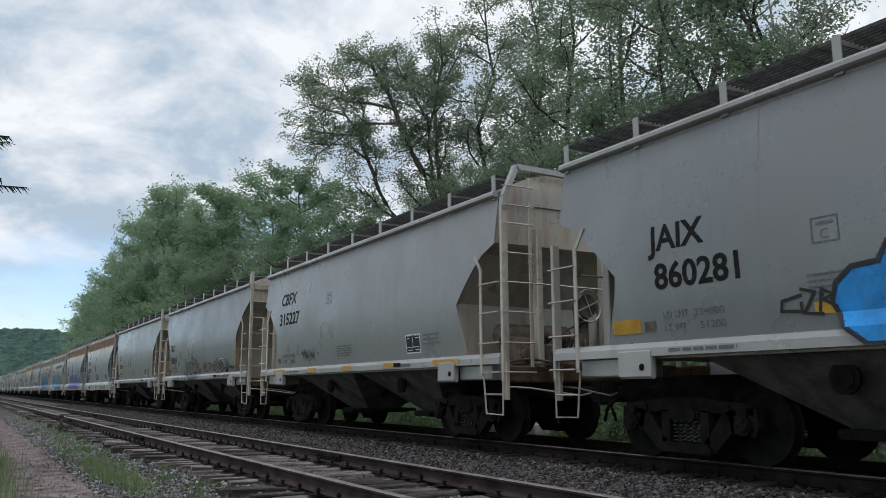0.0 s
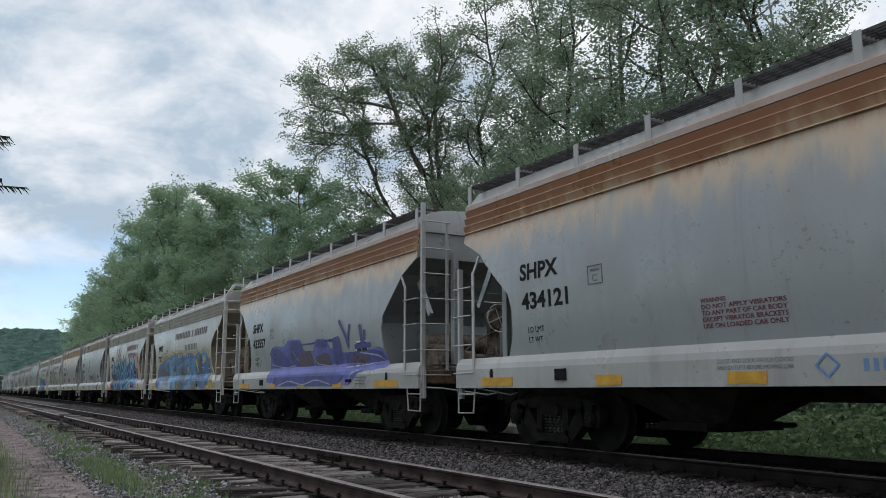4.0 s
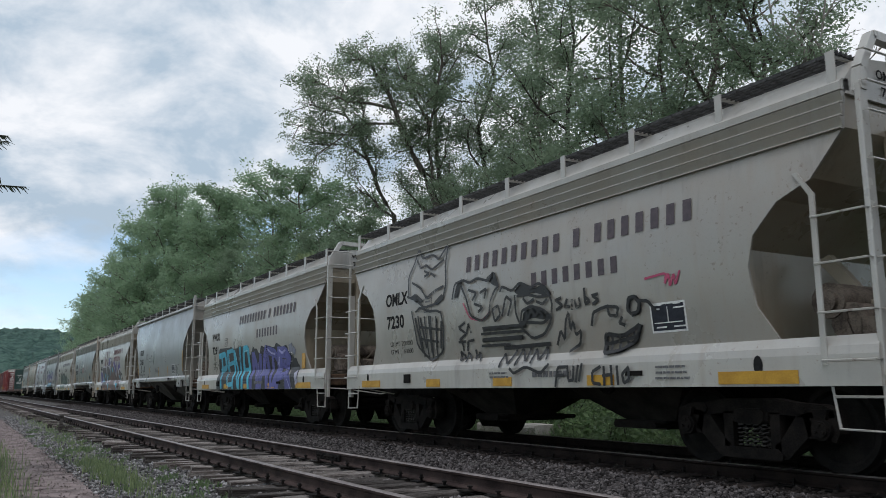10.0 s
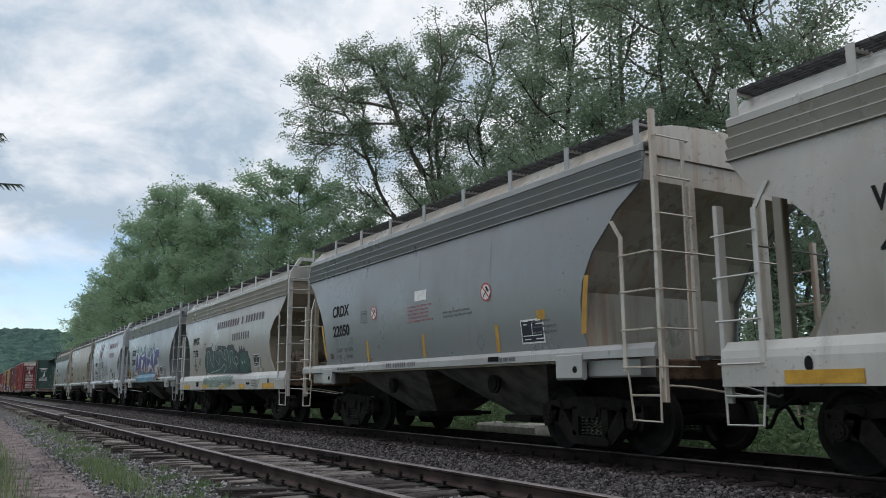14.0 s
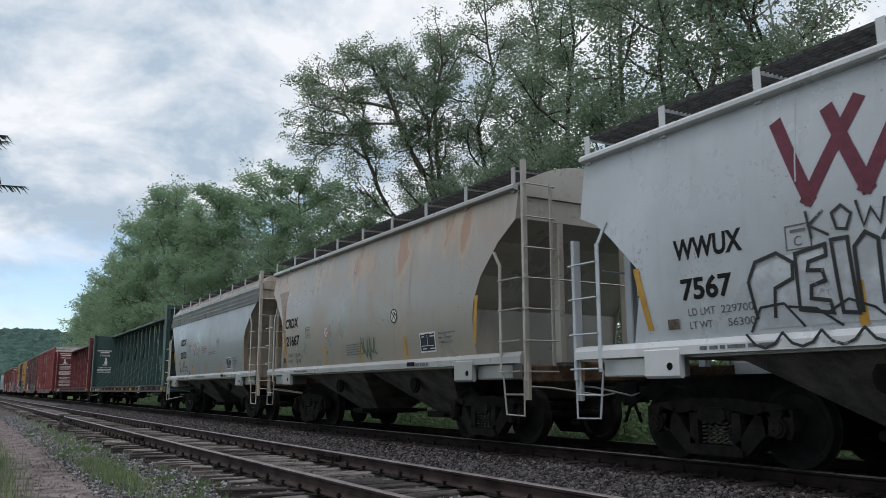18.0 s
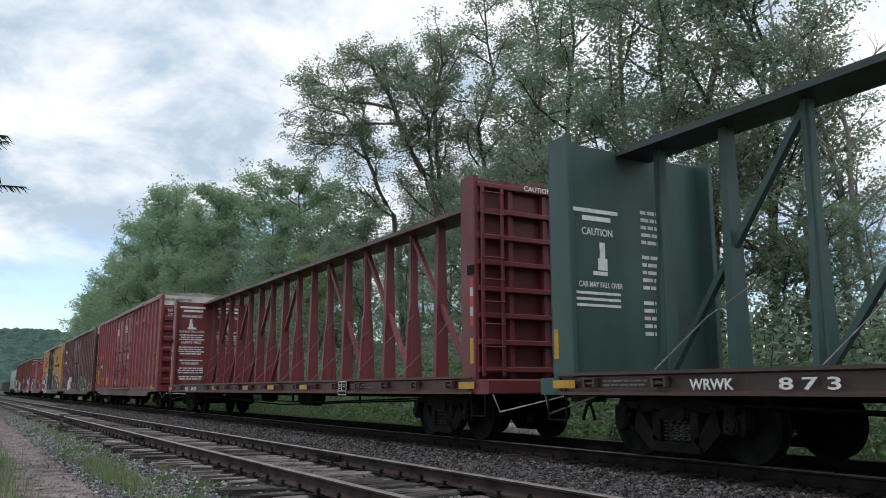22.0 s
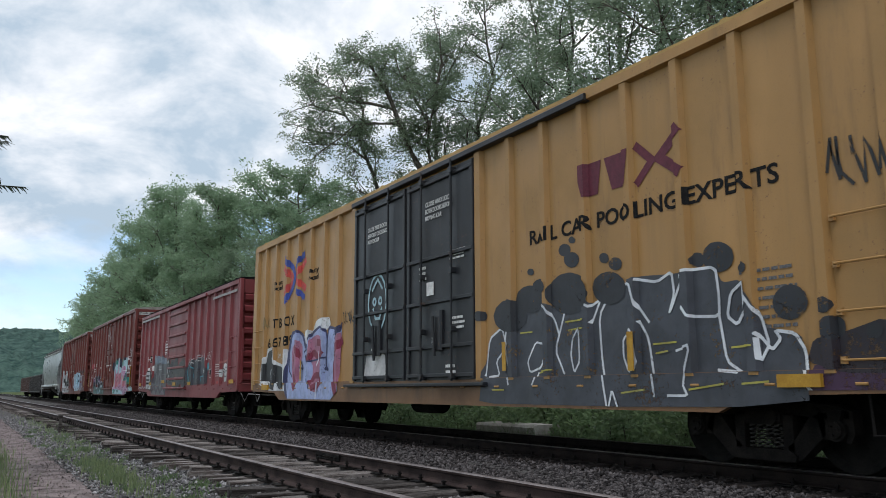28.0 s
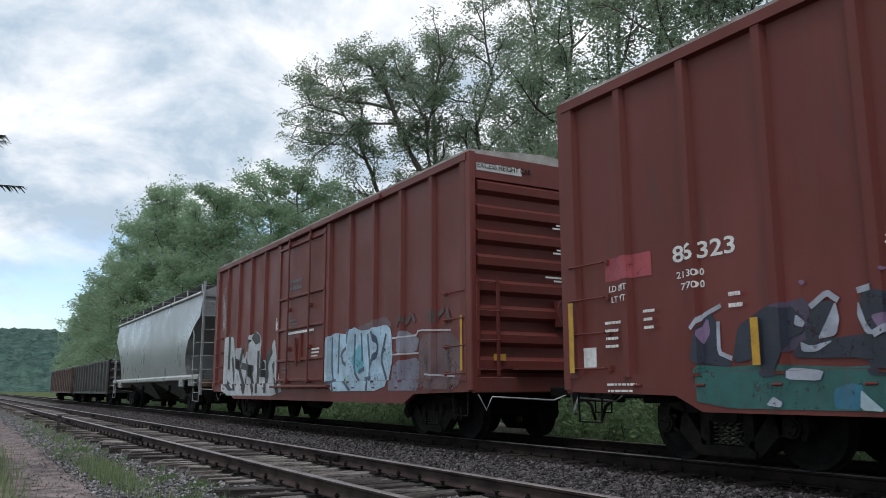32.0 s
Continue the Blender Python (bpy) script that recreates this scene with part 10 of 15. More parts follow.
def scrawl_row(c, sf):
    piece(c, sf, "grey sprayed letter fills", 0.008, [
        ((0.16, 0.165, 0.17), 0, [(-2.49, 1.86), (-2.70, 1.95), (-2.83, 1.54), (-2.62, 1.46)]),
        ((0.16, 0.165, 0.17), 0, [(-3.46, 1.59), (-3.70, 1.66), (-3.77, 1.50), (-3.51, 1.48)]),
        ((0.16, 0.165, 0.17), 0, [(-0.76, 1.77), (-1.16, 1.80), (-1.12, 1.59), (-0.80, 1.57)])])
    piece(c, sf, "row of black scrawled letters", 0.012, [
        (K, 0.036, [(-0.89, 1.79), (-0.59, 1.73), (-0.81, 1.64), (-0.55, 1.57)]),
        (K, 0.036, [(-0.79, 1.81), (-0.80, 1.57)]),
        (K, 0.036, [(-0.94, 1.88), (-0.94, 1.53)]),
        (K, 0.036, [(-0.78, 1.67), (-0.97, 1.70)]),
        (K, 0.036, [(-0.98, 1.86), (-1.13, 1.75), (-0.98, 1.64)]),
        (K, 0.036, [(-1.06, 1.79), (-1.18, 1.80), (-1.15, 1.62), (-1.00, 1.60), (-1.06, 1.79)]),
        (K, 0.036, [(-0.84, 1.52), (-1.38, 1.54)]),
        (K, 0.036, [(-1.39, 1.78), (-1.62, 1.79)]),
        (K, 0.036, [(-1.56, 1.79), (-1.57, 1.59), (-1.44, 1.58)]),
        (K, 0.036, [(-1.63, 1.56), (-1.67, 1.81), (-1.74, 1.63), (-1.86, 1.81), (-1.89, 1.55)]),
        (K, 0.036, [(-1.89, 1.70), (-2.05, 1.72), (-2.02, 1.52), (-2.12, 1.53)]),
        (K, 0.036, [(-2.10, 1.68), (-2.16, 1.84), (-2.28, 1.84), (-2.33, 1.76), (-2.17, 1.68), (-2.22, 1.55)]),
        (K, 0.036, [(-2.46, 1.86), (-2.53, 1.49)]),
        (K, 0.036, [(-2.68, 1.95), (-2.86, 1.53)]),
        (K, 0.036, [(-2.29, 1.56), (-2.48, 1.86)]),
        (K, 0.036, [(-2.56, 1.89), (-2.63, 1.47), (-2.79, 1.46)]),
        (K, 0.036, [(-2.09, 1.52), (-2.39, 1.54)]),
        (K, 0.036, [(-2.96, 1.72), (-2.97, 1.52), (-3.12, 1.51), (-3.20, 1.70)]),
        (K, 0.036, [(-3.43, 1.72), (-3.19, 1.67), (-3.38, 1.59), (-3.23, 1.50), (-3.03, 1.48)]),
        (K, 0.036, [(-3.55, 1.74), (-3.57, 1.48)]),
        (K, 0.036, [(-3.42, 1.59), (-3.74, 1.61)]),
        (K, 0.036, [(-3.67, 1.74), (-3.73, 1.49)]),
        (K, 0.036, [(-3.90, 1.70), (-3.76, 1.66), (-3.91, 1.62)]),
        (K, 0.036, [(-3.84, 1.47), (-3.88, 1.65), (-4.03, 1.49), (-4.04, 1.67)]),
        (K, 0.036, [(-4.03, 1.52), (-4.08, 1.64), (-4.20, 1.65), (-4.14, 1.57), (-4.25, 1.47)]),
        (K, 0.036, [(-4.19, 1.56), (-4.52, 1.59)]),
        (K, 0.036, [(-4.32, 1.58), (-4.50, 1.51)]),
        (K, 0.036, [(-3.03, 1.48), (-3.42, 1.56), (-4.52, 1.61)])])
    piece(c, sf, "black scrawl along the sill", 0.012, [
        (K, 0.026, [(-3.09, 1.38), (-3.10, 1.29)]),
        (K, 0.026, [(-3.08, 1.34), (-3.17, 1.34)]),
        (K, 0.026, [(-3.24, 1.36), (-3.25, 1.29), (-3.32, 1.30)]),
        (K, 0.026, [(-3.42, 1.37), (-3.36, 1.34), (-3.45, 1.30)]),
        (K, 0.026, [(-3.50, 1.37), (-3.51, 1.29)]),
        (K, 0.026, [(-3.51, 1.33), (-3.60, 1.33)]),
        (K, 0.026, [(-3.68, 1.37), (-3.80, 1.37), (-3.70, 1.30), (-3.82, 1.31)]),
        (K, 0.026, [(-3.87, 1.30), (-3.92, 1.38), (-3.95, 1.31)]),
        (K, 0.026, [(-4.02, 1.38), (-4.03, 1.31)]),
        (K, 0.026, [(-4.12, 1.38), (-4.04, 1.34), (-4.14, 1.31)]),
        (K, 0.026, [(-4.16, 1.32), (-4.30, 1.35)])])


def dark_piece(c, sf):
    piece(c, sf, "dark teal sprayed base", 0.006, [
        ((0.017, 0.088, 0.082), 0, [(5.72, 0.67), (5.74, 1.15), (5.26, 1.11), (4.81, 1.13), (3.77, 1.07), (3.28, 1.18), (2.67, 1.13), (2.30, 1.17), (1.94, 1.11), (1.40, 1.09), (1.25, 0.91), (1.37, 0.62), (2.35, 0.67)]),
        ((0.02, 0.12, 0.19), 0, [(4.04, 0.69), (4.03, 0.87), (3.86, 0.93), (3.73, 0.90), (3.77, 0.68)]),
        ((0.07, 0.05, 0.09), 0, [(4.76, 1.72), (4.25, 1.78), (4.29, 1.30), (4.76, 1.19)])])
    piece(c, sf, "dark navy sprayed letters", 0.01, [
        ((0.017, 0.021, 0.038), 0, [(5.78, 1.17), (5.70, 1.51), (5.53, 1.74), (5.39, 1.59), (5.45, 1.28), (5.26, 1.21), (5.25, 1.11)]),
        ((0.34, 0.36, 0.43), 0.05, [(5.73, 1.57), (5.60, 1.70), (5.37, 1.78)]),
        ((0.34, 0.36, 0.43), 0.05, [(5.40, 1.59), (5.41, 1.27), (5.26, 1.21)]),
        ((0.19, 0.12, 0.22), 0, [(5.68, 1.51), (5.54, 1.67), (5.51, 1.50), (5.62, 1.36)]),
        ((0.017, 0.021, 0.038), 0, [(5.24, 1.14), (5.14, 1.54), (4.90, 1.66), (4.76, 1.73), (4.55, 1.69), (4.46, 1.70), (4.35, 1.59), (4.34, 1.43), (4.49, 1.38), (4.59, 1.19), (4.68, 1.00), (4.86, 0.99), (4.89, 1.20)]),
        ((0.017, 0.021, 0.038), 0, [(4.32, 1.43), (4.25, 1.65), (4.14, 1.72), (3.98, 1.71), (4.04, 1.48), (4.19, 1.36), (4.32, 1.36)]),
        ((0.017, 0.021, 0.038), 0, [(4.50, 1.18), (4.37, 1.36), (3.97, 1.36), (3.64, 1.38), (3.73, 1.64), (3.69, 1.79), (3.45, 1.76), (3.34, 1.64), (3.36, 1.38), (3.32, 1.15), (3.43, 0.98), (3.67, 1.00), (3.69, 1.16)]),
        ((0.017, 0.021, 0.038), 0, [(3.26, 1.59), (3.24, 1.69), (3.08, 1.67), (3.08, 1.59)]),
        ((0.022, 0.014, 0.014), 0, [(3.31, 1.20), (3.27, 1.42), (2.65, 1.40), (2.62, 1.17)]),
        ((0.017, 0.021, 0.038), 0, [(2.82, 1.57), (2.68, 1.72), (2.55, 1.71), (2.51, 1.54), (2.50, 1.33), (2.55, 1.13), (2.67, 1.13), (2.62, 1.47)]),
        ((0.017, 0.021, 0.038), 0, [(2.46, 1.28), (2.40, 1.35), (2.21, 1.42), (1.91, 1.35), (1.84, 1.10), (2.15, 1.01), (2.34, 1.12)]),
        ((0.017, 0.021, 0.038), 0, [(1.76, 1.01), (1.66, 1.48), (1.48, 1.56), (1.32, 1.40), (1.32, 1.04)])])
    piece(c, sf, "pale sprayed highlights and dots", 0.016, [
        ((0.34, 0.36, 0.43), 0, [(4.19, 1.35), (4.07, 1.54), (3.97, 1.71), (3.94, 1.53), (3.99, 1.38)]),
        ((0.34, 0.36, 0.43), 0, [(3.74, 1.70), (3.67, 1.46), (3.59, 1.36), (3.69, 1.38), (3.76, 1.55)]),
        ((0.34, 0.36, 0.43), 0.06, [(4.22, 1.69), (4.05, 1.80), (3.96, 1.73)]),
        ((0.34, 0.36, 0.43), 0.06, [(3.71, 1.79), (3.60, 1.81)]),
        ((0.34, 0.36, 0.43), 0, [(4.41, 1.62), (4.31, 1.53), (4.34, 1.48), (4.44, 1.51)]),
        ((0.34, 0.36, 0.43), 0, [(4.38, 1.34), (4.27, 1.29), (4.01, 1.34), (4.21, 1.23), (4.37, 1.24)]),
        ((0.34, 0.36, 0.43), 0, [(4.53, 1.09), (4.11, 1.05), (4.16, 0.95), (4.54, 0.97)]),
        ((0.34, 0.36, 0.43), 0.045, [(3.26, 1.60), (3.24, 1.72), (3.06, 1.65), (3.08, 1.59), (3.26, 1.60)]),
        ((0.19, 0.12, 0.22), 0.09, [(2.82, 1.59), (2.74, 1.70), (2.59, 1.74), (2.52, 1.65)]),
        ((0.34, 0.36, 0.43), 0.08, [(2.52, 1.65), (2.52, 1.49), (2.52, 1.33)]),
        ((0.34, 0.36, 0.43), 0, [(2.65, 1.64), (2.57, 1.61), (2.59, 1.56), (2.64, 1.56)]),
        ((0.34, 0.36, 0.43), 0.06, [(2.51, 1.31), (2.40, 1.37), (2.27, 1.40)]),
        ((0.34, 0.45, 0.5), 0, [(2.50, 1.12), (2.42, 1.20), (2.29, 1.23), (2.14, 1.11), (2.19, 1.04), (2.46, 1.04)]),
        ((0.34, 0.45, 0.5), 0, [(3.02, 1.06), (2.98, 0.92), (2.90, 0.87), (2.75, 0.92), (2.68, 1.02), (2.61, 0.92), (2.50, 0.87), (2.64, 0.84), (2.76, 0.81), (2.80, 0.75), (2.91, 0.76), (2.99, 0.87)]),
        ((0.34, 0.45, 0.5), 0, [(3.77, 0.68), (3.75, 0.87), (3.69, 0.81), (3.53, 0.67)]),
        ((0.34, 0.45, 0.5), 0, [(3.31, 0.67), (3.28, 0.81), (3.15, 0.81), (3.16, 0.70), (3.26, 0.67)]),
        ((0.34, 0.36, 0.43), 0, [(4.79, 0.71), (4.70, 0.80), (4.59, 0.74), (4.62, 0.69)]),
        ((0.19, 0.12, 0.22), 0, [(3.58, 1.54), (3.42, 1.56), (3.40, 1.35), (3.50, 1.39)]),
        ((0.19, 0.12, 0.22), 0, [(3.01, 0.73), (2.83, 0.73), (2.83, 0.69), (3.01, 0.67)]),
        ((0.19, 0.12, 0.22), 0, [(2.57, 0.76), (2.40, 0.81), (2.41, 0.72)]),
        ((0.34, 0.36, 0.43), 0.07, [(3.54, 1.38), (3.43, 1.43), (3.37, 1.31)]),
        ((0.34, 0.45, 0.5), 0, [(1.74, 0.72), (1.66, 0.91), (1.51, 0.82), (1.61, 0.68)]),
        ((0.19, 0.12, 0.22), 0, [(3.30, 1.86), (3.31, 1.83), (3.34, 1.82), (3.38, 1.82), (3.40, 1.84), (3.41, 1.87), (3.40, 1.90), (3.37, 1.91), (3.34, 1.91), (3.31, 1.89)]),
        ((0.19, 0.12, 0.22), 0, [(3.42, 1.96), (3.43, 1.95), (3.44, 1.94), (3.45, 1.94), (3.46, 1.95), (3.46, 1.96), (3.46, 1.97), (3.45, 1.98), (3.44, 1.97), (3.43, 1.97)]),
        ((0.19, 0.12, 0.22), 0, [(2.85, 1.79), (2.86, 1.77), (2.87, 1.77), (2.89, 1.77), (2.90, 1.78), (2.90, 1.79), (2.90, 1.80), (2.88, 1.81), (2.87, 1.81), (2.86, 1.80)]),
        ((0.19, 0.12, 0.22), 0, [(2.69, 1.77), (2.70, 1.75), (2.72, 1.74), (2.74, 1.74), (2.76, 1.76), (2.76, 1.78), (2.76, 1.80), (2.74, 1.81), (2.72, 1.80), (2.70, 1.79)]),
        ((0.19, 0.12, 0.22), 0, [(4.27, 1.92), (4.28, 1.91), (4.30, 1.90), (4.32, 1.90), (4.33, 1.92), (4.34, 1.93), (4.33, 1.95), (4.31, 1.95), (4.29, 1.95), (4.28, 1.94)])])


def white_piece(c, sf):
    piece(c, sf, "white sprayed letters", 0.006, [
        ((0.4, 0.42, 0.44), 0, [(7.02, 0.71), (6.86, 1.82), (6.63, 2.56), (5.93, 2.52), (5.68, 1.79), (5.41, 2.14), (4.96, 2.12), (4.72, 1.76), (4.20, 2.43), (3.63, 2.57), (3.21, 2.38), (2.90, 1.70), (2.42, 1.69), (2.12, 2.24), (1.69, 2.06), (1.53, 1.50), (1.16, 0.73)])])
    piece(c, sf, "black sprayed strokes", 0.01, [
        (K, 0, [(4.07, 2.37), (3.80, 2.55), (3.33, 2.43), (3.24, 2.21), (3.69, 2.16)]),
        (K, 0.2, [(5.95, 1.79), (5.54, 0.85)]),
        (K, 0.2, [(4.53, 0.89), (4.36, 1.40)]),
        (K, 0.2, [(3.06, 2.04), (2.88, 1.54)]),
        (K, 0.2, [(5.58, 1.96), (5.11, 1.42), (4.59, 0.89)]),
        (K, 0.2, [(4.29, 1.74), (3.70, 0.89)]),
        (K, 0.2, [(3.37, 1.88), (3.35, 0.89)]),
        (K, 0.2, [(2.58, 1.69), (2.59, 0.89)]),
        (K, 0.2, [(2.03, 1.52), (1.56, 0.85)]),
        (K, 0.2, [(4.88, 1.59), (3.89, 1.48)]),
        (K, 0.2, [(6.38, 1.07), (5.87, 0.85)]),
        (K, 0.2, [(3.19, 1.38), (2.53, 1.29)]),
        (K, 0.2, [(4.18, 2.26), (4.41, 1.75)]),
        (K, 0.2, [(6.33, 2.47), (6.33, 1.62)]),
        (K, 0.2, [(4.94, 2.03), (5.15, 1.68)]),
        (K, 0.2, [(2.29, 1.92), (2.58, 1.69)])])


def pale_blue_piece(c, sf):
    piece(c, sf, "pale blue sprayed letters", 0.006, [
        ((0.15, 0.14, 0.19), 0, [(-4.94, 0.81), (-5.06, 1.40), (-6.16, 1.47), (-6.17, 0.79), (-5.35, 0.76)]),
        ((0.17, 0.16, 0.2), 0, [(-5.19, 1.86), (-5.53, 2.01), (-6.15, 1.81), (-6.03, 1.56), (-5.19, 1.57)]),
        ((0.11, 0.06, 0.07), 0, [(-3.40, 2.21), (-4.75, 2.33), (-5.04, 2.16), (-4.76, 1.94), (-3.54, 2.01)]),
        ((0.11, 0.055, 0.06), 0, [(-6.12, 0.88), (-6.15, 1.87), (-7.27, 1.86), (-7.70, 1.58), (-7.60, 0.88)]),
        ((0.33, 0.47, 0.58), 0, [(-1.76, 0.84), (-1.72, 2.04), (-2.16, 2.15), (-2.87, 2.07), (-3.20, 2.22), (-3.54, 2.11), (-4.01, 2.11), (-4.75, 2.16), (-4.98, 2.05), (-5.06, 1.46), (-4.80, 0.86)]),
        ((0.1, 0.36, 0.45), 0, [(-3.07, 1.52), (-3.55, 1.88), (-3.76, 1.37), (-3.32, 1.19)]),
        ((0.15, 0.4, 0.22), 0, [(-2.72, 1.11), (-2.88, 1.33), (-3.03, 1.07)])])
    piece(c, sf, "dark blue sprayed strokes", 0.01, [
        ((0.05, 0.075, 0.12), 0.08, [(-2.02, 2.02), (-2.02, 1.42), (-2.17, 0.88)]),
        ((0.05, 0.075, 0.12), 0.08, [(-2.42, 2.07), (-2.39, 1.27)]),
        ((0.05, 0.075, 0.12), 0.08, [(-3.04, 2.14), (-2.95, 1.85), (-2.55, 1.67), (-2.63, 1.47), (-2.91, 1.39)]),
        ((0.05, 0.075, 0.12), 0.08, [(-3.28, 2.02), (-3.25, 1.26), (-3.49, 1.07)]),
        ((0.05, 0.075, 0.12), 0.08, [(-3.60, 2.03), (-3.66, 1.50)]),
        ((0.05, 0.075, 0.12), 0.08, [(-3.92, 1.99), (-4.04, 1.37), (-3.97, 0.88)]),
        ((0.05, 0.075, 0.12), 0.08, [(-4.23, 2.03), (-4.42, 1.72), (-4.19, 1.36)]),
        ((0.05, 0.075, 0.12), 0.08, [(-4.76, 1.94), (-4.55, 1.47), (-4.79, 1.11)]),
        ((0.05, 0.075, 0.12), 0.08, [(-1.79, 1.02), (-2.23, 1.08)]),
        ((0.05, 0.075, 0.12), 0.08, [(-2.76, 1.07), (-3.11, 0.88)]),
        ((0.05, 0.075, 0.12), 0.08, [(-3.84, 1.10), (-4.20, 1.12)]),
        ((0.05, 0.075, 0.12), 0.08, [(-3.51, 1.25), (-3.73, 1.31)])])
    piece(c, sf, "dark and pale tags", 0.012, [
        ((0.055, 0.03, 0.03), 0.09, [(-5.32, 2.03), (-5.45, 2.25), (-5.64, 2.12), (-5.84, 2.28), (-5.95, 2.16)]),
        ((0.055, 0.03, 0.03), 0.09, [(-6.47, 2.16), (-6.70, 2.25), (-6.70, 2.10)]),
        ((0.055, 0.03, 0.03), 0.09, [(-6.87, 2.18), (-7.00, 2.25)]),
        ((0.055, 0.03, 0.03), 0.09, [(-7.16, 2.23), (-7.23, 2.08)]),
        ((0.055, 0.03, 0.03), 0.09, [(-6.36, 1.42), (-6.65, 0.88)]),
        ((0.055, 0.03, 0.03), 0.09, [(-7.17, 1.60), (-7.28, 0.88)]),
        ((0.4, 0.4, 0.42), 0.03, [(-5.05, 1.87), (-6.05, 1.87), (-6.10, 1.96), (-7.27, 1.89)]),
        ((0.4, 0.4, 0.42), 0.03, [(-5.06, 1.55), (-6.11, 1.54)]),
        ((0.4, 0.4, 0.42), 0.03, [(-6.36, 1.15), (-7.39, 1.10)])])


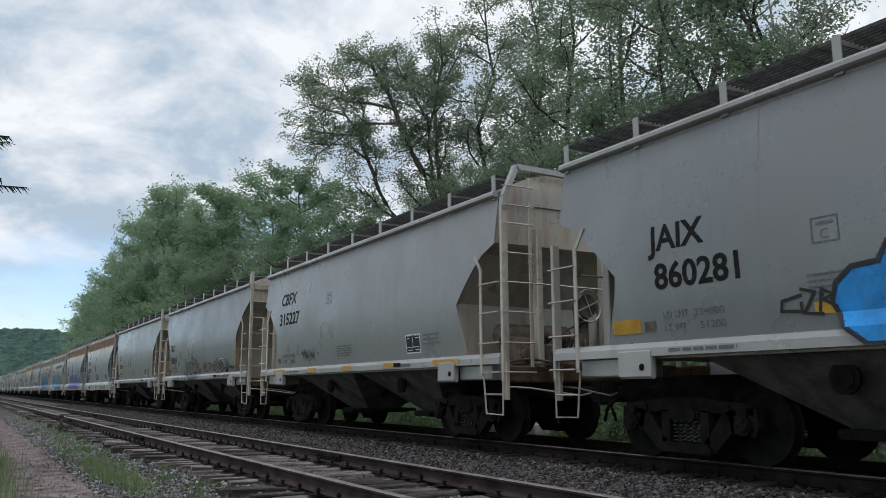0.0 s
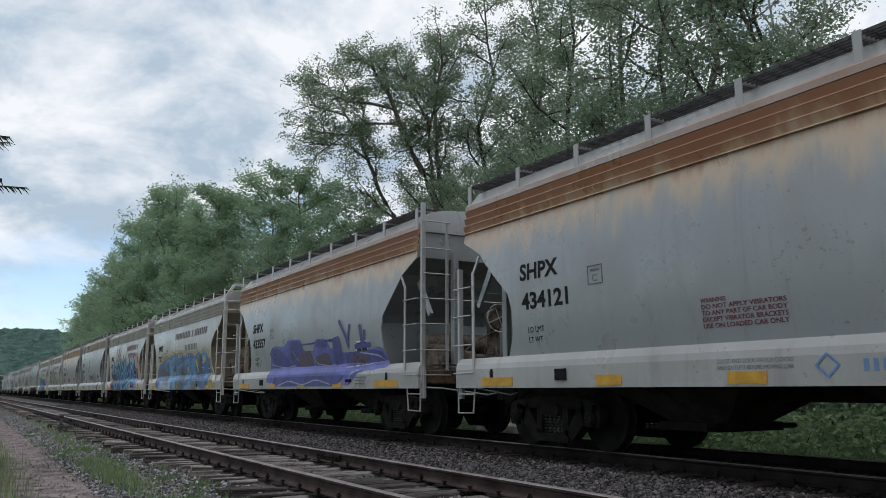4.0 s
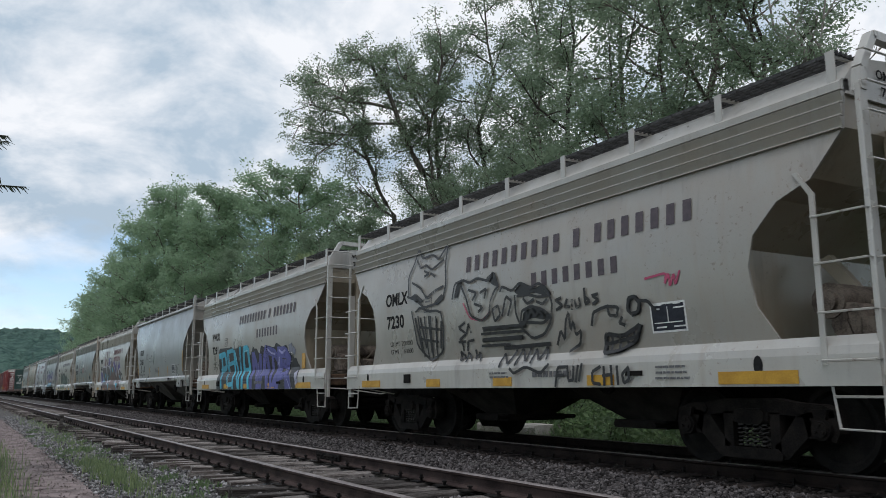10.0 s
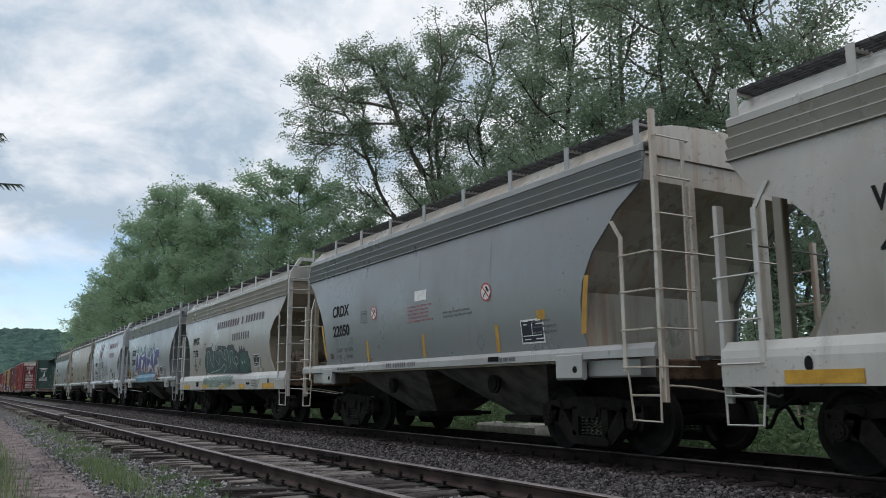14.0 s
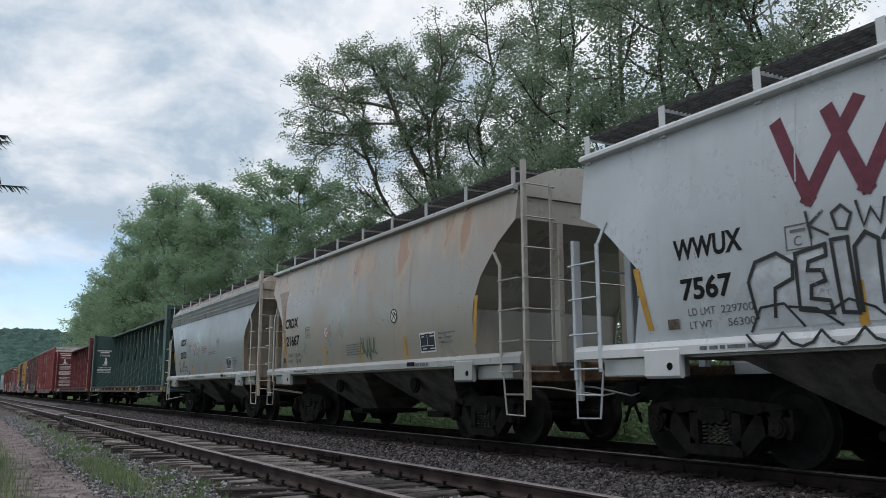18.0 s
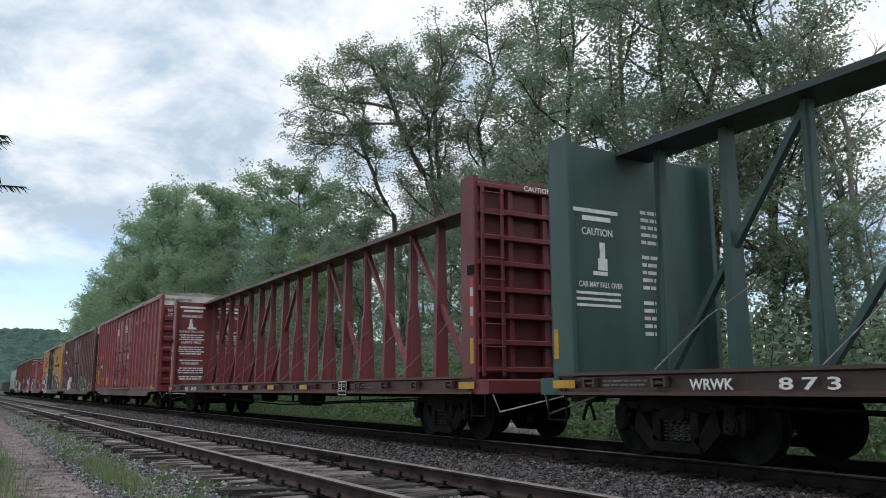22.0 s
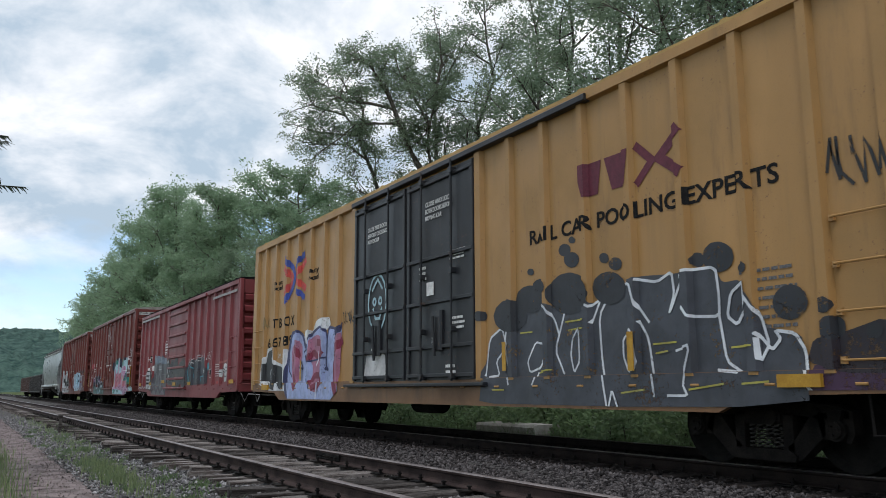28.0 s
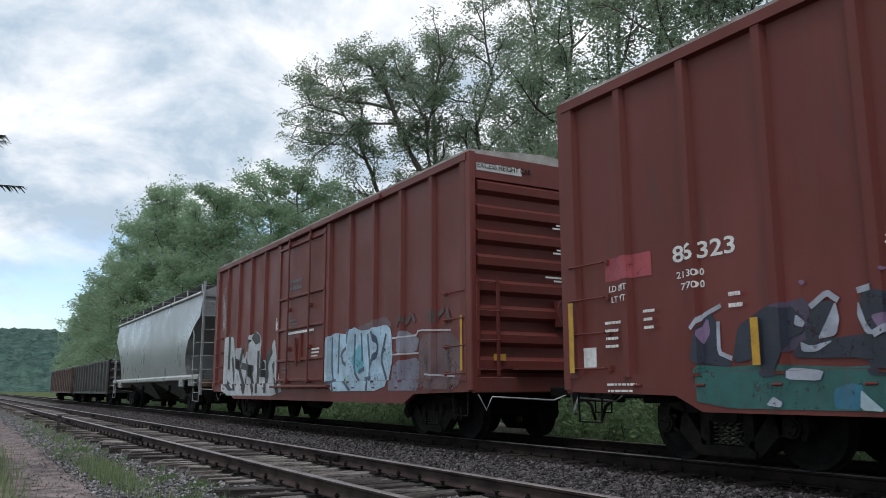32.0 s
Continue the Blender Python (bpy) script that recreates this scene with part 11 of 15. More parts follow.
def faded_piece(c, sf):
    piece(c, sf, "hazy yellow sprayed glow", 0.004, [
        ((0.47, 0.41, 0.17), 0, [(4.30, 1.64), (3.74, 2.08), (3.39, 2.42), (2.58, 2.43), (1.72, 2.29), (1.20, 2.40), (0.48, 2.44), (-0.06, 2.43), (-0.73, 2.37), (-1.73, 2.32), (-2.44, 2.28), (-2.83, 2.34), (-3.43, 2.21), (-3.36, 1.52), (3.41, 1.50)]),
        ((0.36, 0.28, 0.05), 0, [(3.40, 2.05), (3.22, 2.27), (2.59, 2.29), (1.73, 2.18), (1.20, 2.32), (0.49, 2.33), (0.05, 2.33), (-0.73, 2.26), (-1.73, 2.22), (-2.56, 2.20), (-2.94, 2.25), (-3.42, 2.13), (-3.36, 1.52), (3.24, 1.68)])], True)
    piece(c, sf, "faded blue sprayed letters", 0.007, [
        ((0.05, 0.115, 0.24), 0, [(4.49, 0.87), (4.30, 1.73), (3.75, 1.89), (3.06, 2.07), (2.59, 2.16), (2.00, 2.22), (1.40, 2.14), (1.20, 2.28), (0.96, 2.29), (0.49, 2.25), (0.28, 2.10), (0.11, 2.29), (-0.15, 2.31), (-0.44, 2.22), (-0.72, 2.20), (-1.25, 2.24), (-1.73, 2.25), (-1.95, 2.25), (-2.05, 2.16), (-2.29, 2.10), (-2.63, 2.17), (-2.82, 2.23), (-3.05, 2.20), (-3.42, 2.07), (-3.30, 0.87)]),
        ((0.075, 0.092, 0.095), 0, [(4.02, 1.58), (3.57, 1.79), (3.07, 1.85), (2.76, 1.65), (2.76, 1.43), (3.93, 1.39)]),
        ((0.075, 0.22, 0.4), 0.1, [(2.67, 1.91), (2.15, 2.08), (1.40, 2.02), (1.21, 2.04)]),
        ((0.075, 0.092, 0.095), 0, [(2.54, 1.47), (2.38, 1.80), (2.01, 1.94), (1.89, 1.60), (1.97, 1.28), (2.47, 1.21)]),
        ((0.075, 0.22, 0.4), 0, [(1.28, 1.89), (1.34, 2.09), (1.08, 2.18), (0.84, 2.12), (0.80, 1.92), (0.98, 1.78), (1.23, 1.76)]),
        ((0.075, 0.22, 0.4), 0, [(0.72, 2.19), (0.55, 2.20), (0.49, 1.82), (0.27, 1.37), (0.38, 1.23), (0.64, 1.54)]),
        ((0.075, 0.22, 0.4), 0, [(2.02, 1.61), (1.87, 1.93), (1.29, 1.81), (1.23, 1.57), (0.76, 1.47), (0.24, 0.87), (1.78, 0.87)]),
        ((0.36, 0.28, 0.05), 0, [(1.17, 1.64), (0.87, 1.59), (0.70, 1.54), (0.88, 1.41), (1.12, 1.48)]),
        ((0.36, 0.28, 0.05), 0, [(1.77, 2.05), (1.60, 1.95), (1.74, 1.84)]),
        ((0.36, 0.28, 0.05), 0, [(0.42, 1.86), (0.25, 1.73), (0.36, 1.67)]),
        ((0.075, 0.22, 0.4), 0, [(0.20, 1.66), (0.09, 1.79), (-0.22, 1.84), (-0.51, 1.85), (-0.60, 1.77), (-0.12, 1.78), (0.05, 1.50)]),
        ((0.075, 0.092, 0.095), 0, [(0.05, 1.50), (-0.12, 1.74), (-0.32, 1.76), (-0.54, 1.54), (-0.81, 1.46), (-0.75, 1.26), (-0.08, 1.22)]),
        ((0.045, 0.05, 0.045), 0, [(0.01, 1.68), (-0.17, 1.76), (-0.40, 1.55), (-0.76, 1.46), (-0.57, 1.37), (-0.20, 1.45)]),
        ((0.075, 0.092, 0.095), 0, [(-0.33, 2.04), (-0.58, 2.15), (-0.71, 2.00), (-0.64, 1.73), (-0.46, 1.78)]),
        ((0.075, 0.22, 0.4), 0, [(-0.80, 1.99), (-1.23, 2.04), (-1.86, 2.06), (-1.92, 1.87), (-1.86, 1.52), (-1.65, 1.29), (-1.01, 1.22), (-0.85, 1.52)]),
        ((0.05, 0.115, 0.24), 0, [(-1.18, 1.82), (-1.46, 1.86), (-1.57, 1.66), (-1.43, 1.42), (-1.19, 1.47)]),
        ((0.36, 0.28, 0.05), 0, [(-1.21, 1.72), (-1.34, 1.76), (-1.43, 1.67), (-1.37, 1.52), (-1.24, 1.56)]),
        ((0.075, 0.092, 0.095), 0, [(-0.92, 1.84), (-1.13, 1.79), (-1.06, 1.44), (-0.89, 1.42)]),
        ((0.075, 0.22, 0.4), 0, [(-1.97, 1.99), (-2.42, 2.05), (-2.47, 1.82), (-2.58, 1.36), (-1.95, 1.33)]),
        ((0.035, 0.065, 0.19), 0, [(-2.51, 1.99), (-2.86, 2.05), (-2.95, 1.77), (-3.03, 1.34), (-2.67, 1.33), (-2.57, 1.58)]),
        ((0.36, 0.28, 0.05), 0, [(-2.49, 1.93), (-2.73, 1.99), (-2.81, 1.84), (-2.88, 1.64), (-2.90, 1.48), (-2.78, 1.51), (-2.74, 1.68), (-2.59, 1.75)]),
        ((0.075, 0.092, 0.095), 0, [(-2.92, 1.99), (-3.16, 2.09), (-3.41, 2.03), (-3.34, 1.32), (-3.05, 1.33), (-2.97, 1.66)]),
        ((0.075, 0.22, 0.4), 0, [(-1.06, 0.87), (-1.25, 1.18), (-2.15, 1.24), (-1.98, 0.87)]),
        ((0.035, 0.065, 0.19), 0, [(-1.36, 1.27), (-1.57, 1.26), (-1.63, 1.08), (-1.36, 1.05)]),
        ((0.075, 0.092, 0.095), 0, [(0.19, 0.87), (0.02, 1.22), (-0.65, 1.20), (-0.54, 0.87)]),
        ((0.075, 0.092, 0.095), 0, [(-2.18, 0.87), (-2.28, 1.21), (-2.96, 1.23), (-2.93, 0.87)]),
        ((0.36, 0.28, 0.05), 0, [(0.58, 1.09), (0.42, 1.17), (0.36, 0.98), (0.51, 0.91)]),
        ((0.28, 0.34, 0.4), 0, [(3.76, 0.87), (3.58, 1.24), (1.25, 1.26), (1.39, 0.87)])])
    piece(c, sf, "pale sprayed outlines and dots", 0.03, [
        ((0.34, 0.44, 0.52), 0.028, [(1.18, 2.12), (0.94, 2.15), (0.83, 2.00), (0.92, 1.82), (1.16, 1.78)]),
        ((0.34, 0.44, 0.52), 0.028, [(2.45, 1.72), (2.23, 1.66), (2.09, 1.78)]),
        ((0.34, 0.44, 0.52), 0.028, [(0.18, 1.91), (-0.04, 2.21), (-0.35, 2.25), (-0.44, 2.17), (-0.14, 2.13), (-0.11, 1.99)]),
        ((0.34, 0.44, 0.52), 0.028, [(0.09, 1.76), (-0.22, 1.85), (-0.51, 1.88)]),
        ((0.34, 0.44, 0.52), 0.028, [(-0.62, 2.01), (-0.68, 1.83), (-0.51, 1.75)]),
        ((0.34, 0.44, 0.52), 0.028, [(-1.90, 2.06), (-1.91, 1.76), (-1.83, 1.46), (-1.66, 1.41)]),
        ((0.34, 0.44, 0.52), 0.028, [(-0.72, 2.17), (-0.80, 2.23), (-0.85, 2.13)]),
        ((0.34, 0.44, 0.52), 0.028, [(-1.01, 2.17), (-1.08, 2.23), (-1.14, 2.14)]),
        ((0.34, 0.44, 0.52), 0.028, [(-1.28, 2.15), (-1.35, 2.20), (-1.40, 2.12)]),
        ((0.34, 0.44, 0.52), 0.028, [(-1.61, 2.16), (-1.66, 2.21), (-1.72, 2.13)]),
        ((0.34, 0.44, 0.52), 0.028, [(0.78, 1.09), (0.57, 0.87)]),
        ((0.34, 0.44, 0.52), 0.028, [(3.26, 0.87), (3.01, 1.13)]),
        ((0.34, 0.44, 0.52), 0.028, [(-2.72, 1.22), (-2.89, 1.08), (-2.90, 0.87)]),
        ((0.34, 0.44, 0.52), 0, [(-2.90, 1.94), (-2.89, 1.93), (-2.87, 1.93), (-2.86, 1.94), (-2.87, 1.96), (-2.89, 1.95)]),
        ((0.34, 0.44, 0.52), 0, [(-2.96, 1.79), (-2.95, 1.78), (-2.93, 1.78), (-2.93, 1.80), (-2.94, 1.81), (-2.95, 1.81)]),
        ((0.34, 0.44, 0.52), 0, [(-2.99, 1.66), (-2.98, 1.64), (-2.96, 1.65), (-2.95, 1.66), (-2.96, 1.67), (-2.98, 1.67)]),
        ((0.34, 0.44, 0.52), 0, [(-3.00, 1.52), (-3.00, 1.51), (-2.98, 1.51), (-2.97, 1.52), (-2.98, 1.54), (-3.00, 1.54)]),
        ((0.34, 0.44, 0.52), 0, [(-1.90, 1.31), (-1.88, 1.29), (-1.86, 1.29), (-1.85, 1.31), (-1.86, 1.32), (-1.89, 1.32)]),
        ((0.34, 0.44, 0.52), 0, [(-2.55, 1.03), (-2.54, 1.02), (-2.52, 1.02), (-2.52, 1.03), (-2.53, 1.04), (-2.55, 1.04)]),
        ((0.34, 0.44, 0.52), 0, [(-2.55, 1.14), (-2.54, 1.13), (-2.52, 1.13), (-2.51, 1.14), (-2.52, 1.16), (-2.54, 1.15)]),
        ((0.34, 0.44, 0.52), 0, [(-0.21, 1.14), (-0.19, 1.13), (-0.16, 1.13), (-0.15, 1.14), (-0.17, 1.16), (-0.19, 1.16)]),
        ((0.34, 0.44, 0.52), 0, [(-0.18, 1.01), (-0.16, 0.99), (-0.13, 0.99), (-0.12, 1.01), (-0.14, 1.02), (-0.17, 1.02)])])


def faded_end(c, sf):
    piece(c, sf, "yellow sprayed haze", 0.004, [
        ((0.47, 0.41, 0.17), 0, [(-3.19, 2.03), (-3.35, 2.28), (-3.82, 2.39), (-4.25, 2.30), (-4.58, 2.00), (-4.70, 1.58), (-5.00, 1.30), (-4.99, 0.89), (-4.20, 0.87), (-4.37, 1.60), (-3.66, 1.99)])], True)
    piece(c, sf, "faded blue sprayed bubbles", 0.009, [
        ((0.05, 0.115, 0.24), 0, [(-3.18, 1.67), (-3.27, 2.06), (-3.51, 2.25), (-3.85, 2.28), (-4.13, 2.16), (-4.24, 2.01), (-4.54, 1.96), (-4.44, 1.68), (-4.60, 1.51), (-4.49, 1.27), (-4.41, 0.89), (-3.32, 0.87)]),
        ((0.075, 0.22, 0.4), 0, [(-3.47, 2.00), (-3.54, 2.16), (-3.84, 2.21), (-4.07, 2.08), (-4.03, 1.96), (-3.73, 1.88)]),
        ((0.36, 0.28, 0.05), 0, [(-3.53, 1.98), (-3.63, 2.06), (-3.84, 2.04), (-3.95, 1.92), (-3.73, 1.85)]),
        ((0.035, 0.065, 0.19), 0, [(-4.17, 1.95), (-4.45, 1.91), (-4.31, 1.84)]),
        ((0.035, 0.065, 0.19), 0, [(-4.21, 1.78), (-4.48, 1.72), (-4.30, 1.65)]),
        ((0.075, 0.092, 0.095), 0, [(-2.84, 1.41), (-2.94, 2.05), (-3.22, 1.93), (-3.41, 1.48), (-3.33, 1.38)]),
        ((0.075, 0.22, 0.4), 0, [(-3.86, 1.29), (-4.01, 1.45), (-4.29, 1.46), (-4.35, 1.28)]),
        ((0.07, 0.1, 0.24), 0, [(-4.00, 1.12), (-4.14, 1.22), (-4.32, 1.18), (-4.32, 1.05), (-4.09, 1.02)]),
        ((0.36, 0.28, 0.05), 0, [(-4.54, 0.89), (-4.59, 1.15), (-5.00, 1.18), (-5.05, 0.91)])])
    piece(c, sf, "thin black and pale scrawls", 0.014, [
        ((0.34, 0.44, 0.52), 0.025, [(-3.51, 2.18), (-3.85, 2.26), (-4.11, 2.16)]),
        ((0.34, 0.44, 0.52), 0.025, [(-3.63, 1.99), (-3.73, 2.03)]),
        ((0.34, 0.44, 0.52), 0.025, [(-4.23, 1.63), (-4.50, 1.60)]),
        (K, 0.025, [(-5.36, 1.13), (-5.24, 1.10), (-5.26, 0.98), (-5.41, 1.02), (-5.36, 1.13)]),
        (K, 0.025, [(-5.46, 0.87), (-5.35, 0.98)]),
        (K, 0.025, [(-4.74, 1.04), (-4.84, 0.95)])])


def navy_piece(c, sf):
    piece(c, sf, "violet blue sprayed ground", 0.005, [
        ((0.09, 0.1, 0.33), 0, [(2.80, 0.97), (2.51, 1.84), (2.26, 2.06), (1.53, 1.99), (1.08, 2.16), (0.22, 2.12), (0.05, 1.85), (-0.58, 1.74), (-0.77, 2.08), (-1.42, 2.05), (-1.74, 1.77), (-2.08, 2.09), (-2.29, 1.69), (-3.33, 1.69), (-4.37, 1.75), (-4.77, 1.32), (-3.37, 1.26), (-2.80, 0.95)])])
    piece(c, sf, "navy sprayed letters with pale edges", 0.008, [
        ((0.045, 0.05, 0.2), 0, [(2.66, 1.84), (2.40, 2.02), (1.66, 1.92), (0.77, 1.46), (1.99, 1.37)]),
        ((0.045, 0.05, 0.2), 0, [(1.01, 2.12), (0.22, 2.09), (-0.13, 1.44), (0.90, 1.46)]),
        ((0.075, 0.055, 0.085), 0, [(0.43, 1.77), (-0.45, 1.82), (-0.63, 1.40), (0.31, 1.42)]),
        ((0.045, 0.05, 0.2), 0, [(-0.78, 2.05), (-1.48, 2.02), (-1.50, 1.85), (-0.80, 1.87)]),
        ((0.075, 0.055, 0.085), 0, [(-0.71, 1.65), (-1.52, 1.75), (-1.79, 1.38), (-0.75, 1.40)]),
        ((0.045, 0.05, 0.2), 0, [(-1.82, 2.04), (-2.25, 2.08), (-2.43, 1.45), (-1.90, 1.41)]),
        ((0.045, 0.05, 0.2), 0, [(-2.51, 1.68), (-4.28, 1.69), (-4.68, 1.38), (-2.60, 1.36)]),
        ((0.075, 0.055, 0.085), 0, [(-2.83, 1.64), (-3.63, 1.62), (-3.84, 1.43), (-2.95, 1.43)]),
        ((0.045, 0.05, 0.2), 0.1, [(-2.27, 2.38), (-2.57, 2.08), (-2.70, 1.84)]),
        ((0.045, 0.05, 0.2), 0.09, [(-2.81, 2.25), (-2.69, 1.92)]),
        ((0.045, 0.05, 0.2), 0.12, [(-3.37, 2.19), (-3.46, 1.81)]),
        ((0.045, 0.05, 0.2), 0.1, [(-3.58, 2.08), (-3.51, 1.81)]),
        ((0.045, 0.05, 0.2), 0.1, [(-3.11, 1.79), (-3.80, 1.80)]),
        ((0.045, 0.05, 0.2), 0, [(2.22, 1.00), (1.97, 1.23), (-0.65, 1.26), (-2.61, 1.24), (-2.27, 0.98)]),
        ((0.27, 0.28, 0.42), 0.03, [(2.46, 1.55), (1.44, 1.44), (0.64, 1.48)]),
        ((0.27, 0.28, 0.42), 0.03, [(-0.58, 1.74), (-0.86, 1.48), (-1.78, 1.41)]),
        ((0.27, 0.28, 0.42), 0.03, [(-2.65, 1.36), (-3.84, 1.40), (-4.58, 1.44)]),
        ((0.27, 0.28, 0.42), 0.03, [(1.79, 0.98), (0.91, 1.11), (-0.07, 0.99), (-0.96, 1.12), (-1.84, 1.00)]),
        ((0.27, 0.28, 0.42), 0.03, [(-2.80, 0.98), (-2.98, 1.23), (-3.37, 1.29)]),
        ((0.27, 0.28, 0.42), 0.03, [(-3.33, 1.66), (-4.20, 1.57), (-4.49, 1.48)]),
        ((0.27, 0.28, 0.42), 0.025, [(0.83, 1.86), (0.40, 1.60)])])


def green_piece(c, sf):
    piece(c, sf, "black sprayed cloud behind dark green letters", 0.005, [
        ((0.01, 0.016, 0.016), 0, [(2.37, 1.44), (2.47, 1.84), (2.30, 2.12), (2.27, 2.34), (1.57, 2.33), (1.37, 2.19), (0.76, 2.19), (0.73, 2.34), (-0.24, 2.28), (-0.33, 2.19), (-0.49, 2.30), (-1.13, 2.29), (-1.26, 2.14), (-1.61, 2.01), (-1.75, 2.09), (-1.74, 2.25), (-1.90, 2.08), (-1.96, 2.24), (-2.11, 2.07), (-2.25, 2.19), (-2.40, 2.02), (-2.61, 2.04), (-2.68, 1.88), (-2.83, 1.75), (-2.80, 1.52), (-2.91, 1.36), (-1.94, 1.34)])])
    piece(c, sf, "dark green sprayed letters with pale outlines", 0.008, [
        ((0.022, 0.06, 0.055), 0, [(2.23, 1.48), (2.24, 2.07), (1.86, 2.22), (1.46, 2.14), (0.89, 2.14), (0.53, 2.18), (0.00, 2.09), (-0.50, 2.15), (-1.14, 2.12), (-1.38, 1.94), (-1.62, 1.79), (-1.50, 1.42), (0.03, 1.39)]),
        ((0.012, 0.075, 0.055), 0, [(-1.79, 1.41), (-1.70, 1.75), (-1.90, 1.97), (-2.26, 2.01), (-2.55, 1.89), (-2.76, 1.64), (-2.64, 1.42)]),
        ((0.12, 0.17, 0.14), 0, [(2.27, 0.98), (2.41, 1.26), (1.61, 1.31), (-1.27, 1.34), (-1.07, 0.96)]),
        ((0.24, 0.24, 0.03), 0, [(2.12, 0.99), (2.18, 1.07), (1.54, 1.07), (1.58, 0.99)]),
        ((0.24, 0.24, 0.03), 0, [(-0.26, 0.98), (-0.26, 1.05), (-0.79, 1.05), (-0.75, 0.98)]),
        ((0.33, 0.37, 0.34), 0.028, [(2.09, 1.59), (2.05, 2.18), (1.75, 2.18), (1.62, 1.81), (1.31, 1.64)]),
        ((0.33, 0.37, 0.34), 0.028, [(1.22, 1.64), (1.27, 2.19), (0.90, 2.19), (0.96, 1.86), (0.62, 1.71)]),
        ((0.33, 0.37, 0.34), 0.028, [(0.49, 1.68), (0.58, 2.15), (0.27, 2.15), (-0.02, 1.89), (-0.28, 1.81)]),
        ((0.33, 0.37, 0.34), 0.028, [(-0.28, 1.76), (-0.08, 2.15), (-0.50, 2.15), (-0.63, 1.58)]),
        ((0.33, 0.37, 0.34), 0.028, [(-0.79, 1.51), (-0.75, 2.07), (-1.06, 2.12), (-1.01, 1.78), (-1.25, 1.67)]),
        ((0.33, 0.37, 0.34), 0.028, [(-1.37, 1.56), (-1.23, 1.89), (-1.54, 1.89), (-1.63, 1.71), (-1.37, 1.64)]),
        ((0.33, 0.37, 0.34), 0.028, [(1.63, 1.47), (0.47, 1.54), (-0.03, 1.72), (-0.30, 1.59), (0.11, 1.43)]),
        ((0.33, 0.37, 0.34), 0.028, [(1.85, 1.29), (1.46, 1.22), (1.28, 1.31), (0.89, 1.21)]),
        ((0.33, 0.37, 0.34), 0.028, [(-0.07, 1.25), (-0.06, 1.38), (-0.36, 1.36), (-0.33, 1.19)]),
        ((0.33, 0.37, 0.34), 0.028, [(-0.66, 1.19), (-0.81, 1.30), (-1.28, 1.32), (-1.14, 1.02)]),
        ((0.33, 0.37, 0.34), 0.03, [(1.15, 0.97), (0.97, 1.09), (0.69, 0.97)]),
        ((0.33, 0.37, 0.34), 0.03, [(0.29, 0.97), (-0.09, 1.10), (-0.43, 1.00)]),
        ((0.42, 0.46, 0.45), 0, [(-1.92, 1.78), (-2.14, 1.69), (-2.07, 1.64)]),
        ((0.42, 0.46, 0.45), 0, [(-2.38, 1.79), (-2.24, 1.69), (-2.35, 1.66)])])


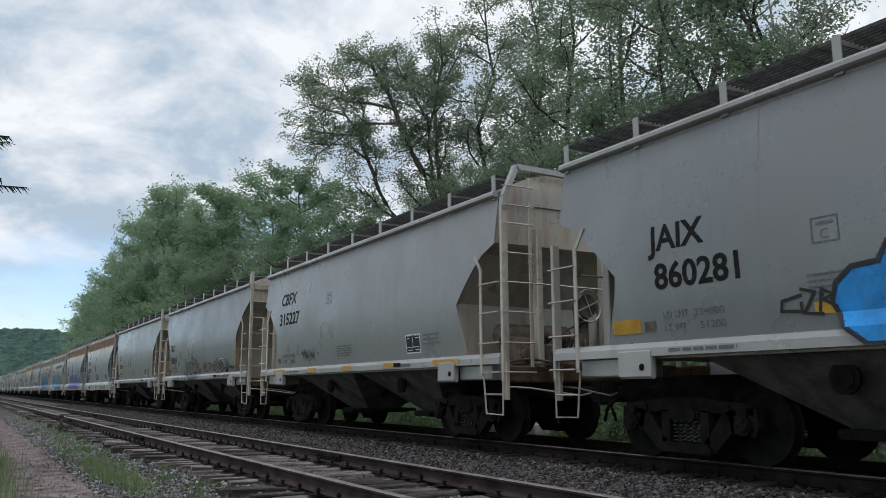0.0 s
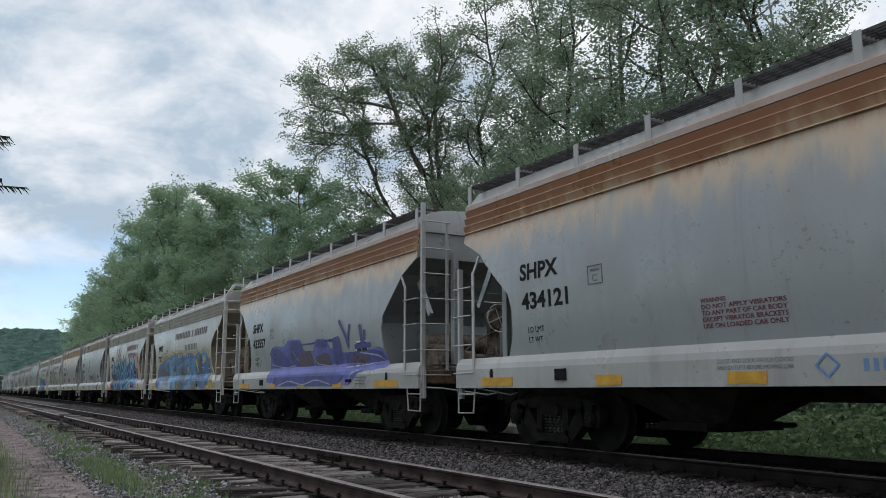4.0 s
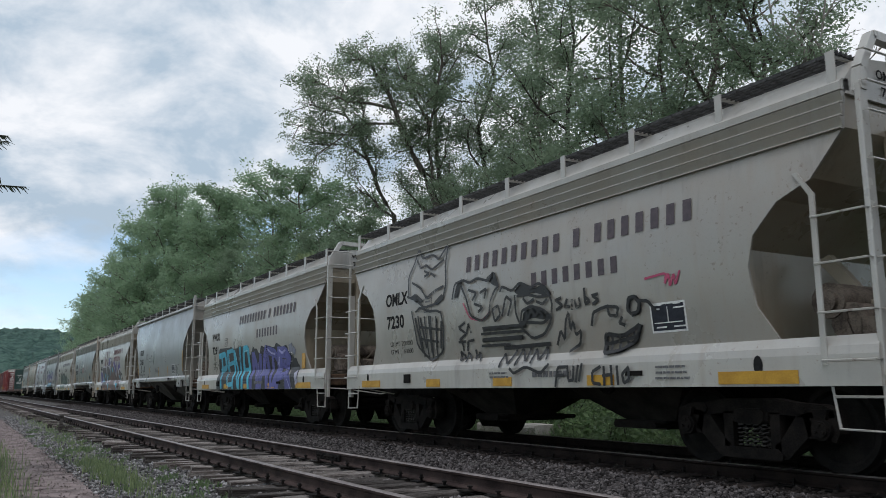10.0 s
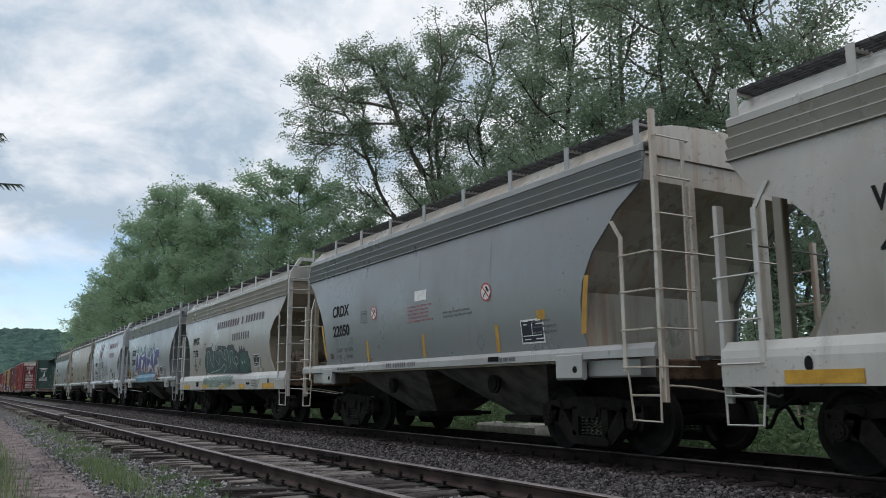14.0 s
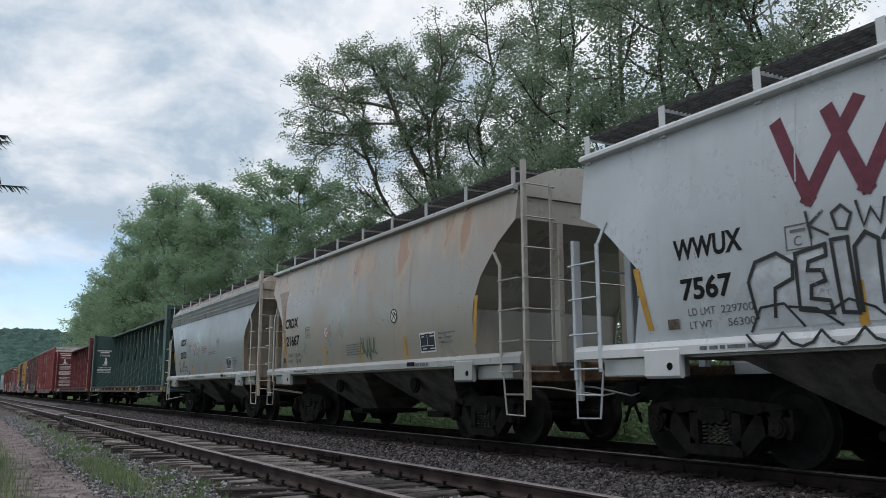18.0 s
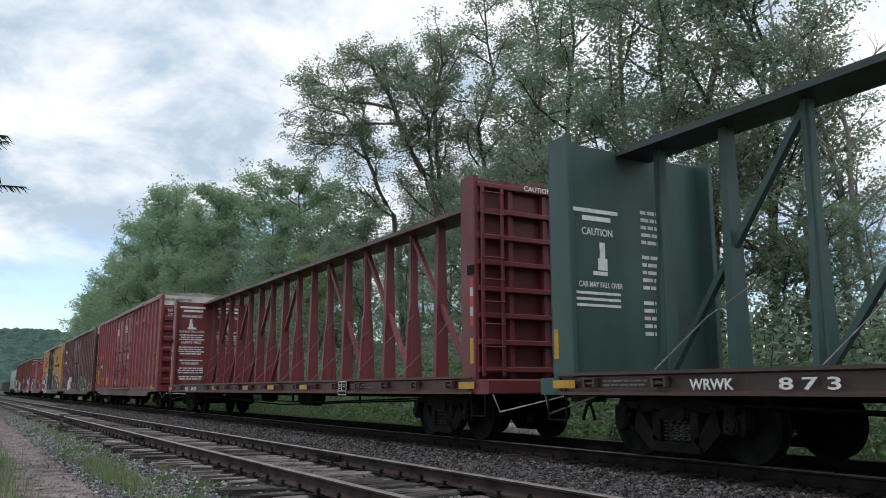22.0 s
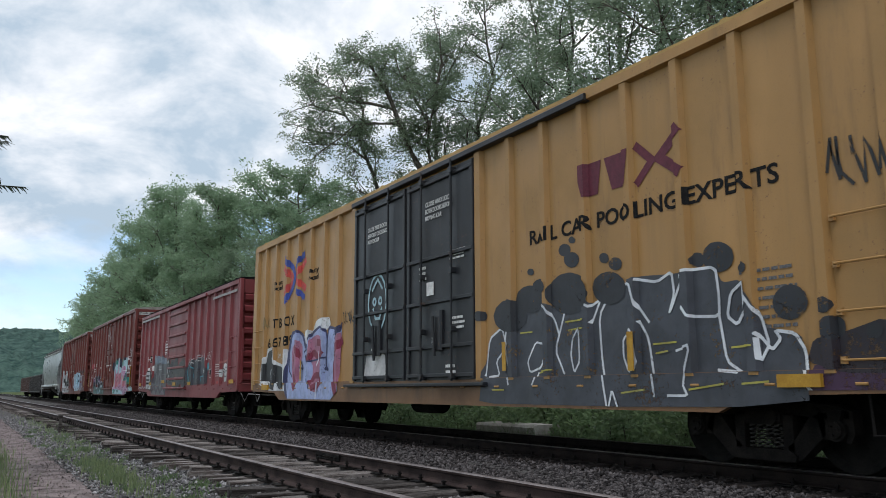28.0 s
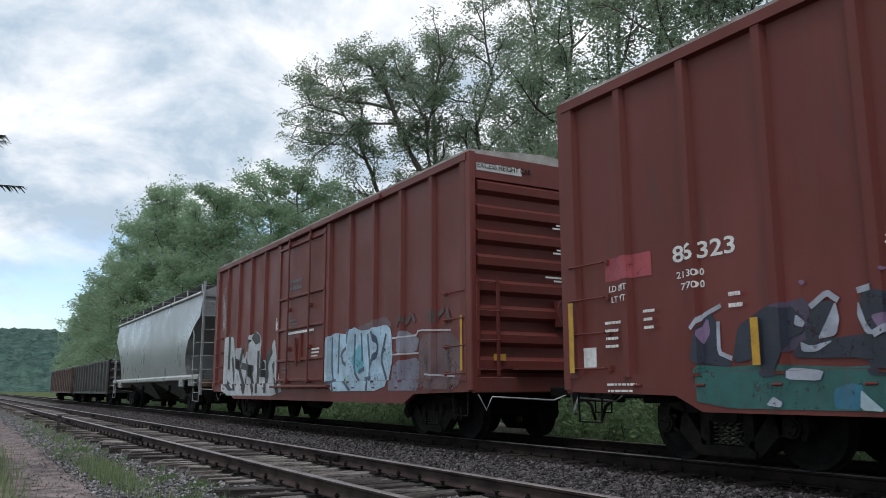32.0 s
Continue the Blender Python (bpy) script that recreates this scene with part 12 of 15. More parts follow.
def ash_piece(c, sf):
    piece(c, sf, "grey sprayed ground with ragged upper edge", 0.005, [
        ((0.17, 0.22, 0.27), 0, [(4.79, 1.97), (4.86, 2.37), (4.60, 2.38), (4.39, 2.28), (4.24, 2.39), (4.07, 2.24), (3.85, 2.34), (3.59, 2.27), (3.29, 2.33), (3.06, 2.25), (2.92, 2.31), (2.78, 2.19), (2.40, 2.23), (2.02, 2.24), (2.05, 1.76)]),
        ((0.135, 0.14, 0.148), 0, [(5.01, 0.87), (4.85, 1.46), (4.90, 1.98), (4.68, 2.13), (4.19, 1.99), (3.67, 2.00), (2.96, 1.98), (2.04, 1.93), (2.08, 1.07), (2.10, 0.69), (4.80, 0.69), (5.17, 0.74)])])
    piece(c, sf, "grey sprayed letters and loops", 0.009, [
        ((0.06, 0.056, 0.07), 0.2, [(4.85, 1.29), (4.70, 1.54), (4.42, 1.44), (4.63, 1.29)]),
        ((0.06, 0.056, 0.07), 0, [(4.09, 1.92), (3.93, 2.00), (3.88, 1.66), (4.08, 1.47), (4.27, 1.60), (4.20, 1.76)]),
        ((0.06, 0.056, 0.07), 0, [(4.48, 1.70), (4.33, 1.81), (4.26, 1.60), (4.37, 1.48)]),
        ((0.06, 0.056, 0.07), 0, [(3.72, 1.38), (3.57, 1.56), (3.48, 1.40), (3.59, 1.10), (3.71, 1.18)]),
        ((0.06, 0.056, 0.07), 0, [(3.04, 1.46), (2.98, 1.64), (2.92, 1.45), (3.00, 1.24)]),
        ((0.19, 0.2, 0.21), 0, [(3.80, 1.90), (3.02, 1.95), (3.03, 1.72), (3.78, 1.72)]),
        ((0.06, 0.056, 0.07), 0.1, [(3.80, 1.99), (3.01, 2.00), (2.94, 1.94)]),
        ((0.19, 0.2, 0.21), 0, [(4.54, 1.95), (4.19, 1.97), (4.27, 1.77), (4.41, 1.61), (4.55, 1.70)]),
        ((0.1, 0.11, 0.12), 0, [(2.78, 1.52), (2.74, 1.92), (2.17, 1.94), (2.16, 1.56)]),
        ((0.06, 0.056, 0.07), 0.14, [(4.94, 0.79), (4.64, 1.02), (4.36, 1.03), (4.10, 0.87), (3.91, 0.75), (3.72, 0.95), (3.47, 1.01), (3.19, 0.80)]),
        ((0.06, 0.056, 0.07), 0.14, [(3.02, 0.76), (2.80, 0.94), (2.58, 1.01), (2.29, 0.87), (2.12, 0.72)]),
        ((0.2, 0.16, 0.2), 0.06, [(3.03, 0.72), (2.75, 0.83), (2.54, 0.76)]),
        ((0.42, 0.43, 0.45), 0.05, [(3.81, 1.74), (3.06, 1.75)]),
        ((0.19, 0.2, 0.21), 0.03, [(4.64, 1.12), (3.96, 1.15)]),
        ((0.19, 0.2, 0.21), 0.03, [(2.87, 1.53), (2.15, 1.54)]),
        ((0.17, 0.22, 0.27), 0.1, [(3.99, 2.03), (3.85, 2.29)]),
        ((0.17, 0.22, 0.27), 0.1, [(3.30, 2.01), (3.15, 2.26)]),
        ((0.17, 0.22, 0.27), 0.1, [(2.93, 2.05), (2.90, 2.27)]),
        ((0.17, 0.22, 0.27), 0.1, [(4.61, 2.09), (4.67, 2.35)])])
    piece(c, sf, "white sprayed letters with black outlines", 0.034, [
        (K, 0, [(6.33, 1.20), (6.29, 1.57), (6.04, 1.72), (5.67, 1.75), (5.38, 1.62), (5.32, 1.22), (5.16, 1.17), (4.97, 0.96), (5.01, 0.83), (5.32, 0.87), (5.55, 0.92), (6.14, 0.93), (6.29, 1.08)]),
        ((0.42, 0.43, 0.45), 0, [(6.22, 1.34), (6.18, 1.59), (5.95, 1.68), (5.67, 1.70), (5.61, 1.50), (5.61, 1.25), (5.96, 1.22)]),
        ((0.42, 0.43, 0.45), 0, [(6.19, 0.95), (6.14, 1.13), (5.79, 1.14), (5.47, 1.09), (5.16, 1.13), (5.06, 0.96), (5.24, 0.91), (5.68, 0.96)]),
        ((0.03, 0.03, 0.035), 0.07, [(6.01, 1.51), (5.74, 1.52)]),
        ((0.03, 0.03, 0.035), 0.07, [(6.01, 1.33), (5.71, 1.34)]),
        (K, 0.035, [(5.88, 0.96), (5.63, 1.07), (5.39, 0.99)]),
        (K, 0.035, [(6.07, 1.63), (6.15, 1.33)]),
        ((0.42, 0.43, 0.45), 0.05, [(5.38, 1.56), (5.22, 1.65), (5.07, 1.59)]),
        ((0.42, 0.43, 0.45), 0.04, [(7.88, 0.96), (7.56, 1.02), (7.26, 0.95), (6.96, 1.05), (6.59, 0.95), (6.40, 1.04)]),
        ((0.42, 0.43, 0.45), 0.03, [(7.46, 1.57), (6.96, 1.53), (6.22, 1.54)])])


# ---------- the train ----------
WALK = rough_mat("dark_steel_grating", (0.03, 0.03, 0.03), (0.08, 0.08, 0.08), 8, 0.7, 0.2, 0)
BAY = rough_mat("grimy_hopper_paint", (0.055, 0.053, 0.049), (0.135, 0.128, 0.116), 2.5, 0.8, 0, 0.2, 0.01)
# darker bay colour, used under the deep hoppers
BAY_DARK = rough_mat("dark_hopper_paint", (0.014, 0.013, 0.012), (0.045, 0.040, 0.036), 2.5, 0.85, 0, 0.2, 0.01)
ROOF = rough_mat("galvanised_roof", (0.20, 0.17, 0.15), (0.38, 0.36, 0.34), 2, 0.6, 0.3, 0.2, 0.01)
RUST_END = rough_mat("rusty_end_steel", (0.035, 0.024, 0.018), (0.15, 0.095, 0.062), 3, 0.8, 0, 0.25, 0.01)
GEAR = rough_mat("grimy_brake_gear", (0.045, 0.036, 0.030), (0.17, 0.14, 0.115), 5, 0.75, 0, 0.2, 0.01)
CHORD_GREEN = paint("sooty_green_chord", (0.022, 0.036, 0.037), (0.025, 0.024, 0.022), 0.6, rough=0.45, gloss=0.42)
CB_SILL = paint("grimy_red_deck_paint", (0.085, 0.027, 0.026), (0.035, 0.022, 0.020), 0.65, rough=0.45, gloss=0.42)
CHORD = paint("sooty_weathered_chord", (0.085, 0.032, 0.030), (0.035, 0.026, 0.024), 0.7, streak=0.5, rough=0.45, gloss=0.42)
STEEL_CABLE = rough_mat("dull_steel_cable", (0.10, 0.10, 0.09), (0.22, 0.21, 0.20), 10, 0.6, 0.3, 0)
STEEL_LIGHT = rough_mat("worn_grey_steel", (0.20, 0.20, 0.20), (0.42, 0.42, 0.42), 10, 0.5, 0.5, 0)
GREY = paint("pale_grey_paint", (0.196, 0.208, 0.212), grime=0.25, streak=0.2)
GREY_B = paint("blue_grey_paint", (0.150, 0.164, 0.173), grime=0.3, streak=0.2)
SILL = paint("pale_sill_paint", (0.266, 0.266, 0.260), grime=0.35, streak=0.25)
BEIGE = paint("dusty_beige_paint", (0.270, 0.259, 0.236), (0.24, 0.18, 0.12), 0.4, streak=0.3)
TAN = paint("dusty_tan_grey_paint", (0.295, 0.274, 0.239), (0.22, 0.17, 0.12), 0.4, streak=0.3)
RUSTY = paint("grey_paint_with_rusted_top", (0.225, 0.243, 0.258), rust=0.9, rust_z=2.92, grime=0.3, rust_col=(0.25, 0.095, 0.045))
RUSTY_B = paint("grey_paint_with_rust_streaks", (0.232, 0.243, 0.252), rust=0.35, rust_z=3.75, grime=0.3, drips=0.95)
BOX_RED = paint("faded_red_paint", (0.190, 0.036, 0.040), (0.10, 0.045, 0.035), 0.4, rough=0.45, gloss=0.30, streak=0.45)
BOX_SILL = paint("grimy_red_sill_paint", (0.105, 0.030, 0.030), (0.045, 0.028, 0.024), 0.6, rough=0.45, gloss=0.42)
RUST_SILL = paint("rusty_brown_sill_paint", (0.21, 0.105, 0.045), (0.06, 0.035, 0.022), 0.6, rough=0.45, gloss=0.42)
BOX_BROWN = paint("oxide_brown_paint", (0.128, 0.0305, 0.0265), (0.115, 0.046, 0.034), 0.55, rough=0.48, gloss=0.22, streak=0.5)
BOX_MAROON = paint("dark_maroon_paint", (0.096, 0.035, 0.038), (0.05, 0.03, 0.03), 0.5, rough=0.45, gloss=0.42)
BOX_YELLOW = paint("faded_yellow_paint", (0.365, 0.200, 0.066), (0.24, 0.15, 0.06), 0.45, rough=0.45, gloss=0.42)
DOOR_BLACK = paint("black_door_paint", (0.014, 0.016, 0.020), (0.030, 0.028, 0.027), 0.4, rough=0.45, gloss=0.42)
GREEN = paint("dark_green_paint", (0.026, 0.062, 0.056), (0.05, 0.045, 0.04), 0.4, rough=0.45, gloss=0.42)
CB_RED = paint("centre_beam_red_paint", (0.142, 0.031, 0.035), (0.07, 0.034, 0.031), 0.4, rough=0.45, gloss=0.32)
GON_BROWN = paint("sooty_brown_paint", (0.064, 0.034, 0.029), (0.03, 0.024, 0.022), 0.5, rough=0.45, gloss=0.42)
GON_BLACK = paint("sooty_black_paint", (0.025, 0.023, 0.023), (0.04, 0.033, 0.03), 0.5, rough=0.45, gloss=0.42)

SILL_B = paint("cream_sill_paint", (0.365, 0.356, 0.331), (0.22, 0.17, 0.12), 0.35, streak=0.3)
SILL_W = paint("white_sill_paint", (0.493, 0.501, 0.51), grime=0.25, streak=0.15)
BEIGE_END = paint("dusty_tan_end_paint", (0.281, 0.242, 0.183), (0.22, 0.15, 0.09), 0.5, streak=0.4)
GREY_W = paint("light_grey_paint", (0.215, 0.228, 0.238), grime=0.25, streak=0.2)
WHITE_CAR = paint("cool_white_paint", (0.365, 0.387, 0.416), grime=0.2, streak=0.15)
RUSTY_C = paint("grey_paint_with_tan_staining", (0.215, 0.216, 0.214), (0.25, 0.20, 0.15), 0.5, rust=0.6, rust_z=2.70, rust_col=(0.33, 0.185, 0.085))
PATCH_WHITE = paint("off_white_patch_paint", (0.40, 0.41, 0.41), grime=0.3)
CREAM_END = paint("cream_end_sheet_paint", (0.40, 0.372, 0.318), (0.28, 0.13, 0.055), 0.35, streak=0.6)
RUST_EDGE = paint("pale_rust_stained_edge", (0.30, 0.235, 0.195), (0.26, 0.12, 0.06), 0.7, streak=0.3)
PALE_EDGE = paint("cream_edge_with_rust_streaks", (0.40, 0.365, 0.325), (0.30, 0.15, 0.075), 0.75, streak=0.55)
TAN_RUST = paint("tan_grey_paint_with_rust_patches", (0.231, 0.218, 0.194), (0.30, 0.17, 0.08), 0.45, streak=0.3, rust=0.5, rust_z=3.7, drips=0.7)
BOX_RED_B = paint("weathered_red_paint", (0.197, 0.041, 0.047), (0.10, 0.045, 0.04), 0.5, rough=0.45, gloss=0.30, streak=0.45)
END_WHITE = rough_mat("dirty_white_end_panel", (0.42, 0.40, 0.37), (0.62, 0.61, 0.58), 3, 0.6, 0, 0.05)
ROOF_Y = rough_mat("yellow_edged_roof", (0.30, 0.20, 0.07), (0.45, 0.30, 0.10), 2, 0.6, 0, 0.1)
PRIMER = rough_mat("bare_grey_primer", (0.22, 0.21, 0.21), (0.36, 0.34, 0.34), 6, 0.7, 0, 0.05)
GREY_NAME = rough_mat("dark_grey_lettering", (0.055, 0.045, 0.055), (0.09, 0.07, 0.08), 10, 0.55, 0, 0)

TRAIN = []   # (car, its place along the track at 16 s)


def put(car, at):
    TRAIN.append((car, at))
    return car


def vertical(yc, z0, z1, w=0.10):
    return [[(yc + w / 2, z0), (yc - w / 2, z0), (yc - w / 2, z1), (yc + w / 2, z1)]]


def end_text(car, text, x, y, z, size, mat, width=None, name="lettering"):
    """Lettering that faces the front of the train, read along +x."""
    me = letters(text, size, mat, 0.002)
    if width:
        w = max((v.co.x for v in me.vertices), default=1)
        for v in me.vertices:
            v.co.x *= width / w
    m = Matrix(((1, 0, 0, x), (0, 0, -1, y), (0, 1, 0, z), (0, 0, 0, 1)))
    return part(name, me, car, "", m)


def end_bars(car, rows, y, mat, name="stencil_text"):
    s = Shape()
    for x0, x1, z0, z1 in rows:
        s.box(x0, x1, y - 0.004, y, z0, z1)
    return tagged(part(name, s.mesh(name, mat), car), kind="stuff")



G_ROUND = hopper_surface(False)
G_DEEP = hopper_surface(True)
K = (0.012, 0.012, 0.014)
WT = (0.70, 0.72, 0.74)


def train_hoppers():
    # 1: blue spray shape and a small tag
    c = put(hopper("grey covered hopper car with blue graffiti on its side", GREY_B, SILL, eave=3.95, end_mat=TAN, hoop=True), -196.89)
    hopper_marks(c, False, "JAIX", "860281", 1, strips=False, limit="234800", weight="51200", size=0.30, code_at=(4.01, 2.54, 0.85), num_at=(3.97, 2.07, 1.27), plate=(1.80, 2.29))
    panel(c, "reflector_plate", 4.78, 4.28, 1.56, 1.74, YELLOW, 1.556, 0.006, "yellow reflector plate")
    panel(c, "reflector_plate", 1.86, 1.62, 1.60, 1.72, YELLOW, 1.556, 0.006, "yellow reflector plate")
    side_bars(c, [(1.9, 1.1, 1.98 - 0.06 * i, 2.0 - 0.06 * i) for i in range(5)], GREY_TEXT, 1.60)
    strokes(c, G_ROUND, [[(2.0, 1.80), (2.22, 1.76), (2.24, 1.66), (2.0, 1.64), (2.0, 1.72)], [(1.98, 1.86), (1.84, 1.82), (1.98, 1.62), (1.78, 1.60)], [(1.80, 1.64), (1.76, 1.84), (1.64, 1.78), (1.76, 1.74), (1.62, 1.66)]], K, 0.035)
    blob = [(1.66, 1.70), (1.60, 1.88), (1.42, 2.02), (1.15, 2.04), (1.05, 2.2), (0.9, 1.98), (0.4, 2.08), (-0.3, 1.95), (-0.6, 1.6), (-0.4, 1.28), (1.3, 1.28), (1.52, 1.45)]
    on_side(c, "graffiti_fill", [blob], spray(0.010, 0.24, 0.62), G_ROUND, 0.008, "blue spray-painted balloon shape")
    strokes(c, G_ROUND, [blob + blob[:1]], K, 0.05, "graffiti_outline", "", 0.016)
    # 2
    c = put(hopper("light grey covered hopper car with a small black tag", GREY, SILL, eave=3.95, end_mat=CREAM_END, hoop=True), -183.59)
    hopper_marks(c, False, "CBFX", "315227", 2, strips=False, limit="202200", weight="53500", size=0.30, code_at=(4.42, 3.08, 1.12), num_at=(4.47, 2.56, 1.49), plate=(1.20, 2.86))
    tag(c, G_ROUND, 2.85, 1.97, 1.58, 1.88, K, 5, 0.04, 7)
    for y in (4.84, 2.24, 0.2, -1.9, -3.85):
        panel(c, "reflector_plate", y, y - (0.9 if abs(y) > 3 else 0.48), 1.295, 1.39, AMBER, 1.617, 0.006, "amber reflector plate")
    # 3
    c = put(hopper("grey covered hopper car with black outline graffiti", GREY_B, SILL, eave=3.95, end_mat=CREAM_END), -170.26)
    hopper_marks(c, False, "TILX", "330614", 3, limit="232600", weight="52400", code_at=(4.48, 2.42, 0.64), num_at=(4.46, 1.93, 0.98), plate=(2.94, 2.10))
    s1 = [(1.3, 1.89), (1.66, 1.85), (1.76, 1.73), (1.57, 1.6), (1.3, 1.5), (1.34, 1.38), (1.62, 1.45), (1.84, 1.48), (1.87, 1.31), (1.53, 1.24), (1.17, 1.28), (1.1, 1.45), (1.23, 1.62), (1.49, 1.7), (1.47, 1.78), (1.2, 1.77), (1.3, 1.89)]
    s2 = [(1.23, 1.88), (0.89, 1.89), (0.81, 1.77), (0.91, 1.73), (0.83, 1.32), (0.96, 1.25), (1.06, 1.3), (1.1, 1.71), (1.2, 1.7), (1.23, 1.88)]
    s3 = [(1.03, 2.03), (0.89, 2.08), (0.79, 2.0), (0.76, 1.79), (0.64, 1.79), (0.67, 1.99), (0.54, 2.03), (0.39, 1.97), (0.32, 1.45), (0.42, 1.29), (0.56, 1.29), (0.61, 1.56), (0.71, 1.55), (0.66, 1.29), (0.81, 1.26), (0.89, 1.64), (1.03, 2.03)]
    s4 = [(0.34, 1.93), (0.22, 1.95), (0.17, 1.72), (0.01, 1.81), (-0.09, 1.75), (0.06, 1.62), (-0.12, 1.41), (-0.02, 1.31), (0.13, 1.46), (0.18, 1.28), (0.3, 1.27), (0.34, 1.93)]
    on_side(c, "graffiti_fill", [[(1.86, 1.95), (1.88, 1.62), (1.80, 1.64)], [(0.30, 1.92), (0.22, 1.90), (0.13, 1.50), (0.25, 1.48)]], spray(0.30, 0.12, 0.03), G_ROUND, 0.008, "faded orange spray paint")
    on_side(c, "graffiti_fill", [[(1.57, 1.93), (1.27, 1.92), (1.27, 1.85), (1.56, 1.85)], [(0.05, 1.57), (-0.31, 1.67), (-0.33, 1.53), (-0.04, 1.47)]], spray(0.22, 0.09, 0.10), G_ROUND, 0.006, "faded red spray paint")
    strokes(c, G_ROUND, [s1, s2, s3, s4, [(1.91, 2.03), (1.95, 1.67), (1.86, 1.52), (1.76, 1.66), (1.83, 2.01)], [(-0.12, 1.58), (-0.31, 1.62), (-0.34, 1.5), (-0.17, 1.46), (-0.12, 1.58)]], K, 0.042, "graffiti_outline", "black sprayed outline letters")
    scrawl_row(c, G_ROUND)
    # 4
    c = put(hopper("pale grey covered hopper car with amber reflector strips", GREY, SILL, eave=3.95, end_mat=CREAM_END), -157.17)
    for a, b, z0, z1 in ((4.36, 3.42, 2.38, 2.66), (4.27, 3.12, 1.95, 2.24)):
        on_side(c, "white_patch", [[(a, z0), (b, z0), (b, z1), (a, z1)]], PATCH_WHITE, G_ROUND, 0.0006, "off-white paint patch under the lettering")
    hopper_marks(c, False, "SOXX", "328051", 4, limit="233400", weight="52600", code_at=(4.32, 2.42, 0.86), num_at=(4.23, 2.0, 1.07), plate=(2.90, 2.10), strip_at=(1.74, -0.24, -2.1))
    # 5, 6: rust along the roof edge
    c = put(hopper("grey covered hopper car heavily rusted along the roof edge", RUSTY, SILL, "deep", eave=3.92, end_mat=GREY, edge_mat=RUST_EDGE), -144.24)
    hopper_marks(c, True, "SHPX", "434121", 5, strips=False, warning=True)
    c = put(hopper("rust-topped grey covered hopper car with purple graffiti", RUSTY, SILL, "deep", eave=3.92, end_mat=GREY, edge_mat=RUST_EDGE), -130.91)
    hopper_marks(c, True, "SHPX", "433557", 6, strips=False, warning=True)
    navy_piece(c, G_DEEP)
    # 7
    c = put(hopper("beige covered hopper car with faded blue and yellow graffiti", BEIGE, SILL_B, "deep", eave=3.82, end_mat=BEIGE_END, trim=SILL_B), -117.38)
    block_word(c, G_DEEP, (10, 1, 7), 1.05, -3.97, 2.85, 3.10, GREY_NAME)
    block_word(c, G_DEEP, (8,), -0.75, -2.70, 2.35, 2.58, GREY_NAME)
    faded_piece(c, G_DEEP)
    faded_end(c, G_DEEP)
    end_text(c, "WWUX", -0.92, -5.815, 4.02, 0.10, BLACK, 0.42)
    end_text(c, "7287", -0.85, -5.815, 3.84, 0.10, BLACK, 0.34)
    hopper_marks(c, True, "WWUX", "7287", 7, strips=False, warn=False)
    # 8
    c = put(hopper("beige covered hopper car with bold blue and red graffiti", BEIGE, SILL_B, "deep", eave=3.82, end_mat=BEIGE_END, trim=SILL_B), -104.06)
    block_word(c, G_DEEP, (10, 1), -0.9, -4.02, 2.88, 3.14, MAROON)
    block_word(c, G_DEEP, (7,), -1.33, -3.36, 2.50, 2.74, MAROON)
    logo_w(c, G_DEEP, 2.4, 0.9, 2.35, 3.15, MAROON)
    rng = random.Random(4)
    dots = [round_blob(rng.uniform(-4.6, 0.6), rng.uniform(2.02, 2.62), rng.choice((0.04, 0.07, 0.12, 0.16)), 12) for i in range(26)] + [round_blob(4.4 - 0.09 * i, rng.uniform(1.0, 1.9), rng.choice((0.03, 0.05)), 10) for i in range(14)]
    on_side(c, "graffiti_dots", dots, spray(0.24, 0.030, 0.035), G_DEEP, 0.003, "dark red sprayed dots")
    blue_piece(c, G_DEEP)
    end_text(c, "WWUX", -0.92, -5.815, 4.02, 0.10, BLACK, 0.42)
    end_text(c, "4750", -0.85, -5.815, 3.84, 0.10, BLACK, 0.34)
    hopper_marks(c, True, "WWUX", "4750", 8, strips=False, warn=False)
    # 9, 10
    c = put(hopper("grey covered hopper car with rust streaks and a black tag", RUSTY_B, SILL, "deep", eave=3.92, end_mat=GREY, edge_mat=PALE_EDGE), -90.94)
    hopper_marks(c, True, "SHPX", "434131", 9, strips=False, warning=True, limit="232300", weight="53700", code_at=(4.23, 2.51, 0.89), num_at=(4.21, 2.07, 1.08), plate=(2.60, 2.27))
    first = [[(-0.39, 1.84), (-0.7, 1.46)], [(-0.51, 1.96), (-0.68, 1.74), (-0.79, 1.63), (-1.18, 1.76), (-0.99, 1.83)], [(-0.39, 1.84), (-0.75, 1.55)], [(-0.75, 1.58), (-1.09, 1.69), (-1.03, 1.47)], [(-1.06, 1.92), (-0.94, 1.71)], [(-0.63, 2.07), (-0.72, 2), (-0.71, 1.85)], [(-0.73, 1.73), (-1.23, 1.75), (-0.9, 1.7)], [(-0.97, 1.88), (-1.6, 1.86)], [(-1.29, 1.95), (-1.36, 1.71), (-1.49, 1.46)], [(-1.38, 1.71), (-1.64, 1.85), (-1.65, 2.01)], [(-1.39, 1.73), (-1.83, 1.7), (-2.15, 1.62)], [(-1.65, 1.88), (-1.73, 1.7), (-1.63, 1.57), (-1.64, 1.43)], [(-1.68, 1.69), (-1.86, 1.44)], [(-1.88, 2.05), (-1.91, 1.81)]]
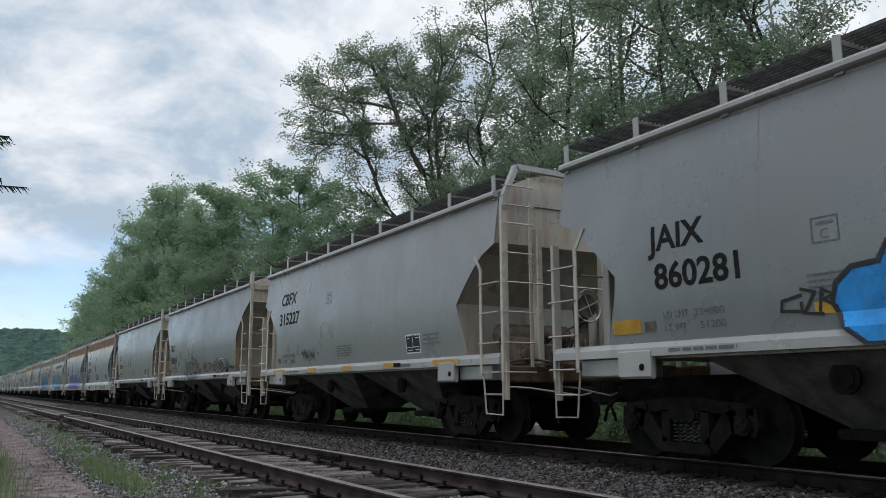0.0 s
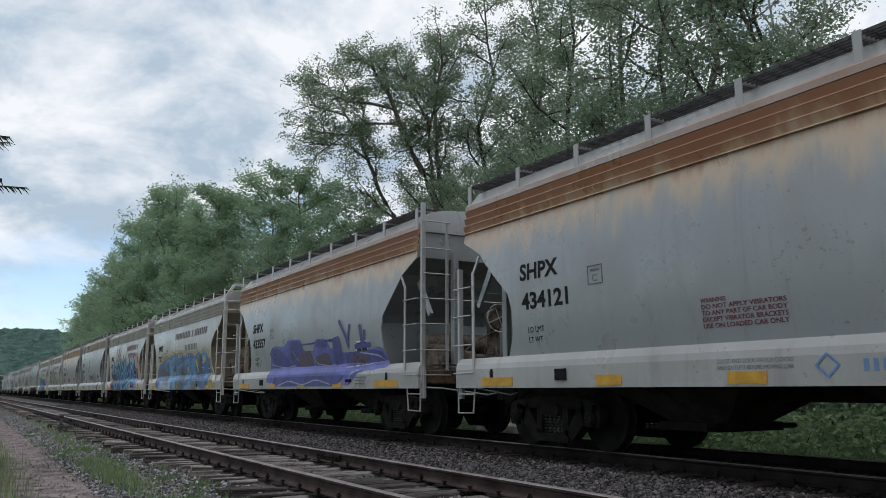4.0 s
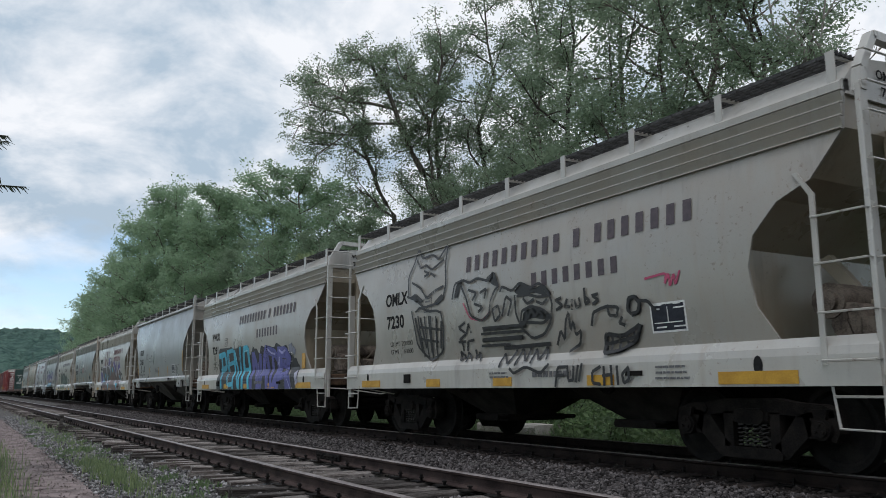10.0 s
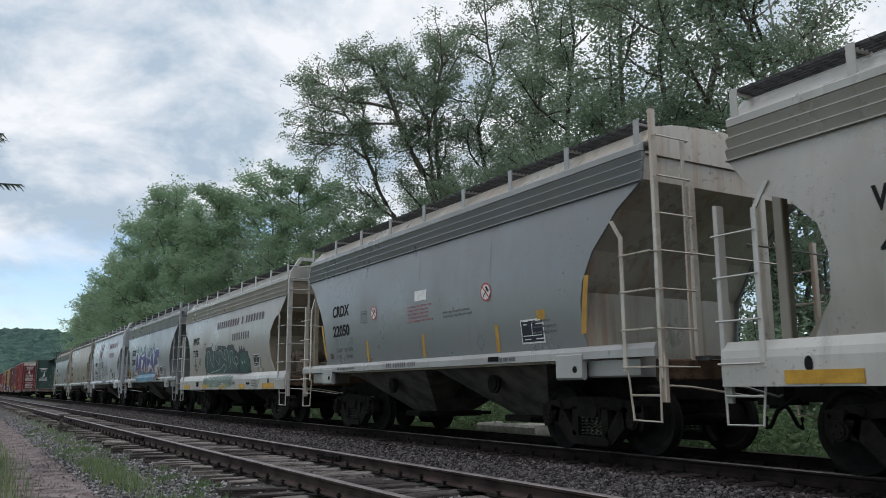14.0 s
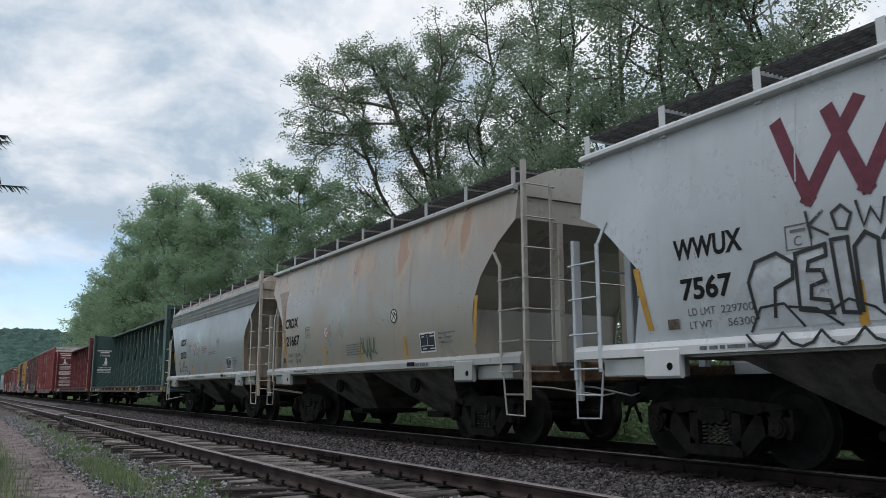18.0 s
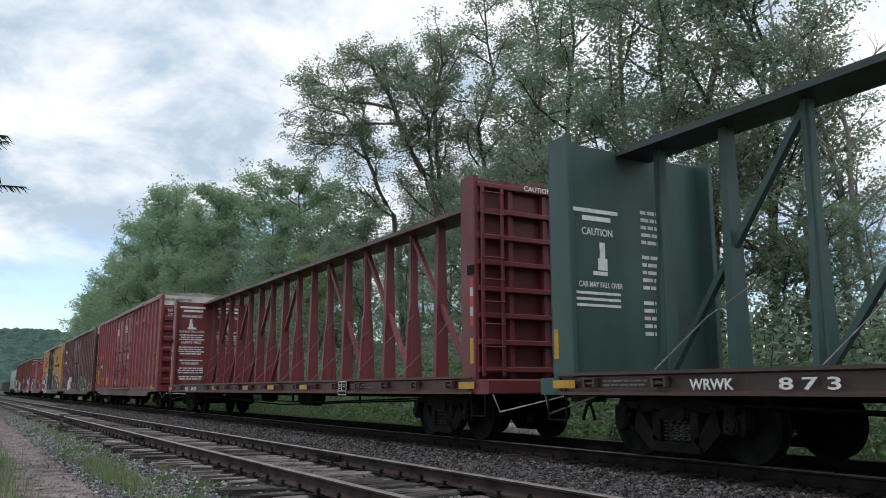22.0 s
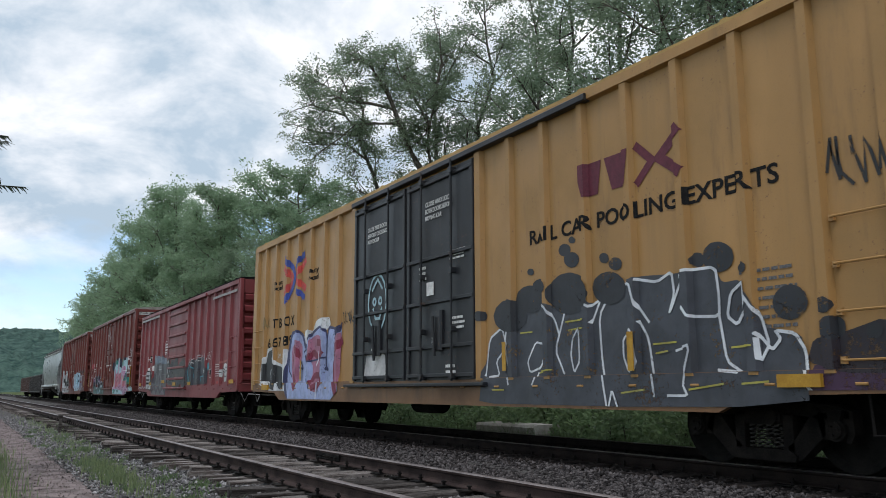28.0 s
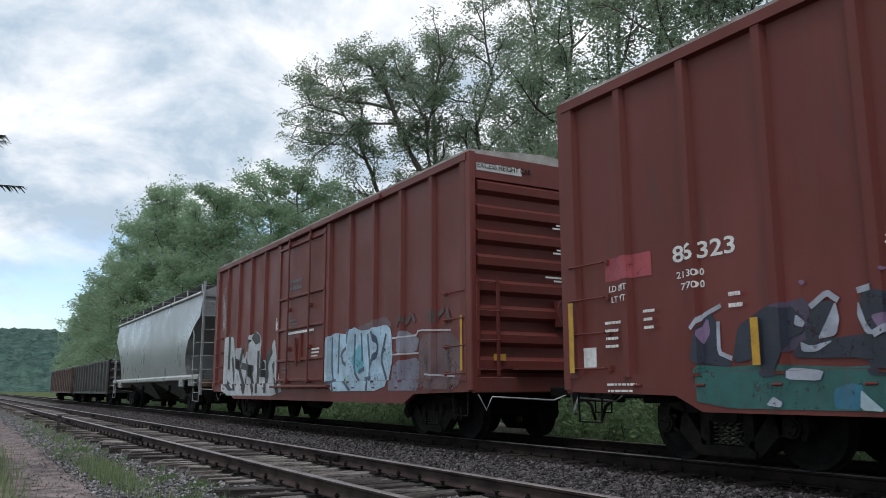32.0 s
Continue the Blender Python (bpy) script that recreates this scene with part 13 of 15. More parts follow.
    second = [[(-1.33, 1.66), (-1.11, 1.49)], [(-1.36, 1.6), (-1.21, 1.45)], [(-1.32, 1.53), (-1.26, 1.39)], [(-2.15, 1.62), (-1.97, 1.6), (-1.86, 1.45)], [(-1.98, 1.51), (-2.21, 1.45)], [(-2.07, 1.54), (-2.09, 1.44)], [(-1.64, 1.43), (-1.81, 1.39), (-1.68, 1.3)], [(-1.68, 1.26), (-1.68, 1.14)]]
    third = [[(-2.03, 1.88), (-2.47, 1.85)], [(-2.28, 1.86), (-2.35, 1.69), (-2.39, 1.48)], [(-2.44, 1.77), (-2.5, 1.58), (-2.57, 1.45), (-2.61, 1.34)], [(-2.38, 1.58), (-2.54, 1.57)], [(-2.57, 1.68), (-2.81, 1.63)], [(-2.57, 1.68), (-2.62, 1.51), (-2.65, 1.37)], [(-2.45, 1.47), (-2.66, 1.48), (-2.97, 1.43), (-3.12, 1.36)], [(-2.9, 1.54), (-2.94, 1.48), (-2.91, 1.44)], [(-2.03, 1.44), (-2.04, 1.36), (-2.14, 1.39), (-2.18, 1.36)]]
    strokes(c, G_DEEP, first + second + third, K, 0.036, "graffiti_tag", "black angular handwritten tag")
    c = put(hopper("grey covered hopper car with tan rust staining along the top", RUSTY_C, SILL, "deep", eave=3.92, end_mat=GREY, edge_mat=PALE_EDGE), -77.75)
    hopper_marks(c, True, "SHPX", "434063", 10, strips=False, warning=True, limit="232200", weight="53800", code_at=(3.87, 2.51, 0.84), num_at=(3.88, 2.07, 1.28), plate=(2.28, 2.28))
    # 11
    c = put(hopper("beige covered hopper car with black cartoon scrawls", BEIGE, SILL_B, "deep", eave=3.82, end_mat=BEIGE_END, trim=SILL_B), -64.64)
    block_word(c, G_DEEP, (10, 1, 7), 1.14, -3.96, 2.82, 3.08, GREY_NAME)
    block_word(c, G_DEEP, (8,), -0.70, -2.68, 2.36, 2.58, GREY_NAME)
    cartoon(c, G_DEEP)
    end_text(c, "OMLX", -0.92, -5.815, 4.02, 0.10, BLACK, 0.42)
    end_text(c, "7230", -0.85, -5.815, 3.84, 0.10, BLACK, 0.34)
    hopper_marks(c, True, "OMLX", "7230", 11, strips=False, warn=False, limit="200000", weight="63000")
    # 12
    c = put(hopper("beige covered hopper car with cyan and violet graffiti", BEIGE, SILL_B, "deep", eave=3.82, end_mat=BEIGE_END, trim=SILL_B), -51.32)
    block_word(c, G_DEEP, (10, 1, 7), 1.08, -3.97, 2.86, 3.12, GREY_NAME)
    block_word(c, G_DEEP, (8,), -0.72, -2.65, 2.36, 2.60, GREY_NAME)
    two_tone_piece(c, G_DEEP)
    panel(c, "reflector_strip", -4.40, -4.62, 1.4, 1.82, AMBER, 1.56, 0.006)
    end_text(c, "WWUX", -0.92, -5.815, 4.02, 0.10, BLACK, 0.42)
    end_text(c, "7291", -0.85, -5.815, 3.84, 0.10, BLACK, 0.34)
    hopper_marks(c, True, "WWUX", "7291", 12, strips=False, warn=False)
    # 13
    c = put(hopper("pale grey covered hopper car with amber strips", GREY_W, SILL, eave=3.95, end_mat=BEIGE, gear=True), -38.03)
    sf = hopper_marks(c, False, "CRDX", "21651", 13, limit="232400", weight="53600")
    crossed_disc(c, sf, 1.72, 2.26, 0.12, BLACK)
    crossed_disc(c, sf, -1.66, 2.18, 0.13, BLACK)
    # 14
    c = put(hopper("beige covered hopper car with brown and purple graffiti", BEIGE, SILL_B, "deep", eave=3.82, end_mat=BEIGE_END, trim=SILL_B), -24.82)
    block_word(c, G_DEEP, (10, 1), -0.70, -3.70, 2.86, 3.12, MAROON)
    block_word(c, G_DEEP, (7,), -1.03, -3.10, 2.49, 2.74, MAROON)
    logo_w(c, G_DEEP, 2.5, 1.0, 2.30, 3.10, MAROON)
    brown_piece(c, G_DEEP)
    end_text(c, "WWUX", -0.92, -5.815, 4.02, 0.10, BLACK, 0.42)
    end_text(c, "4474", -0.85, -5.815, 3.84, 0.10, BLACK, 0.34)
    hopper_marks(c, True, "WWUX", "4474", 14, strips=False, warn=False)
    # 15
    c = put(hopper("cool grey covered hopper car with ribbed roof edge", GREY_B, SILL, eave=3.92, ridges=GREY_B, end_mat=CREAM_END), -11.86)
    sf = hopper_marks(c, False, "CRDX", "22050", 15, limit="233600", weight="52400", warn=False, panel_y=-3.12, strip_at=(2.35, -0.06, -2.47))
    crossed_disc(c, sf, 1.92, 2.43, 0.14, RED)
    crossed_disc(c, sf, -2.28, 2.43, 0.15, RED)
    side_bars(c, lines_of(0.46, 2.46, 1.05, 0.34, 5, random.Random(3), 0.45), spray(0.26, 0.10, 0.11), 1.611)
    side_bars(c, lines_of(-0.86, 2.26, 1.2, 0.14, 2, random.Random(4), 0.45), GREY_TEXT, 1.611)
    block_word(c, sf, (3, 7, 4), 1.33, 0.10, 1.30, 1.39, GREY_TEXT)
    panel(c, "notice_plate", 0.15, -0.30, 2.50, 2.69, WHITE, 1.609, 0.004, "small white notice plate")
    strokes(c, sf, [[(-1.91, 1.63), (-2.02, 1.76), (-2.13, 1.63), (-2.02, 1.50), (-1.91, 1.63)]], (0.10, 0.14, 0.24), 0.014, "emblem", "small outlined diamond emblem", 0.004)
    panel(c, "reflector_plate", -3.59, -3.79, 1.88, 2.02, AMBER, 1.58, 0.006)
    # 16
    c = put(hopper("beige covered hopper car with black and green graffiti", BEIGE, SILL_B, "deep", eave=3.82, end_mat=BEIGE_END, trim=SILL_B), 1.41)
    block_word(c, G_DEEP, (10, 1, 7), 0.95, -4.1, 2.88, 3.10, GREY_NAME)
    block_word(c, G_DEEP, (8,), -0.95, -2.80, 2.40, 2.62, GREY_NAME)
    green_piece(c, G_DEEP)
    end_text(c, "WWUX", -0.92, -5.815, 4.02, 0.10, BLACK, 0.42)
    end_text(c, "7278", -0.85, -5.815, 3.84, 0.10, BLACK, 0.34)
    hopper_marks(c, True, "WWUX", "7278", 16, strips=False, warn=False)
    # 17
    c = put(hopper("grey covered hopper car with purple and teal graffiti", GREY_W, SILL, eave=3.92, ridges=GREY_W, end_mat=GREY_W), 14.27)
    purple_piece(c, G_ROUND)
    sf = hopper_marks(c, False, "CRDX", "22053", 17, limit="233600", weight="52400", warn=False, strips=False, size=0.27, code_at=(4.01, 2.57, 0.90), num_at=(4.0, 2.11, 1.08))
    for y in (4.55, 2.5, 0.13, -2.3):
        on_side(c, "reflector_strip", vertical(y, 1.47, 1.89), YELLOW, G_ROUND, 0.055, "yellow reflector strip")
    crossed_disc(c, sf, 1.75, 2.62, 0.14, RED)
    # 18
    c = put(hopper("white-grey covered hopper car with maroon lettering and black tags", WHITE_CAR, SILL_W, eave=3.96, end_mat=WHITE_CAR, hoop=True), 27.72)
    sf = G_ROUND
    block_word(c, sf, (10, 1), -1.2, -4.24, 3.26, 3.54, MAROON)
    block_word(c, sf, (7,), -1.5, -3.3, 2.74, 3.00, MAROON)
    logo_w(c, sf, 2.62, 1.18, 2.76, 3.62, MAROON, 0.15)
    bubble = [[(3.0, 1.62), (3.06, 2.0), (2.95, 2.2), (2.68, 2.26), (2.5, 2.14), (2.52, 1.98), (2.74, 1.9), (2.78, 1.62)], [(2.46, 2.22), (2.48, 1.66), (2.12, 1.6), (2.14, 1.72), (2.34, 1.76), (2.32, 1.88), (2.16, 1.92), (2.18, 2.02), (2.34, 2.04), (2.32, 2.12), (2.12, 2.16), (2.12, 2.27), (2.46, 2.22)], [(2.05, 2.3), (2.02, 1.6), (1.86, 1.58), (1.88, 2.3), (2.05, 2.3)], [(1.82, 1.6), (1.82, 2.2), (1.7, 2.32), (1.58, 2.24), (1.6, 1.66)]]
    wash = [[(3.1, 1.48), (2.95, 1.72), (2.66, 1.74), (2.46, 1.5)], [(2.6, 1.7), (2.3, 1.66), (2.05, 1.48)], [(2.2, 1.6), (1.95, 1.72), (1.7, 1.62), (1.55, 1.48)]]
    letters = [[(1.53, 2.24), (1.47, 2.33), (1.25, 2.32), (1.13, 1.84)], [(1.21, 2.21), (1.12, 2.31), (0.95, 2.27), (0.82, 1.95), (0.79, 1.71)], [(0.91, 2.17), (0.71, 2.28), (0.43, 2.25), (0.42, 2.11), (0.67, 2.08), (0.33, 1.68)], [(0.81, 2.13), (0.6, 1.76), (0.43, 1.65)]]
    clouds = [[(1.55, 1.75), (1.39, 1.83), (1.13, 1.76), (0.94, 1.63), (0.84, 1.47)], [(1.13, 1.74), (0.83, 1.82), (0.56, 1.77), (0.34, 1.6), (0.29, 1.44)], [(0.94, 1.63), (0.79, 1.68), (0.61, 1.56)], [(1.56, 1.68), (1.35, 1.51), (1.29, 1.45)]]
    on_side(c, "graffiti_fill", [[(3.02, 1.5), (3.04, 2.1), (2.6, 2.22), (1.6, 2.28), (0.45, 2.22), (0.45, 1.5)]], spray(0.46, 0.48, 0.51), sf, 0.004, "white sprayed letter fill")
    strokes(c, sf, bubble + letters, K, 0.040, "graffiti_outline", "black outlined bubble letters")
    strokes(c, sf, wash + clouds, K, 0.026, "graffiti_outline")
    strokes(c, sf, [[(1.38, 2.55), (1.03, 2.58)], [(1.21, 2.57), (1.12, 2.31)], [(0.83, 2.59), (0.99, 2.51), (0.88, 2.29)], [(0.99, 2.51), (0.81, 2.51)], [(0.88, 2.31), (0.72, 2.36)], [(0.8, 2.57), (0.59, 2.27), (0.52, 2.54)], [(0.72, 2.43), (0.53, 2.43)]], K, 0.030, "graffiti_tag")
    strokes(c, sf, [[(3.1, 1.44), (3, 1.33), (2.88, 1.29), (2.76, 1.33), (2.66, 1.44)], [(2.66, 1.44), (2.56, 1.33), (2.44, 1.29), (2.32, 1.33), (2.22, 1.44)], [(2.22, 1.44), (2.12, 1.33), (2, 1.29), (1.88, 1.33), (1.78, 1.44)], [(1.78, 1.44), (1.68, 1.33), (1.56, 1.29), (1.44, 1.33), (1.34, 1.44)], [(1.34, 1.44), (1.24, 1.33), (1.12, 1.29), (1, 1.33), (0.9, 1.44)], [(0.9, 1.44), (0.8, 1.33), (0.68, 1.29), (0.56, 1.33), (0.46, 1.44)]], K, 0.030, "graffiti_tag")
    strokes(c, sf, [[(0.04, 2.18), (0.06, 2.27), (0.21, 2.3), (0.33, 2.21), (0.32, 1.98), (0.18, 1.8), (-0.05, 1.75), (-0.16, 1.87), (-0.07, 2.02), (0.11, 2.02), (0.14, 1.93)], [(0.09, 2.15), (0.21, 2.19), (0.24, 2.07), (0.17, 1.91)], [(-0.49, 2.26), (-0.34, 2.2), (-0.3, 2.04), (-0.38, 1.88), (-0.53, 1.8), (-0.63, 1.92), (-0.63, 2.13), (-0.49, 2.26)], [(-0.48, 2.16), (-0.42, 2.03), (-0.48, 1.91), (-0.53, 2.03), (-0.48, 2.16)], [(-0.74, 2.27), (-0.8, 2.05), (-0.9, 1.8), (-1.11, 1.85), (-1.16, 1.94), (-1.05, 2.01), (-0.94, 2.19), (-0.74, 2.27)], [(-0.85, 2.18), (-0.9, 2.06), (-0.98, 2.08)], [(-0.92, 1.99), (-0.98, 1.89), (-1.07, 1.93)]], (0.07, 0.08, 0.10), 0.034, "graffiti_tag", "thin grey sprayed letters")
    on_side(c, "graffiti_dots", [[(-0.06, 1.84), (-0.16, 1.85), (-0.13, 1.75), (-0.05, 1.76)], [(-0.68, 1.88), (-0.81, 1.86), (-0.79, 1.77), (-0.69, 1.8)], [(-1.18, 1.82), (-1.3, 1.83), (-1.31, 1.74), (-1.21, 1.75)], [(-0.24, 1.86), (-0.33, 1.86), (-0.33, 1.78), (-0.25, 1.78)]], spray(0.07, 0.08, 0.10), sf, 0.012)
    strokes(c, sf, [[(2.30, 2.62), (2.26, 2.36)], [(2.12, 2.60), (2.28, 2.48), (2.08, 2.36)], [(2.02, 2.56), (1.92, 2.62), (1.82, 2.52), (1.88, 2.38), (1.98, 2.40), (2.02, 2.56)], [(1.76, 2.62), (1.70, 2.38), (1.62, 2.54), (1.54, 2.38), (1.48, 2.60)]], K, 0.030, "graffiti_tag")
    side_text(c, "ALMOST DONE", 0.43, 1.30, 0.14, spray(*K), 1.618, 0.0, 1.32, "", 1.0, "graffiti_text")
    tag(c, sf, -2.2, -2.9, 1.85, 2.2, K, 66, 0.045, 5)
    wave = [(-0.95 - 0.06 * i, 1.36 + 0.065 * math.cos(i * 0.75)) for i in range(54)]
    strokes(c, sf, [wave], K, 0.022)
    hopper_marks(c, False, "WWUX", "7567", 18, limit="229700", weight="56300", warn=False, code_at=(4.08, 2.37, 0.98), num_at=(4.03, 1.90, 0.75))
    # 19
    c = put(hopper("tan-grey covered hopper car with orange rust patches", TAN_RUST, SILL, eave=3.95, end_mat=TAN), 40.92)
    sf = hopper_marks(c, False, "CRDX", "21667", 19, limit="232300", weight="54700", code_at=(4.55, 2.45, 0.93), num_at=(4.48, 2.0, 0.94), plate=(3.08, 2.13), strip_at=(1.92, -0.05, -2.1))
    on_side(c, "rust_stain", [[(5.58, 3.84), (5.01, 3.82), (4.46, 3.77), (4.57, 3.01), (4.49, 2.10), (4.49, 1.69), (4.64, 2.11), (4.83, 2.82), (5.11, 3.30), (5.40, 3.56)]], spray(0.34, 0.15, 0.05, True), G_ROUND, 0.003, "orange rust run down from the roof corner")
    crossed_disc(c, sf, 1.76, 2.20, 0.14, RED)
    crossed_disc(c, sf, -1.75, 2.3, 0.14, BLACK)
    tag(c, sf, -0.1, -0.9, 1.5, 1.98, (0.05, 0.10, 0.05), 71, 0.035, 5)
    # 20
    c = put(hopper("light grey covered hopper car with ribbed roof edge", GREY_W, SILL, eave=3.86, ridges=GREY_W, end_mat=CREAM_END), 53.92)
    sf = hopper_marks(c, False, "CRDX", "22125", 20, limit="233900", weight="52100", warn=False, code_at=(3.63, 2.56, 0.89), num_at=(3.66, 2.08, 0.96), plate=(2.30, 2.28))
    crossed_disc(c, sf, 1.40, 2.43, 0.14, RED)
    crossed_disc(c, sf, -1.76, 2.44, 0.13, BLACK)
    panel(c, "reflector_plate", 3.81, 3.62, 1.92, 2.06, YELLOW, 1.58, 0.006)
    side_bars(c, lines_of(0.4, 2.42, 0.75, 0.24, 4, random.Random(5), 0.45), spray(0.26, 0.10, 0.11), 1.611)
    side_bars(c, lines_of(-0.55, 2.2, 0.95, 0.12, 2, random.Random(6), 0.45), GREY_TEXT, 1.611)
    block_word(c, sf, (3, 7, 4), 1.13, -0.2, 1.30, 1.39, GREY_TEXT)
    # 29, far down the train
    put(hopper("long silver-grey covered hopper car", GREY_W, SILL, half=9.3, eave=4.3), 238.9)


def train_flats():
    for k, (mat, at, lb, rng, num) in enumerate(((GREEN, 72.66, "empty dark green centre-beam flat car", 3, ("WRWK", "873")), (CB_RED, 98.04, "empty red centre-beam flat car with warning panels", 4, ("SOO", "601528")))):
        c = put(centerbeam(lb, mat, CHORD if k else CHORD_GREEN, CB_SILL if k else GON_BROWN), at)
        r = random.Random(rng)
        half = 11.55
        yb = half - 0.085
        cols = ((-1.30, 1.05), (0.18, 1.05)) if k else ((-1.25, 1.05),)
        for x, w in cols:
            if k:
                end_bars(c, [(x, x + w, 4.25, 4.33), (x + 0.15, x + w - 0.1, 4.10, 4.18)], yb, WHITE)
                end_text(c, "WARNING", x + 0.08, yb - 0.003, 3.86, 0.12, WHITE, w - 0.2)
                end_bars(c, [(x + 0.42, x + 0.52, 3.62, 3.80), (x + 0.40, x + 0.56, 3.45, 3.62), (x + 0.34, x + 0.70, 3.38, 3.46)], yb, WHITE, "warning_figure")
                end_text(c, "CAR MAY FALL OVER", x, yb - 0.003, 3.24, 0.09, WHITE, w)
                end_text(c, "SAFETY FIRST", x + 0.1, yb - 0.003, 2.78, 0.10, WHITE, w - 0.2)
                end_text(c, "WARNING", x + 0.15, yb - 0.003, 1.92, 0.11, WHITE, w - 0.35)
                for z0, n in ((3.16, 3), (2.66, 4), (2.12, 1), (1.80, 3), (1.45, 2)):
                    rows = []
                    for i in range(n):
                        a = x + r.uniform(0.0, 0.12)
                        while a < x + w - 0.1:
                            b = min(x + w, a + r.uniform(0.08, 0.25))
                            rows.append((a, b, z0 - 0.09 * i - 0.05, z0 - 0.09 * i))
                            a = b + 0.03
                    end_bars(c, rows, yb, WHITE)
            else:
                end_bars(c, [(x, x + 0.9, 3.48, 3.54), (x + 0.2, x + 0.75, 3.36, 3.43)], yb, WHITE)
                end_text(c, "CAUTION", x + 0.18, yb - 0.003, 3.14, 0.11, WHITE, 0.6)
                end_bars(c, [(x + 0.52, x + 0.62, 2.80, 3.04), (x + 0.48, x + 0.66, 2.62, 2.80), (x + 0.38, x + 0.66, 2.54, 2.60)], yb, WHITE, "warning_figure")
                end_text(c, "CAR MAY FALL OVER", x + 0.1, yb - 0.003, 2.36, 0.08, WHITE, 0.85)
                end_bars(c, [(x + 0.05, x + 0.9, 2.25 - 0.09 * i, 2.29 - 0.09 * i) for i in range(3)], yb, WHITE)
                rows = []
                for i in range(17):
                    if i in (5, 11):
                        continue
                    a = 0.12
                    while a < 0.68:
                        b = min(0.72, a + r.uniform(0.08, 0.22))
                        rows.append((a, b, 3.62 - 0.118 * i - 0.055, 3.62 - 0.118 * i))
                        a = b + 0.03
                end_bars(c, rows, yb, WHITE)
        for w in [w for w in c.children if w.name.startswith("winch") and w.location.x < 0 and 6.7 < w.location.y < 9.4]:
            bpy.data.objects.remove(w)
        side_text(c, num[0], 8.76 if k else 9.09, 0.87, 0.12, WHITE, 1.535, 0.003, 0.44 if k else 0.62)
        side_text(c, num[1], 7.90, 0.87, 0.12, WHITE, 1.535, 0.003, 0.80 if k else 0.70, "", 1.0 if k else 1.5)
        for y in (4.9, 1.35, -1.0, -3.5):
            panel(c, "reflector_plate", y, y - 0.5, 0.89, 1.0, YELLOW if not k else AMBER, 1.532, 0.004, "yellow reflector plate")
        panel(c, "test_panel", -5.98, -5.98 - 0.46, 0.76, 1.06, BLACK, 1.534, 0.004, "black test panel with white lines")
        frame_box(c, -5.98, 0.76, 0.46, 0.30, WHITE, 1.540, 0.016)
        side_bars(c, [(-5.98 - 0.20, -5.98 - 0.22, 0.86, 1.06), (-5.98, -5.98 - 0.46, 0.845, 0.86)] + lines_of(-5.98 - 0.04, 1.02, 0.13, 0.12, 3, r, 0.3) + lines_of(-5.98 - 0.26, 1.02, 0.12, 0.08, 2, r, 0.3), WHITE, 1.541)
        for sy in (-1, 1):
            yy = sy * 11.56
            panel(c, "reflector_strip", yy + 0.05, yy - 0.05, 1.3, 1.72, YELLOW, 1.512, 0.006, "yellow reflector strip")
            if k:
                for q in range(5):
                    panel(c, "reflector_tape", yy + 0.045, yy - 0.045, 1.93 + 0.165 * q, 2.085 + 0.165 * q, SILL_B if q % 2 else RED, 1.512, 0.004, "white reflector tape" if q % 2 else "red reflector tape")
                panel(c, "strap_bracket", yy + 0.09, yy - 0.09, 2.80, 2.95, STEEL_BLACKISH, 1.512, 0.03)
            panel(c, "reflector_plate", sy * 11.40 + 0.24, sy * 11.40 - 0.24, 0.89, 1.0, YELLOW if not k else AMBER, 1.532, 0.004, "yellow reflector plate")
        side_bars(c, lines_of(10.6, 1.02, 0.9, 0.1, 2, r, 0.4) + lines_of(6.0, 1.02, 0.6, 0.1, 2, r, 0.4) + lines_of(-6.6, 1.02, 1.2, 0.1, 2, r, 0.4), GREY_TEXT, 1.532)
        if k:
            end_text(c, "CAUTION", -0.5, -half - 0.17, 4.34, 0.09, WHITE, 0.6)


def door_notes(c, x=1.64, second=True, z=4.0, ya=1.80, yb=-0.70):
    for i, t in enumerate(("CLOSE THIS DOOR", "BEFORE CLOSING", "MAIN DOOR")):
        side_text(c, t, ya, z + 0.10 - 0.13 * i, 0.085, WHITE, x, 0.001, 0.9 if i < 2 else 0.55)
    if second:
        for i, t in enumerate(("CLOSE AND LOCK", "BOTH DOORS BEFORE", "MOVING CAR")):
            side_text(c, t, yb, z + 0.15 - 0.13 * i, 0.085, WHITE, x, 0.001, 0.95 if i < 2 else 0.6)


def end_notes(c, half, eave, plate=WHITE, ink=BLACK, extra=True):
    y = -half - 0.052
    end_text(c, "EXCESS HEIGHT CAR", -1.45, y - 0.004, eave - 0.24, 0.10, ink, 1.15)
    if extra:
        r = random.Random(2)
        for z in (3.75, 3.3, 2.8):
            end_bars(c, [(0.0 + r.uniform(-0.1, 0.2), 0.75, z, z + 0.03), (0.1, 0.7, z - 0.06, z - 0.03)], -half - 0.112, WHITE)


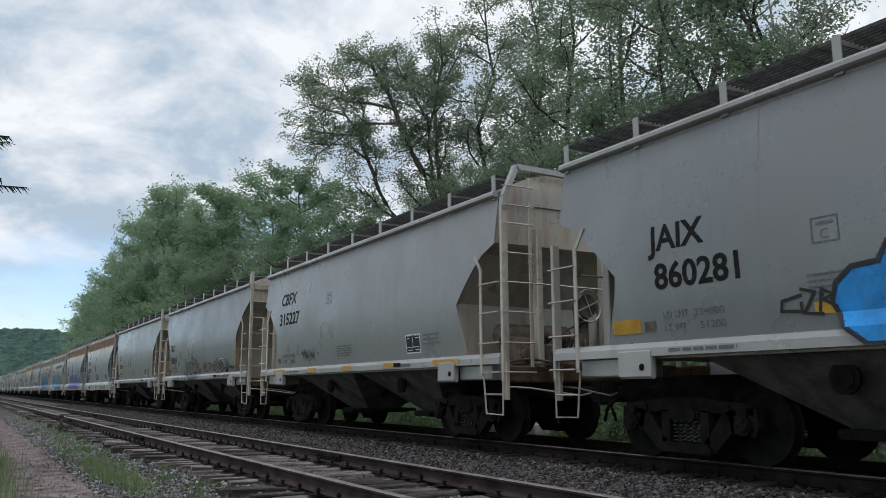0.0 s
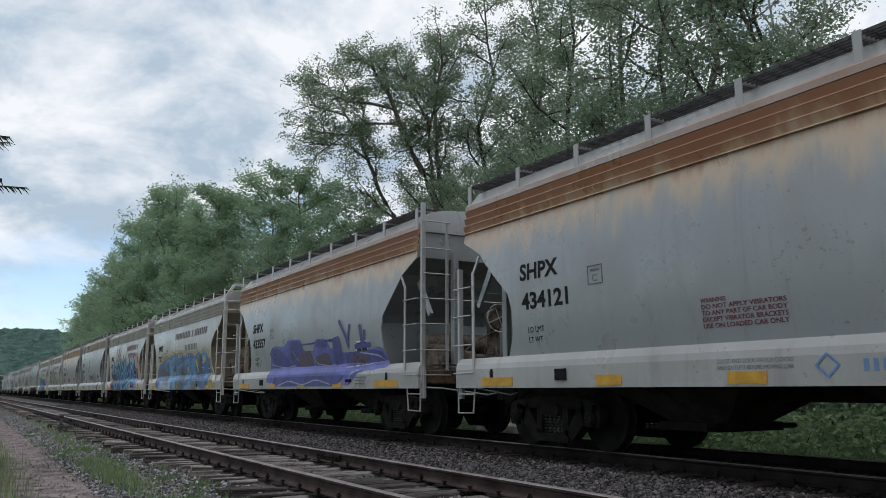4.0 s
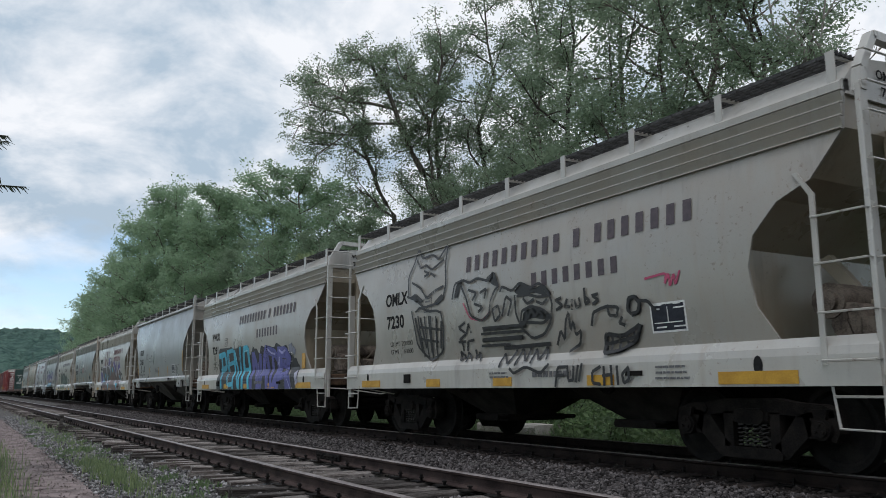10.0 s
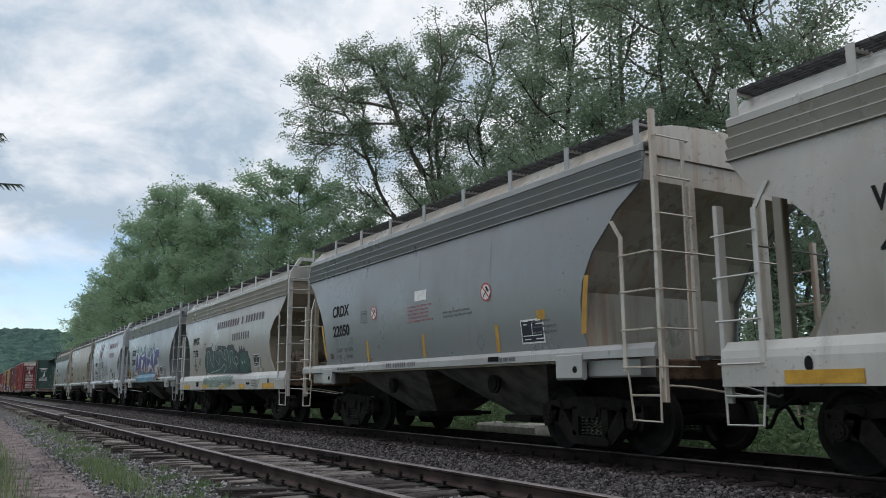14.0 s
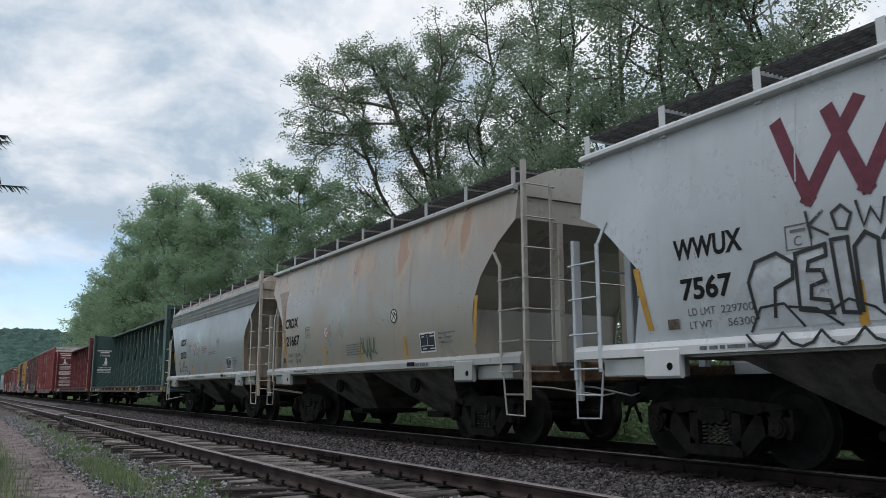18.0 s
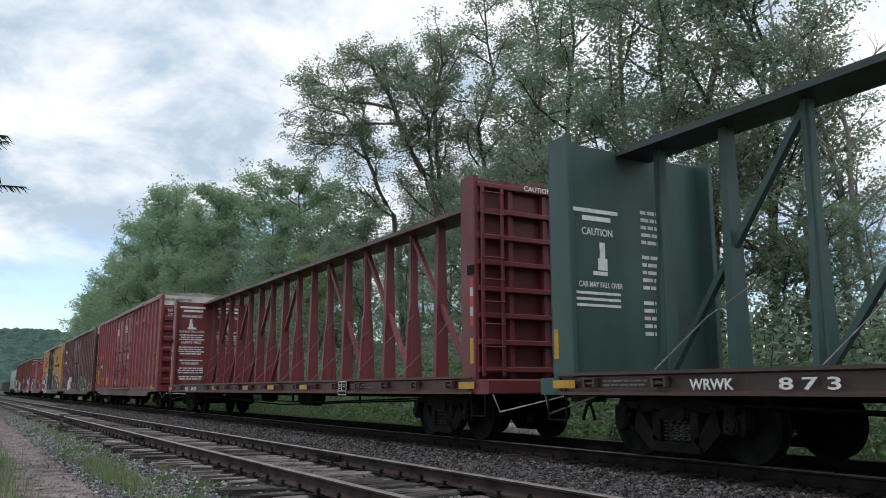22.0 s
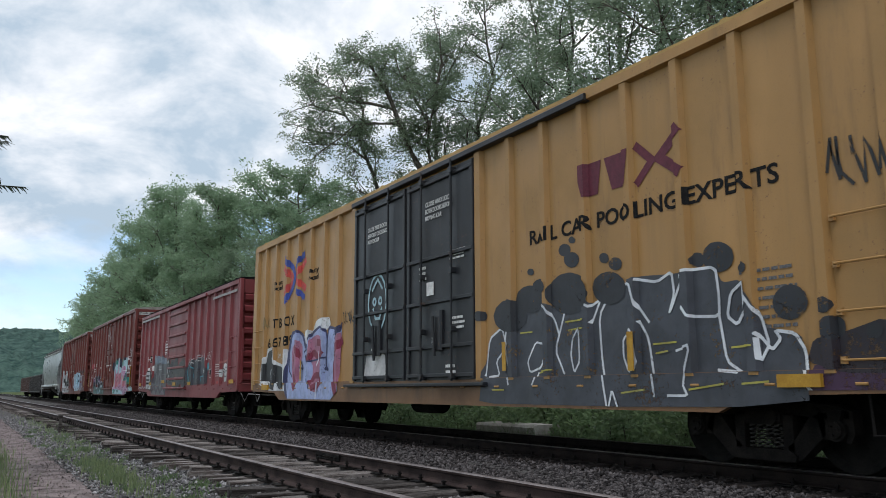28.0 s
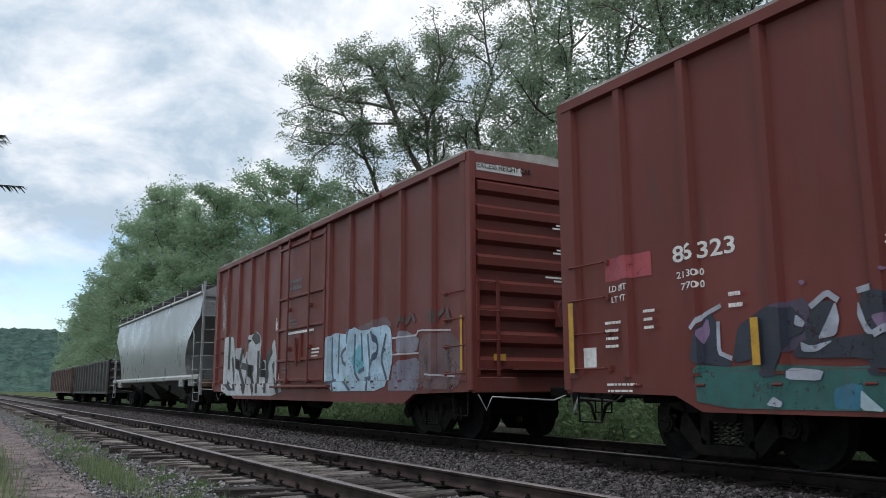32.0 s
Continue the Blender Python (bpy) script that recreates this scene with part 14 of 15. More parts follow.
def train_boxcars():
    # 23
    d = (2.5, -2.5)
    c = put(boxcar("red double-door boxcar with white stencilling", BOX_RED, 9.55, 5.02, d, 0.88, doors=2, end_top=END_WHITE, sill_mat=BOX_SILL), 121.38)
    sf = box_surface(c, d)
    side_text(c, "GA", 8.5, 2.70, 0.22, WHITE, sf, 0.004, 0.42)
    side_text(c, "CX", 7.62, 2.70, 0.22, WHITE, sf, 0.004, 0.42)
    side_text(c, "14", 8.45, 2.20, 0.22, WHITE, sf, 0.004, 0.36)
    side_text(c, "417", 7.75, 2.20, 0.22, WHITE, sf, 0.004, 0.56)
    strokes(c, sf, [circle(6.45, 2.55, 0.17)], (0.5, 0.4, 0.4), 0.02, "stencil_ring")
    for y, z0, z1 in ((8.62, 1.25, 2.1), (5.09, 1.19, 1.63), (3.1, 1.19, 1.6), (-2.97, 1.16, 1.63), (-6.0, 1.16, 1.6), (-8.9, 1.26, 2.6)):
        on_side(c, "reflector_strip", vertical(y, z0, z1), YELLOW, sf, 0.005, "yellow reflector strip")
    r = random.Random(8)
    side_bars(c, lines_of(8.3, 1.66, 0.5, 0.2, 2, r) + lines_of(7.55, 1.66, 0.5, 0.2, 2, r) + lines_of(6.75, 1.66, 0.45, 0.2, 2, r) + lines_of(-6.5, 2.2, 0.5, 0.45, 5, r) + lines_of(-7.25, 2.24, 0.58, 0.42, 5, r) + lines_of(-7.4, 1.30, 0.4, 0.12, 2, r), WHITE, 1.566)
    panel(c, "test_panel", -7.3, -7.86, 1.42, 1.75, BLACK, 1.562, 0.004)
    frame_box(c, -7.3, 1.42, 0.56, 0.33, WHITE, 1.566, 0.02)
    panel(c, "reflector_plate", -8.2, -8.78, 0.95, 1.12, YELLOW, 1.612, 0.005)
    ribs = sorted((q for q, w in RIBS[c.name] if -6.6 < q < d[1] - 0.3), reverse=True)
    for a, b in zip(ribs, ribs[1:]):
        if b == ribs[-1] or a == ribs[0]:
            panel(c, "patch_plate", a - 0.09, b + 0.09, 1.09, 1.68, BOX_RED, 1.555, 0.012)
            panel(c, "patch_ledge", a - 0.09, b + 0.09, 1.68, 1.73, BOX_RED, 1.555, 0.05)
            panel(c, "stiffener", a - 0.09, b + 0.09, 4.10, 4.28, BOX_RED, 1.555, 0.05)
    panel(c, "placard_slot", -5.2, -5.45, 1.16, 1.22, STEEL_DARK, 1.612, 0.006)
    door_notes(c)
    side_bars(c, lines_of(-0.5, 2.95, 0.25, 0.3, 4, r) + lines_of(-1.55, 2.75, 0.7, 0.26, 3, r) + lines_of(-2.0, 1.45, 0.4, 0.25, 3, r) + lines_of(1.9, 1.4, 0.3, 0.16, 2, r), WHITE, 1.63)
    for y in (1.25, -1.05):
        panel(c, "door_placard", y, y - 0.28, 1.85, 2.05, WHITE, 1.63, 0.012, "white door placard")
    end_text(c, "LD LMT  207400 LBS", -1.35, -9.665, 4.30, 0.11, WHITE, 1.7)
    end_text(c, "LT WT   78600 LBS", -1.35, -9.665, 4.10, 0.11, WHITE, 1.7)
    end_notes(c, 9.55, 5.02)
    # 24
    d = (2.1, -2.4)
    c = put(boxcar("dark maroon boxcar with white emblem and faint graffiti", BOX_MAROON, 9.55, 5.0, d, 0.92, doors=2, end_top=END_WHITE), 142.50)
    sf = box_surface(c, d)
    wind = [(8.44 - 1.34 * i / 30, 3.88 + 0.21 * math.cos(2.5 * math.pi * i / 30 + 0.6)) for i in range(31)]
    strokes(c, sf, [wind], (0.62, 0.62, 0.62), 0.12, "emblem", "white winding band emblem", 0.006)
    block_word(c, sf, (3,), 8.52, 7.95, 3.06, 3.22, WHITE)
    block_word(c, sf, (2, 2), 7.68, 6.98, 3.06, 3.22, WHITE)
    side_text(c, "DWC", 8.52, 2.56, 0.22, WHITE, sf, 0.004, 0.66)
    side_text(c, "794", 8.45, 2.08, 0.22, WHITE, sf, 0.004, 0.54)
    side_text(c, "881", 7.60, 2.08, 0.22, WHITE, sf, 0.004, 0.54)
    tag(c, sf, 8.55, 7.1, 1.62, 2.02, (0.22, 0.18, 0.18), 81, 0.03, 8)
    tag(c, sf, 7.3, 5.6, 0.76, 0.90, (0.50, 0.12, 0.02), 82, 0.045, 8)
    tag(c, sf, 5.3, 5.0, 1.6, 2.2, (0.3, 0.25, 0.3), 83, 0.03, 5)
    strokes(c, sf, [circle(9.05, 2.78, 0.2)], (0.4, 0.35, 0.36), 0.02)
    for y, z0, z1 in ((8.86, 1.24, 2.17), (5.87, 1.09, 1.55), (3.0, 1.1, 1.55), (-3.1, 1.1, 1.55), (-8.9, 1.54, 2.25)):
        on_side(c, "reflector_strip", vertical(y, z0, z1), YELLOW, sf, 0.005, "yellow reflector strip")
    frame_box(c, 5.73, 2.28, 0.33, 0.26, WHITE, 1.566, 0.02)
    side_text(c, "F", 5.62, 2.33, 0.09, WHITE, sf)
    side_text(c, "LD LMT", 8.34, 1.42, 0.09, WHITE, sf, 0, 0.4)
    side_text(c, "LT WT", 8.32, 1.26, 0.09, WHITE, sf, 0, 0.34)
    side_text(c, "207800", 7.56, 1.42, 0.09, WHITE, sf, 0, 0.46)
    side_text(c, "78200", 7.46, 1.26, 0.09, WHITE, sf, 0, 0.38)
    panel(c, "reflector_plate", 8.43, 7.9, 0.84, 1.0, AMBER, 1.612, 0.005)
    door_notes(c, ya=1.5, yb=-0.9)
    on_side(c, "graffiti_patch", [[(5.0, 0.9), (2.5, 0.9), (2.6, 1.9), (4.8, 1.95)]], spray(0.50, 0.55, 0.60), sf, 0.004, "whitish painted-over patch")
    tag(c, sf, 4.6, 2.8, 1.0, 1.8, (0.10, 0.16, 0.28), 84, 0.07, 6)
    mural(c, sf, -2.5, -6.9, 0.9, 1.8, 5, [(0.13, 0.14, 0.05), (0.10, 0.12, 0.10)], (0.05, 0.05, 0.04), 85, None, (0.5, 0.40, 0.06), 0.40, 0.05)
    tag(c, sf, -7.2, -8.8, 1.0, 1.6, (0.3, 0.28, 0.28), 86, 0.04, 8)
    tag(c, sf, -8.9, -9.4, 2.9, 3.4, (0.45, 0.42, 0.42), 87, 0.05, 4)
    end_notes(c, 9.55, 5.0)
    # 25
    d = (2.5, -2.4)
    c = put(boxcar("faded yellow boxcar with black doors and large graffiti", BOX_YELLOW, 9.55, 4.98, d, 0.88, doors=2, door_mat=DOOR_BLACK, end_top=END_WHITE, roof_mat=ROOF_Y, sill_mat=RUST_SILL), 163.56)
    sf = box_surface(c, d)
    crossed_arrows(c, sf)
    for t, y, z in (("next", 7.82, 3.70), ("load", 7.80, 3.55), ("any", 5.20, 3.72), ("road", 5.22, 3.54)):
        side_text(c, t, y, z, 0.13, BLACK, sf, 0.003, 0.45)
    for t, y in (("T", 7.85), ("B", 7.55), ("O", 6.92), ("X", 6.60)):
        side_text(c, t, y, 2.53, 0.25, BLACK, sf, 0.006, 0.22)
    for t, y in (("6", 8.42), ("6", 7.82), ("7", 7.56), ("8", 6.98), ("9", 6.72), ("8", 6.08)):
        side_text(c, t, y, 2.02, 0.25, BLACK, sf, 0.006, 0.2)
    pastel_piece(c, sf)
    tag(c, sf, 3.2, 2.5, 2.3, 2.6, K, 93, 0.035, 6)
    tag(c, sf, 8.9, 8.3, 2.5, 2.9, (0.25, 0.17, 0.06), 94, 0.03, 6)
    grey_piece(c, sf)
    for y, z0, z1 in ((-3.15, 1.16, 1.6), (-6.0, 1.1, 1.58), (5.7, 1.1, 1.6)):
        on_side(c, "reflector_strip", vertical(y, z0, z1), YELLOW, sf, 0.055, "yellow reflector strip")
    panel(c, "reflector_plate", -8.07, -8.56, 0.89, 1.02, YELLOW, 1.612, 0.06)
    panel(c, "reflector_plate", 8.6, 8.1, 0.88, 1.02, YELLOW, 1.612, 0.05)
    # emblem: plain maroon blocks with a chevron
    on_side(c, "emblem", [[(-4.98, 3.94), (-5.46, 3.94), (-5.38, 3.48), (-5.12, 3.48)], [(-5.52, 3.94), (-6.04, 3.94), (-5.96, 3.48), (-5.66, 3.48)]]
            + ribbon([(-6.15, 3.93), (-6.40, 3.70), (-6.15, 3.48)], 0.11) + ribbon([(-6.85, 3.95), (-6.52, 3.70), (-6.85, 3.46)], 0.14), MAROON, sf, 0.006, "maroon emblem of plain blocks and chevrons")
    side_text(c, "RAIL CAR POOLING EXPERTS", -3.80, 3.02, 0.21, BLACK, sf, 0.006, 4.4)
    tag(c, sf, -8.75, -9.4, 2.75, 3.4, K, 96, 0.035, 5)
    r = random.Random(12)
    side_bars(c, lines_of(-7.6, 2.2, 0.75, 0.7, 7, r, 0.35), GREY_TEXT, 1.566)
    door_notes(c, z=4.05)
    side_bars(c, lines_of(-0.45, 3.15, 0.3, 0.3, 3, r) + lines_of(-1.55, 3.3, 0.6, 0.2, 3, r) + lines_of(-1.6, 2.15, 0.5, 0.25, 3, r) + lines_of(-1.4, 1.35, 0.4, 0.2, 2, r) + lines_of(1.6, 1.75, 0.3, 0.2, 2, r), WHITE, 1.63)
    for y, z in ((-0.75, 2.55), (-0.95, 1.65)):
        panel(c, "door_placard", y, y - 0.25, z, z + 0.24, WHITE, 1.63, 0.012, "white door placard")
    dsf = sf
    strokes(c, dsf, [[(1.32 + 0.42 * math.cos(a * 0.35), 2.62 + 0.58 * math.sin(a * 0.35)) for a in range(19)], [(1.55, 2.9), (1.3, 3.1), (1.1, 2.9)], [(1.5, 2.5), (1.4, 2.3), (1.2, 2.3), (1.12, 2.5)], circle(1.45, 2.65, 0.07, 8), circle(1.18, 2.65, 0.07, 8), [(1.3, 2.05), (1.25, 1.75)]], (0.35, 0.52, 0.58), 0.055, "graffiti_drawing", "pale round spray drawing")
    on_side(c, "graffiti_patch", [[(1.95, 1.08), (0.9, 1.1), (0.95, 1.55), (1.3, 1.7), (1.8, 1.6)]], spray(0.5, 0.5, 0.5), dsf, 0.006)
    end_notes(c, 9.55, 4.98)
    # 26
    d = (1.85, -1.25)
    c = put(boxcar("red boxcar with ribbed sliding door and grey graffiti", BOX_RED_B, 8.05, 4.30, d, 0.95, plug=False, roof_mat=STEEL_BLACKISH), 182.80)
    sf = box_surface(c, d)
    panel(c, "number_ground", 6.12, 5.5, 2.10, 2.40, BLACK, 1.562, 0.003)
    side_text(c, "HC", 6.0, 2.14, 0.21, WHITE, sf, 0.004, 0.38)
    side_text(c, "RY", 5.35, 2.14, 0.21, WHITE, sf, 0.004, 0.40)
    side_text(c, "61", 5.95, 1.73, 0.21, WHITE, sf, 0.004, 0.34)
    side_text(c, "354", 5.40, 1.73, 0.21, WHITE, sf, 0.004, 0.56)
    ash_piece(c, sf)
    mural(c, sf, 1.75, -1.15, 1.1, 2.0, 3, [(0.030, 0.032, 0.038), (0.055, 0.055, 0.052)], (0.085, 0.085, 0.085), 103, (0.07, 0.065, 0.06), None, 0.5, 0.03)
    for shape in [[(1.69, 1.56), (1.60, 1.85), (1.52, 1.91), (1.50, 1.71), (1.58, 1.55)], [(1.46, 1.51), (1.35, 1.47), (1.36, 1.25), (1.47, 1.21), (1.51, 1.38)], [(1.26, 1.79), (1.17, 1.81), (1.14, 1.62), (1.22, 1.59)], [(1.72, 2.03), (1.49, 2.08), (1.47, 1.97), (1.68, 1.94)]]:
        on_side(c, "graffiti_fill", [shape], spray(0.36, 0.37, 0.38), sf, 0.045, "pale sprayed figure shape")
    on_side(c, "graffiti_fill", [[(-1.35, 1.05), (-1.38, 1.72), (-1.7, 1.94), (-2.6, 1.98), (-2.6, 1.06)], [(-2.6, 1.06), (-2.6, 1.98), (-3.4, 2.04), (-3.95, 2.0), (-4.38, 1.5), (-4.32, 1.10)]], spray(0.040, 0.044, 0.055), sf, 0.004, "dark grey painted-over patch")
    on_side(c, "graffiti_patch", [[(-2.62, 1.12), (-2.64, 1.66), (-3.25, 1.70), (-3.28, 1.14)]], spray(0.075, 0.08, 0.09), sf, 0.008, "grey painted-over square")
    strokes(c, sf, [[(-1.5, 1.2), (-1.45, 1.6), (-1.7, 1.8), (-2.0, 1.66), (-1.9, 1.4), (-2.2, 1.3)], [(-1.75, 1.45), (-1.6, 1.3), (-1.8, 1.15)], [(-2.25, 1.75), (-2.45, 1.6), (-2.4, 1.35)], [(-3.5, 1.2), (-3.45, 1.35), (-4.1, 1.38)]], (0.05, 0.36, 0.45), 0.035, "graffiti_tag", "turquoise sprayed lines", 0.010)
    # handwritten words, drawn stroke by stroke
    hand = {"P": [[(0, 0), (0.1, 1), (0.8, 0.85), (0.7, 0.5), (0.05, 0.45)]], "I": [[(0.4, 0), (0.5, 1)]], "C": [[(0.9, 0.9), (0.3, 1), (0, 0.5), (0.3, 0), (0.9, 0.15)]],
            "K": [[(0.1, 0), (0.1, 1)], [(0.9, 1), (0.15, 0.5), (0.95, 0)]], "A": [[(0, 0), (0.45, 1), (0.85, 0)], [(0.15, 0.4), (0.8, 0.45)]], "N": [[(0, 0), (0.1, 1), (0.75, 0), (0.85, 1.05)]],
            "E": [[(0.8, 1), (0.1, 0.95), (0.1, 0.02), (0.85, 0)], [(0.1, 0.5), (0.7, 0.55)]], "W": [[(0, 1), (0.25, 0), (0.5, 0.75), (0.7, 0), (0.95, 1.1)]], "M": [[(0, 0), (0.15, 1), (0.5, 0.35), (0.8, 1.05), (0.95, 0)]],
            "!": [[(0.6, 1.3), (0.35, 0.35)], [(0.3, 0.1), (0.28, 0.0)]]}
    for i, ch in enumerate("PICK A NEW NAME!"):
        if ch != " ":
            at, base = -1.62 - 0.204 * i, 1.80 + 0.008 * i + 0.02 * (i % 3)
            strokes(c, sf, [[(at - 0.175 * p, base + 0.21 * q) for p, q in ln] for ln in hand[ch]], (0.62, 0.62, 0.62), 0.024, "graffiti_letter", "", 0.016)
    tag(c, sf, -3.72, -4.2, 1.46, 1.62, (0.6, 0.62, 0.62), 106, 0.022, 7)
    on_side(c, "graffiti_patch", [round_blob(-4.42, 1.68, 0.14, 12), round_blob(-4.98, 1.78, 0.07, 10)], spray(0.05, 0.36, 0.45), sf, 0.005, "turquoise spray blots")
    frame_box(c, -4.60, 1.30, 0.45, 0.29, WHITE, 1.566, 0.02)
    panel(c, "test_panel_face", -4.63, -5.02, 1.40, 1.56, BLACK, 1.562, 0.004)
    panel(c, "red_label", -5.60, -5.88, 1.09, 1.17, RED, 1.566, 0.006)
    on_side(c, "graffiti_patch", [[(-6.36, 1.50), (-6.40, 1.70), (-6.62, 1.74), (-6.84, 1.66), (-6.88, 1.40), (-6.86, 1.16), (-6.5, 1.14), (-6.46, 1.36)], round_blob(-6.22, 1.42, 0.13, 12)], spray(0.50, 0.52, 0.52), sf, 0.006, "white and grey sprayed figure shape")
    strokes(c, sf, [[(-6.38, 1.58), (-6.55, 1.52), (-6.68, 1.62), (-6.84, 1.56)], [(-6.40, 1.48), (-6.58, 1.44), (-6.72, 1.50), (-6.86, 1.44)], [(-6.50, 1.36), (-6.62, 1.28), (-6.78, 1.36)], [(-6.16, 1.44), (-6.28, 1.42)]], K, 0.024, "graffiti_outline", "", 0.016)
    on_side(c, "paint_patch", [[(-6.0, 1.72), (-6.9, 1.80), (-6.9, 1.86), (-6.1, 1.80)]], spray(0.32, 0.10, 0.09), sf, 0.004)
    for y, z in ((2.7, 1.17), (0.6, 1.06), (-1.85, 1.06), (-7.4, 1.08), (7.8, 1.08), (5.4, 1.1)):
        panel(c, "reflector_plate", y, y - 0.46, z, z + 0.12, YELLOW, 1.66, 0.01, "yellow reflector plate")
    r = random.Random(15)
    frame_box(c, 2.78, 2.36, 0.6, 0.55, WHITE, 1.566, 0.015)
    side_bars(c, lines_of(2.72, 2.85, 0.5, 0.45, 4, r) + lines_of(-5.36, 1.78, 0.6, 0.45, 6, r, 0.3), WHITE, 1.566)
    panel(c, "worn_paint_edge", 7.9, 3.9, 4.02, 4.12, PRIMER, 1.65, 0.004, "strip of bare grey primer")
    panel(c, "worn_paint_edge", -5.0, -7.9, 3.92, 4.00, PRIMER, 1.65, 0.004, "strip of bare grey primer")
    strokes(c, sf, [circle(0.30, 2.15, 0.09)], (0.6, 0.6, 0.6), 0.05)
    # 27
    d = (1.25, -1.70)
    c = put(boxcar("oxide brown boxcar with pink and teal graffiti", BOX_BROWN, 7.95, 4.93, d, 1.19), 200.87)
    sf = box_surface(c, d)
    side_text(c, "86323", 6.03, 2.36, 0.19, WHITE, sf, 0.004, 0.92)
    side_text(c, "LD LMT", 7.16, 2.12, 0.08, WHITE, sf, 0.001, 0.40)
    side_text(c, "LT WT", 7.12, 1.98, 0.08, WHITE, sf, 0.001, 0.34)
    side_text(c, "213300", 5.98, 2.16, 0.08, WHITE, sf, 0.001, 0.42)
    side_text(c, "72700", 5.92, 2.02, 0.08, WHITE, sf, 0.001, 0.36)
    on_side(c, "paint_patch", [[(7.22, 2.26), (6.38, 2.26), (6.38, 2.56), (7.22, 2.56)]], spray(0.30, 0.045, 0.06), sf, 0.004)
    dark_piece(c, sf)
    pink_piece(c, sf)
    tag(c, sf, 2.05, 1.55, 2.6, 3.1, (0.62, 0.62, 0.64), 118, 0.05, 4)
    for y, z0, z1 in ((7.8, 1.09, 2.03), (4.89, 1.12, 1.62), (2.1, 1.12, 1.6), (-2.4, 1.12, 1.5), (-5.15, 1.12, 1.6), (-7.75, 1.1, 2.05)):
        on_side(c, "reflector_strip", vertical(y, z0, z1), YELLOW, sf, 0.055, "yellow reflector strip")
    r = random.Random(16)
    frame_box(c, 3.28, 2.40, 0.22, 0.24, WHITE, 1.566, 0.015)
    side_bars(c, lines_of(3.4, 2.3, 0.7, 0.12, 2, r, 0.4) + lines_of(7.2, 1.8, 0.3, 0.4, 4, r, 0.35) + lines_of(6.5, 1.9, 0.2, 0.3, 3, r, 0.35) + lines_of(5.2, 2.0, 0.2, 0.25, 2, r, 0.35) + lines_of(7.2, 1.0, 0.6, 0.16, 2, r, 0.35), WHITE, 1.616)
    side_bars(c, [(0.9, -1.2, 2.27, 2.33)] + lines_of(-0.2, 2.2, 0.6, 0.2, 2, r) + lines_of(0.9, 2.9, 0.5, 0.16, 2, r), WHITE, 1.632)
    strokes(c, sf, [circle(-0.25, 2.55, 0.07)], (0.6, 0.6, 0.6), 0.05)
    panel(c, "reflector_plate", 7.7, 7.45, 1.16, 1.42, WHITE, 1.562, 0.006)
    end_bars(c, [(-1.45, -0.55, 4.64, 4.78)], -8.003, WHITE, "white_plate")
    end_notes(c, 7.97, 4.93)
    # 28
    d = (1.60, -1.75)
    c = put(boxcar("oxide brown boxcar with white and black graffiti", BOX_BROWN, 7.9, 4.90, d, 1.24), 219.32)
    sf = box_surface(c, d)
    white_piece(c, sf)
    pale_blue_piece(c, sf)
    tag(c, sf, 1.9, 1.5, 2.4, 2.8, (0.55, 0.55, 0.55), 124, 0.05, 4)
    tag(c, sf, 7.3, 6.6, 2.6, 4.2, (0.40, 0.36, 0.36), 125, 0.03, 6)
    side_bars(c, lines_of(0.9, 3.75, 1.1, 0.35, 2, r, 0.5) + lines_of(0.7, 2.7, 0.6, 0.2, 2, r) + lines_of(1.2, 1.5, 0.5, 0.2, 2, r), GREY_TEXT, 1.632)
    side_bars(c, [(0.9, -1.0, 2.27, 2.33)] + lines_of(-0.9, 1.9, 0.5, 0.25, 3, r), WHITE, 1.632)
    on_side(c, "reflector_strip", vertical(-7.72, 1.19, 2.11), YELLOW, sf, 0.012, "yellow reflector strip")
    panel(c, "reflector_plate", -6.33, -7.03, 1.19, 1.38, END_WHITE, 1.562, 0.008)
    end_bars(c, [(-1.45, -0.50, 4.60, 4.74)], -7.953, WHITE, "white_plate")
    end_notes(c, 7.92, 4.88)
    end_bars(c, [(-1.2, -0.95, 1.35, 1.46)], -8.03, AMBER, "reflector_plate")
    # 30, 31
    put(gondola("sooty black gondola car", GON_BLACK, 8.3), 258.9)
    put(gondola("sooty brown gondola car at the rear of the train", GON_BROWN, 8.3), 277.4)


train_hoppers()
train_flats()
train_boxcars()
# ---------- trees, bushes and grass ----------
def crown_top(root):
    return max(v.co.z for ch in root.children for v in ch.data.vertices)


def plant(proto, used, x, y, top, turn, z=-0.3):
    """Set a tree so that its top stands at a height; the first one is the model itself."""
    s = (top - z) / used["top"]
    m = pose(x, y, z, 0, 0, turn) @ Matrix.Diagonal((s, s, s, 1))
    if not used["set"]:
        used["set"] = True
        proto.matrix_basis = m
        return proto
    return copy_thing(proto, m)


def models(made):
    return [(p, {"top": crown_top(p), "set": False}) for p in made]


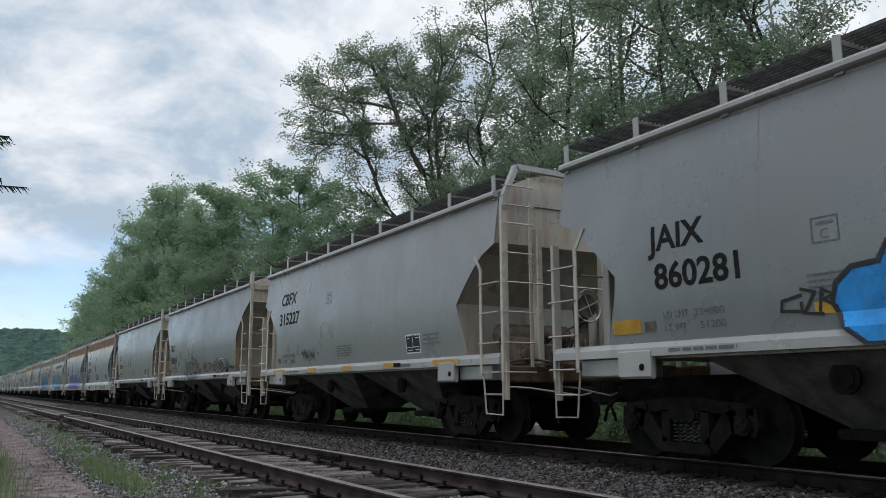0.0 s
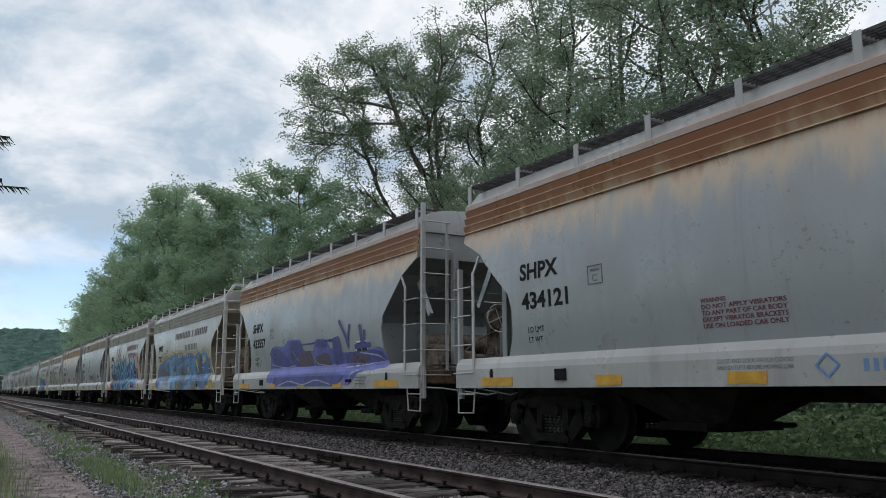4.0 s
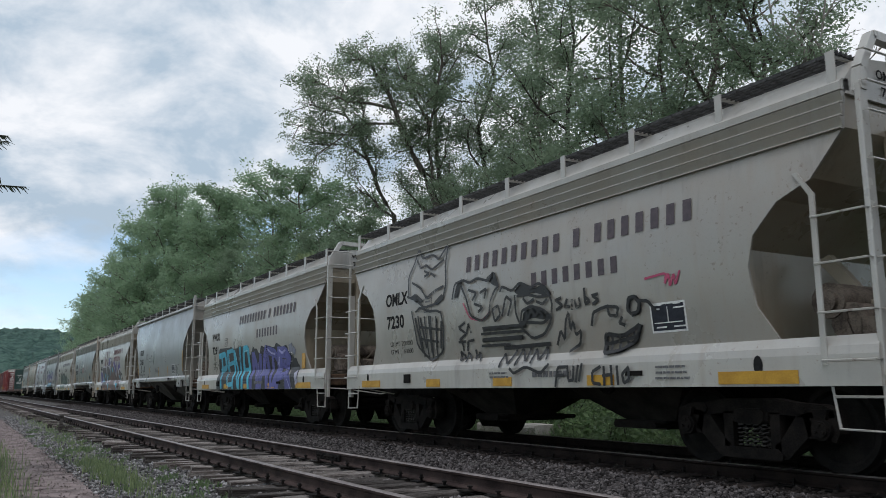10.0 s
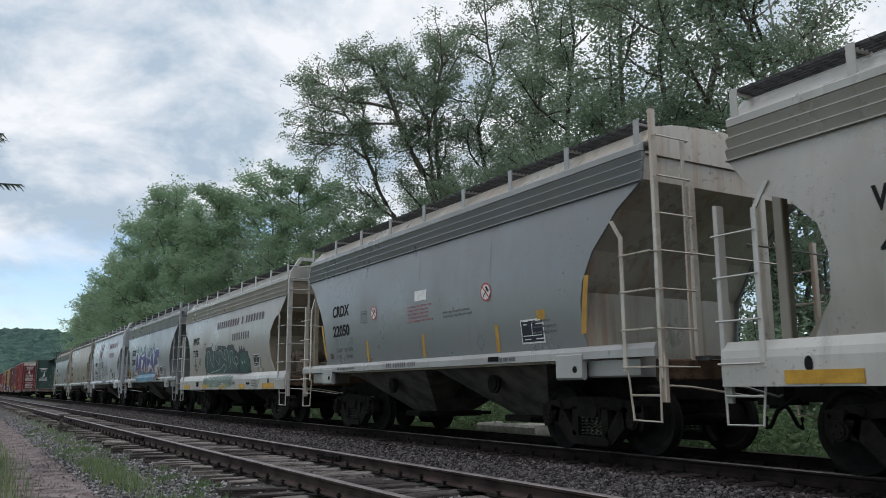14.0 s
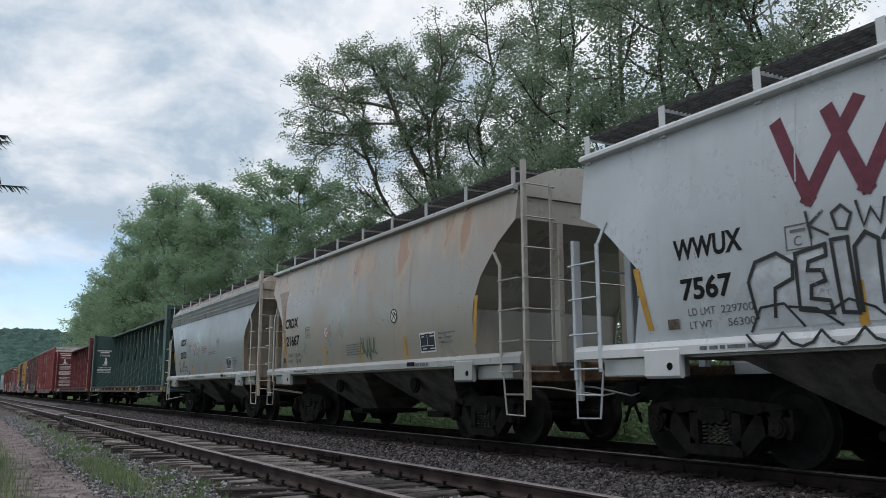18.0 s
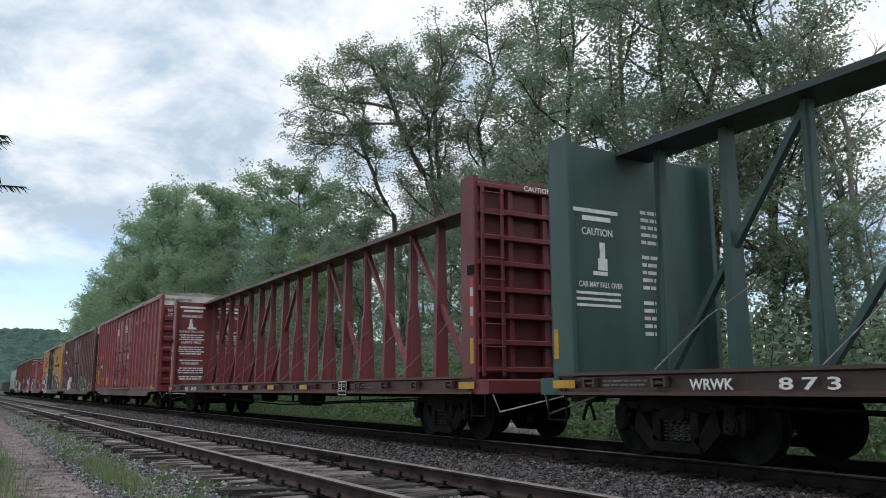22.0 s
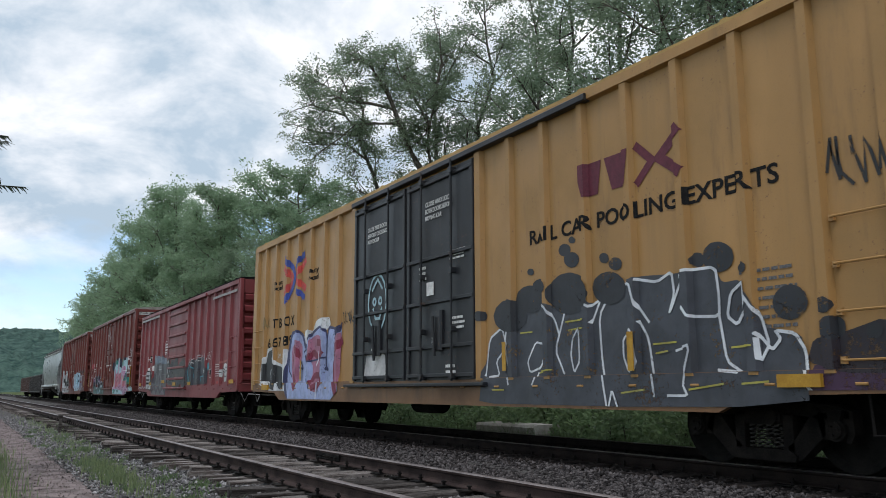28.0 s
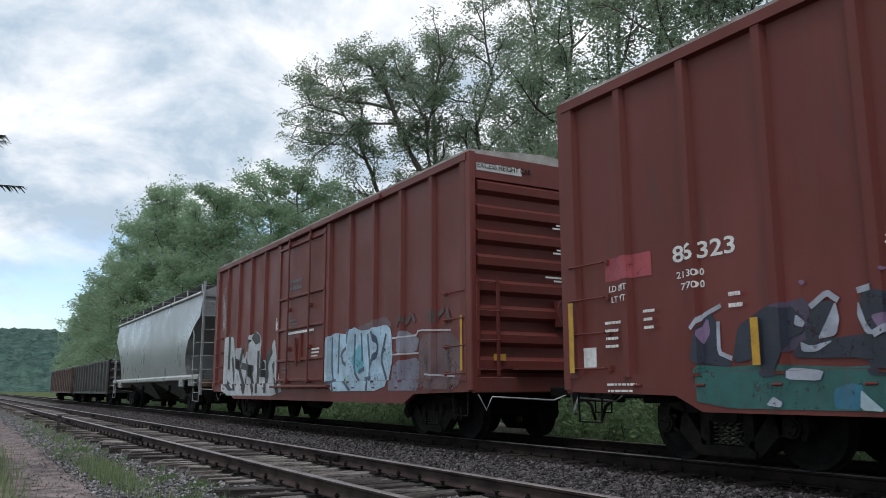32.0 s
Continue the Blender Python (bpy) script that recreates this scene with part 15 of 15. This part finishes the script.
def build_plants():
    r = random.Random(21)
    G = "trees behind the railway"
    # airy trees with open limbs beside the line
    forked = (((19.1, 32.5, 0.9), (18.6, 32.0, 5.2), (18.0, 31.5, 9.4), (17.3, 31.6, 10.8), (16.8, 31.7, 11.8), (16.0, 31.8, 13.6), (15.7, 31.8, 14.3)),
              ((18.0, 31.5, 9.4), (17.7, 31.4, 10.9), (17.5, 31.1, 12.8), (17.8, 30.8, 14.2), (18.7, 29.6, 17.0)),
              ((16.8, 31.7, 11.8), (16.4, 31.7, 12.9), (14.7, 33.2, 13.1), (13.2, 34.6, 11.7)),
              ((16.0, 31.8, 13.6), (15.3, 31.6, 14.7), (14.7, 31.7, 15.4), (14.1, 31.9, 15.7)),
              ((15.7, 31.8, 14.3), (15.3, 32.2, 15.0), (15.0, 32.4, 16.5)),
              ((16.8, 31.7, 11.8), (17.3, 31.0, 12.4), (17.0, 30.6, 13.7), (15.9, 30.6, 14.7)),
              ((16.0, 31.8, 13.6), (14.0, 32.9, 14.0), (13.6, 33.0, 14.2)),
              ((17.5, 31.1, 12.8), (16.8, 31.9, 14.7), (16.2, 32.2, 16.5)),
              ((17.6, 30.8, 13.8), (17.5, 30.0, 15.5), (17.2, 29.6, 17.0)))
    limbed_tree(random.Random(2), forked, 0.20, 34, 0.064, LEAF_A, BARK, "tall airy tree with a forked trunk and thin foliage", G, 1.3, 0.58)
    leaning = (((19.0, 36.6, 0.6), (18.2, 35.6, 7.6), (17.8, 35.5, 9.4), (17.0, 35.7, 10.8), (16.5, 35.7, 12.2), (16.0, 35.7, 13.4)),
               ((16.0, 35.7, 13.4), (15.4, 35.9, 14.4), (14.4, 36.1, 15.9), (13.8, 36.4, 16.0), (13.2, 36.8, 16.2)),
               ((16.0, 35.7, 13.4), (15.4, 36.5, 13.6), (14.1, 37.4, 13.9), (13.6, 38.0, 14.2)),
               ((16.5, 35.7, 12.2), (15.4, 35.6, 12.8), (14.4, 36.0, 12.8), (13.3, 36.4, 12.8)),
               ((17.0, 35.7, 10.8), (16.7, 35.2, 12.3), (15.9, 34.9, 13.0)),
               ((16.0, 35.7, 13.4), (15.8, 34.8, 14.5), (15.4, 34.7, 15.0), (14.9, 34.9, 15.4)),
               ((17.8, 35.5, 9.4), (16.7, 35.9, 10.4), (16.1, 36.2, 10.9)),
               ((15.4, 35.9, 14.4), (14.2, 36.5, 14.8), (13.6, 36.7, 15.0)))
    limbed_tree(random.Random(6), leaning, 0.16, 32, 0.064, LEAF_A, BARK, "leaning tree with crooked limbs and drooping twigs", G, 1.35, 0.55)
    tree("tree", random.Random(7), (19.6, 33.0, -0.3), 21.0, (-0.02, 0.03), 3.6, 0.30, 22, 40, 0.066, 0.27, LEAF_B, BARK, "tall tree with crooked grey limbs and thin foliage", G, 0.42, curl=0.8, trunk_r=0.21)
    tree("tree", random.Random(11), (20.2, 30.0, -0.3), 22.0, (-0.01, 0.02), 3.6, 0.24, 22, 40, 0.066, 0.27, LEAF_B, BARK_DARK, "tall deciduous tree with many upright limbs", G, 0.42, curl=0.8, trunk_r=0.20)
    tree("tree", random.Random(13), (19.0, 25.4, -0.3), 20.5, (0.05, 0.02), 2.8, 0.24, 18, 36, 0.066, 0.27, LEAF_A, BARK, "slender deciduous tree with an open crown", G, 0.48, trunk_r=0.15)
    made = models([tree("tree", random.Random(40 + i), (0, -200, -0.3), 18.0, (0.03, 0.02), 3.4, 0.16, 21, (34, 36, 34)[i], 0.070, 0.27, (LEAF_A, LEAF_A2, LEAF_A2)[i], (BARK, BARK_DARK, BARK)[i], "tall leafy deciduous tree in the wood edge", G, 0.40, trunk_r=0.15, curl=0.7) for i in range(3)])
    for x, y, i, h in ((19.0, 22.6, 1, 20.0), (18.6, 20.2, 0, 19.0), (18.5, 17.8, 2, 18.0), (18.4, 15.9, 0, 18.0), (22.5, 28.0, 2, 14.0), (21.5, 39.5, 0, 11.0), (22.5, 43.0, 2, 12.0),
                       (17.6, 29.5, 2, 9.5), (17.2, 26.8, 1, 9.0), (17.4, 24.0, 0, 10.0), (17.0, 21.3, 2, 9.0), (17.2, 18.9, 1, 9.5), (17.0, 16.6, 0, 8.5), (17.3, 14.4, 1, 8.5), (18.8, 13.4, 0, 9.5), (19.4, 14.6, 2, 15.5), (18.0, 12.0, 1, 5.8), (19.0, 11.6, 2, 5.4), (20.5, 27.5, 1, 15.0), (19.8, 15.2, 1, 15.0), (20.5, 32.5, 0, 12.0), (18.0, 34.5, 2, 8.0), (21.0, 36.0, 1, 12.0)):
        plant(*made[i], x, y, h, r.uniform(0, 360))
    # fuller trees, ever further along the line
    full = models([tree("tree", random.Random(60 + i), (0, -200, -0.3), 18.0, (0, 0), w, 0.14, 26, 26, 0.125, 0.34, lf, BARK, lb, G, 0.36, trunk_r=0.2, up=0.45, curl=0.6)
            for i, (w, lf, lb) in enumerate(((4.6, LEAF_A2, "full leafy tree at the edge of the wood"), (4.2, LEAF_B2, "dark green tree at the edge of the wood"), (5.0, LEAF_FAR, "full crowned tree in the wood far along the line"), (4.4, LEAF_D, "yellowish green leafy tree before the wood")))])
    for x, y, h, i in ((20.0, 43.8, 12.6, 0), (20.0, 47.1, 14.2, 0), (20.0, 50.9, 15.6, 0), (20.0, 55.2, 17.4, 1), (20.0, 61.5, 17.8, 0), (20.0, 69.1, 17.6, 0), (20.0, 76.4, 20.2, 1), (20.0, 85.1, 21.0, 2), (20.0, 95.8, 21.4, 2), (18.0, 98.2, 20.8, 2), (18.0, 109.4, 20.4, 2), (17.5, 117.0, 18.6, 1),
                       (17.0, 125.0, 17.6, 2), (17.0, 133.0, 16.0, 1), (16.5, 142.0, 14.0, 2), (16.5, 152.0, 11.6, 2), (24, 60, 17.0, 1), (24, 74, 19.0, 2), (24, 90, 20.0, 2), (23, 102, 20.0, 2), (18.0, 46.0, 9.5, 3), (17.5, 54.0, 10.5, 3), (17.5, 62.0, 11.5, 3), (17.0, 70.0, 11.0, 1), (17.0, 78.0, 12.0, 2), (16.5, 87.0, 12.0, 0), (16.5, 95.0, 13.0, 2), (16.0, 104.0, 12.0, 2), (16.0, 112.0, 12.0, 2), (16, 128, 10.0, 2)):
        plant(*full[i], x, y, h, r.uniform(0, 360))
    # bare dead trees
    for seed, x, y, h in ((3, 19.0, 12.7, 14.0), (5, 19.8, 12.6, 13.0), (9, 24.0, 14.6, 8.2), (12, 24.5, 15.4, 7.0), (14, 25.0, 16.6, 7.4), (15, 19.4, 11.8, 13.0)):
        tree("dead_tree", random.Random(seed), (x, y, -0.3), h, (-0.03, 0.06), 2.4 if h > 10 else 1.5, 0.35, 11, 0, 0.1, 0.3, None, BARK_PALE, "bare dead tree with grey broken branches", "bare trees", trunk_r=0.13 if h > 10 else 0.05, up=1.2)
    # undergrowth
    b = [bush("bush", random.Random(80 + i), (0, -200, -0.5), w, h, 14, sz * 1.45, lf, lb, "undergrowth beyond the track")
         for i, (w, h, sz, lf, lb) in enumerate(((1.9, 3.6, 0.070, LEAF_A2, "tall green shrub in the undergrowth"), (1.6, 2.4, 0.062, LEAF_C, "bright green shrub in the undergrowth"), (2.3, 5.0, 0.075, LEAF_A2, "dark leafy thicket at the wood edge"), (0.8, 0.95, 0.05, LEAF_C, "low green weed clump beside the track")))]
    spots = []
    y = -8.0
    while y < 75:
        spots.append((r.uniform(16.4, 18.2), y, r.choice((0, 2, 2, 0))))
        spots.append((r.uniform(14.6, 16.2), y + r.uniform(0, 1.2), r.choice((1, 0, 1))))
        if y < 50 and r.random() < 0.4:
            spots.append((r.uniform(18.6, 20.4), y + r.uniform(0, 1.2), 2))
        y += 1.7 if y < 45 else 3.4
    y = 5.0
    while y < 70:
        spots.append((r.uniform(11.9, 13.9), y, 3))
        spots.append((r.uniform(13.2, 14.6), y + 0.4, r.choice((3, 1, 3))))
        y += r.uniform(0.9, 1.8)
    first = {}
    for x, y, i in spots:
        m = pose(x, y, -0.5, 0, 0, r.uniform(0, 360))
        if i not in first:
            b[i].matrix_basis = m
            first[i] = 1
        else:
            copy_thing(b[i], m)

    # grass
    def verge(rng, n):
        y = -8 + 100 * rng.uniform(0, 1, n) ** 1.5
        x = 11.0 + 4.2 * rng.uniform(0, 1, n) ** 0.9
        return np.stack([x, y, np.interp(x, [11, 12.5, 16], [-0.38, -0.55, -0.6])], 1)
    grass_patch("verge_grass", GRASS, 48000, verge, 0.42, "lush green grass on the verge beyond the track", 31)

    def tuft(cx, cy, sx, sy):
        def place(rng, n):
            x, y = rng.normal(cx, sx, n), rng.normal(cy, sy, n)
            return np.stack([x, y, np.full(n, -0.37)], 1)
        return place
    grass_patch("path_grass", GRASS_DRY, 1100, tuft(1.95, 13.2, 0.14, 1.5), 0.19, "dusty green grass tuft between path and ballast", 32, 0.006)
    grass_patch("path_grass", GRASS_DRY, 500, tuft(2.3, 21.0, 0.25, 2.5), 0.12, "dusty grass strip between path and ballast", 33, 0.008)
    grass_patch("path_grass", GRASS_DRY, 3600, tuft(3.0, 31.0, 0.40, 6.0), 0.17, "thin grass growing through the siding ballast", 34, 0.01)
    grass_patch("path_grass", GRASS_DRY, 5500, tuft(0.22, 16.0, 0.26, 5.0), 0.22, "long dusty grass at the edge of the path", 35, 0.006)
    def weeds(rng, n):
        hub = np.stack([rng.uniform(1.55, 2.75, 60), 7 + 22 * rng.uniform(0, 1, 60) ** 1.5], 1)
        c = hub[rng.randint(0, 60, n)] + rng.normal(0, 1, (n, 2)) * (0.09, 0.16)
        return np.stack([c[:, 0], c[:, 1], np.interp(c[:, 0], [1.4, 2.3, 2.9], [-0.39, -0.36, -0.28])], 1)
    grass_patch("ballast_weeds", GRASS, 5200, weeds, 0.075, "low green weeds creeping over the ballast edge", 38, 0.012)
    grass_patch("ballast_weeds", GRASS_DRY, 2600, tuft(3.6, 29.0, 0.45, 5.0), 0.15, "thin weeds between the siding rails", 39, 0.010)

    def field(rng, n):
        x, y = -1.9 - 9 * rng.uniform(0, 1, n) ** 1.6, rng.uniform(-8, 40, n)
        return np.stack([x, y, np.full(n, -0.36)], 1)
    grass_patch("meadow_grass", GRASS, 16000, field, 0.28, "rough green grass beside the path", 37, 0.012)
    grass_patch("path_grass", GRASS, 700, tuft(2.0, 9.2, 0.12, 0.35), 0.10, "small green weeds at the ballast edge", 36, 0.006)


build_plants()


def build_spruce():
    """A tall spruce beside the path; only its branch tips reach into view."""
    root = new("spruce_tree")
    s = Shape()
    s.tube([(0, 0, -0.5), (0.02, 0.03, 4), (0, 0, 10.5)], 0.17, 8, 0, 0.03)
    part("trunk", s.mesh("trunk", BARK_DARK, 60), root)
    rng = random.Random(17)
    v, f = [], []
    limb = Shape()
    z = 4.4
    k = 0
    while z < 10.3:
        L = (2.42, 2.2, 1.95)[k] if k < 3 else 1.75 * (1 - (z - 4.1) / 6.9) ** 0.9 + 0.15
        for j in range(6):
            a = j * 1.047 + k * 0.55
            d = Vector((math.cos(a), math.sin(a), 0))
            ln = L * rng.uniform(0.8, 1.0) if not (k == 1 and j == 0) else L
            pts = [Vector((0, 0, z)) + d * ln * q + Vector((0, 0, -0.34 * ln * q + 0.22 * ln * q * q)) for q in (0, 0.25, 0.5, 0.75, 1.0)]
            limb.tube(pts, 0.022, 4, 0, 0.006)
            n = int(ln * 34)
            for i in range(n):
                q = 0.12 + 0.88 * i / n
                p = pts[0].lerp(pts[-1], q) + Vector((0, 0, -0.12 * ln * (4 * q * (1 - q)) * 0.4))
                side = Vector((-d.y, d.x, 0))
                for sg in (-1, 1):
                    tw = (side * sg * rng.uniform(0.5, 1) + d * 0.8 + Vector((0, 0, -rng.uniform(0.2, 1.0)))).normalized()
                    le = rng.uniform(0.10, 0.24) * (1.1 - 0.5 * q)
                    w = tw.cross(Vector((0, 0, 1))).normalized() * 0.018
                    o = len(v)
                    v += [tuple(p - w), tuple(p + w), tuple(p + tw * le + w * 0.3), tuple(p + tw * le - w * 0.3)]
                    f.append((o, o + 1, o + 2, o + 3))
        z += 0.36
        k += 1
    part("branches", limb.mesh("branches", BARK_DARK), root)
    part("needles", cloud_mesh("needles", v, f, SPRUCE), root)
    tagged(root, "dark green spruce with drooping branches beside the path", "tree")
    return root


SPRUCE_AT = (-1.66, 12.9, -0.35)
spruce_tree = build_spruce()


def build_slab():
    s = Shape()
    s.prism(1, [(11.55, -0.7), (12.35, -0.7), (12.33, 0.0), (12.28, 0.05), (11.60, 0.04), (11.56, -0.02)], 15.6, 18.1)
    tagged(part("concrete_block", s.mesh("concrete_block", CONCRETE)), "old grey concrete block in the grass beside the track", "concrete block")
    s = Shape()
    s.prism(2, [(2.42, 25.96), (2.50, 25.96), (2.50, 26.04), (2.42, 26.04)], -0.5, 0.16)
    s.box(2.40, 2.52, 25.95, 26.05, 0.12, 0.20, 0, 0.02)
    tagged(part("marker_post", s.mesh("marker_post", TIE_WOOD)), "short weathered wooden marker post beside the siding", "post")


build_slab()


# ---------- distance ----------
def build_hills():
    v, f = [], []
    n = 300
    rows = 34
    for j in range(rows):
        for i in range(n + 1):
            x = -420 + 900 * i / n
            y = 620 + 23 * j
            h = math.sin(min(1, j / 22) * math.pi / 2) * (66 + 9 * math.sin(x * 0.012 + 1.0) + 6 * noise.noise((x * 0.01, y * 0.01, 0)))
            h += (2.6 * noise.noise((x * 0.09, y * 0.05, 2)) + 4.5 * abs(noise.noise((x * 0.19, y * 0.12, 5))) + 2.5 * noise.noise((x * 0.5, y * 0.3, 9))) * min(1, j)
            v.append((x, y, h - 3 if j else -3))
    for j in range(rows - 1):
        for i in range(n):
            a = j * (n + 1) + i
            f.append((a, a + 1, a + n + 2, a + n + 1))
    me = bpy.data.meshes.new("wooded_hill")
    me.from_pydata(v, [], f)
    me.materials.append(FAR_HILL)
    tagged(new("backdrop_hill", me), "hazy wooded hill closing the valley", "hill", kind="structure")


build_hills()


# ---------- movement ----------
def motions():
    """The train passes at an even speed; its wheels turn."""
    times = [0, 0.1, 0.2, 0.5, 1, 4, 8, 12, 16, 20, 24, 28, 31, 31.5, 31.8, 31.9, 32]
    for car, at in TRAIN:
        walk(car, [(t, pose(TRACK, at - SPEED * (t - 16), 0)) for t in times])
    sway = [(0, 0), (6, 0.1), (9, -0.1), (10.5, -0.3), (11, -0.7), (12, -1.1), (13, -1.8), (14, -0.9), (14.5, -0.5), (16.5, -1.0), (17, -0.7), (18, -0.2), (19, -0.1), (24, -0.2), (30, 0.0), (32, -0.2)]
    walk(spruce_tree, [(t, pose(*SPRUCE_AT, 0, a, 0)) for t, a in sway])
    turn = math.degrees(SPEED / 0.46)
    for d, wheels in WHEELS.items():
        first = wheels[0]
        rows = [(i / 20, pose(0, d, 0.46, (turn * i / 20) % 360)) for i in range(641)]
        walk(first, rows)
        act, slot = first.animation_data.action, first.animation_data.action_slot
        for w in wheels[1:]:
            w.rotation_mode = "QUATERNION"
            w.animation_data_create()
            w.animation_data.action = act
            w.animation_data.action_slot = slot


motions()
